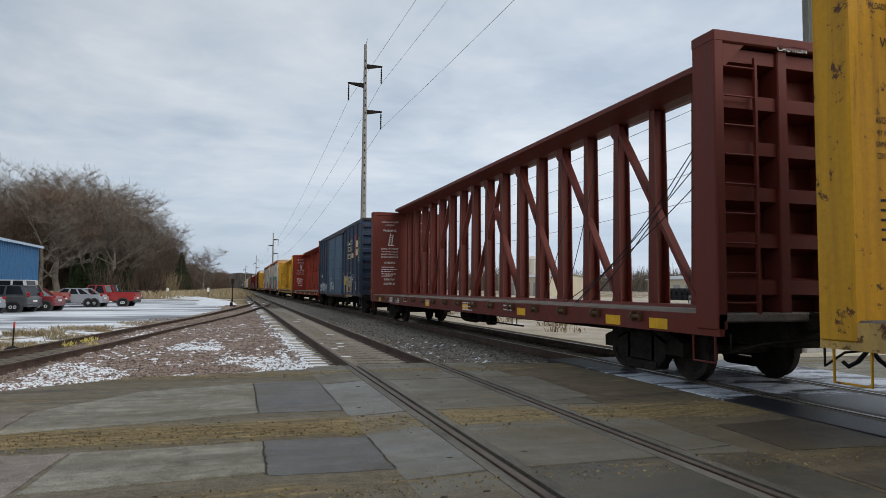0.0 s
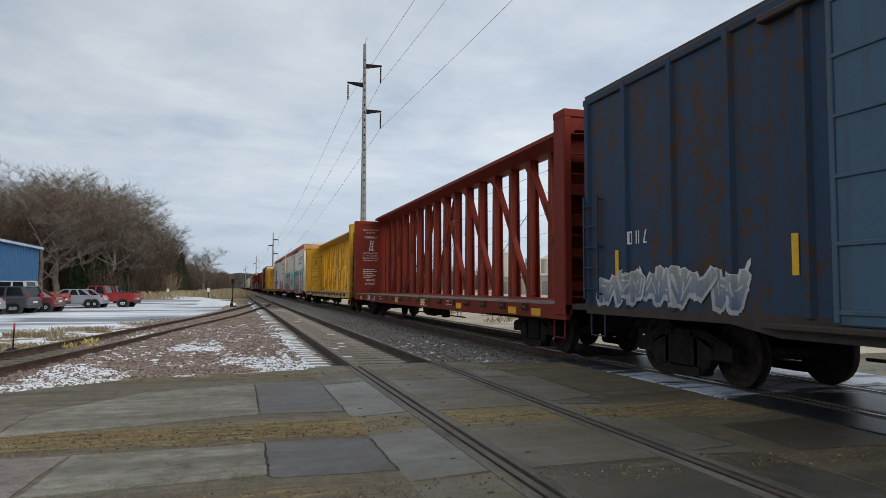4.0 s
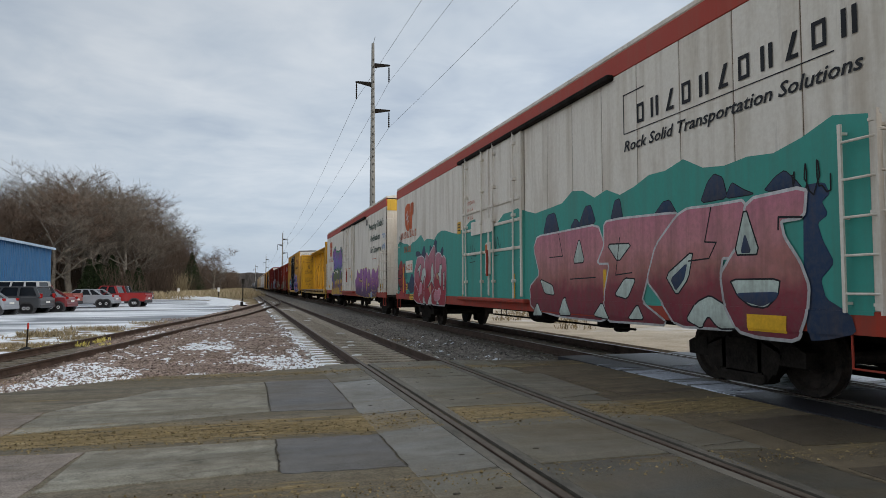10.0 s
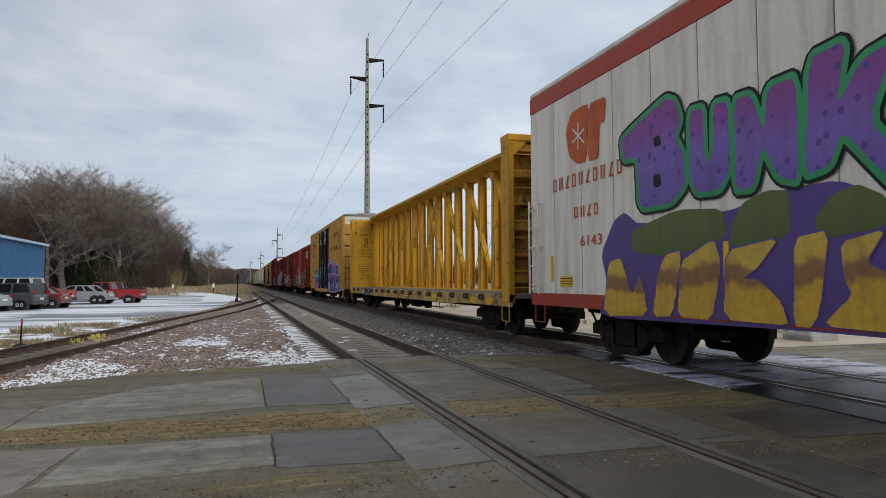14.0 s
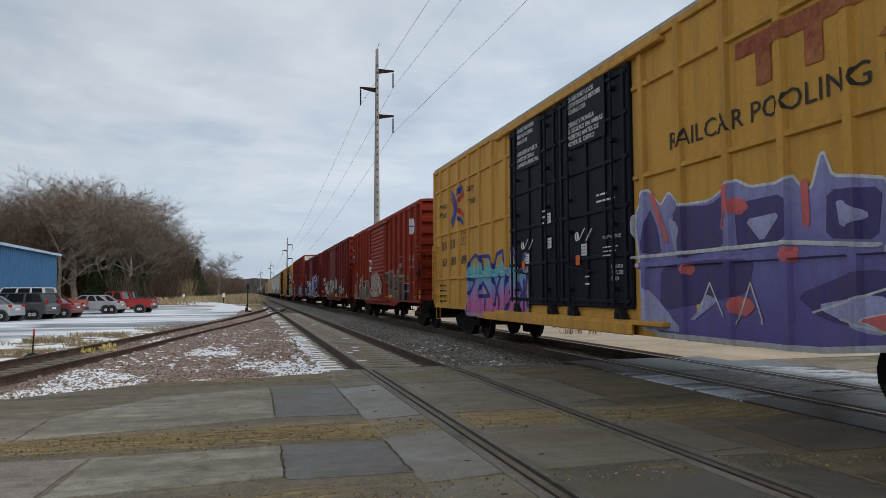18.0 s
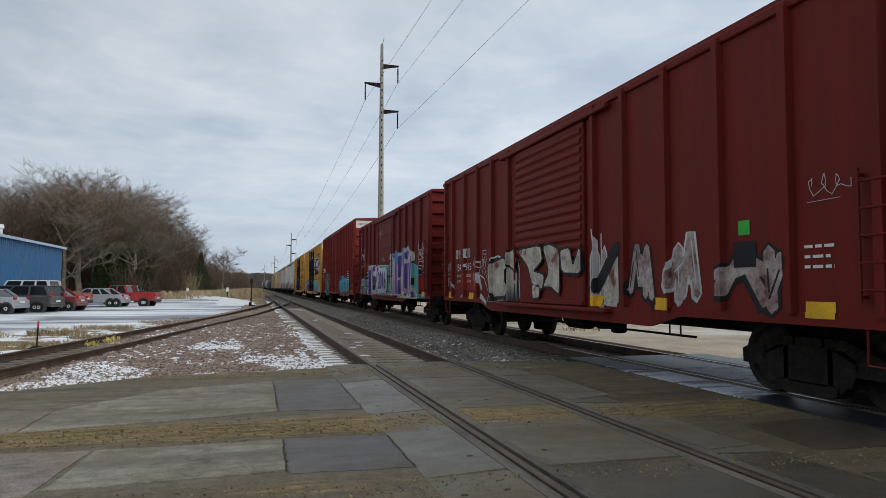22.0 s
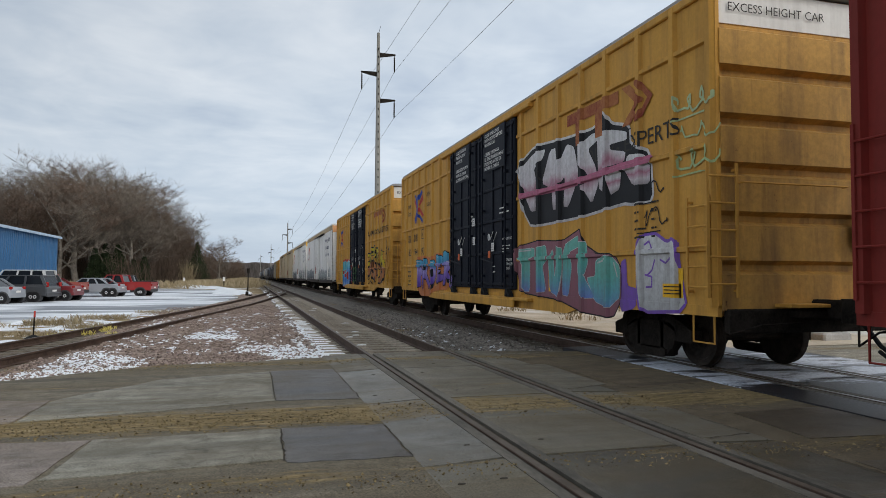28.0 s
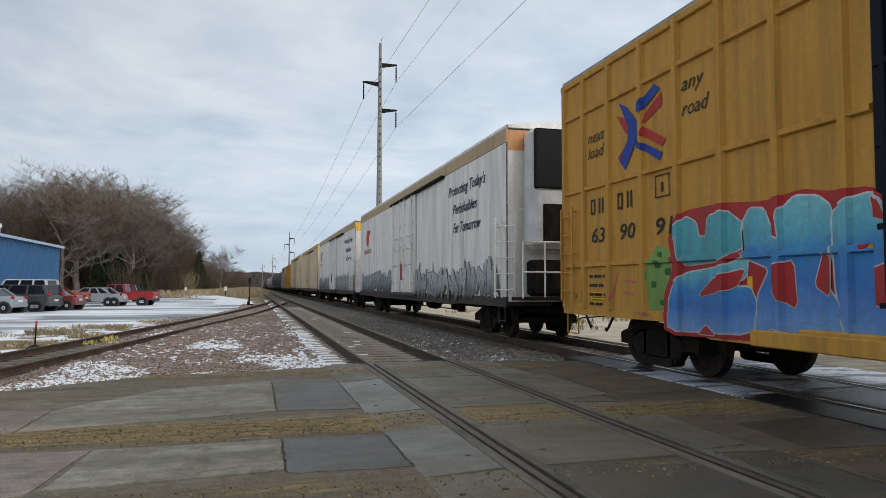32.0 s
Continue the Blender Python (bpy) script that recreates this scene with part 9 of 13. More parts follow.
rect(sk, "data_panel", -7.72, -8.00, 1.84, 2.10, BLK, "black data panel", .014)
stamps(sk, [.2, .18, .12], -7.76, 2.02, .03, .03, WH, 3)
stamps(sk, [.22, .14, .08, .1, .1, .12], -6.85, 1.62, .03, .075, WH, 5)
for y in (-7.78,):
    for z in (1.02, 1.18):
        rect(sk, "reflector", y, y - .24, z, z + .13, MAT["yellow_mark"], "yellow reflective strip", .012)
stamps(sk, [.1, .1, .08, .12, .1, .12], -7.18, 1.62, .03, .075, WH, 4)
for y in (-2.9, 3.4, 7.6, 5.6):
    rect(sk, "reflector", y + .17, y - .17, 1.02, 1.14, MAT["yellow_mark"], "yellow reflective strip", .012)
rect(sk, "sticker", 1.72, 1.5, 2.55, 2.75, spray("pale_blue_sticker", [(0, (.3, .4, .6)), (1, (.6, .65, .7))]), "torn pale sticker", .05)
tag(sk, 7.9, 3.0, .4, .8, 1, WSPRAY, 99, .03)

sk = SK[10]
silver = mottled("silver_fill", (.13, .05, .045), (.46, .40, .37), 3, 14, .7, .2)
bone = spray("bone_fill", [(0, (.06, .07, .09)), (.25, (.22, .22, .21)), (.38, (.46, .43, .35)), (.62, (.58, .54, .45)), (.8, (.40, .38, .33)), (1, (.55, .52, .44))])
for ya, yb, top in ((3.62, 2.22, 2.06), (2.25, 1.22, 2.12)):
    for i, (d, mt) in enumerate(((0, WSPRAY), (.045, BLK), (.17, bone))):
        c, h, r = (ya + yb) / 2, top - d, (ya - yb) / 2 - d
        pts = [(c + r * math.cos(math.pi * q / 14) * (1 - .10 * (q % 3 == 1)), .90 + d * .3 + (h - .90 - d * .3) * math.sin(math.pi * q / 14) ** .55) for q in range(15)]
        sk.put("graffiti", M().poly([(0, p, q) for p, q in pts]), mt, .006 + .004 * i, "worn bone-white graffiti arch with a black rim")
    sk.put("graffiti", M().poly([(0, ya - .42, .95), (0, ya - .78, .95), (0, ya - .66, 1.40), (0, ya - .50, 1.34)]), BLK, .020, "black shape inside the arch")
for st, w in (([(4.62, 2.0), (4.5, 1.93), (4.2, 1.95), (4.28, 1.65), (4.5, 1.62)], .035), ([(4.62, 1.85), (4.55, 1.6), (4.64, 1.35)], .035), ([(4.25, 1.6), (3.9, 1.5), (3.57, 1.15)], .03), ([(4.38, 1.62), (4.12, 1.22)], .14), ([(4.2, 1.05), (3.7, .86)], .12), ([(4.1, 1.98), (3.95, 2.0), (4.08, 1.78), (4.0, 1.62)], .022), ([(3.95, 1.95), (3.9, 1.6)], .022), ([(3.72, 2.0), (3.85, 1.75), (3.55, 1.35)], .022), ([(6.8, 1.25), (6.7, 1.45), (6.62, 1.2)], .03), ([(5.75, 1.6), (5.72, 1.2)], .10), ([(5.95, 1.0), (5.6, 1.05)], .07)):
    m = M()
    spike(m, st, w, .4)
    sk.put("graffiti_stroke", m, WSPRAY, .014, "white sprayed stroke")
m = M()
for a, b, c, d in ((4.02, 3.74, 1.92, 1.935), (4.02, 3.74, 2.23, 2.245), (4.02, 4.005, 1.92, 2.245), (3.755, 3.74, 1.92, 2.245)):
    m.poly([(0, a, c), (0, b, c), (0, b, d), (0, a, d)])
sk.put("data_frame", m, WH, .013, "white square frame")
words(sk, "PLATE", 3.99, 2.12, .07, WH, 0, .22, "small white words")
words(sk, "C", 3.92, 1.97, .14, WH, 0, .09, "small white words")
for s1, y, z, w in (("LD LMT", 6.34, 1.56, .40), ("158900", 5.48, 1.56, .46), ("LT WT", 6.34, 1.40, .34), ("61100", 5.42, 1.40, .38)):
    words(sk, s1, y, z, .10, WH, 0, w, "small white words")
rect(sk, "faded_patch", 5.62, 4.68, 1.20, 1.68, P["red9"], "repainted red patch", .004)
for k, (y, w) in enumerate(((-2.05, .75), (-3.2, .8), (-4.3, .8), (-5.4, 1.3))):
    piece(sk, y, .92, w, 1.15, 1, silver, BLK if k % 2 else WSPRAY, (106, 109, 112, 115)[k], .20, .05, label="silver graffiti letter")
words(sk, "154", 6.44, 1.74, .30, WH, 0, .48, "white car number")
words(sk, "915", 5.52, 1.74, .30, WH, 0, .50, "white car number")
glyphs(sk, 2, 6.45, 2.10, .17, .26, .08, WH, "white reporting mark as bars")
glyphs(sk, 2, 5.5, 2.10, .17, .26, .08, WH, "white reporting mark as bars")
stamps(sk, [.4, .35, .4], -6.9, 1.75, .06, .05, WH, 7)
for y in (7.0, 2.7, -2.2, -4.2, -7.1, 5.0):
    rect(sk, "reflector", y + .2, y - .2, .94, 1.12, MAT["yellow_mark"], "yellow reflective strip", .012)
rect(sk, "sticker", -5.85, -6.05, 1.92, 2.10, GREEN, "green sticker", .012)
rect(sk, "data_panel", -5.75, -6.15, 1.52, 1.84, BLK, "black data panel", .014)
tag(sk, 4.9, 1.3, .7, .8, 2, WSPRAY, 111, .03)
tag(sk, 7.4, 1.2, .4, .9, 2, WSPRAY, 112, .03)
tag(sk, -6.9, 2.2, .6, .35, 3, WSPRAY, 113, .015)

sk = SK[11]
words(sk, "723", 5.6, 1.80, .28, WH, 0, .62, "white car number")
for k, (y, z, w, h, n) in enumerate(((-6.55, 2.05, .95, .8, 3), (-6.55, 1.65, .9, .35, 3), (7.2, 2.6, .5, .9, 2), (6.4, 2.3, .8, .8, 3), (1.4, 3.5, .9, .5, 3), (6.8, 1.2, .6, .6, 2), (.6, 2.35, .9, .35, 3))):
    tag(sk, y, z, w, h, n, WSPRAY, 130 + k, .025)
rect(sk, "sticker", -5.9, -6.1, 1.55, 1.75, GREEN, "green sticker", .014)
rect(sk, "data_panel", -5.6, -5.95, 1.35, 1.62, BLK, "black data panel", .016)
for y in (6.9, 3.2, -4.0, -7.3, -.5):
    rect(sk, "reflector", y + .2, y - .2, .94, 1.10, MAT["yellow_mark"], "yellow reflective strip", .016)

sk = SK[12]
aqua = spray("cyan_orange_fill", [(0, (.42, .17, .06)), (.3, (.08, .34, .42)), (.7, (.10, .42, .50)), (1, (.20, .50, .55))])
piece(sk, -2.5, .70, 4.7, 1.35, 5, aqua, spray("ink_edge", [(0, (.03, .05, .12)), (1, (.05, .08, .18))]), 141, .40, .07, cloud=spray("rust_cloud", [(0, (.3, .1, .05)), (1, (.08, .3, .4))]), label="cyan and orange graffiti letters")
words(sk, "737", 8.5, 2.05, .32, WH, 0, .55, "white car number")
words(sk, "181", 7.55, 2.05, .32, WH, 0, .55, "white car number")
glyphs(sk, 2, 8.5, 2.48, .2, .3, .08, WH, "white reporting mark as bars")
glyphs(sk, 2, 7.6, 2.48, .2, .3, .08, WH, "white reporting mark as bars")
stamps(sk, [.5, .45], 8.4, 1.62, .09, .07, WH, 8)
stamps(sk, [.45, .4, .45, .4, .45], -6.8, 2.3, .07, .06, WH, 9)
for k, (y, z, w, h, n) in enumerate(((-8.6, 3.6, .7, .5, 2), (-8.7, 2.9, .7, .5, 2), (-8.8, 2.4, .5, .4, 2), (8.4, 1.66, .35, .3, 2), (7.6, 1.6, .6, .4, 3), (-8.4, 1.5, .8, .4, 3))):
    tag(sk, y, z, w, h, n, WSPRAY, 150 + k, .028)
yellow_tag(sk, 8.3, .95, .45, .2)
yellow_tag(sk, -8.3, .95, .45, .2)
reflectors(sk, 18.2, .98, 4.4, .09, .5)
rect(sk, "data_panel", -7.7, -8.0, 1.35, 1.7, BLK, "black data panel", .014)

# insulated boxcars at the end
for k in (15, 337):
    sk = SK[k]
    for s, y, z, w in (("Protecting Today's", -6.35, 4.0, 3.5), ("Perishables", -6.8, 3.42, 2.35), ("For Tomorrow", -6.85, 2.86, 2.6)):
        words(sk, s, y, z, .42, plain("navy_script", (.02, .03, .07)), .35, w, "dark script slogan", .006)
    disc(sk, "emblem", 8.9, 3.75, .42, ORANGE, "orange round emblem")
    rect(sk, "emblem", 8.6, 8.1, 3.9, 4.15, ORANGE, "orange emblem bar", .014)
    glyphs(sk, 8, 9.9, 2.95, .2, .24, .08, ORANGE, "orange company name as plain bars")
    wash = spray("wash_fill", [(0, (.10, .12, .11)), (.5, (.42, .46, .44)), (1, (.55, .56, .54))])
    piece(sk, -1.9, .82, 9.0, 1.2, 9, wash, spray("slate_edge", [(0, (.05, .06, .08)), (1, (.12, .10, .16))]), 161 + k, .24, .03, label="grey and black graffiti letters")
    piece(sk, 10.6, .82, 8.2, 1.2, 7, spray("dusk_fill", [(0, (.08, .09, .10)), (.6, (.30, .33, .34)), (1, (.5, .52, .5))]), spray("ink_edge_c", [(0, (.03, .04, .06)), (1, (.08, .1, .12))]), 163 + k, .26, .06, label="grey graffiti letters")
    reflectors(sk, 21, 1.0, 4.2, .10, .5)

# ---- the large sprayed pieces ----
def flat_spray(name, c, v=.12):
    return spray(name, [(0, tuple(x * (1 - v) for x in c)), (1, tuple(min(1, x * (1 + v)) for x in c))])


MINT, ROSE, PEACH = flat_spray("mint_white_spray", (.52, .60, .54)), flat_spray("rose_spray", (.60, .24, .30)), flat_spray("peach_spray", (.55, .30, .17))
OLIVE, GRN, VIOL, VIOL2 = flat_spray("olive_spray", (.10, .14, .035)), flat_spray("green_rim_spray", (.035, .33, .12)), flat_spray("violet_rim_spray", (.10, .055, .24)), flat_spray("bright_violet_spray", (.20, .09, .46))
PALEB, PLUM, DKV, LAV = flat_spray("pale_blue_spray", (.26, .36, .50)), flat_spray("plum_spray", (.085, .02, .11)), flat_spray("dark_violet_spray", (.060, .045, .17)), flat_spray("lavender_spray", (.36, .36, .58))
CORAL, DEEPB, TEALP, PINKB = flat_spray("coral_spray", (.60, .13, .13)), flat_spray("deep_blue_spray", (.018, .026, .20)), flat_spray("teal_spray", (.10, .42, .48)), flat_spray("pink_stripe_spray", (.46, .13, .22))
FADEB, LEAF, DKG, GREYF = flat_spray("faded_blue_spray", (.32, .30, .34)), flat_spray("leaf_spray", (.20, .36, .09)), flat_spray("dark_green_spray", (.03, .12, .03)), flat_spray("grey_red_spray", (.20, .12, .09))
UMBER, TEALG, AZURE, PINKW = flat_spray("umber_spray", (.06, .04, .032)), flat_spray("teal_ground_spray", (.06, .30, .34)), flat_spray("azure_spray", (.05, .22, .46)), flat_spray("pink_white_spray", (.56, .40, .36))
MOSSB, COBALT, SMOKE, ORG = flat_spray("moss_blue_spray", (.10, .17, .17)), flat_spray("cobalt_spray", (.02, .06, .34)), flat_spray("smoke_spray", (.17, .12, .11)), flat_spray("orange_spray", (.50, .19, .06))
PLATE = mottled("rusty_plate", (.045, .038, .030), (.15, .12, .09), 3, 20, .8)
pinkf = spray("pink_fill", [(0, (.17, .02, .035)), (.32, (.24, .04, .055)), (.52, (.42, .17, .15)), (.70, (.55, .23, .24)), (1, (.56, .20, .26))])
redf = spray("red_pink_fill", [(0, (.32, .018, .035)), (.42, (.36, .025, .045)), (.60, (.46, .13, .17)), (1, (.52, .22, .27))])
violet = spray("violet_fill", [(0, (.17, .10, .42)), (.5, (.22, .13, .48)), (.8, (.26, .07, .32)), (1, (.28, .07, .30))], spots=(.12, .06, .30))
goldb = spray("gold_brown_fill", [(0, (.62, .36, .03)), (.40, (.60, .34, .03)), (.48, (.27, .13, .04)), (.66, (.30, .15, .05)), (.74, (.62, .40, .05)), (1, (.62, .42, .06))])
mag = spray("magenta_fill", [(0, (.050, .014, .075)), (.28, (.10, .025, .14)), (.45, (.26, .06, .26)), (.75, (.36, .13, .38)), (1, (.38, .15, .40))])
gold = spray("gold_shine", [(0, (.55, .38, .06)), (1, (.62, .48, .14))])
ptf = spray("violet_blue_fill", [(0, (.10, .075, .26)), (.4, (.15, .13, .36)), (.7, (.24, .23, .48)), (1, (.30, .30, .52))])
sunf = spray("sunset_fill", [(0, (.56, .10, .30)), (.25, (.52, .16, .36)), (.42, (.30, .26, .55)), (.58, (.16, .40, .55)), (.74, (.14, .46, .44)), (.84, (.42, .30, .10)), (1, (.46, .28, .07))])
rosehalo = flat_spray("rose_halo", (.45, .32, .40))
chrome = spray("chrome_fill", [(0, (.30, .26, .27)), (.2, (.60, .54, .57)), (.4, (.42, .18, .25)), (.55, (.62, .58, .60)), (1, (.68, .68, .68))])
whitehalo, rosed = flat_spray("white_halo", (.60, .58, .58)), flat_spray("dull_rose_spray", (.26, .10, .13))
mintf = spray("mint_fill", [(0, (.14, .20, .50)), (.3, (.12, .36, .42)), (.6, (.12, .42, .36)), (1, (.16, .46, .38))])
orangec = flat_spray("orange_cloud", (.56, .18, .05))
frost = spray("frost_fill", [(0, (.11, .05, .34)), (.35, (.18, .10, .44)), (.60, (.38, .32, .64)), (.68, (.24, .20, .52)), (.74, (.03, .26, .46)), (1, (.06, .40, .60))])
firef = spray("fire_fill", [(0, (.60, .36, .02)), (.3, (.64, .48, .01)), (1, (.68, .56, .01))])
cyanf = spray("cyan_fill", [(0, (.18, .34, .62)), (.35, (.05, .20, .56)), (.6, (.05, .26, .60)), (.75, (.12, .46, .60)), (1, (.22, .60, .66))])
redrim = flat_spray("red_rim", (.44, .025, .025))
cyanb = spray("cyan_black_fill", [(0, (.10, .34, .46)), (.5, (.06, .40, .50)), (.8, (.06, .34, .46)), (1, (.10, .10, .36))])
taupe = mottled("taupe_fill", (.085, .040, .030), (.20, .135, .105), 2.2, 14, .7, .2, c3=(.13, .04, .028), t3=(.5, .62))
UMBER2, BONE = mottled("dark_peak_spray", (.07, .035, .028), (.15, .07, .05), 3, 16, .7, .2), mottled("bone_spray", (.36, .28, .22), (.56, .50, .42), 3, 16, .7, .2)
pale = mottled("bone_edge", (.17, .085, .06), (.46, .38, .30), 2.5, 16, .7, .2)
pale2 = flat_spray("pale_green_edge", (.42, .44, .36))
moss, moss2 = mottled("moss_fill", (.11, .10, .065), (.27, .29, .21), 2.4, 14, .7, .2, c3=(.15, .05, .035), t3=(.56, .68)), mottled("moss_brown_fill", (.12, .06, .045), (.27, .22, .17), 2.4, 14, .7, .2, c3=(.17, .04, .03), t3=(.5, .62))
peel = mottled("peeling_fill", (.035, .025, .02), (.52, .46, .39), 9, 34, .8, .3, c3=(.17, .03, .018), t3=(.50, .56))
bonef = mottled("bone_letter_fill", (.26, .22, .17), (.56, .52, .44), 3, 14, .7, .2, c3=(.17, .05, .04), t3=(.58, .66))
tanf = mottled("tan_fill", (.20, .125, .06), (.50, .43, .31), 3, 14, .7, .2, c3=(.14, .07, .035), t3=(.54, .64))
deepp = spray("deep_purple", [(0, (.06, .03, .14)), (.6, (.11, .06, .28)), (1, (.15, .09, .34))])
lavender = spray("lavender_ground", [(0, (.30, .16, .28)), (.35, (.52, .46, .52)), (1, (.60, .55, .62))])
lavw = spray("white_lavender", [(0, (.46, .36, .44)), (.5, (.62, .58, .60)), (1, (.64, .60, .62))])
sk = SK[5]
sprayed(sk, [(-3.38, 2.32), (-3.58, 2.69), (-3.94, 2.71), (-4.13, 2.31)], NAVY, BLK, 0.012, 0.006, "navy sprayed peak", name="graffiti_peak")
sprayed(sk, [(-4.58, 2.35), (-4.8, 2.52), (-5.05, 2.34)], NAVY, BLK, 0.012, 0.006, "navy sprayed peak", name="graffiti_peak")
sprayed(sk, [(-4.92, 2.37), (-5.18, 2.69), (-5.39, 2.69), (-5.56, 2.36)], NAVY, BLK, 0.012, 0.006, "navy sprayed peak", name="graffiti_peak")
sprayed(sk, [(-6.05, 2.34), (-6.19, 2.67), (-6.35, 2.69), (-6.44, 2.36)], NAVY, BLK, 0.012, 0.006, "navy sprayed peak", name="graffiti_peak")
sprayed(sk, [(-7.32, 2.33), (-7.54, 2.49), (-7.7, 2.5), (-7.87, 2.29)], NAVY, BLK, 0.012, 0.006, "navy sprayed peak", name="graffiti_peak")
sprayed(sk, [(-8.39, 2.38), (-8.55, 2.64), (-8.68, 2.72), (-8.84, 2.65), (-8.92, 2.38)], NAVY, BLK, 0.012, 0.006, "navy sprayed peak", name="graffiti_peak")
sprayed(sk, [(-8.88, 2.38), (-9.01, 2.56), (-9.13, 2.49), (-9.24, 2.43), (-9.39, 2.37)], NAVY, BLK, 0.012, 0.006, "navy sprayed peak", name="graffiti_peak")
sprayed(sk, [(-9.55, 2.38), (-9.74, 2.52), (-9.88, 2.57), (-10.03, 2.44), (-10.12, 2.34)], NAVY, BLK, 0.012, 0.006, "navy sprayed peak", name="graffiti_peak")
sprayed(sk, [(-10.15, 2.36), (-10.42, 2.35), (-10.48, 2.23), (-10.37, 2.16), (-10.45, 2.02), (-10.31, 1.94), (-10.37, 1.75), (-10.51, 1.51), (-10.33, 1.34), (-10.39, 1.13), (-10.71, 0.97), (-10.76, 0.8), (-10.37, 0.71), (-10.17, 0.69), (-10.12, 1.34)], NAVY, NAVY, 0.01, 0.006, "navy sprayed shadow beside the letters", name="graffiti_shadow")
sprayed(sk, [(-3.1, 2.29), (-4.2, 2.3), (-5.62, 2.32), (-5.85, 1.94), (-5.54, 1.66), (-6.02, 1.66), (-5.83, 1.11), (-5.92, 0.69), (-4.07, 0.7), (-2.79, 0.82), (-2.69, 1.25), (-3.21, 1.5), (-2.92, 2.06)], pinkf, WSPRAY, 0.035, 0.01, "pink graffiti letter with a white edge", cuts=[[(-4.69, 1.69), (-4.95, 2.16), (-5.15, 1.69)], [(-3.21, 1.42), (-3.82, 1.29), (-3.9, 1.09), (-3.44, 1.12)], [(-2.81, 0.65), (-3.11, 0.95), (-3.34, 0.67)], [(-4.07, 0.71), (-4.33, 1.1), (-4.62, 0.72)]], cut=MINT, lines=[[(-4.11, 2.28), (-4.27, 1.84), (-3.69, 1.84)], [(-4.57, 1.4), (-5.53, 1.42)]], ink=BLK, w=0.02)
sprayed(sk, [(-5.86, 2.34), (-6.36, 2.35), (-7.85, 2.29), (-7.89, 2.23), (-7.33, 1.86), (-7.1, 1.38), (-6.94, 1.03), (-7.64, 0.72), (-6.68, 0.71), (-5.9, 0.7), (-5.83, 1.11), (-6.03, 1.66), (-5.62, 1.67), (-5.85, 1.94)], pinkf, WSPRAY, 0.035, 0.014, "pink graffiti letter with a white edge", cuts=[[(-5.93, 1.97), (-6.72, 1.94), (-6.29, 1.65)], [(-6.15, 1.12), (-6.48, 1.4), (-6.81, 1.38), (-6.55, 1.06)], [(-6.56, 0.74), (-6.86, 1), (-7.04, 0.76)], [(-5.45, 0.75), (-5.77, 1.01), (-6, 0.71)]], cut=MINT, lines=[[(-6.35, 2.05), (-6.21, 1.45), (-6.7, 1.48)]], ink=BLK, w=0.02)
sprayed(sk, [(-7.89, 2.25), (-8.12, 2.32), (-8.6, 2.3), (-9.28, 2.3), (-9.1, 1.76), (-8.97, 1.63), (-8.81, 1.64), (-8.75, 1.41), (-8.85, 1.05), (-9.07, 0.74), (-7.83, 0.72), (-7.41, 1.13), (-7.12, 1.35), (-7.36, 1.86)], pinkf, WSPRAY, 0.035, 0.018, "pink graffiti letter with a white edge", cuts=[[(-7.58, 1.42), (-8.24, 1.76), (-8.12, 1.37), (-7.85, 1.13)], [(-8.06, 0.81), (-8.29, 1.06), (-8.56, 1.15), (-8.88, 1.02), (-9.07, 0.74), (-8.73, 0.72), (-8.54, 0.88), (-8.37, 0.7)]], cut=MINT, lines=[[(-8.62, 2.29), (-8.48, 1.85), (-8.71, 1.83), (-8.56, 1.63), (-8.13, 1.61)]], ink=BLK, w=0.02)
sprayed(sk, [(-9.29, 2.3), (-10.18, 2.33), (-10.14, 2.03), (-9.8, 2.02), (-9.85, 1.81), (-10.07, 1.52), (-10.18, 1.26), (-10.14, 0.95), (-10.01, 0.68), (-9.41, 0.68), (-9.08, 0.73), (-8.85, 1.05), (-8.79, 1.41), (-8.99, 1.63), (-9.13, 1.76)], pinkf, WSPRAY, 0.04, 0.022, "pink graffiti letter with a white edge", cuts=[[(-9.04, 1.65), (-9.25, 2.25), (-9.49, 1.64)], [(-8.95, 1.35), (-9.79, 1.35), (-9.75, 1.16), (-9.56, 1.01), (-9.29, 1.03), (-9.08, 1.15)]], cut=MINT, lines=[[(-10.13, 2.02), (-9.79, 2.05), (-9.78, 1.91)]], ink=BLK, w=0.025)
sprayed(sk, [(-9.16, 1.67), (-9.24, 1.91), (-9.34, 1.67)], NAVY, NAVY, 0.004, 0.0265, "navy inside of a letter", name="letter_shade")
sprayed(sk, [(-9.05, 1.18), (-9.76, 1.2), (-9.71, 1.11), (-9.49, 1.03), (-9.22, 1.08)], NAVY, NAVY, 0.004, 0.0265, "navy inside of a letter", name="letter_shade")
sprayed(sk, [(-7.71, 1.37), (-8.1, 1.59), (-8.03, 1.37), (-7.83, 1.2)], NAVY, NAVY, 0.004, 0.0225, "navy inside of a letter", name="letter_shade")
sprayed(sk, [(-9.26, 0.93), (-9.88, 0.93), (-9.87, 0.74), (-9.26, 0.74)], MAT["yellow_mark"], MAT["yellow_mark"], 0.004, 0.028, "yellow warning sticker", name="warning_sticker")
sk = SK[5]
sprayed(sk, [(8.94, 1.18), (8.8, 1.44), (8.45, 1.37), (8.1, 1.7), (7.93, 1.72), (7.78, 1.57), (7.59, 1.62), (7.57, 1.1), (8.22, 1.01), (8.47, 1.16)], NAVY, NAVY, 0.01, 0.006, "navy sprayed splash", name="graffiti_shadow")
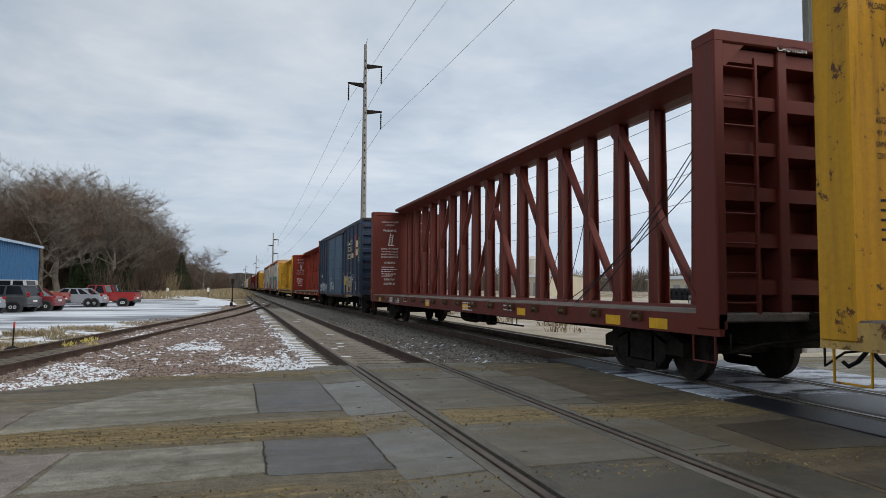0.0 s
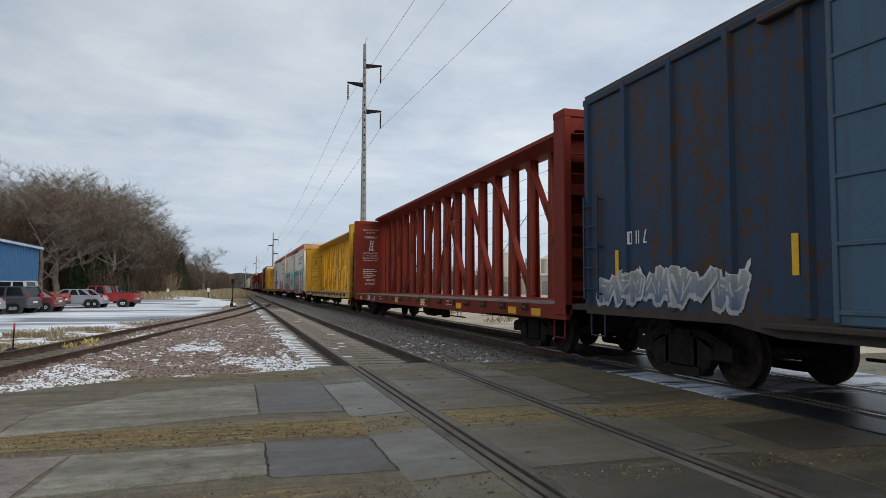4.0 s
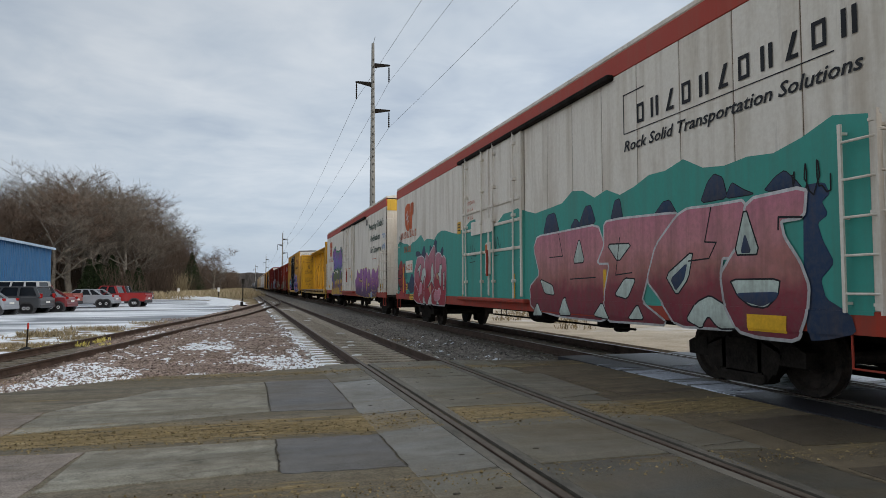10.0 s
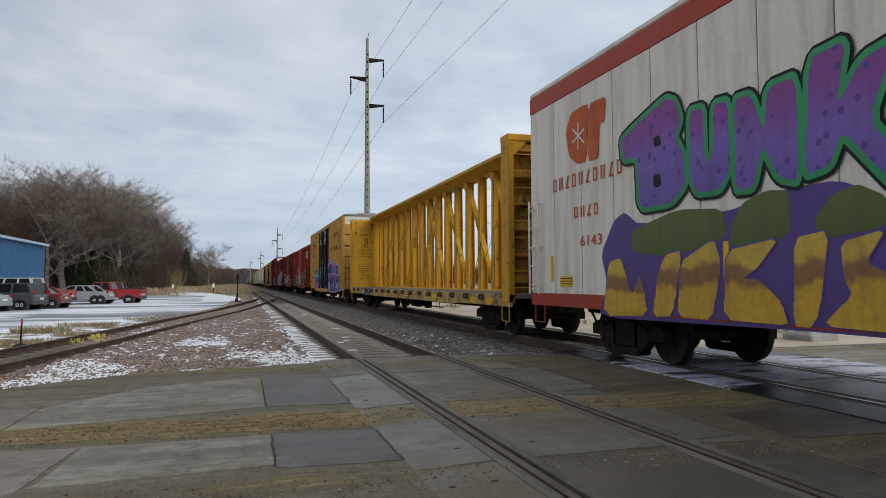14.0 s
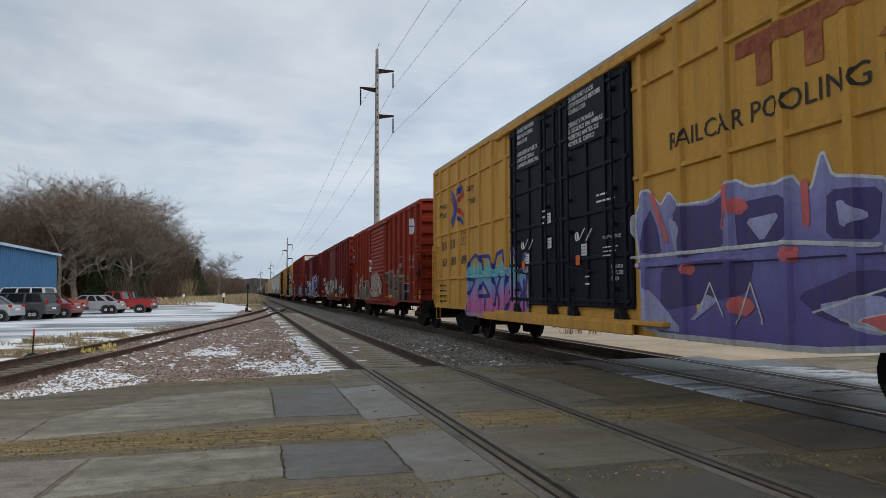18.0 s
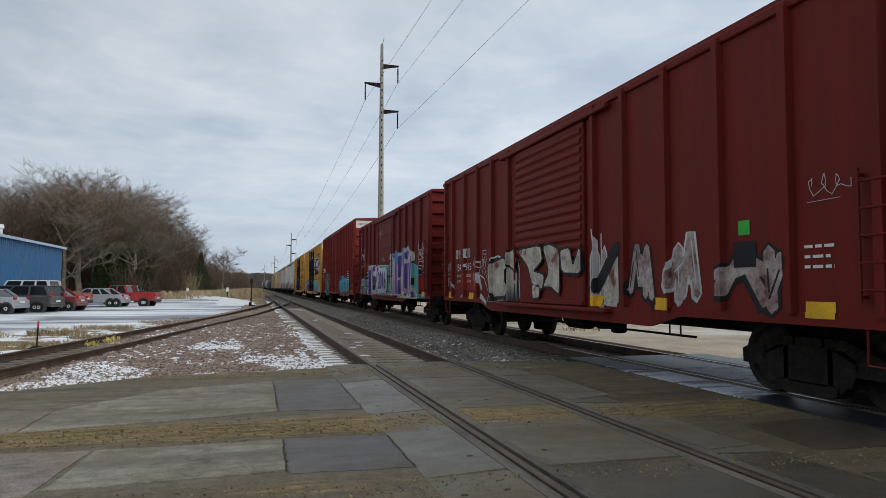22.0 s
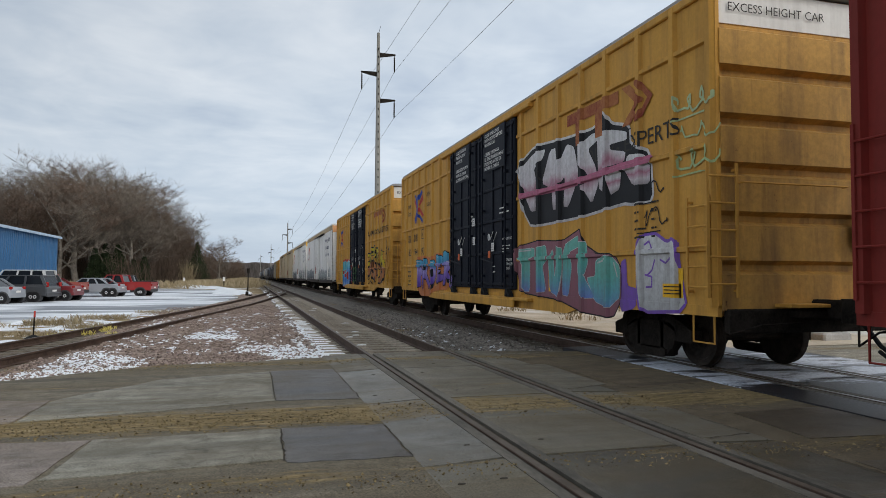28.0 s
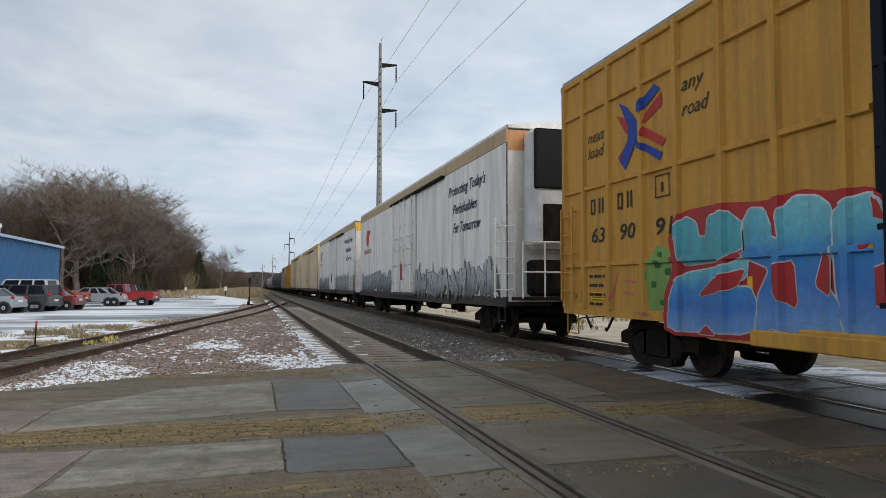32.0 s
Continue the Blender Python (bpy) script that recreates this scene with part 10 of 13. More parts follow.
sprayed(sk, [(7.43, 2.34), (7.35, 2.5), (6.89, 2.47), (6.64, 2.32), (6.31, 2.63), (6.17, 2.62), (6.04, 2.36), (5.88, 2.39), (5.96, 2.21)], NAVY, BLK, 0.012, 0.006, "navy sprayed peak", name="graffiti_peak")
sprayed(sk, [(5.54, 2.4), (5.5, 2.63), (5.29, 2.54), (5.19, 2.38)], NAVY, BLK, 0.012, 0.006, "navy sprayed peak", name="graffiti_peak")
sprayed(sk, [(5.06, 2.53), (4.96, 2.71), (4.77, 2.76), (4.65, 2.68), (4.69, 2.45), (4.59, 2.3), (4.79, 2.25)], NAVY, BLK, 0.012, 0.006, "navy sprayed peak", name="graffiti_peak")
sprayed(sk, [(4.26, 2.26), (4.17, 2.4), (3.99, 2.48), (3.9, 2.36), (4.02, 2.2)], NAVY, BLK, 0.012, 0.006, "navy sprayed peak", name="graffiti_peak")
sprayed(sk, [(7.72, 0.92), (7.58, 1.33), (7.59, 1.8), (7.32, 2.1), (7.17, 2.28), (6.9, 2.28), (6.56, 2.3), (6.21, 2.21), (6.17, 1.97), (6.02, 1.66), (6.2, 1.52), (6.27, 1.12), (6.08, 0.68), (7.22, 0.7), (7.6, 0.81)], redf, WSPRAY, 0.035, 0.01, "pink and red graffiti letter with a white edge", cuts=[[(6.88, 1.54), (6.64, 1.99), (6.7, 2.04), (7.09, 1.88), (7.19, 1.75), (6.92, 1.82)], [(6.72, 1.42), (6.42, 1.89), (6.04, 1.89), (6.03, 1.65), (6.26, 1.57), (6.36, 1.31), (6.57, 1.48)], [(6.39, 0.68), (6.31, 0.99), (6.08, 0.69)]], cut=MINT, lines=[[(7.58, 1.45), (7.2, 1.21), (6.62, 0.66)]], ink=WSPRAY, w=0.03)
sprayed(sk, [(6.15, 1.98), (5.99, 2.28), (5.85, 2.39), (5.65, 2.24), (5.29, 2.43), (5.2, 2.46), (4.97, 2.58), (4.86, 2.52), (4.81, 2.25), (4.72, 2.22), (4.75, 1.73), (5.03, 1.48), (4.9, 1.2), (5.25, 1.04), (5.2, 0.69), (6.01, 0.68), (6.24, 1.12), (6.15, 1.52), (5.99, 1.66)], redf, WSPRAY, 0.035, 0.014, "pink and red graffiti letter with a white edge", cuts=[[(5.82, 1.22), (5.33, 1.49), (5.35, 1.77), (5.15, 2.07), (4.98, 1.66), (5.08, 1.44), (4.92, 1.2), (5.25, 1.44), (5.65, 1.24)], [(5.77, 0.67), (5.6, 0.84), (5.27, 1.05), (5.06, 0.7)]], cut=MINT, lines=[[(5.64, 2.24), (5.69, 2.08)], [(4.81, 2.25), (4.85, 2.08)]], ink=BLK, w=0.02)
sprayed(sk, [(4.71, 2.21), (4.67, 2.28), (4.43, 2.32), (4.19, 2.27), (4, 2.14), (3.84, 2.2), (3.62, 2.09), (3.56, 1.8), (3.64, 0.69), (4.49, 0.69), (5.19, 0.69), (5.22, 1.04), (4.89, 1.2), (5, 1.48), (4.73, 1.73)], redf, WSPRAY, 0.035, 0.018, "pink and red graffiti letter with a white edge", cuts=[[(4.28, 1.92), (4.07, 1.96), (3.97, 1.85), (4.1, 1.76), (4.17, 1.22), (4.32, 1.38), (4.3, 1.54), (4.55, 1.68), (4.31, 1.7)], [(4.71, 0.69), (4.48, 0.84), (4.33, 0.7)], [(3.88, 1.67), (3.73, 1.74), (3.77, 1.15), (3.88, 1.15)]], cut=MINT, lines=[[(4, 2.14), (4.05, 1.92)], [(3.98, 1.61), (3.86, 1.3), (3.62, 1.26)]], ink=BLK, w=0.02)
sprayed(sk, [(4.92, 0.96), (4.8, 1.16), (4.52, 1.13), (4.32, 1.22), (4.15, 1.11), (4.19, 0.91), (4.48, 0.81), (4.78, 0.82)], ROSE, WSPRAY, 0.02, 0.0225, "pale pink ring in a letter", name="letter_shine")
sprayed(sk, [(6.94, 1.11), (6.76, 1.4), (6.51, 1.37), (6.56, 1.06), (6.84, 0.95)], ROSE, WSPRAY, 0.02, 0.0145, "pale pink ring in a letter", name="letter_shine")
sprayed(sk, [(4.68, 1.63), (4.54, 1.72), (4.35, 1.46), (4.63, 1.51)], PEACH, BLK, 0.01, 0.0225, "peach patch in a letter", name="letter_shine")
sprayed(sk, [(5.65, 1.2), (5.32, 1.33), (5.33, 0.99)], PEACH, PEACH, 0.01, 0.0185, "peach patch in a letter", name="letter_shine")
sk = SK[5]
sprayed(sk, [(9.15, 3.98), (9.05, 4.27), (8.7, 4.36), (8.29, 4.32), (8.37, 3.33), (8.75, 3.35), (9.04, 3.52)], ORANGE, ORANGE, 0.004, 0.012, "orange round emblem", name="emblem")
sprayed(sk, [(8.21, 4.32), (7.74, 4.33), (7.77, 3.88), (7.94, 3.89), (8.01, 3.35), (8.29, 3.37)], ORANGE, ORANGE, 0.004, 0.012, "orange emblem bar", name="emblem")
stroke(sk, [(8.68, 4.09), (8.7, 3.58)], WH, 0.035, 0.016, "white star on the emblem")
stroke(sk, [(8.91, 4.01), (8.47, 3.66)], WH, 0.035, 0.016, "white star on the emblem")
stroke(sk, [(8.92, 3.77), (8.46, 3.89)], WH, 0.035, 0.016, "white star on the emblem")
sk = SK[6]
sprayed(sk, [(9.28, 4.05), (9.07, 4.35), (8.68, 4.38), (8.42, 4.36), (8.51, 3.37), (8.86, 3.38), (9.16, 3.57)], ORANGE, ORANGE, 0.004, 0.012, "orange round emblem", name="emblem")
sprayed(sk, [(8.39, 4.36), (7.82, 4.34), (7.88, 3.93), (8.04, 3.94), (8.11, 3.35), (8.45, 3.36)], ORANGE, ORANGE, 0.004, 0.012, "orange emblem bar", name="emblem")
stroke(sk, [(8.79, 4.11), (8.81, 3.64)], WH, 0.035, 0.016, "white star on the emblem")
stroke(sk, [(9, 4.04), (8.59, 3.72)], WH, 0.035, 0.016, "white star on the emblem")
stroke(sk, [(9.01, 3.8), (8.58, 3.95)], WH, 0.035, 0.016, "white star on the emblem")
sprayed(sk, [(8.04, 1.71), (7.63, 2.22), (7.32, 2.33), (6.92, 2.1), (4.95, 2.1), (4.01, 2.26), (3.3, 2.26), (2.75, 2.04), (2.57, 1.41), (2.56, 0.73), (3.89, 0.73), (8.14, 0.67), (7.83, 1.16)], VIOL, VIOL, 0.02, 0.005, "violet ground behind gold letters", name="graffiti_ground")
sprayed(sk, [(7.09, 2.04), (5.95, 2.24), (5.03, 2.16), (4.97, 1.79), (6.16, 1.6), (7.1, 1.72)], OLIVE, OLIVE, 0.01, 0.008, "olive green spray band", name="graffiti_cloud")
sprayed(sk, [(4.87, 1.94), (4.66, 2.19), (4.26, 2.29), (3.94, 2.25), (3.93, 1.76), (4.89, 1.68)], OLIVE, OLIVE, 0.01, 0.008, "olive green spray band", name="graffiti_cloud")
sprayed(sk, [(3.57, 1.92), (3.35, 2.13), (3.06, 2.2), (2.75, 2.04), (2.74, 1.77), (3.58, 1.69)], OLIVE, OLIVE, 0.01, 0.008, "olive green spray band", name="graffiti_cloud")
sprayed(sk, [(7.98, 0.68), (7.82, 1.56), (7.44, 1.63), (7.13, 1.03), (6.89, 1.36), (6.67, 0.74)], goldb, VIOL, 0.02, 0.011, "gold and brown graffiti letter")
sprayed(sk, [(6.55, 0.73), (6.45, 1.34), (6.24, 1.63), (5.86, 1.68), (6.08, 0.76)], goldb, VIOL, 0.02, 0.013999999999999999, "gold and brown graffiti letter")
sprayed(sk, [(5.96, 0.75), (5.92, 1.51), (5.2, 1.8), (5.07, 1.48), (5.25, 0.75)], goldb, VIOL, 0.02, 0.011, "gold and brown graffiti letter")
sprayed(sk, [(4.97, 1.63), (4.09, 1.74), (4.42, 1.42), (4.68, 1.28), (4.42, 1.27), (4.06, 1), (3.97, 0.75), (5.03, 0.77)], goldb, VIOL, 0.02, 0.013999999999999999, "gold and brown graffiti letter")
sprayed(sk, [(3.9, 0.75), (3.88, 1.72), (3.41, 1.78), (3.56, 0.89), (3.67, 0.75)], goldb, VIOL, 0.02, 0.011, "gold and brown graffiti letter")
sprayed(sk, [(3.51, 0.78), (3.15, 1.11), (3.24, 1.27), (3.27, 1.64), (2.76, 1.74), (2.99, 1.43), (2.64, 1.27), (2.6, 0.76)], goldb, VIOL, 0.02, 0.013999999999999999, "gold and brown graffiti letter")
sprayed(sk, [(7.34, 3.5), (7.04, 3.61), (6.16, 3.87), (5.93, 3.77), (5.81, 3.49), (5.95, 3.26), (5.78, 3.02), (5.74, 2.57), (6.04, 2.36), (6.86, 2.36), (6.89, 3.15), (7.29, 3.18)], BLK, BLK, 0.115, 0.0195, "black edge of a letter", name="graffiti_shadow")
sprayed(sk, [(7.34, 3.5), (7.04, 3.61), (6.16, 3.87), (5.93, 3.77), (5.81, 3.49), (5.95, 3.26), (5.78, 3.02), (5.74, 2.57), (6.04, 2.36), (6.86, 2.36), (6.89, 3.15), (7.29, 3.18)], violet, GRN, 0.075, 0.022, "violet graffiti letter with a green edge", cuts=[[(6.46, 3.35), (6.32, 3.37), (6.28, 3.23), (6.43, 3.23)], [(6.48, 2.79), (6.32, 2.8), (6.3, 2.64), (6.46, 2.63)]], cut=BLK)
sprayed(sk, [(5.62, 3.55), (5.33, 3.53), (5.33, 2.89), (5.26, 2.77), (5.16, 2.91), (5.13, 3.52), (4.86, 3.5), (4.85, 2.65), (5.05, 2.41), (5.5, 2.43), (5.63, 2.66)], BLK, BLK, 0.115, 0.0195, "black edge of a letter", name="graffiti_shadow")
sprayed(sk, [(5.62, 3.55), (5.33, 3.53), (5.33, 2.89), (5.26, 2.77), (5.16, 2.91), (5.13, 3.52), (4.86, 3.5), (4.85, 2.65), (5.05, 2.41), (5.5, 2.43), (5.63, 2.66)], violet, GRN, 0.075, 0.024, "violet graffiti letter with a green edge")
sprayed(sk, [(4.74, 3.48), (4.46, 3.47), (4.26, 2.98), (4.19, 3.48), (3.77, 3.49), (3.77, 2.34), (4.05, 2.42), (4.3, 2.84), (4.45, 2.36), (4.76, 2.37)], BLK, BLK, 0.115, 0.0195, "black edge of a letter", name="graffiti_shadow")
sprayed(sk, [(4.74, 3.48), (4.46, 3.47), (4.26, 2.98), (4.19, 3.48), (3.77, 3.49), (3.77, 2.34), (4.05, 2.42), (4.3, 2.84), (4.45, 2.36), (4.76, 2.37)], violet, GRN, 0.075, 0.026, "violet graffiti letter with a green edge")
sprayed(sk, [(3.58, 3.63), (3.12, 3.67), (3.26, 3.02), (2.94, 3.42), (2.59, 3.49), (2.88, 2.81), (2.59, 2.4), (2.59, 2.09), (3.2, 2.77), (3.36, 2.44), (3.68, 2.39)], BLK, BLK, 0.115, 0.0195, "black edge of a letter", name="graffiti_shadow")
sprayed(sk, [(3.58, 3.63), (3.12, 3.67), (3.26, 3.02), (2.94, 3.42), (2.59, 3.49), (2.88, 2.81), (2.59, 2.4), (2.59, 2.09), (3.2, 2.77), (3.36, 2.44), (3.68, 2.39)], violet, GRN, 0.075, 0.028, "violet graffiti letter with a green edge")
sk = SK[6]
sprayed(sk, [(-2.45, 1.59), (-2.95, 1.72), (-3.21, 2.19), (-3.57, 1.98), (-4, 1.92), (-4.27, 2.18), (-4.71, 2.16), (-4.83, 1.59), (-4.67, 1.08), (-4.9, 0.77), (-3.89, 0.79), (-2.76, 0.89)], mag, gold, 0.03, 0.01, "magenta graffiti letter with a gold edge", cuts=[[(-3.71, 1.65), (-4.13, 1.78), (-3.86, 1.44)], [(-4.16, 1.61), (-4.69, 1.63), (-4.66, 1.5), (-4.31, 1.47)]], cut=gold, lines=[[(-3.57, 1.84), (-3.41, 1.35), (-3.69, 1)], [(-3.17, 1.06), (-2.94, 1.35)]], ink=gold, w=0.02)
sprayed(sk, [(-4.85, 2.15), (-5.29, 2.19), (-5.55, 2.04), (-5.66, 2.19), (-6.1, 2.2), (-6.33, 2.01), (-6.43, 1.43), (-6.05, 1.01), (-6.13, 0.72), (-4.92, 0.76), (-4.89, 1.08), (-4.95, 1.46)], mag, gold, 0.03, 0.013, "magenta graffiti letter with a gold edge", cuts=[[(-6.08, 1.66), (-6.26, 1.71), (-6.3, 1.38), (-6.15, 1.01), (-6, 1.04)]], cut=gold, lines=[[(-5.04, 1.58), (-5.68, 1.44), (-5.65, 1.18)]], ink=gold, w=0.02)
sprayed(sk, [(-6.34, 1.99), (-6.62, 1.91), (-6.63, 2.12), (-6.99, 2.09), (-7.17, 1.89), (-7.45, 1.55), (-7.42, 1.11), (-7.13, 0.75), (-6.18, 0.72), (-6.11, 1.01), (-6.46, 1.43)], mag, gold, 0.03, 0.016, "magenta graffiti letter with a gold edge", cuts=[[(-6.51, 1.42), (-7, 1.44), (-6.93, 1.26), (-6.59, 1.25)], [(-6.73, 0.96), (-7.21, 0.9), (-7.37, 1.11), (-7.24, 0.71), (-6.98, 0.74)]], cut=gold)
sprayed(sk, [(-7.46, 1.55), (-7.52, 1.79), (-7.74, 2.07), (-8.11, 2.1), (-8.45, 1.97), (-8.61, 1.87), (-8.97, 2.02), (-9.34, 2.25), (-9.21, 1.8), (-9.16, 1.69), (-9.31, 1.6), (-9.51, 1.74), (-9.51, 1.29), (-9.3, 1.22), (-9.07, 1.22), (-8.97, 1.05), (-8.77, 0.8), (-7.68, 0.74), (-7.31, 0.74), (-7.46, 1.12)], mag, gold, 0.03, 0.019, "magenta sprayed face with a gold edge", lines=[[(-7.69, 1.64), (-8.04, 1.68), (-8.41, 1.54), (-8.09, 1.43), (-7.78, 1.51), (-7.69, 1.64)], [(-8.02, 1.3), (-8.23, 1.34), (-8.59, 1.13)], [(-7.43, 1.16), (-7.76, 1.07), (-8.19, 1.05), (-8.64, 1.09), (-8.72, 1.01), (-8.62, 0.85), (-8.18, 0.88), (-7.82, 0.97), (-7.7, 1.12)], [(-8.07, 1.05), (-8.07, 0.89)], [(-8.3, 1.06), (-8.31, 0.87)], [(-8.5, 1.07), (-8.5, 0.86)], [(-8.62, 1.81), (-8.8, 1.5), (-8.98, 1.22), (-8.95, 1.05)], [(-9.16, 1.67), (-9.04, 1.57), (-8.89, 1.42)]], ink=gold, w=0.02)
sprayed(sk, [(-7.39, 0.97), (-7.76, 1.01), (-7.83, 0.75), (-7.34, 0.73)], PALEB, PALEB, 0.01, 0.0225, "pale blue dotted patch", name="letter_shine")
sprayed(sk, [(-5.27, 1.93), (-5.34, 2.06), (-5.41, 1.91), (-5.37, 1.82), (-5.29, 1.82)], PLUM, PLUM, 0.004, 0.0215, "dark drop on a letter", name="letter_shade")
sprayed(sk, [(-6.07, 1.73), (-6.13, 1.85), (-6.19, 1.71), (-6.16, 1.63), (-6.09, 1.63)], PLUM, PLUM, 0.004, 0.0215, "dark drop on a letter", name="letter_shade")
sprayed(sk, [(-6.85, 1.78), (-6.9, 1.89), (-6.95, 1.76), (-6.93, 1.68), (-6.86, 1.68)], PLUM, PLUM, 0.004, 0.0215, "dark drop on a letter", name="letter_shade")
sprayed(sk, [(-5.84, 1.35), (-5.9, 1.47), (-5.96, 1.34), (-5.93, 1.24), (-5.85, 1.24)], PLUM, PLUM, 0.004, 0.0215, "dark drop on a letter", name="letter_shade")
sprayed(sk, [(-8.82, 1.67), (-8.85, 1.76), (-8.88, 1.66), (-8.86, 1.59), (-8.82, 1.59)], PLUM, PLUM, 0.004, 0.0215, "dark drop on a letter", name="letter_shade")
sk = SK[8]
sprayed(sk, [(-2.78, 2.4), (-3.14, 2.83), (-3.51, 2.5), (-3.7, 2.69), (-3.96, 2.46), (-4.63, 2.44), (-5.1, 2.65), (-5.38, 2.51), (-5.92, 2.49), (-6.05, 2.54), (-6.17, 2.4), (-6.33, 2.35), (-6.48, 2.75), (-6.59, 2.45), (-6.97, 2.38), (-7.23, 2.32), (-7.23, 1.87), (-7.6, 1.85), (-8.04, 1.66), (-8.44, 1.38), (-8.66, 1.08), (-8.85, 0.98), (-8.79, 0.76), (-7.46, 0.74), (-6.28, 0.62), (-3.02, 0.63), (-2.93, 1.55)], ptf, WSPRAY, 0.035, 0.008, "violet and blue graffiti with white edges", name="graffiti")
sprayed(sk, [(-3, 1.87), (-3.21, 2.53), (-3.42, 2.19), (-3.5, 1.78)], DKV, DKV, 0.006, 0.0125, "dark violet part of a letter", name="letter_shade")
sprayed(sk, [(-3.8, 2.46), (-4.63, 2.39), (-4.96, 2.52), (-4.87, 1.8), (-3.85, 1.72)], DKV, DKV, 0.006, 0.0125, "dark violet part of a letter", name="letter_shade")
sprayed(sk, [(-5.1, 2.35), (-5.98, 2.37), (-5.97, 1.82), (-5.14, 1.75)], DKV, DKV, 0.006, 0.0125, "dark violet part of a letter", name="letter_shade")
sprayed(sk, [(-6.53, 2.32), (-7.18, 2.26), (-7.11, 1.76), (-6.5, 1.82)], DKV, DKV, 0.006, 0.0125, "dark violet part of a letter", name="letter_shade")
sprayed(sk, [(-6.06, 1.21), (-6.88, 1.47), (-7.77, 1.39), (-8.02, 1.06), (-7.46, 0.81), (-6.41, 0.96)], DKV, DKV, 0.006, 0.0125, "dark violet part of a letter", name="letter_shade")
sprayed(sk, [(-3.48, 1.61), (-4.52, 1.67), (-5.42, 1.64), (-5.29, 1.22), (-3.45, 0.97)], DKV, DKV, 0.006, 0.0125, "dark violet part of a letter", name="letter_shade")
sprayed(sk, [(-7.69, 1.73), (-8.36, 1.33), (-8.67, 0.91), (-7.85, 1.22)], DKV, DKV, 0.006, 0.0125, "dark violet part of a letter", name="letter_shade")
sprayed(sk, [(-2.89, 1.39), (-3.06, 0.71), (-4.02, 0.69), (-3.27, 1.22)], LAV, LAV, 0.006, 0.0165, "lavender part of a letter", name="letter_shine")
sprayed(sk, [(-6.3, 1.1), (-7.08, 1.23), (-7.49, 1), (-7.06, 0.81)], LAV, LAV, 0.006, 0.0165, "lavender part of a letter", name="letter_shine")
sprayed(sk, [(-4.16, 0.83), (-4.5, 1.22), (-4.75, 1.14)], LAV, LAV, 0.006, 0.0165, "lavender part of a letter", name="letter_shine")
sprayed(sk, [(-7.94, 1.23), (-8.39, 1.12), (-8.39, 0.96), (-8.01, 1)], LAV, LAV, 0.006, 0.0165, "lavender part of a letter", name="letter_shine")
sprayed(sk, [(-3.69, 2.33), (-4.04, 2.15), (-3.85, 1.77)], LAV, LAV, 0.006, 0.0165, "lavender part of a letter", name="letter_shine")
sprayed(sk, [(-5.29, 2.13), (-5.87, 2.16), (-5.56, 1.84)], LAV, LAV, 0.006, 0.0165, "lavender part of a letter", name="letter_shine")
sprayed(sk, [(-6.64, 2.22), (-7.06, 2), (-6.68, 1.91)], LAV, LAV, 0.006, 0.0165, "lavender part of a letter", name="letter_shine")
stroke(sk, [(-3.29, 2.69), (-3.64, 2.01)], CORAL, 0.11, 0.0165, "coral stroke in the letters")
stroke(sk, [(-4.99, 2.57), (-4.88, 2.09)], CORAL, 0.11, 0.0165, "coral stroke in the letters")
stroke(sk, [(-6.23, 2.44), (-6.24, 2)], CORAL, 0.11, 0.0165, "coral stroke in the letters")
sprayed(sk, [(-6.86, 0.97), (-7.38, 1.08), (-7.64, 0.97), (-7.27, 0.84)], CORAL, WSPRAY, 0.015, 0.0185, "coral spot in the letters", name="letter_shine")
sprayed(sk, [(-4.95, 2.34), (-5.06, 2.43), (-5.28, 2.39), (-5.36, 2.28), (-5.21, 2.2), (-5.03, 2.25)], CORAL, CORAL, 0.004, 0.0185, "coral spot in the letters", name="letter_shine")
sprayed(sk, [(-4.96, 1.08), (-5.08, 1.2), (-5.34, 1.17), (-5.42, 1.06), (-5.26, 0.95), (-5.05, 0.99)], CORAL, CORAL, 0.004, 0.0185, "coral spot in the letters", name="letter_shine")
sprayed(sk, [(-5.85, 1.68), (-5.94, 1.76), (-6.11, 1.74), (-6.17, 1.65), (-6.06, 1.57), (-5.91, 1.61)], CORAL, CORAL, 0.004, 0.0185, "coral spot in the letters", name="letter_shine")
sprayed(sk, [(-8.38, 1.11), (-8.43, 1.17), (-8.52, 1.16), (-8.55, 1.1), (-8.49, 1.05), (-8.42, 1.07)], CORAL, CORAL, 0.004, 0.0185, "coral spot in the letters", name="letter_shine")
sprayed(sk, [(-4, 1.57), (-4.08, 1.64), (-4.25, 1.62), (-4.3, 1.55), (-4.2, 1.48), (-4.06, 1.51)], CORAL, CORAL, 0.004, 0.0185, "coral spot in the letters", name="letter_shine")
stroke(sk, [(-2.8, 1.79), (-4.52, 1.8), (-5.96, 1.81), (-7.15, 1.7)], WSPRAY, 0.05, 0.0185, "white stroke along the rail")
stroke(sk, [(-6.29, 1.03), (-7.19, 1.28), (-7.85, 1.22), (-8.01, 1.01), (-7.46, 0.79), (-6.64, 0.97)], WSPRAY, 0.025, 0.0205, "white line in the letters")
stroke(sk, [(-4.29, 0.88), (-4.59, 1.37), (-4.84, 0.94)], WSPRAY, 0.025, 0.0205, "white line in the letters")
stroke(sk, [(-5.1, 0.86), (-5.35, 1.36), (-5.55, 0.87)], WSPRAY, 0.025, 0.0205, "white line in the letters")
stroke(sk, [(-7.23, 1.86), (-7.24, 1.46)], WSPRAY, 0.025, 0.0205, "white line in the letters")
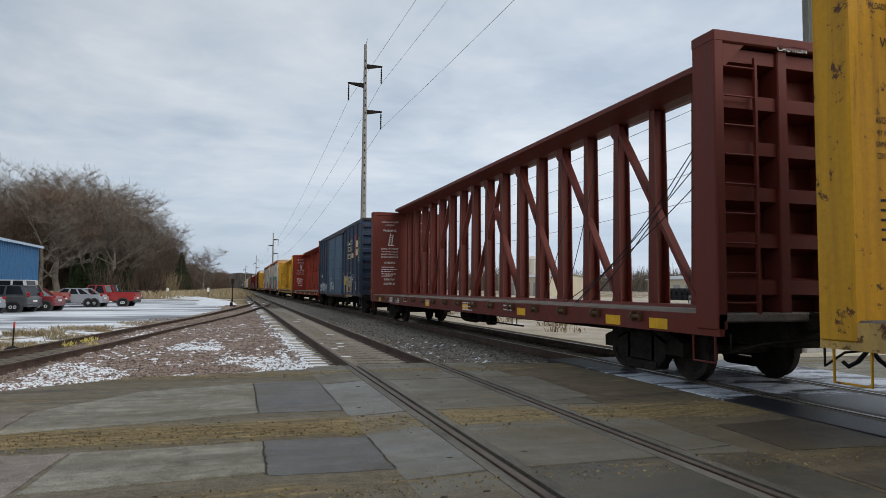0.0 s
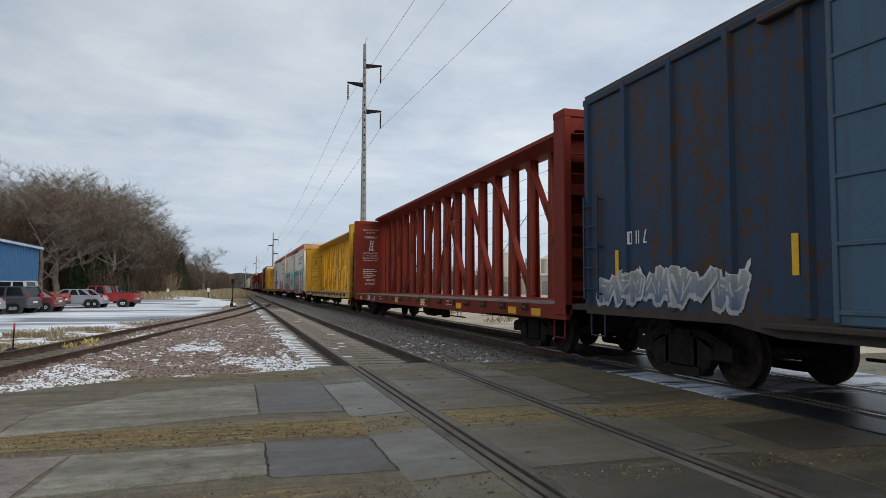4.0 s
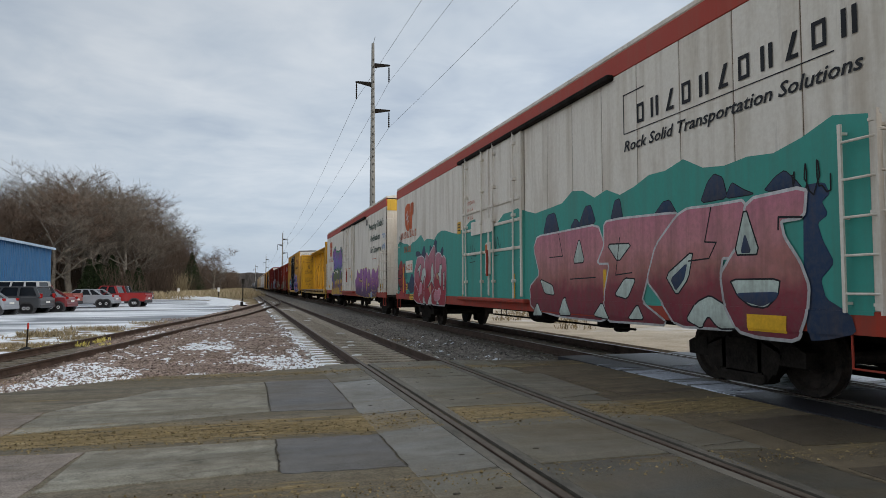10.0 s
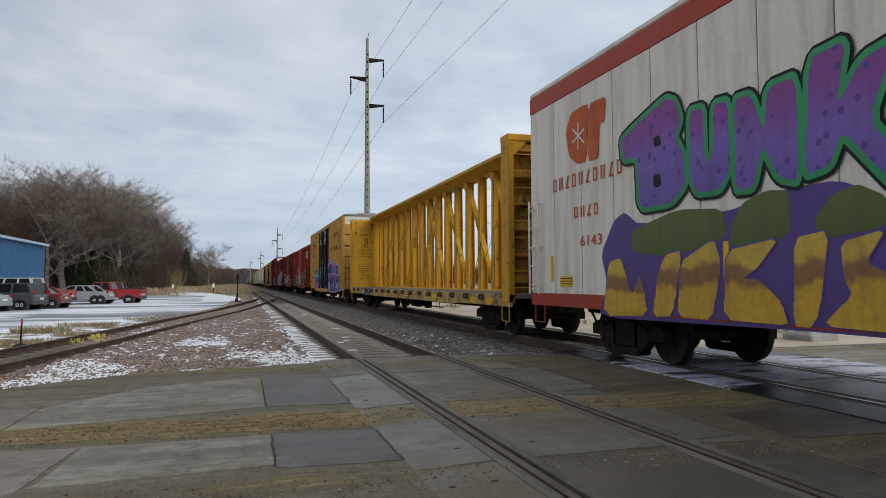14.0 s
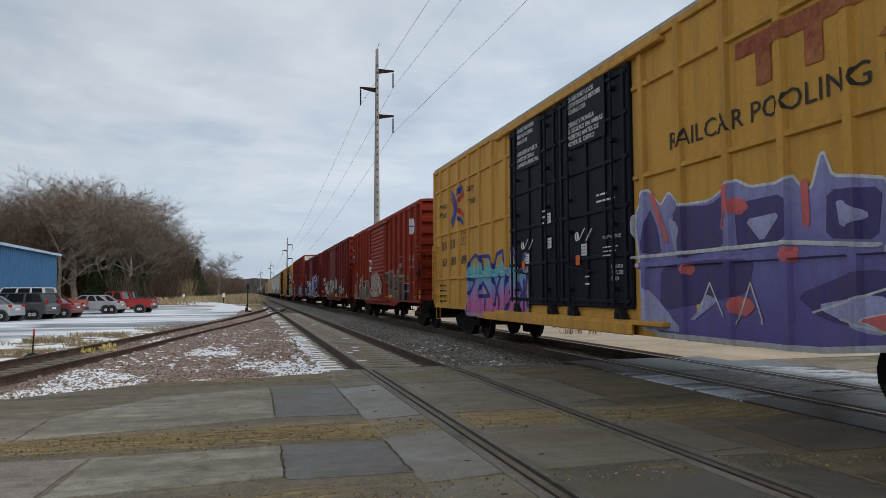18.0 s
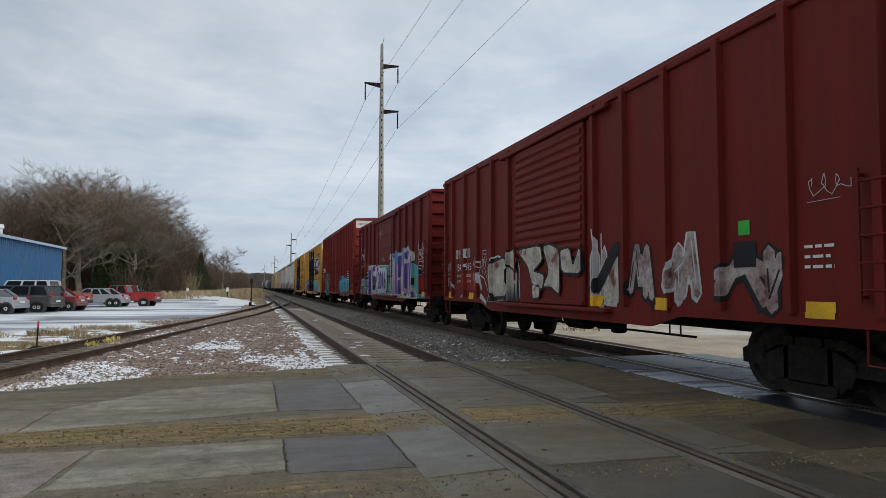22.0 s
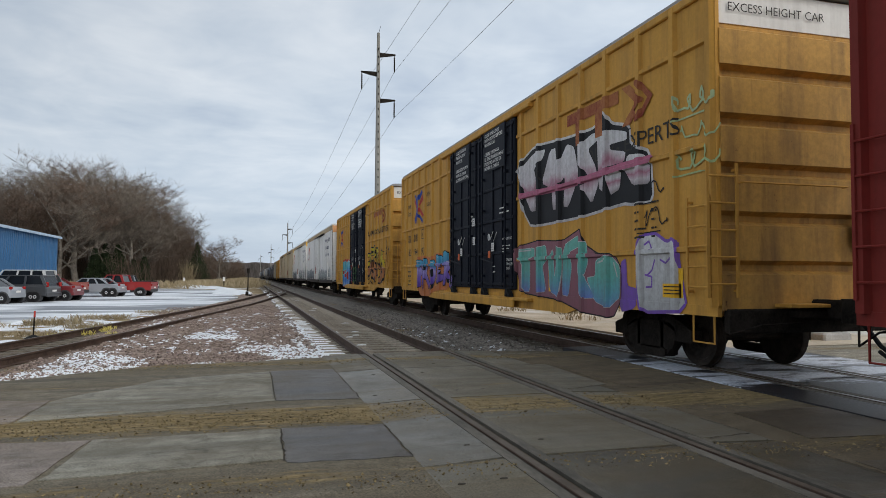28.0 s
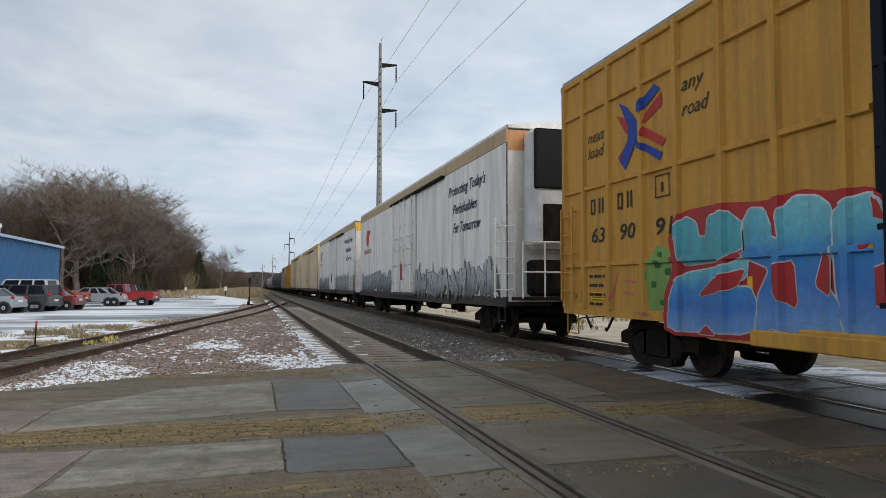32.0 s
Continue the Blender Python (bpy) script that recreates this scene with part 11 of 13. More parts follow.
stroke(sk, [(-7.64, 1.71), (-8.19, 1.23)], WSPRAY, 0.025, 0.0205, "white line in the letters")
sprayed(sk, [(-7.93, 2.04), (-8.55, 2.08), (-9.4, 2.07), (-9.41, 1.74), (-8.69, 1.72), (-8.05, 1.7)], FADEB, FADEB, 0.02, 0.006, "faded blue sprayed patch", name="graffiti_cloud")
sk = SK[8]
sprayed(sk, [(6, 0.63), (5.72, 1.09), (5.72, 1.74), (5.49, 2.13), (5.02, 2.26), (4.59, 2.19), (4.13, 2.19), (3.79, 1.99), (3.65, 1.86), (3.39, 2.21), (3.06, 2.24), (2.91, 1.89), (2.81, 1.77), (2.58, 1.8), (2.56, 2.2), (2.27, 2.29), (2.08, 2.03), (1.95, 1.71), (1.67, 1.73), (1.6, 2.05), (1.4, 2.06), (1.39, 0.68), (2.01, 0.73)], sunf, rosehalo, 0.05, 0.007, "pink, teal and gold graffiti letters", name="graffiti")
stroke(sk, [(5.72, 1.83), (5.49, 2.12), (5.11, 2.24), (4.83, 2.18)], DEEPB, 0.1, 0.013, "deep blue stroke of a letter")
stroke(sk, [(4.83, 2.14), (4.51, 2.18), (4.06, 2.16), (3.79, 2.01), (3.61, 1.86)], DEEPB, 0.1, 0.013, "deep blue stroke of a letter")
stroke(sk, [(4.74, 2.17), (4.52, 2.02), (4.49, 1.8)], DEEPB, 0.1, 0.013, "deep blue stroke of a letter")
stroke(sk, [(5.68, 1.62), (5.15, 1.55), (5.57, 1.23), (5.77, 1.2)], DEEPB, 0.1, 0.013, "deep blue stroke of a letter")
stroke(sk, [(4.84, 1.15), (4.5, 1.5), (3.99, 1.16), (4.82, 1.14)], DEEPB, 0.1, 0.013, "deep blue stroke of a letter")
stroke(sk, [(3.63, 1.86), (3.45, 2.18), (3.06, 2.24), (3.03, 2.07), (2.86, 1.8)], DEEPB, 0.1, 0.013, "deep blue stroke of a letter")
stroke(sk, [(3.7, 1.6), (3.49, 1.31), (3.34, 1.1), (3.32, 0.8)], DEEPB, 0.1, 0.013, "deep blue stroke of a letter")
stroke(sk, [(3.16, 1.67), (3.49, 1.31), (3.61, 0.93)], DEEPB, 0.1, 0.013, "deep blue stroke of a letter")
stroke(sk, [(2.58, 1.78), (2.53, 2.2), (2.27, 2.27), (2.1, 2.04), (2.03, 1.76)], DEEPB, 0.1, 0.013, "deep blue stroke of a letter")
stroke(sk, [(2.71, 1.64), (2.85, 1.14), (2.87, 0.78)], DEEPB, 0.1, 0.013, "deep blue stroke of a letter")
stroke(sk, [(2.64, 1.25), (2.45, 1.26), (2.76, 0.84)], DEEPB, 0.1, 0.013, "deep blue stroke of a letter")
stroke(sk, [(5.93, 0.64), (5.72, 1.09)], DEEPB, 0.1, 0.013, "deep blue stroke of a letter")
stroke(sk, [(4.36, 1.11), (4.34, 0.8)], DEEPB, 0.1, 0.013, "deep blue stroke of a letter")
stroke(sk, [(1.99, 1.72), (1.67, 1.71), (1.6, 2.03), (1.41, 2.04)], DEEPB, 0.1, 0.013, "deep blue stroke of a letter")
stroke(sk, [(2.1, 1.22), (1.88, 1.45), (1.69, 1.23), (1.94, 0.93)], DEEPB, 0.1, 0.013, "deep blue stroke of a letter")
stroke(sk, [(1.57, 1.51), (1.62, 0.73)], DEEPB, 0.1, 0.013, "deep blue stroke of a letter")
stroke(sk, [(1.38, 1.64), (1.51, 1.23), (1.38, 0.95)], DEEPB, 0.1, 0.013, "deep blue stroke of a letter")
stroke(sk, [(5.7, 1.79), (4.37, 1.77), (3.06, 1.75), (2.05, 1.74)], TEALP, 0.07, 0.0165, "teal stroke along the rail")
stroke(sk, [(4.37, 1.75), (4.08, 1.7)], WSPRAY, 0.03, 0.018, "white shine")
stroke(sk, [(3.2, 1.73), (2.95, 1.74)], WSPRAY, 0.03, 0.018, "white shine")
stroke(sk, [(5.43, 1.21), (5.58, 1.04)], WSPRAY, 0.03, 0.018, "white shine")
sk = SK[13]
sprayed(sk, [(-2.65, 3.76), (-3.64, 4.05), (-5.24, 3.92), (-6.3, 3.89), (-6.62, 4.11), (-6.86, 3.84), (-7.4, 3.7), (-7.43, 3.39), (-7.99, 3.17), (-8.06, 2.44), (-7.5, 2.45), (-7.24, 2.49), (-5.71, 2.39), (-3.45, 2.37), (-3.06, 2.7), (-2.92, 3.11)], BLK, whitehalo, 0.05, 0.007, "black shadow of the white letters", name="graffiti_shadow")
sprayed(sk, [(-2.78, 3.68), (-3.63, 3.93), (-4.21, 3.91), (-4.05, 3.73), (-3.6, 3.59), (-3.72, 3.31), (-3.86, 2.69), (-3.45, 2.67), (-3.14, 3.01)], chrome, BLK, 0.022, 0.012, "white and pink graffiti letter with a black edge")
sprayed(sk, [(-4.01, 3.22), (-4.42, 3.85), (-4.79, 3.84), (-4.85, 3.54), (-5.19, 3.83), (-5.49, 3.72), (-5.68, 3.14), (-5.22, 2.6), (-5.02, 2.64), (-5.1, 3.23), (-4.8, 3.06), (-4.71, 2.61), (-4.54, 2.62), (-4.49, 3.05)], chrome, BLK, 0.022, 0.012, "white and pink graffiti letter with a black edge")
sprayed(sk, [(-5.68, 3.71), (-6.26, 3.84), (-6.42, 3.68), (-6.03, 3.57), (-6.31, 3.22), (-6.41, 2.9), (-6.17, 2.57), (-5.78, 2.92), (-6.07, 3.06), (-5.67, 3.4)], chrome, BLK, 0.022, 0.012, "white and pink graffiti letter with a black edge")
sprayed(sk, [(-6.36, 3.78), (-6.81, 3.77), (-7.35, 3.63), (-7.35, 3.49), (-6.8, 3.52), (-6.82, 3.42), (-7.31, 3.31), (-7.26, 3.15), (-6.7, 3.15), (-6.64, 2.69), (-6.41, 2.83)], chrome, BLK, 0.022, 0.012, "white and pink graffiti letter with a black edge")
sprayed(sk, [(-7.36, 3.25), (-7.84, 3.18), (-8, 3.01), (-8, 2.7), (-7.52, 2.72), (-7.25, 3.03)], chrome, BLK, 0.022, 0.012, "white and pink graffiti letter with a black edge")
sprayed(sk, [(-6.72, 3.09), (-7.18, 3.1), (-7.12, 2.72), (-6.8, 2.65)], chrome, BLK, 0.022, 0.012, "white and pink graffiti letter with a black edge")
stroke(sk, [(-2.92, 3.07), (-5.1, 3.02), (-7.17, 3.08), (-8.03, 3.07)], PINKB, 0.13, 0.018, "pink stripe through the letters")
sprayed(sk, [(-2.53, 1.93), (-3.77, 2.03), (-4.95, 1.96), (-5.77, 2.17), (-5.88, 1.85), (-6.36, 1.67), (-6.91, 1.65), (-7.15, 1.39), (-7.14, 0.9), (-6.89, 0.6), (-5.8, 0.64), (-4.8, 0.84), (-2.9, 0.93), (-2.61, 1.44)], rosed, BLK, 0.025, 0.006, "dull rose ground of the mint letters", name="graffiti_ground")
sprayed(sk, [(-2.72, 1.88), (-3.61, 1.89), (-3.61, 1.69), (-3.37, 1.67), (-3.36, 0.96), (-2.99, 0.95), (-3, 1.63), (-2.72, 1.68)], mintf, WSPRAY, 0.012, 0.011, "mint and blue graffiti letter")
sprayed(sk, [(-3.71, 1.87), (-4.18, 1.93), (-4.27, 1.64), (-4.02, 1.5), (-4.2, 0.98), (-3.76, 0.95)], mintf, WSPRAY, 0.012, 0.011, "mint and blue graffiti letter")
sprayed(sk, [(-4.31, 1.64), (-4.53, 1.84), (-4.61, 1.21), (-4.75, 1.89), (-4.96, 1.82), (-4.88, 0.87), (-4.38, 0.98)], mintf, WSPRAY, 0.012, 0.011, "mint and blue graffiti letter")
sprayed(sk, [(-5.02, 1.88), (-5.66, 2.05), (-5.72, 1.85), (-5.24, 1.75), (-5.36, 1.48), (-5.22, 0.91), (-4.94, 0.93)], mintf, WSPRAY, 0.012, 0.011, "mint and blue graffiti letter")
sprayed(sk, [(-5.7, 1.91), (-5.94, 1.91), (-6, 1.53), (-5.83, 1.28), (-6.27, 0.91), (-5.8, 0.89), (-5.58, 1.41)], mintf, WSPRAY, 0.012, 0.011, "mint and blue graffiti letter")
sprayed(sk, [(-5.95, 1.26), (-6.27, 1.28), (-6.28, 1.57), (-6.77, 1.65), (-7.1, 1.45), (-7.09, 0.94), (-6.75, 0.75), (-6.27, 0.85)], mintf, WSPRAY, 0.012, 0.011, "mint and blue graffiti letter")
stroke(sk, [(-6.36, 1.52), (-6.67, 1.58)], WSPRAY, 0.03, 0.0145, "white shine")
stroke(sk, [(-2.91, 1.84), (-3.44, 1.85)], WSPRAY, 0.03, 0.0145, "white shine")
stroke(sk, [(-6.91, 1.51), (-7.02, 1.28)], WSPRAY, 0.03, 0.0145, "white shine")
sprayed(sk, [(-7.65, 1.7), (-7.81, 1.9), (-8.11, 1.91), (-8.39, 1.77), (-8.65, 1.8), (-8.68, 1.47), (-8.85, 0.82), (-7.78, 0.76), (-7.68, 1.18)], WSPRAY, VIOL2, 0.05, 0.008, "white sprayed ghost with a violet edge", lines=[[(-7.82, 1.77), (-7.96, 1.82), (-8.03, 1.69)], [(-8.1, 1.53), (-8.03, 1.38), (-7.91, 1.31)], [(-7.84, 1.31), (-8.02, 1.28), (-8.02, 1.13), (-7.87, 1.12)], [(-8.25, 1.53), (-8.38, 1.48), (-8.49, 1.55)]], ink=VIOL2, w=0.03, name="graffiti")
sprayed(sk, [(-7.13, 1.5), (-7.27, 1.56), (-7.3, 1.12), (-7.63, 1.07), (-7.56, 0.8), (-7.12, 0.72)], VIOL2, VIOL2, 0.02, 0.006, "violet spray drip", name="graffiti_cloud")
sk = SK[13]
sprayed(sk, [(7.19, 1.91), (6.06, 1.99), (5.07, 1.87), (4.32, 2.02), (3.52, 1.98), (3.38, 2.04), (2.85, 2.03), (2.81, 1.74), (2.5, 1.72), (2.88, 0.9), (3.55, 0.9), (4.61, 0.82), (5.19, 0.64), (6.46, 0.63), (6.85, 1.07)], orangec, orangec, 0.03, 0.005, "orange ground of the violet letters", name="graffiti_ground")
sprayed(sk, [(7.14, 1.87), (6.21, 1.84), (6.04, 1.66), (6.44, 1.64), (6.12, 1.47), (6.12, 1.34), (6.44, 1.3), (6.32, 0.94), (6.85, 0.89), (6.95, 1.62)], frost, BLK, 0.03, 0.011, "violet and cyan graffiti letter with a black edge")
sprayed(sk, [(6.06, 1.92), (5.49, 1.86), (5.42, 1.58), (5.61, 1.4), (5.11, 1.03), (5.19, 0.85), (5.45, 1.03), (5.81, 1.26), (5.82, 0.9), (6.02, 0.79), (6.22, 1.08), (6.12, 1.66)], frost, BLK, 0.03, 0.013999999999999999, "violet and cyan graffiti letter with a black edge", cuts=[[(5.9, 1.66), (5.69, 1.66), (5.72, 1.5), (5.88, 1.49)]], cut=BLK)
sprayed(sk, [(5.12, 1.77), (4.59, 1.82), (4.35, 1.61), (4.41, 1.19), (4.75, 1.01), (5.03, 1.06), (5.16, 1.34)], frost, BLK, 0.03, 0.017, "violet and cyan graffiti letter with a black edge", cuts=[[(4.9, 1.45), (4.73, 1.54), (4.67, 1.33), (4.79, 1.27)]], cut=BLK)
sprayed(sk, [(4.32, 1.99), (3.55, 1.91), (3.51, 1.73), (3.76, 1.59), (4.07, 1.6), (4.04, 1.49), (3.78, 1.48), (3.81, 1.4), (4, 1.35), (3.38, 1.33), (3.43, 1.2), (3.85, 1.11), (4.3, 1.05), (4.2, 1.6), (4.32, 1.77)], frost, BLK, 0.03, 0.02, "violet and cyan graffiti letter with a black edge")
sprayed(sk, [(3.49, 2), (3.38, 2.07), (2.83, 2.02), (2.84, 1.74), (2.6, 1.69), (2.52, 1.64), (2.91, 1.42), (2.51, 1.14), (2.33, 1.32), (2.25, 1.24), (2.29, 0.97), (2.46, 0.94), (3.04, 1.33), (3.18, 1.27), (3.26, 1.03), (3.53, 1), (3.36, 1.52), (3.51, 1.73)], frost, BLK, 0.03, 0.023, "violet and cyan graffiti letter with a black edge")
stroke(sk, [(3.12, 1.42), (2.64, 0.92)], BLK, 0.09, 0.01, "black shadow of a letter")
stroke(sk, [(6.07, 1.08), (5.9, 0.77)], BLK, 0.09, 0.01, "black shadow of a letter")
stroke(sk, [(3.96, 1.12), (4.05, 0.96)], BLK, 0.09, 0.01, "black shadow of a letter")
stroke(sk, [(4.7, 1), (4.84, 0.88)], BLK, 0.09, 0.01, "black shadow of a letter")
stroke(sk, [(6.94, 1.82), (6.43, 1.81)], WSPRAY, 0.022, 0.0265, "white shine")
stroke(sk, [(4.23, 1.92), (3.83, 1.87)], WSPRAY, 0.022, 0.0265, "white shine")
stroke(sk, [(2.63, 1.15), (2.38, 1.02)], WSPRAY, 0.022, 0.0265, "white shine")
stroke(sk, [(5.02, 1.69), (4.68, 1.76)], WSPRAY, 0.022, 0.0265, "white shine")
stroke(sk, [(2.92, 1.75), (2.59, 1.66)], WSPRAY, 0.022, 0.0265, "white shine")
sk = SK[14]
sprayed(sk, [(-3.43, 2.41), (-3.7, 2.45), (-4.3, 2.41), (-4.37, 2.18), (-4.07, 1.82), (-3.79, 1.74), (-3.66, 1.76), (-3.69, 1.99), (-3.5, 2.19)], firef, firef, 0.008, 0.012, "yellow top of a black-edged graffiti letter")
sprayed(sk, [(-4.4, 2.48), (-4.68, 2.42), (-4.77, 2.71), (-5.16, 2.68), (-5.19, 2.04), (-4.8, 2.06), (-4.67, 2.2), (-4.58, 2.38)], firef, firef, 0.008, 0.012, "yellow top of a black-edged graffiti letter")
sprayed(sk, [(-5.21, 2.77), (-5.53, 2.76), (-5.8, 2.59), (-5.91, 2.31), (-5.75, 2.12), (-5.67, 2.01), (-5.23, 1.98)], firef, firef, 0.008, 0.012, "yellow top of a black-edged graffiti letter")
sprayed(sk, [(-5.88, 2.64), (-6.17, 2.63), (-6.55, 2.47), (-6.71, 2.27), (-6.67, 2.1), (-6.4, 1.99), (-6.23, 1.98), (-6.15, 1.87), (-5.94, 2.23)], firef, firef, 0.008, 0.012, "yellow top of a black-edged graffiti letter")
sprayed(sk, [(-6.81, 1.89), (-6.86, 2.08), (-7.05, 2.28), (-7.11, 2.46), (-7.35, 2.47), (-7.46, 2.37), (-7.53, 2.03), (-7.98, 2.01), (-8.05, 1.9), (-8.05, 1.71), (-7.55, 1.7), (-7.1, 1.79)], firef, firef, 0.008, 0.012, "yellow top of a black-edged graffiti letter")
sprayed(sk, [(-3.63, 1.65), (-3.99, 1.73), (-4.44, 2.02), (-4.98, 1.99), (-5.19, 2), (-5.19, 1.71), (-4.84, 1.64), (-4.28, 1.44), (-3.68, 1.21)], ORG, ORG, 0.008, 0.008, "orange foot of a black-edged graffiti letter")
sprayed(sk, [(-4.46, 2.01), (-5.67, 2.01), (-5.94, 1.88), (-6.18, 1.58), (-6.28, 1.34), (-5.88, 1.13), (-5.34, 1.14), (-4.43, 1.39), (-4.8, 1.64)], ORG, ORG, 0.008, 0.008, "orange foot of a black-edged graffiti letter")
sprayed(sk, [(-6.26, 1.96), (-6.6, 1.95), (-6.85, 1.73), (-7.15, 1.61), (-7.11, 1.06), (-6.96, 0.97), (-6.31, 1), (-6.32, 1.52)], ORG, ORG, 0.008, 0.008, "orange foot of a black-edged graffiti letter")
sprayed(sk, [(-7.1, 1.72), (-8.07, 1.66), (-8.01, 1.36), (-7.75, 1.1), (-7.43, 1.01), (-7.17, 1.16), (-7.12, 1.51)], ORG, ORG, 0.008, 0.008, "orange foot of a black-edged graffiti letter")
sprayed(sk, [(-5.35, 2.48), (-5.57, 2.44), (-5.63, 2.33), (-5.44, 2.19), (-5.34, 2.19)], P["tbox"], BLK, 0.04, 0.0155, "gap in a letter with a black edge", name="letter_shade")
sprayed(sk, [(-6, 2.42), (-6.23, 2.32), (-6.16, 2.13)], P["tbox"], BLK, 0.04, 0.0155, "gap in a letter with a black edge", name="letter_shade")
sprayed(sk, [(-6.53, 1.63), (-6.76, 1.64), (-6.83, 1.44), (-6.75, 1.23), (-6.58, 1.19), (-6.52, 1.37)], P["tbox"], BLK, 0.04, 0.0155, "gap in a letter with a black edge", name="letter_shade")
sprayed(sk, [(-3.71, 1.95), (-3.8, 2.24), (-4.15, 2.23), (-4.05, 2.09)], P["tbox"], BLK, 0.04, 0.0155, "gap in a letter with a black edge", name="letter_shade")
sprayed(sk, [(-4.72, 2.31), (-4.89, 2.06), (-5.2, 2.21), (-5.07, 2.3)], P["tbox"], BLK, 0.04, 0.0155, "gap in a letter with a black edge", name="letter_shade")
stroke(sk, [(-3.68, 1.76), (-3.5, 2.19), (-3.39, 2.41), (-3.75, 2.45), (-4.3, 2.41), (-4.37, 2.18), (-4.09, 1.84), (-3.84, 1.71)], BLK, 0.075, 0.019, "black edge of a letter")
stroke(sk, [(-4.4, 2.48), (-4.72, 2.41), (-5.05, 2.47), (-4.77, 2.54), (-4.77, 2.71), (-5.16, 2.68)], BLK, 0.075, 0.019, "black edge of a letter")
stroke(sk, [(-4.4, 2.48), (-4.63, 2.29), (-4.8, 2.02), (-5.11, 2.05)], BLK, 0.075, 0.019, "black edge of a letter")
stroke(sk, [(-4.8, 2), (-4.84, 1.77)], BLK, 0.075, 0.019, "black edge of a letter")
stroke(sk, [(-5.19, 2), (-5.21, 2.76), (-5.49, 2.77), (-5.8, 2.59), (-5.94, 2.27), (-5.71, 2.09), (-6.04, 1.68), (-6.18, 1.58)], BLK, 0.075, 0.019, "black edge of a letter")
stroke(sk, [(-5.59, 1.78), (-5.74, 1.65), (-6.15, 1.58)], BLK, 0.075, 0.019, "black edge of a letter")
stroke(sk, [(-5.51, 1.82), (-5.66, 1.42), (-5.77, 1.07)], BLK, 0.075, 0.019, "black edge of a letter")
stroke(sk, [(-5.89, 1.61), (-5.96, 1.3), (-6.28, 1.34)], BLK, 0.075, 0.019, "black edge of a letter")
stroke(sk, [(-4.88, 1.64), (-4.97, 1.43), (-5.27, 1.55)], BLK, 0.075, 0.019, "black edge of a letter")
stroke(sk, [(-5.88, 2.64), (-6.17, 2.63), (-6.55, 2.47), (-6.72, 2.27), (-6.64, 2.06), (-6.3, 1.97)], BLK, 0.075, 0.019, "black edge of a letter")
stroke(sk, [(-5.94, 2.23), (-6.17, 1.85)], BLK, 0.075, 0.019, "black edge of a letter")
stroke(sk, [(-6.33, 1.97), (-6.66, 1.91), (-6.91, 1.72)], BLK, 0.075, 0.019, "black edge of a letter")
stroke(sk, [(-7.12, 1.51), (-7.14, 1.06), (-6.96, 0.95), (-6.31, 0.99)], BLK, 0.075, 0.019, "black edge of a letter")
stroke(sk, [(-6.92, 2.08), (-6.79, 1.87), (-6.91, 1.76)], BLK, 0.075, 0.019, "black edge of a letter")
stroke(sk, [(-7.08, 2.27), (-7.14, 2.48), (-7.41, 2.46)], BLK, 0.075, 0.019, "black edge of a letter")
stroke(sk, [(-8.01, 2), (-8.07, 1.77)], BLK, 0.075, 0.019, "black edge of a letter")
stroke(sk, [(-3.52, 1.17), (-3.99, 1.3), (-4.43, 1.56), (-4.38, 1.72)], BLK, 0.115, 0.021, "broad black edge of a letter")
stroke(sk, [(-5.38, 1.18), (-5.81, 1.03)], BLK, 0.115, 0.021, "broad black edge of a letter")
stroke(sk, [(-4.38, 1.39), (-4.74, 1.26), (-5.3, 1.1)], BLK, 0.115, 0.021, "broad black edge of a letter")
stroke(sk, [(-7.19, 1.85), (-7.33, 1.88), (-7.53, 1.76), (-7.58, 1.56), (-7.41, 1.43), (-7.24, 1.5), (-7.16, 1.71), (-7.19, 1.85)], BLK, 0.115, 0.021, "broad black edge of a letter")
stroke(sk, [(-8.07, 1.64), (-8.01, 1.39), (-7.81, 1.14), (-7.48, 1.02), (-7.2, 1.06)], BLK, 0.115, 0.021, "broad black edge of a letter")
stroke(sk, [(-7.14, 2.37), (-7.22, 2.3), (-7.2, 2.23)], BLK, 0.028, 0.019, "thin black crack in a letter")
stroke(sk, [(-7.88, 1.91), (-8.03, 1.87)], BLK, 0.028, 0.019, "thin black crack in a letter")
stroke(sk, [(-7.95, 1.92), (-7.92, 1.84)], BLK, 0.028, 0.019, "thin black crack in a letter")
stroke(sk, [(-7.68, 1.49), (-7.57, 1.37), (-7.62, 1.23)], BLK, 0.028, 0.019, "thin black crack in a letter")
stroke(sk, [(-7.6, 1.36), (-7.73, 1.41)], BLK, 0.028, 0.019, "thin black crack in a letter")
stroke(sk, [(-6.96, 1.18), (-7.05, 1.06)], BLK, 0.028, 0.019, "thin black crack in a letter")
stroke(sk, [(-4.99, 2.56), (-5.12, 2.5)], BLK, 0.028, 0.019, "thin black crack in a letter")
stroke(sk, [(-5.68, 2.49), (-5.6, 2.39)], BLK, 0.028, 0.019, "thin black crack in a letter")
stroke(sk, [(-6.41, 2.38), (-6.48, 2.31)], BLK, 0.028, 0.019, "thin black crack in a letter")
stroke(sk, [(-4, 2.32), (-4.15, 2.28)], BLK, 0.028, 0.019, "thin black crack in a letter")
stroke(sk, [(-5.93, 1.53), (-6.04, 1.42)], BLK, 0.028, 0.019, "thin black crack in a letter")
stroke(sk, [(-3.95, 2.12), (-4.02, 1.98)], BLK, 0.028, 0.019, "thin black crack in a letter")
stroke(sk, [(-7.1, 1.98), (-7.19, 1.97)], BLK, 0.028, 0.019, "thin black crack in a letter")
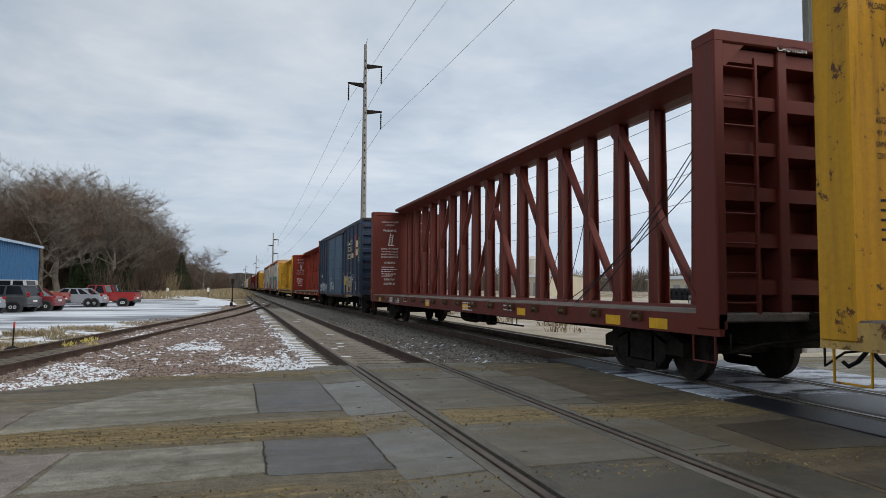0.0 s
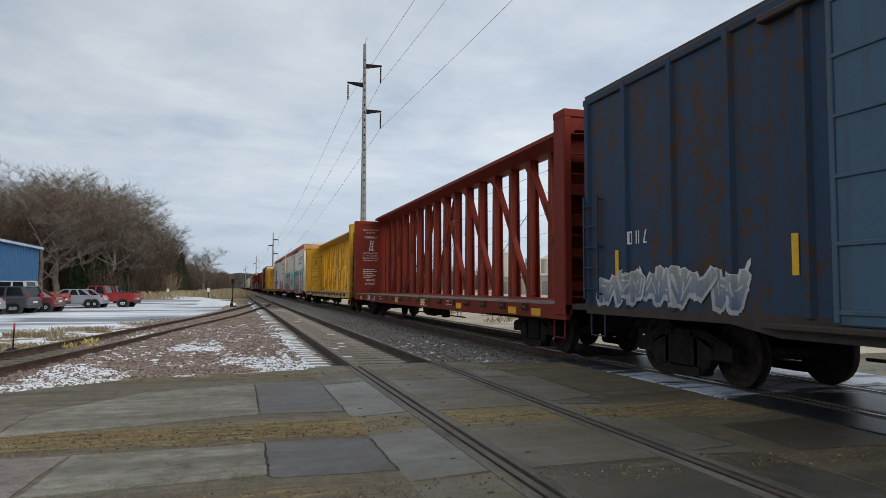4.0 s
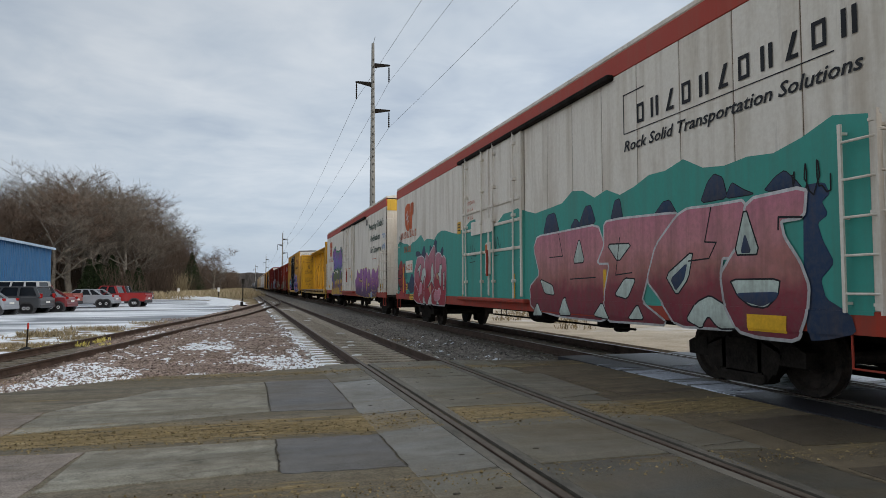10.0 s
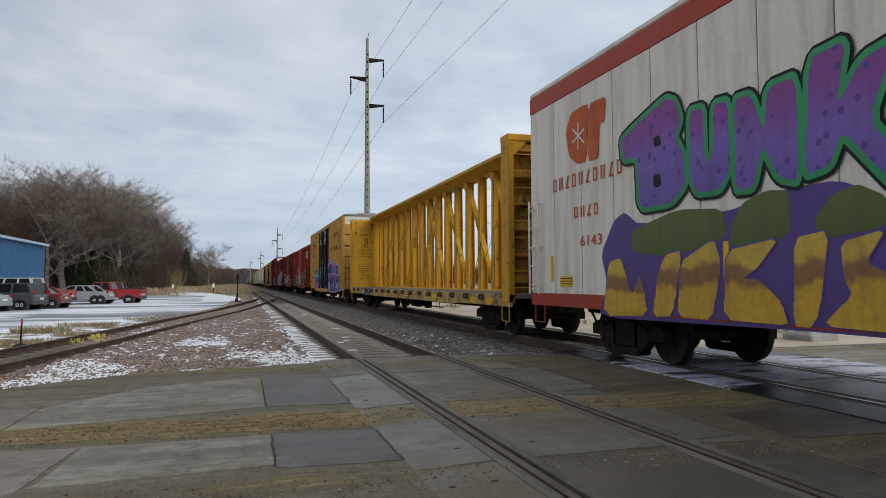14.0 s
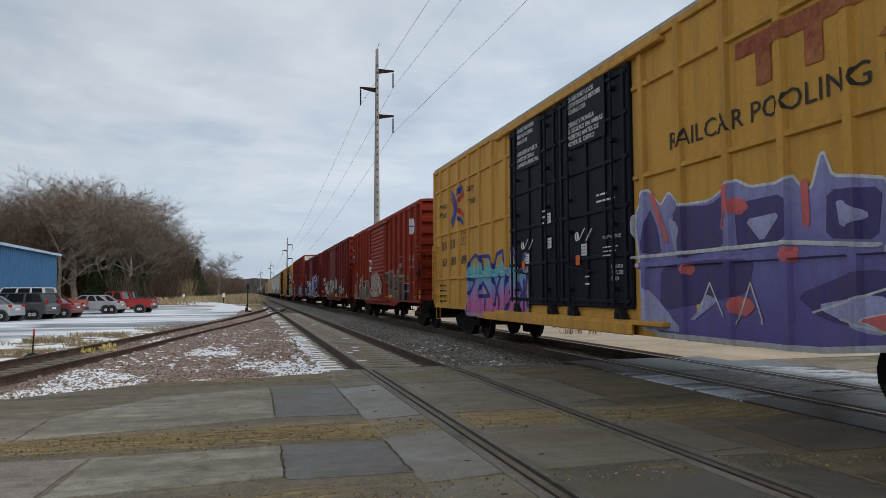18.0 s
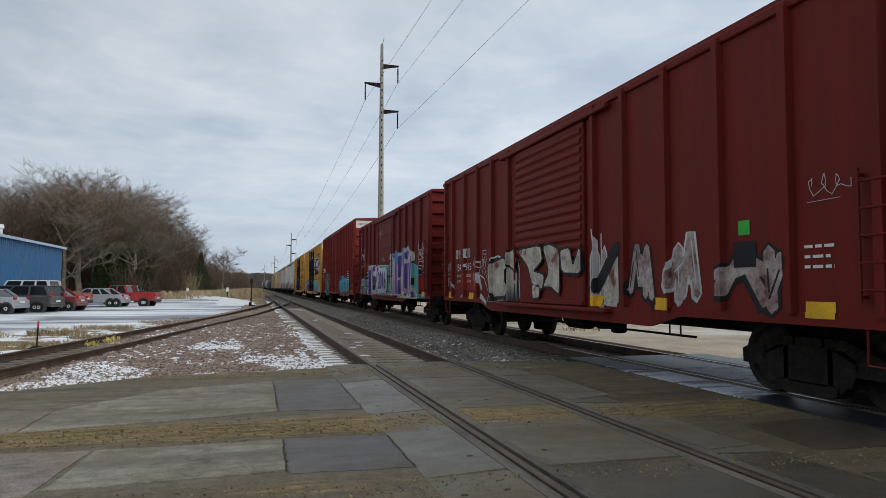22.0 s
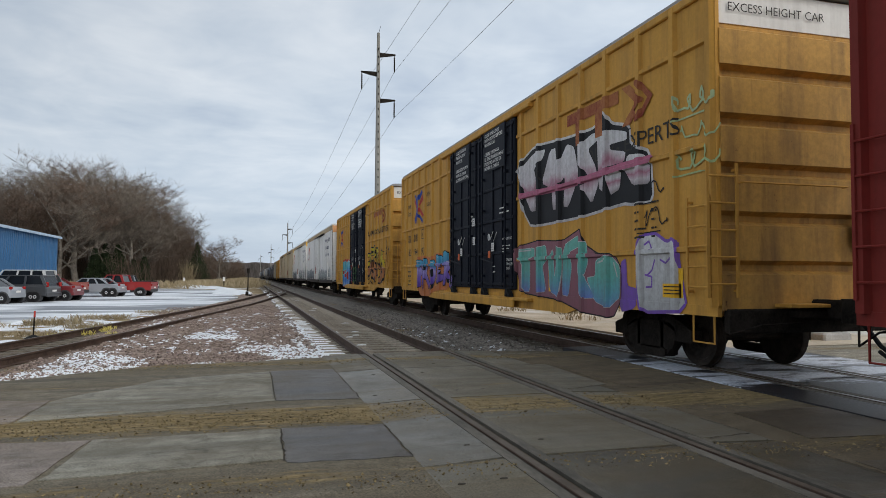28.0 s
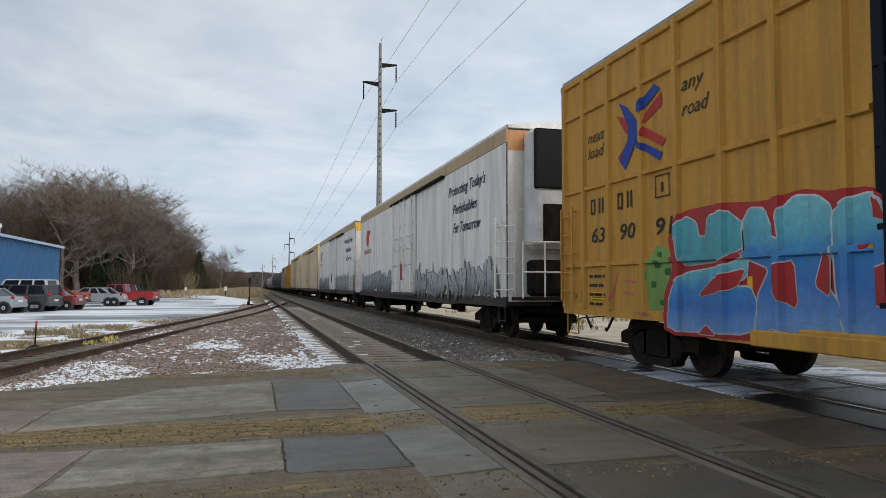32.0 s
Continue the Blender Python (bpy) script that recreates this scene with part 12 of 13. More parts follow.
stroke(sk, [(-4.13, 1.17), (-3.93, 1.15), (-3.98, 1.06), (-4.1, 1.01), (-3.93, 0.92)], BLK, 0.032, 0.023, "thin black scribble")
stroke(sk, [(-4.18, 1.1), (-4.26, 0.97), (-4.35, 1.09), (-4.42, 0.98), (-4.49, 1.13)], BLK, 0.032, 0.023, "thin black scribble")
stroke(sk, [(-4.56, 1.22), (-4.79, 1.22), (-4.81, 1.01), (-4.65, 0.96), (-4.51, 1.04), (-4.56, 1.22)], BLK, 0.032, 0.023, "thin black scribble")
stroke(sk, [(-4.87, 1.05), (-4.87, 0.9)], BLK, 0.032, 0.023, "thin black scribble")
stroke(sk, [(-5.05, 1.05), (-4.87, 0.97), (-5, 0.89)], BLK, 0.032, 0.023, "thin black scribble")
stroke(sk, [(-5.17, 1.04), (-5.07, 0.97), (-5.14, 0.9)], BLK, 0.032, 0.023, "thin black scribble")
stroke(sk, [(-3.19, 1.5), (-3.34, 1.5)], BLK, 0.032, 0.023, "thin black scribble")
stroke(sk, [(-3.22, 1.4), (-3.31, 1.35), (-3.2, 1.31)], BLK, 0.032, 0.023, "thin black scribble")
stroke(sk, [(-3.24, 1.21), (-3.35, 1.16), (-3.24, 1.12), (-3.24, 1.21)], BLK, 0.032, 0.023, "thin black scribble")
stroke(sk, [(-8.56, 2.87), (-8.44, 2.93), (-8.34, 2.9), (-8.39, 2.8), (-8.5, 2.75), (-8.54, 2.66), (-8.43, 2.64)], BLK, 0.055, 0.012, "black sprayed tag")
stroke(sk, [(-8.62, 2.82), (-8.63, 2.49), (-8.8, 2.65)], BLK, 0.055, 0.012, "black sprayed tag")
stroke(sk, [(-8.5, 2.52), (-8.56, 2.25)], BLK, 0.055, 0.012, "black sprayed tag")
stroke(sk, [(-8.7, 1.91), (-8.69, 2.42), (-8.76, 2.51), (-8.86, 2.45), (-8.91, 2.3)], BLK, 0.055, 0.012, "black sprayed tag")
sk = SK[14]
sprayed(sk, [(5.89, 2.11), (5.61, 2.25), (5.38, 2.15), (5.33, 1.95), (5.18, 1.94), (5.13, 2.21), (4.77, 2.25), (4.44, 2.04), (4.4, 1.79), (4.94, 1.61), (5.63, 1.57), (5.76, 1.7), (5.8, 1.93)], TEALP, WSPRAY, 0.022, 0.012, "cyan and blue graffiti letter with a red and white edge")
sprayed(sk, [(5.93, 1.29), (5.63, 1.46), (4.87, 1.53), (4.38, 1.64), (4.41, 1.39), (4.87, 1.27), (4.35, 1.27), (4.25, 1.1), (4.3, 0.7), (6.05, 0.65), (6.04, 1.07)], cyanf, WSPRAY, 0.022, 0.015, "cyan and blue graffiti letter with a red and white edge")
sprayed(sk, [(4.48, 2.04), (4.33, 2.23), (4.09, 2.2), (3.94, 1.86), (3.81, 1.81), (3.86, 2.13), (3.61, 2.29), (3.29, 2.25), (3.12, 2.12), (3.12, 1.72), (3.21, 1.3), (3.01, 1.05), (2.92, 0.76), (4.24, 0.71), (4.23, 1.15), (4.01, 1.49), (4.45, 1.64)], cyanf, WSPRAY, 0.022, 0.018000000000000002, "cyan and blue graffiti letter with a red and white edge")
sprayed(sk, [(3.11, 2.05), (2.88, 2.17), (2.65, 2.2), (2.48, 2.11), (2.36, 1.83), (2.12, 1.88), (1.94, 1.72), (1.95, 0.64), (2.89, 0.73), (3.08, 1.21), (3.1, 1.67)], cyanf, WSPRAY, 0.022, 0.021, "cyan and blue graffiti letter with a red and white edge")
sprayed(sk, [(6.04, 2.01), (5.7, 2.32), (4.84, 2.34), (4.12, 2.27), (3.51, 2.34), (3.18, 2.27), (2.65, 2.25), (2.41, 2.1), (2.32, 1.92), (2.04, 1.93), (1.87, 1.79), (1.88, 0.62), (4.31, 0.64), (6.13, 0.6), (6.16, 1.13), (5.91, 1.54)], redrim, redrim, 0.02, 0.007, "red edge round the cyan letters", name="graffiti_shadow")
sprayed(sk, [(3.95, 1.53), (3.64, 1.57), (3.6, 1.03), (3.9, 1.15)], redrim, WSPRAY, 0.014, 0.0245, "red gap in a letter", name="letter_shade")
sprayed(sk, [(3.23, 1.63), (3.15, 1.59), (3.16, 1.17), (3.35, 1.29)], redrim, WSPRAY, 0.014, 0.0245, "red gap in a letter", name="letter_shade")
sprayed(sk, [(4.99, 1.41), (4.41, 1.5), (4.57, 1.27), (5.37, 1.13)], redrim, WSPRAY, 0.014, 0.0245, "red gap in a letter", name="letter_shade")
sprayed(sk, [(5.34, 0.64), (5.17, 0.77), (4.98, 0.64)], redrim, WSPRAY, 0.014, 0.0245, "red gap in a letter", name="letter_shade")
sprayed(sk, [(4.04, 0.78), (3.66, 0.74), (3.64, 0.62), (4.02, 0.6)], redrim, WSPRAY, 0.014, 0.0245, "red gap in a letter", name="letter_shade")
sprayed(sk, [(2.65, 2.17), (2.5, 2.11), (2.42, 1.91), (2.59, 1.96)], redrim, WSPRAY, 0.014, 0.0245, "red gap in a letter", name="letter_shade")
sprayed(sk, [(2.59, 1.45), (2.37, 1.52), (2.43, 1.07), (2.58, 1.11)], redrim, WSPRAY, 0.014, 0.0245, "red gap in a letter", name="letter_shade")
sprayed(sk, [(6.63, 1.54), (6.3, 1.9), (5.9, 1.71), (6, 1.19), (6.2, 0.94), (6.54, 0.93)], LEAF, LEAF, 0.02, 0.006, "pale green sprayed cloud", name="graffiti_cloud")
sprayed(sk, [(6.4, 1.61), (6.37, 1.66), (6.24, 1.66), (6.22, 1.6), (6.25, 1.55), (6.38, 1.55)], DKG, DKG, 0.003, 0.01, "dark green dot", name="letter_shade")
sprayed(sk, [(6.14, 1.49), (6.11, 1.54), (6, 1.54), (5.98, 1.49), (6, 1.44), (6.11, 1.45)], DKG, DKG, 0.003, 0.01, "dark green dot", name="letter_shade")
sprayed(sk, [(6.5, 1.31), (6.47, 1.35), (6.37, 1.35), (6.35, 1.31), (6.37, 1.26), (6.48, 1.26)], DKG, DKG, 0.003, 0.01, "dark green dot", name="letter_shade")
sprayed(sk, [(6.27, 1.04), (6.25, 1.08), (6.15, 1.08), (6.13, 1.04), (6.15, 1), (6.25, 1)], DKG, DKG, 0.003, 0.01, "dark green dot", name="letter_shade")
sprayed(sk, [(6.32, 1.76), (6.3, 1.79), (6.21, 1.79), (6.19, 1.75), (6.21, 1.71), (6.3, 1.72)], DKG, DKG, 0.003, 0.01, "dark green dot", name="letter_shade")
stroke(sk, [(7.47, 1.51), (7.68, 1.04)], CORAL, 0.03, 0.012, "faint red scribble")
stroke(sk, [(7.22, 1.37), (6.92, 1.34)], CORAL, 0.03, 0.012, "faint red scribble")
stroke(sk, [(7.29, 1.18), (6.99, 1.15)], CORAL, 0.03, 0.012, "faint red scribble")
stroke(sk, [(6.88, 0.87), (6.54, 0.85)], CORAL, 0.03, 0.012, "faint red scribble")
sk = SK[9]
sprayed(sk, [(-3.28, 2.74), (-3.82, 2.81), (-3.86, 2.05), (-3.25, 1.96)], GREYF, GREYF, 0.02, 0.006, "faded grey spray", name="graffiti_cloud")
sk = SK[9]
sprayed(sk, [(-1.69, 2.03), (-2.68, 2.13), (-3.25, 2.07), (-3.62, 1.92), (-4.06, 1.92), (-4.43, 2), (-4.7, 2.18), (-4.95, 2.36), (-5.01, 1.91), (-5.46, 1.88), (-5.6, 1.73), (-5.38, 1.51), (-5.47, 1.18), (-5.5, 0.95), (-2, 0.99), (-2.17, 1.4)], taupe, taupe, 0.012, 0.006, "worn brown and grey sprayed letters with a bone-white top edge", name="graffiti")
sprayed(sk, [(-3.16, 2.74), (-3.41, 2.76), (-3.56, 2.4), (-3.83, 3.04), (-3.89, 2.04), (-3.46, 1.96), (-3.28, 2.2)], UMBER2, UMBER2, 0.012, 0.009, "dark brown sprayed peak", name="graffiti_peak")
sprayed(sk, [(-2.65, 1.46), (-3.01, 1.54), (-2.95, 1.39), (-2.78, 1.04), (-2.64, 1.16)], UMBER, UMBER, 0.006, 0.009, "dark gap between the letters", name="letter_shade")
sprayed(sk, [(-4.04, 1.35), (-3.9, 1.33), (-4.25, 1.8), (-4.38, 1.82)], UMBER, UMBER, 0.006, 0.009, "dark gap between the letters", name="letter_shade")
sprayed(sk, [(-4.59, 1.68), (-4.87, 1.87), (-4.7, 1.07), (-4.57, 1.12)], UMBER, UMBER, 0.006, 0.009, "dark gap between the letters", name="letter_shade")
sprayed(sk, [(-4.71, 1.37), (-4.91, 1.17), (-5.13, 0.94), (-4.57, 0.97)], UMBER, UMBER, 0.006, 0.009, "dark gap between the letters", name="letter_shade")
sprayed(sk, [(-3.38, 1.96), (-3.77, 1.99), (-3.69, 1.86)], UMBER, UMBER, 0.006, 0.009, "dark gap between the letters", name="letter_shade")
stroke(sk, [(-1.65, 2.03), (-2.55, 2.14), (-3.25, 2.13)], pale, 0.085, 0.012, "bone-white sprayed edge")
stroke(sk, [(-3.28, 2.14), (-3.31, 1.93), (-3.97, 1.92), (-4.16, 2.09), (-4.74, 2.15)], pale, 0.085, 0.012, "bone-white sprayed edge")
stroke(sk, [(-4.91, 2.36), (-4.79, 1.87), (-5.25, 1.91), (-5.62, 1.86)], pale, 0.085, 0.012, "bone-white sprayed edge")
stroke(sk, [(-1.83, 1.93), (-2.23, 1.4), (-2, 1.02)], pale, 0.026, 0.012, "thin pale sprayed line")
stroke(sk, [(-2.91, 1.45), (-3.09, 1.16)], pale, 0.026, 0.012, "thin pale sprayed line")
stroke(sk, [(-5.38, 1.55), (-5.48, 1.13)], pale, 0.026, 0.012, "thin pale sprayed line")
stroke(sk, [(-3.94, 1.3), (-4.26, 1.06)], pale, 0.026, 0.012, "thin pale sprayed line")
stroke(sk, [(-3.31, 2.14), (-3.16, 2.68)], pale, 0.026, 0.012, "thin pale sprayed line")
stroke(sk, [(-4.06, 1.92), (-3.88, 1.6)], pale, 0.026, 0.012, "thin pale sprayed line")
stroke(sk, [(-5.05, 1.86), (-4.84, 1.57)], pale, 0.026, 0.012, "thin pale sprayed line")
sprayed(sk, [(1.81, 2.12), (1.15, 2.12), (0.16, 2.18), (-0.54, 2.15), (-0.89, 1.8), (-1.25, 1.65), (-1.22, 1.06), (1.83, 1.02)], peel, peel, 0.01, 0.05, "peeling pale graffiti on the door")
stroke(sk, [(1.91, 2.71), (0.93, 2.64)], BONE, 0.025, 0.054, "pale flaked stroke")
stroke(sk, [(1.58, 2.02), (1.17, 1.44)], BONE, 0.025, 0.054, "pale flaked stroke")
stroke(sk, [(-0.19, 2.09), (-0.53, 1.71), (-0.26, 1.43)], BONE, 0.025, 0.054, "pale flaked stroke")
stroke(sk, [(0.55, 1.9), (0.77, 1.13)], BONE, 0.025, 0.054, "pale flaked stroke")
stroke(sk, [(-0.77, 1.7), (-0.84, 1.14)], BONE, 0.025, 0.054, "pale flaked stroke")
stroke(sk, [(-4.71, 2.46), (-4.88, 2.67), (-5.2, 2.6)], pale, 0.012, 0.012, "thin pale scratched scrawl")
stroke(sk, [(-4.76, 2.63), (-5.28, 2.66)], pale, 0.012, 0.012, "thin pale scratched scrawl")
stroke(sk, [(-7.53, 2.84), (-7.58, 2.98), (-7.7, 2.88), (-7.87, 2.91)], pale, 0.012, 0.012, "thin pale scratched scrawl")
stroke(sk, [(-7.55, 2.69), (-7.7, 2.77), (-7.88, 2.68)], pale, 0.012, 0.012, "thin pale scratched scrawl")
stroke(sk, [(-7.56, 2.61), (-7.85, 2.58)], pale, 0.012, 0.012, "thin pale scratched scrawl")
stroke(sk, [(-7.71, 2.91), (-7.65, 2.63)], pale, 0.012, 0.012, "thin pale scratched scrawl")
stroke(sk, [(-7.81, 2.89), (-7.84, 2.63)], pale, 0.012, 0.012, "thin pale scratched scrawl")
sk = SK[9]
sprayed(sk, [(7.74, 1.09), (7.4, 1.69), (6.79, 1.71), (6.64, 0.88), (7.65, 0.88)], moss, moss, 0.01, 0.006, "dull green sprayed letter", name="graffiti_cloud")
sprayed(sk, [(3.52, 1.62), (3.1, 1.85), (2.82, 1.74), (2.5, 1.58), (2.45, 1.16), (2.35, 0.88), (3.15, 0.88), (3.35, 1.16)], moss2, moss2, 0.01, 0.006, "dull brown sprayed letter", name="graffiti_cloud")
sk = SK[9]
sprayed(sk, [(5.31, 1.49), (5.05, 1.64), (4.98, 2.07), (4.72, 2.15), (4.53, 1.71), (4.21, 1.7), (4.06, 1.52), (3.7, 1.35), (3.56, 1.02), (3.14, 0.98), (3.02, 0.88), (5.88, 0.88), (6.02, 0.91), (5.45, 1.17)], moss, moss, 0.01, 0.008, "dull green sprayed letters with white lines", name="graffiti")
sprayed(sk, [(2.52, 1.54), (1.71, 1.54), (1.68, 0.88), (2.17, 0.88), (2.42, 1)], moss2, moss2, 0.01, 0.008, "dull brown sprayed letter", name="graffiti")
sprayed(sk, [(4.06, 1.51), (4.02, 1.62), (3.84, 1.68), (3.64, 1.65), (3.7, 1.46), (3.88, 1.38)], PINKW, UMBER, 0.012, 0.011, "pale pink sprayed heart", name="graffiti")
sprayed(sk, [(5.93, 1.57), (5.82, 1.69), (5.63, 1.71), (5.5, 1.49), (5.64, 1.24), (5.81, 1.37)], PINKW, UMBER, 0.012, 0.011, "pale pink sprayed heart", name="graffiti")
sprayed(sk, [(5.87, 1.24), (5.67, 1.14), (5.58, 1.33)], PINKW, UMBER, 0.012, 0.011, "pale pink sprayed heart", name="graffiti")
stroke(sk, [(5.05, 1.61), (4.98, 2.07), (4.72, 2.15), (4.55, 2.01), (4.59, 1.48)], pale2, 0.028, 0.013, "pale sprayed line")
stroke(sk, [(5.32, 1.24), (5.24, 1.55), (4.98, 1.6), (4.99, 1.24)], pale2, 0.028, 0.013, "pale sprayed line")
stroke(sk, [(3.56, 1.02), (3.39, 1.67), (3.11, 1.84), (2.76, 1.74), (2.57, 1.44), (2.62, 0.99)], pale2, 0.028, 0.013, "pale sprayed line")
stroke(sk, [(2.92, 0.99), (2.48, 0.88)], pale2, 0.028, 0.013, "pale sprayed line")
stroke(sk, [(2.79, 1.04), (2.45, 1.24)], pale2, 0.028, 0.013, "pale sprayed line")
stroke(sk, [(2.17, 0.88), (2.04, 1.01), (1.93, 1.24)], pale2, 0.028, 0.013, "pale sprayed line")
stroke(sk, [(1.71, 1.51), (1.68, 0.88)], pale2, 0.028, 0.013, "pale sprayed line")
stroke(sk, [(6.03, 0.88), (5.73, 0.91), (5.33, 0.88)], pale2, 0.028, 0.013, "pale sprayed line")
stroke(sk, [(5.19, 1.24), (5.2, 0.93)], pale2, 0.028, 0.013, "pale sprayed line")
stroke(sk, [(4.81, 1.24), (4.76, 0.88)], pale2, 0.028, 0.013, "pale sprayed line")
stroke(sk, [(4.46, 1.24), (4.41, 0.95)], pale2, 0.028, 0.013, "pale sprayed line")
stroke(sk, [(4.21, 1.7), (4.05, 1.81), (3.64, 1.72), (3.55, 1.4)], pale2, 0.028, 0.013, "pale sprayed line")
stroke(sk, [(3.14, 0.93), (3.02, 0.88)], pale2, 0.028, 0.013, "pale sprayed line")
stroke(sk, [(3.57, 0.92), (3.23, 0.98)], pale2, 0.028, 0.013, "pale sprayed line")
stroke(sk, [(5.88, 0.88), (5.86, 0.88)], pale2, 0.028, 0.013, "pale sprayed line")
stroke(sk, [(4.86, 1.48), (4.88, 0.94), (4.36, 0.88)], UMBER, 0.026, 0.012, "dark sprayed line")
stroke(sk, [(5.32, 1.11), (5.46, 0.88)], UMBER, 0.026, 0.012, "dark sprayed line")
stroke(sk, [(3.91, 1.24), (3.71, 0.91)], UMBER, 0.026, 0.012, "dark sprayed line")
stroke(sk, [(2.41, 1.44), (2.47, 0.88)], UMBER, 0.026, 0.012, "dark sprayed line")
stroke(sk, [(1.99, 1.43), (1.97, 0.97)], UMBER, 0.026, 0.012, "dark sprayed line")
stroke(sk, [(3.3, 1.66), (3.22, 1.24)], UMBER, 0.026, 0.012, "dark sprayed line")
sk = SK[9]
sprayed(sk, [(2.39, 1.99), (1.75, 1.98), (1.74, 1.57), (2.37, 1.57)], PLATE, PLATE, 0.004, 0.01, "dark rusty patch plate", name="patch_plate")
sprayed(sk, [(3.03, 1.5), (2.56, 1.53), (2.53, 1.12), (3.02, 1.09)], P["red12"], P["red12"], 0.004, 0.016, "repainted red patch", name="patch_plate")
sprayed(sk, [(2.17, 2.52), (1.77, 2.46), (1.77, 2.24), (2.17, 2.26)], WH, BLUE, 0.008, 0.012, "torn white sticker", name="sticker")
sprayed(sk, [(2.29, 2.83), (1.97, 2.85), (1.95, 2.75), (2.27, 2.76)], WH, WH, 0.004, 0.012, "torn white sticker", name="sticker")
sprayed(sk, [(2.09, 2.71), (1.84, 2.7), (1.83, 2.58), (2.07, 2.61)], WH, BLUE, 0.006, 0.012, "torn white sticker", name="sticker")
sk = SK[10]
sprayed(sk, [(3.3, 1.84), (2.34, 1.98), (2.11, 1.66), (2.17, 1.08), (3.14, 1.03)], bonef, BLK, 0.05, 0.05, "worn bone-white graffiti letter with a black edge")
sprayed(sk, [(2.05, 2.07), (1.64, 2.16), (1.37, 1.9), (1.5, 1.63), (1.98, 1.78)], bonef, BLK, 0.05, 0.05, "worn bone-white graffiti letter with a black edge")
sprayed(sk, [(1.3, 2.09), (0.04, 2.13), (-0.07, 1.83), (0.44, 1.61), (-0.16, 1.52), (-0.06, 1.23), (0.47, 1.35), (0.68, 1.73)], bonef, BLK, 0.05, 0.05, "worn bone-white graffiti letter with a black edge")
sprayed(sk, [(-0.12, 2.1), (-0.45, 2.12), (-0.87, 2), (-0.88, 1.13), (-0.5, 1.29), (-0.13, 1.29), (-0.42, 1.58)], bonef, BLK, 0.05, 0.05, "worn bone-white graffiti letter with a black edge")
sprayed(sk, [(-0.92, 1.98), (-1.32, 2.01), (-1.47, 1.65), (-1.75, 2.02), (-1.78, 1.53), (-1.01, 1.56)], bonef, BLK, 0.05, 0.05, "worn bone-white graffiti letter with a black edge")
sprayed(sk, [(0.47, 1.31), (0.06, 1.33), (0.1, 1.07), (0.42, 1.03)], bonef, BLK, 0.05, 0.05, "worn bone-white graffiti letter with a black edge")
sprayed(sk, [(-2.37, 1.11), (-2.88, 1.95), (-2.93, 0.96), (-2.5, 0.98)], bonef, WSPRAY, 0.02, 0.01, "worn bone-white graffiti letter")
stroke(sk, [(-2.24, 1.29), (-2.86, 1.92)], BLK, 0.24, 0.016, "black stroke of a letter")
stroke(sk, [(-2.16, 2.29), (-2.22, 2.03), (-2.2, 1.35)], WSPRAY, 0.04, 0.012, "white sprayed stroke")
stroke(sk, [(-2.35, 2.2), (-2.37, 1.57)], WSPRAY, 0.04, 0.012, "white sprayed stroke")
sk = SK[11]
sprayed(sk, [(-5.6, 2.18), (-6.54, 2.03), (-6.55, 1.34), (-6.61, 0.96), (-7.58, 1.04), (-7.58, 0.88), (-6.54, 0.88), (-5.54, 1.34)], TEALG, TEALG, 0.02, 0.005, "teal sprayed ground", name="graffiti_ground")
sprayed(sk, [(1.73, 2.18), (1.28, 2.28), (-1.57, 2.2), (-1.68, 0.97), (-1.46, 0.88), (1.31, 0.88)], TEALG, LIME, 0.03, 0.0055, "teal and lime sprayed ground", name="graffiti_ground")
sprayed(sk, [(-1.43, 2.66), (-2.13, 2.65), (-2.77, 2.62), (-3.75, 2.64), (-3.86, 2.83), (-4.5, 2.68), (-4.76, 2.86), (-5.04, 2.71), (-5.07, 2.54), (-5.59, 2.74), (-6.01, 2.4), (-5.65, 2.21), (-5.49, 2.01), (-5.51, 1.35), (-6.06, 1.08), (-6.52, 0.88), (-5.38, 0.88), (-4.69, 0.88), (-2.71, 0.88), (-1.74, 0.88), (-1.89, 0.97), (-1.62, 1.51)], lavender, LIME, 0.05, 0.009, "tall lavender graffiti letters with a lime edge", name="graffiti")
sprayed(sk, [(-1.65, 2.57), (-2.13, 2.57), (-2.15, 1.63), (-1.7, 1.65)], deepp, WSPRAY, 0.014, 0.0135, "purple stroke of a tall letter")
sprayed(sk, [(-2.26, 2.4), (-2.64, 2.4), (-2.73, 0.88), (-2.35, 0.91)], deepp, WSPRAY, 0.014, 0.0135, "purple stroke of a tall letter")
sprayed(sk, [(-3.06, 2.51), (-3.77, 2.59), (-3.65, 2.27), (-3.52, 1.7), (-3.1, 1.61)], deepp, WSPRAY, 0.014, 0.0135, "purple stroke of a tall letter")
sprayed(sk, [(-3.14, 1.53), (-3.47, 1.58), (-3.56, 0.89), (-3.18, 0.88)], deepp, WSPRAY, 0.014, 0.0135, "purple stroke of a tall letter")
sprayed(sk, [(-3.99, 2.35), (-4.41, 2.37), (-4.37, 0.92), (-4, 0.9)], deepp, WSPRAY, 0.014, 0.0135, "purple stroke of a tall letter")
sprayed(sk, [(-4.5, 2.57), (-4.76, 2.75), (-5, 2.6), (-4.66, 2.28)], deepp, WSPRAY, 0.014, 0.0135, "purple stroke of a tall letter")
sprayed(sk, [(-4.49, 2.19), (-5.03, 2.24), (-4.94, 2), (-4.71, 0.93), (-4.55, 1.35)], deepp, WSPRAY, 0.014, 0.0135, "purple stroke of a tall letter")
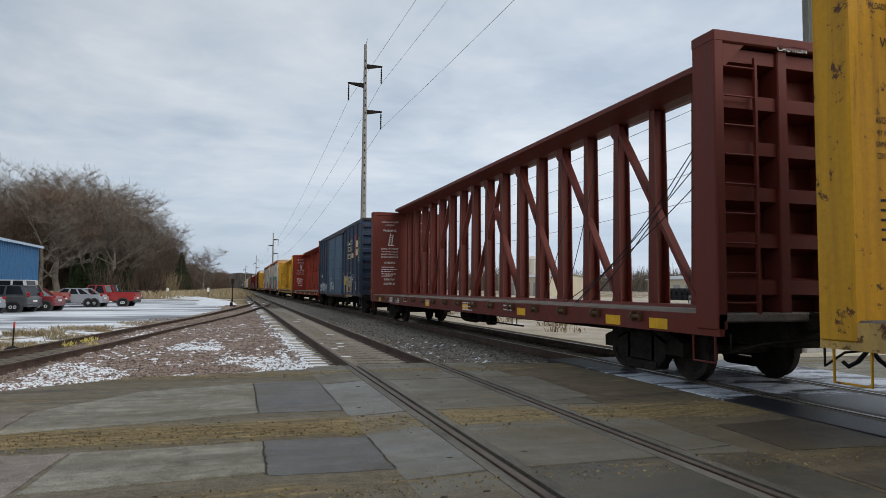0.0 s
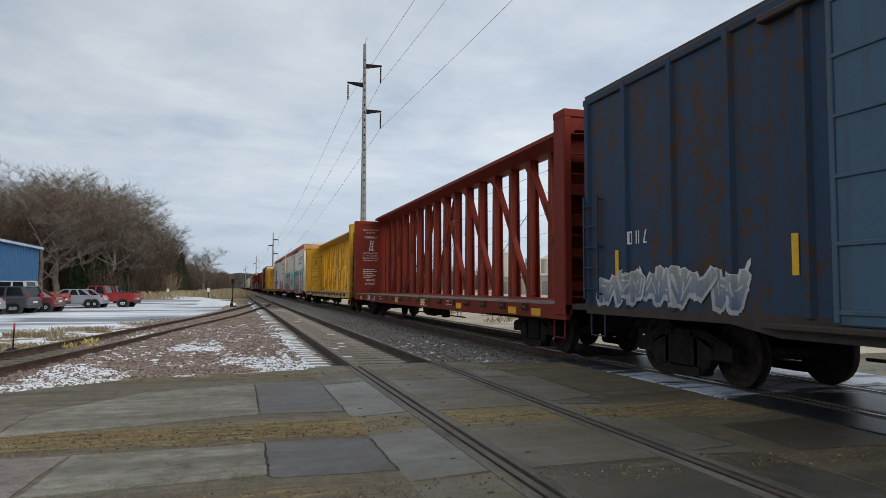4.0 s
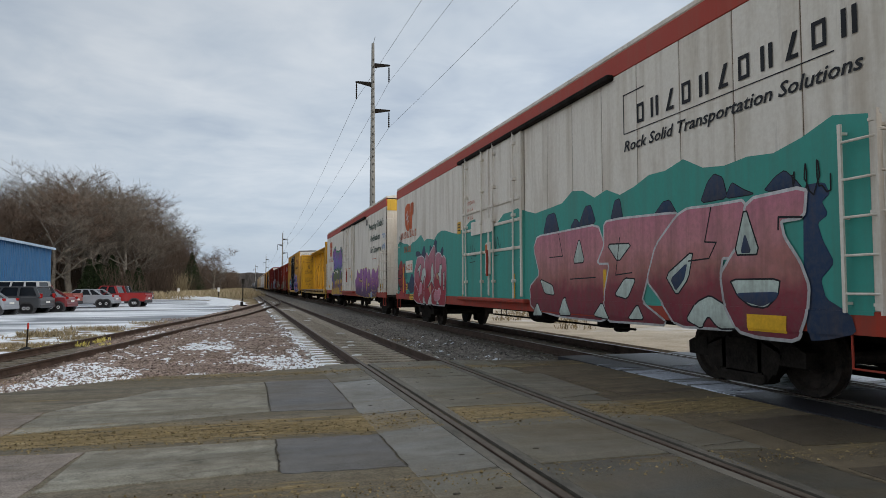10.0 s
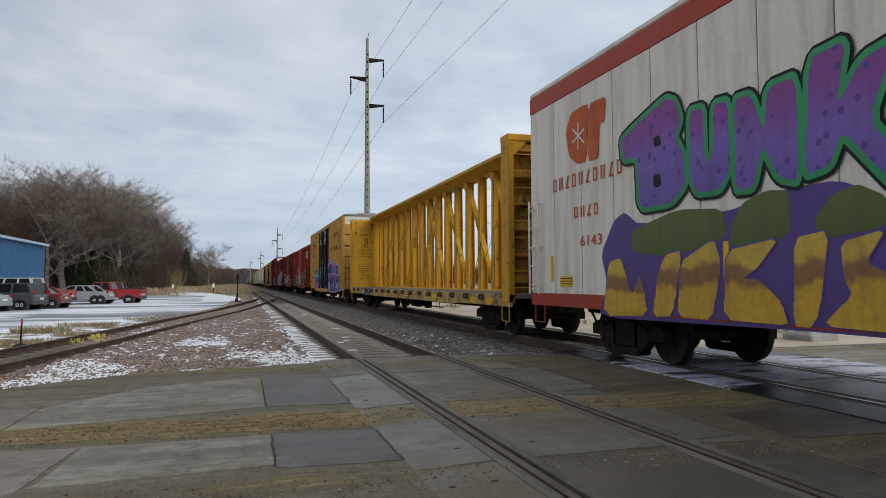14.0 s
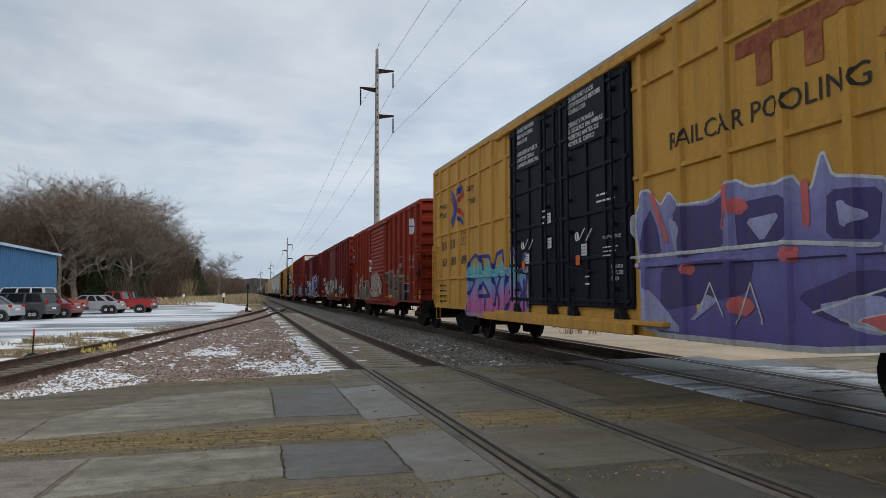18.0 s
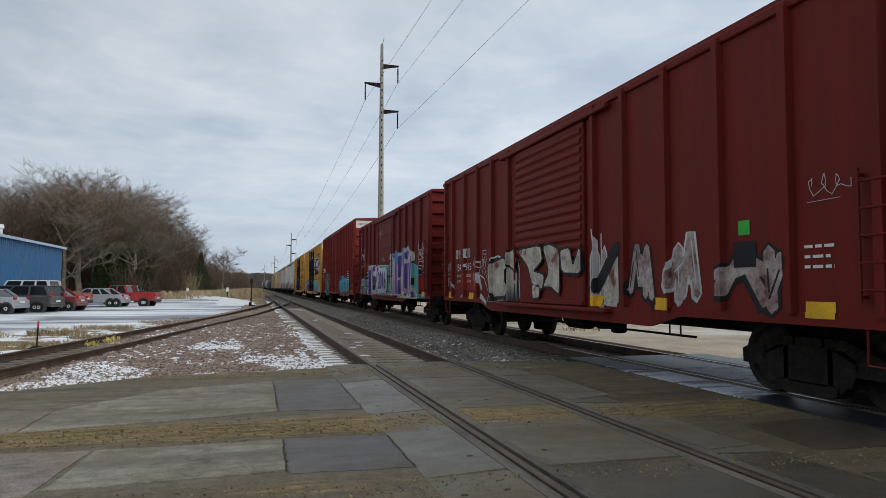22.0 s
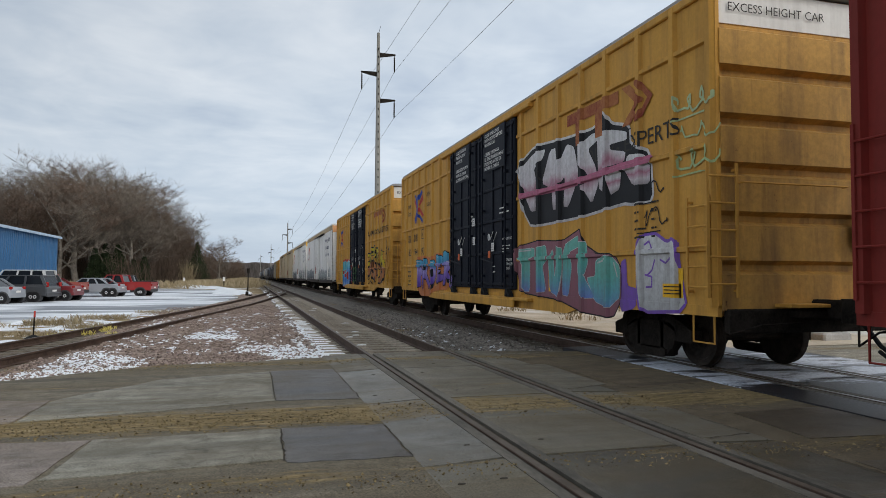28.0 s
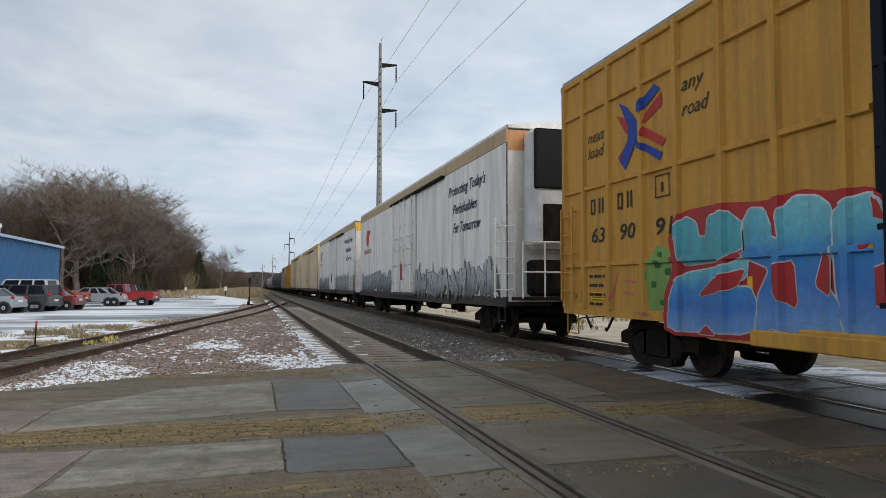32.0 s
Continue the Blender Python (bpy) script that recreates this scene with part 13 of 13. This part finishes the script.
sprayed(sk, [(-5.14, 2.41), (-5.58, 2.6), (-5.79, 2.41), (-5.36, 2.31), (-5.11, 1.04), (-5, 1.64)], deepp, WSPRAY, 0.014, 0.0135, "purple stroke of a tall letter")
sprayed(sk, [(-5.54, 1.29), (-5.92, 1.04), (-6.28, 0.88), (-5.65, 0.88)], deepp, WSPRAY, 0.014, 0.0135, "purple stroke of a tall letter")
sprayed(sk, [(-1.96, 0.96), (-2.95, 0.88), (-3.71, 0.88), (-1.95, 0.88)], deepp, WSPRAY, 0.014, 0.0135, "purple stroke of a tall letter")
sprayed(sk, [(-4.09, 0.88), (-4.62, 0.88), (-5.08, 0.88), (-4.17, 0.88)], deepp, WSPRAY, 0.014, 0.0135, "purple stroke of a tall letter")
sprayed(sk, [(-2.16, 2.62), (-2.3, 2.79), (-2.65, 2.79), (-2.88, 2.61), (-2.83, 2.24), (-2.38, 2.21), (-2.23, 2.42)], AZURE, AZURE, 0.02, 0.018, "blue splash over the letters", name="graffiti_cloud")
sprayed(sk, [(-3.81, 2.86), (-4.46, 2.8), (-4.41, 2.37), (-4.13, 2.1), (-3.89, 2.15), (-3.77, 2.56)], AZURE, AZURE, 0.02, 0.018, "blue splash over the letters", name="graffiti_cloud")
stroke(sk, [(-1.75, 0.92), (-2.84, 0.94), (-3.9, 0.93), (-5.39, 0.95)], WSPRAY, 0.09, 0.018, "white stroke along the sill")
stroke(sk, [(-2.02, 0.9), (-2.26, 0.89)], deepp, 0.085, 0.0195, "purple check on the stroke")
stroke(sk, [(-2.6, 0.92), (-2.81, 0.91)], deepp, 0.085, 0.0195, "purple check on the stroke")
stroke(sk, [(-3.12, 0.93), (-3.32, 0.93)], deepp, 0.085, 0.0195, "purple check on the stroke")
stroke(sk, [(-3.6, 0.95), (-3.78, 0.94)], deepp, 0.085, 0.0195, "purple check on the stroke")
stroke(sk, [(-4.09, 0.96), (-4.25, 0.96)], deepp, 0.085, 0.0195, "purple check on the stroke")
stroke(sk, [(-4.53, 0.98), (-4.69, 0.97)], deepp, 0.085, 0.0195, "purple check on the stroke")
stroke(sk, [(-4.94, 0.99), (-5.08, 0.98)], deepp, 0.085, 0.0195, "purple check on the stroke")
sprayed(sk, [(1.28, 2.11), (-0.95, 2.13), (-1.03, 1.05), (1.41, 1.01)], WSPRAY, WSPRAY, 0.03, 0.055, "white ground of the sprayed year", name="graffiti_ground")
sprayed(sk, [(-6.79, 1.69), (-7.35, 1.68), (-7.36, 1.19), (-6.8, 1.21)], P["red9"], P["red9"], 0.004, 0.012, "repainted red data patch", name="patch_plate")
sprayed(sk, [(-6.87, 1.91), (-7.3, 1.89), (-7.3, 1.72), (-6.88, 1.73)], BLK, BLK, 0.004, 0.012, "black data panel", name="data_panel")
stroke(sk, [(-6.61, 2.78), (-6.96, 2.8), (-6.93, 2.62)], PINKW, 0.035, 0.012, "pale pink sprayed scrawl")
stroke(sk, [(-6.99, 2.91), (-7.01, 2.62), (-7.16, 2.62), (-7.2, 2.85)], PINKW, 0.035, 0.012, "pale pink sprayed scrawl")
stroke(sk, [(-7.24, 2.85), (-7.32, 2.62), (-7.44, 2.77)], PINKW, 0.035, 0.012, "pale pink sprayed scrawl")
stroke(sk, [(-6.69, 2.54), (-6.85, 2.63), (-6.91, 2.32), (-7.02, 2.56), (-7.08, 2.31)], PINKW, 0.035, 0.012, "pale pink sprayed scrawl")
stroke(sk, [(-7.19, 2.55), (-7.18, 2.34), (-7.38, 2.33)], PINKW, 0.035, 0.012, "pale pink sprayed scrawl")
stroke(sk, [(-7.18, 2.46), (-7.36, 2.46)], PINKW, 0.035, 0.012, "pale pink sprayed scrawl")
stroke(sk, [(-7.01, 2.3), (-6.78, 2.21), (-6.91, 2.1), (-7.06, 2.2)], PINKW, 0.035, 0.012, "pale pink sprayed scrawl")
stroke(sk, [(-7.11, 2.27), (-7.17, 2.11), (-7.29, 2.28)], PINKW, 0.035, 0.012, "pale pink sprayed scrawl")
stroke(sk, [(-7.48, 2.18), (-7.31, 2.21), (-7.45, 2.06), (-7.28, 2.02)], PINKW, 0.035, 0.012, "pale pink sprayed scrawl")
stroke(sk, [(-6.96, 2.06), (-7.41, 1.97)], PINKW, 0.035, 0.012, "pale pink sprayed scrawl")
sk = SK[11]
sprayed(sk, [(6.8, 1.72), (5.52, 1.75), (4.71, 1.66), (4.77, 0.97), (6.11, 0.88), (6.75, 0.91)], MOSSB, MOSSB, 0.01, 0.004, "dull green and blue sprayed patch", name="graffiti_cloud")
sprayed(sk, [(5.14, 2.1), (4.89, 2.34), (4.42, 2.32), (3.92, 2.35), (3.25, 2.37), (2.55, 2.33), (2.28, 2.23), (1.87, 2.34), (1.39, 2.31), (0.98, 2.18), (1, 0.88), (2.22, 0.88), (2.9, 0.88), (4.2, 0.88), (4.73, 0.88), (5.01, 0.97), (5.11, 1.21), (4.9, 1.44)], lavw, WSPRAY, 0.02, 0.006, "white and lavender ground of the letters", name="graffiti_ground")
sprayed(sk, [(4.74, 2.26), (4.37, 2.31), (4.3, 0.99), (4.63, 0.89), (4.7, 1.3), (5.01, 1.08), (5.17, 1.21), (4.9, 1.44), (4.71, 1.48)], deepp, WSPRAY, 0.02, 0.011, "purple graffiti letter")
sprayed(sk, [(4.35, 1.46), (4.02, 1.48), (4, 2.14), (3.75, 2.09), (3.81, 1.22), (3.56, 0.88), (4.08, 0.88), (3.98, 1.22), (4.01, 1.35), (4.31, 1.32)], deepp, WSPRAY, 0.02, 0.012, "purple graffiti letter")
sprayed(sk, [(3.84, 2.28), (3.52, 2.28), (3.32, 1.76), (3.08, 2.32), (2.54, 2.28), (3.13, 1.42), (3.08, 0.88), (3.23, 0.88), (3.5, 0.88), (3.37, 1.42)], deepp, WSPRAY, 0.02, 0.014, "purple graffiti letter")
sprayed(sk, [(2.93, 1.83), (2.75, 1.87), (2.62, 1.77), (2.34, 1.71), (2.36, 1.32), (2.64, 1.09), (2.89, 1.22)], deepp, WSPRAY, 0.02, 0.012, "purple graffiti letter")
sprayed(sk, [(2.29, 1.74), (2.17, 2.17), (1.87, 2.29), (1.4, 2.2), (1.14, 2.05), (1.14, 1.83), (1.4, 1.97), (1.78, 2.13), (2.08, 1.94), (2.03, 1.61), (1.8, 1.47), (1.52, 1.51), (1.52, 1.4), (1.95, 1.23), (2.16, 0.98), (2.05, 0.88), (1.14, 0.88), (1.15, 0.88), (2.17, 0.88), (2.3, 0.89), (2.2, 1.24), (2.03, 1.36), (2.25, 1.53)], deepp, WSPRAY, 0.02, 0.013, "purple graffiti letter")
sprayed(sk, [(1.89, 0.91), (1.43, 1.21), (1.44, 0.88)], COBALT, COBALT, 0.01, 0.0165, "cobalt blue wedge in the letters", name="letter_shade")
sprayed(sk, [(2.12, 1.65), (1.98, 1.73), (1.85, 1.69), (1.94, 1.58)], COBALT, COBALT, 0.01, 0.0165, "cobalt blue spot in the letters", name="letter_shade")
sprayed(sk, [(3.03, 1.69), (2.4, 1.74), (2.35, 1.31), (3.01, 1.31)], PLATE, MAT["steel_dark"], 0.02, 0.02, "dull steel patch plate", name="patch_plate")
sprayed(sk, [(5.57, 2.03), (4.73, 2.01), (4.7, 1.68), (5.56, 1.69)], BLK, BLK, 0.004, 0.01, "black number patch", name="number_patch")
sprayed(sk, [(5.56, 2.47), (4.69, 2.45), (4.68, 2.05), (5.56, 2.06)], P["red9"], P["red9"], 0.004, 0.01, "repainted red patch", name="patch_plate")
stroke(sk, [(6.77, 1.19), (6.6, 1.46), (6.48, 1.09), (6.32, 1.46), (6.23, 1.07)], WSPRAY, 0.03, 0.012, "white sprayed scrawl")
stroke(sk, [(6.16, 1.36), (5.98, 1.29), (6.1, 1.04), (5.87, 1.01)], WSPRAY, 0.03, 0.012, "white sprayed scrawl")
stroke(sk, [(7.45, 1.4), (7.43, 1.04), (7.16, 1.08)], WSPRAY, 0.03, 0.012, "white sprayed scrawl")
stroke(sk, [(6.97, 2.48), (6.8, 2.08), (6.59, 2.37), (6.46, 2.06), (6.36, 2.39)], WSPRAY, 0.03, 0.012, "white sprayed scrawl")
stroke(sk, [(6.92, 3), (6.58, 3.15), (6.58, 2.95)], WSPRAY, 0.03, 0.012, "white sprayed scrawl")
stroke(sk, [(6.45, 3.2), (6.32, 2.95)], WSPRAY, 0.03, 0.012, "white sprayed scrawl")
stroke(sk, [(6.22, 3.3), (6.17, 2.96)], WSPRAY, 0.03, 0.012, "white sprayed scrawl")
stroke(sk, [(6.32, 3.28), (5.95, 3.28)], WSPRAY, 0.03, 0.012, "white sprayed scrawl")
stroke(sk, [(7.5, 4.33), (7.27, 3.91), (7.12, 4.24)], WSPRAY, 0.03, 0.012, "white sprayed scrawl")
stroke(sk, [(7.2, 3.65), (6.77, 3.95), (6.64, 3.58)], WSPRAY, 0.03, 0.012, "white sprayed scrawl")
stroke(sk, [(6.72, 2.66), (6.72, 2.83), (6.45, 2.87), (6.46, 2.6)], WSPRAY, 0.03, 0.012, "white sprayed scrawl")
stroke(sk, [(6.33, 2.62), (6.3, 2.84), (6.08, 2.72)], WSPRAY, 0.03, 0.012, "white sprayed scrawl")
sk = SK[12]
sprayed(sk, [(7.02, 1.05), (6.97, 1.46), (6.65, 2.16), (6.09, 2.29), (5.73, 2.31), (5.39, 2.25), (4.98, 2.31), (4.51, 2.36), (4.14, 2.23), (4.12, 0.6), (6.41, 0.67), (6.99, 0.79)], SMOKE, SMOKE, 0.02, 0.004, "grey smoke behind the letters", name="graffiti_ground")
stroke(sk, [(6.65, 2.13), (6.03, 2.28), (5.73, 2.29), (5.45, 2.12)], AZURE, 0.06, 0.006, "blue spray line")
stroke(sk, [(4.99, 2.25), (4.51, 2.26)], AZURE, 0.06, 0.006, "blue spray line")
sprayed(sk, [(6.65, 2.06), (6.36, 2.1), (6.4, 1.16), (6.32, 1.44), (6.2, 2.07), (5.94, 2.17), (5.95, 1.08), (6.08, 0.76), (6.31, 0.65), (6.92, 0.79), (6.96, 1.13), (6.53, 1.05)], cyanb, BLK, 0.05, 0.011, "cyan graffiti letter with a black edge", lines=[[(6.59, 2), (6.47, 2.05)], [(6.86, 1.06), (6.68, 0.99)], [(6.01, 2.12), (5.99, 1.72)]], ink=WSPRAY, w=0.03)
sprayed(sk, [(5.78, 1.61), (5.6, 1.81), (4.99, 1.77), (4.97, 0.97), (5.13, 0.76), (5.82, 1.02)], cyanb, BLK, 0.05, 0.013, "cyan graffiti letter with a black edge", cuts=[[(5.47, 1.47), (5.33, 1.53), (5.15, 1.26), (5.24, 1.1), (5.43, 1.14)]], cut=PEACH, lines=[[(5.72, 1.59), (5.57, 1.76)]], ink=WSPRAY, w=0.03)
sprayed(sk, [(6.01, 1.07), (5.8, 0.94), (5.42, 0.91), (5.3, 0.6), (6.06, 0.6)], cyanb, BLK, 0.05, 0.015, "cyan graffiti letter with a black edge")
sprayed(sk, [(4.94, 1.98), (4.63, 2.05), (4.46, 1.97), (4.23, 1.62), (4.35, 0.6), (5.03, 0.76), (4.99, 0.93)], cyanb, BLK, 0.05, 0.017, "cyan graffiti letter with a black edge", cuts=[[(4.68, 1.65), (4.53, 1.71), (4.51, 1.11), (4.66, 1.1)]], cut=PEACH)
sprayed(sk, [(5.59, 1.96), (5.4, 1.99), (5.19, 1.95), (5.01, 1.99), (4.99, 1.74), (5.63, 1.82)], VIOL2, BLK, 0.03, 0.012, "violet top of a letter")
sprayed(sk, [(5.92, 1.72), (5.8, 1.94), (5.65, 1.9), (5.78, 1.66), (5.84, 1.35)], PEACH, BLK, 0.01, 0.009, "peach gap between the letters", name="letter_shine")
stroke(sk, [(5.5, 2.26), (5.39, 2.2), (5.31, 2.28)], WSPRAY, 0.03, 0.012, "white sprayed scrawl")
stroke(sk, [(5.31, 2.24), (5.3, 2.11)], WSPRAY, 0.03, 0.012, "white sprayed scrawl")
stroke(sk, [(5.24, 2.25), (5.21, 2.12), (5.11, 2.23)], WSPRAY, 0.03, 0.012, "white sprayed scrawl")
stroke(sk, [(5.36, 2.35), (5.26, 2.36), (5.18, 2.28)], WSPRAY, 0.03, 0.012, "white sprayed scrawl")
stroke(sk, [(8.34, 2.09), (7.99, 2.1)], WSPRAY, 0.03, 0.012, "white sprayed scrawl")
stroke(sk, [(8.34, 1.98), (7.94, 1.98)], WSPRAY, 0.03, 0.012, "white sprayed scrawl")
stroke(sk, [(8.4, 1.86), (7.92, 1.84)], WSPRAY, 0.03, 0.012, "white sprayed scrawl")
stroke(sk, [(8.45, 1.77), (8, 1.72)], WSPRAY, 0.03, 0.012, "white sprayed scrawl")
stroke(sk, [(7.53, 2.06), (7.35, 2.1), (7.19, 2.01), (6.95, 2.08)], WSPRAY, 0.03, 0.012, "white sprayed scrawl")
stroke(sk, [(7.55, 1.89), (7.19, 1.92), (6.92, 1.89)], WSPRAY, 0.03, 0.012, "white sprayed scrawl")
stroke(sk, [(7.54, 1.78), (6.88, 1.77)], WSPRAY, 0.03, 0.012, "white sprayed scrawl")
stroke(sk, [(7.46, 1.37), (7.38, 1.15), (7.25, 1.34), (7.13, 1.13), (7.05, 1.31)], WSPRAY, 0.03, 0.012, "white sprayed scrawl")
stroke(sk, [(7.43, 1.04), (7.34, 0.94), (7.22, 1.07)], WSPRAY, 0.03, 0.012, "white sprayed scrawl")
sk = SK[2]
sprayed(sk, [(-2.96, 1.86), (-3.62, 1.93), (-3.68, 1.65), (-3.35, 1.6), (-3.33, 1.31), (-3.62, 1.19), (-3.56, 0.96), (-3.1, 1), (-3.01, 1.43)], tanf, WSPRAY, 0.028, 0.008, "cream and tan graffiti letter with a pale edge")
sprayed(sk, [(-3.77, 1.88), (-4.05, 1.9), (-4.12, 1.09), (-3.8, 1.02)], tanf, WSPRAY, 0.028, 0.008, "cream and tan graffiti letter with a pale edge")
sprayed(sk, [(-4.17, 1.89), (-4.53, 1.89), (-4.5, 1.63), (-4.33, 1.48), (-4.5, 1.37), (-4.46, 1.06), (-4.17, 1.04)], tanf, WSPRAY, 0.028, 0.008, "cream and tan graffiti letter with a pale edge")
sprayed(sk, [(-4.58, 1.72), (-5.06, 1.87), (-5.08, 1.69), (-4.79, 1.57), (-5.06, 1.46), (-5.07, 1.09), (-4.61, 1.07)], tanf, WSPRAY, 0.028, 0.008, "cream and tan graffiti letter with a pale edge")
sprayed(sk, [(-5.17, 1.79), (-5.58, 1.84), (-5.71, 1.73), (-5.5, 1.54), (-5.5, 1.16), (-5.33, 1.02), (-5.16, 1.16)], tanf, WSPRAY, 0.028, 0.008, "cream and tan graffiti letter with a pale edge")
sprayed(sk, [(-3.31, 0.86), (-4.87, 0.91), (-5.96, 0.86), (-5.91, 0.8), (-3.3, 0.8)], tanf, tanf, 0.01, 0.006, "tan spray along the sill", name="graffiti_cloud")
stroke(sk, [(1.44, 1.85), (1.88, 1.51)], WSPRAY, 0.03, 0.05, "white sprayed scrawl")
stroke(sk, [(1.77, 1.86), (1.66, 1.46)], WSPRAY, 0.03, 0.05, "white sprayed scrawl")
stroke(sk, [(1.22, 1.84), (1.11, 1.5)], WSPRAY, 0.03, 0.05, "white sprayed scrawl")
stroke(sk, [(0.91, 1.79), (0.52, 1.82), (0.82, 1.49)], WSPRAY, 0.03, 0.05, "white sprayed scrawl")
stroke(sk, [(-2.91, 2.06), (-3.33, 2)], WSPRAY, 0.03, 0.05, "white sprayed scrawl")
stroke(sk, [(-4.42, 2.01), (-4.67, 2.07), (-4.58, 1.89)], WSPRAY, 0.03, 0.05, "white sprayed scrawl")
stroke(sk, [(-5.25, 2), (-5.46, 2.1), (-5.52, 1.97)], WSPRAY, 0.03, 0.05, "white sprayed scrawl")
stroke(sk, [(-6.04, 1.58), (-6.09, 1.75), (-6.2, 1.48)], WSPRAY, 0.03, 0.05, "white sprayed scrawl")
stroke(sk, [(-6.58, 0.98), (-6.69, 1.03), (-6.66, 0.89)], WSPRAY, 0.03, 0.05, "white sprayed scrawl")
stroke(sk, [(-6.75, 1.03), (-6.87, 1)], WSPRAY, 0.03, 0.05, "white sprayed scrawl")
words(SK[11], "2016", 1.16, 1.20, 1.12, DEEPB, 0, 1.95, "blue sprayed year on white", .02, 0, .075)

# names of the panels at the cars' leading ends
for k, s, z in ((8, "EXCESS HEIGHT CAR", 4.84), (13, "EXCESS HEIGHT CAR", 4.84), (14, "EXCESS HEIGHT CAR", 4.84), (12, "EXCESS HEIGHT CAR", 5.0), (6, "NO RUNNING BOARD", 4.68), (5, "NO RUNNING BOARD", 4.68), (15, "NO RUNNING BOARD", 4.68)):
    L, c = span(k)
    for zz, t in ((z, s),):
        me = text_mesh(t, .17)
        me.materials.append(TX)
        part("lettering", me, None, SK[k].car, "small black words on the end panel", pose(-1.35 if k in (8, 12, 13, 14) else -.6, -L / 2 + (.068 if k in (8, 12, 13, 14) else -.016), zz, 0, 0, 90))


# ---- what moves ----
def motions():
    times = [0.5 * k for k in range(65)]
    for ob, y0 in CARS:
        walk(ob, [(t, pose(MAIN_X, y0 - run(t), BODY_Z)) for t in times])
    step = 1 / 15
    rows = [(k * step, pose(0, 0, 0, math.degrees(run(k * step) / .457) % 360)) for k in range(481)]
    first = SPIN[0]
    walk(first, rows)
    for w in SPIN[1:]:
        w.rotation_mode = "QUATERNION"
        keys = w.animation_data_create()
        keys.action = first.animation_data.action
        keys.action_slot = first.animation_data.action_slot


motions()
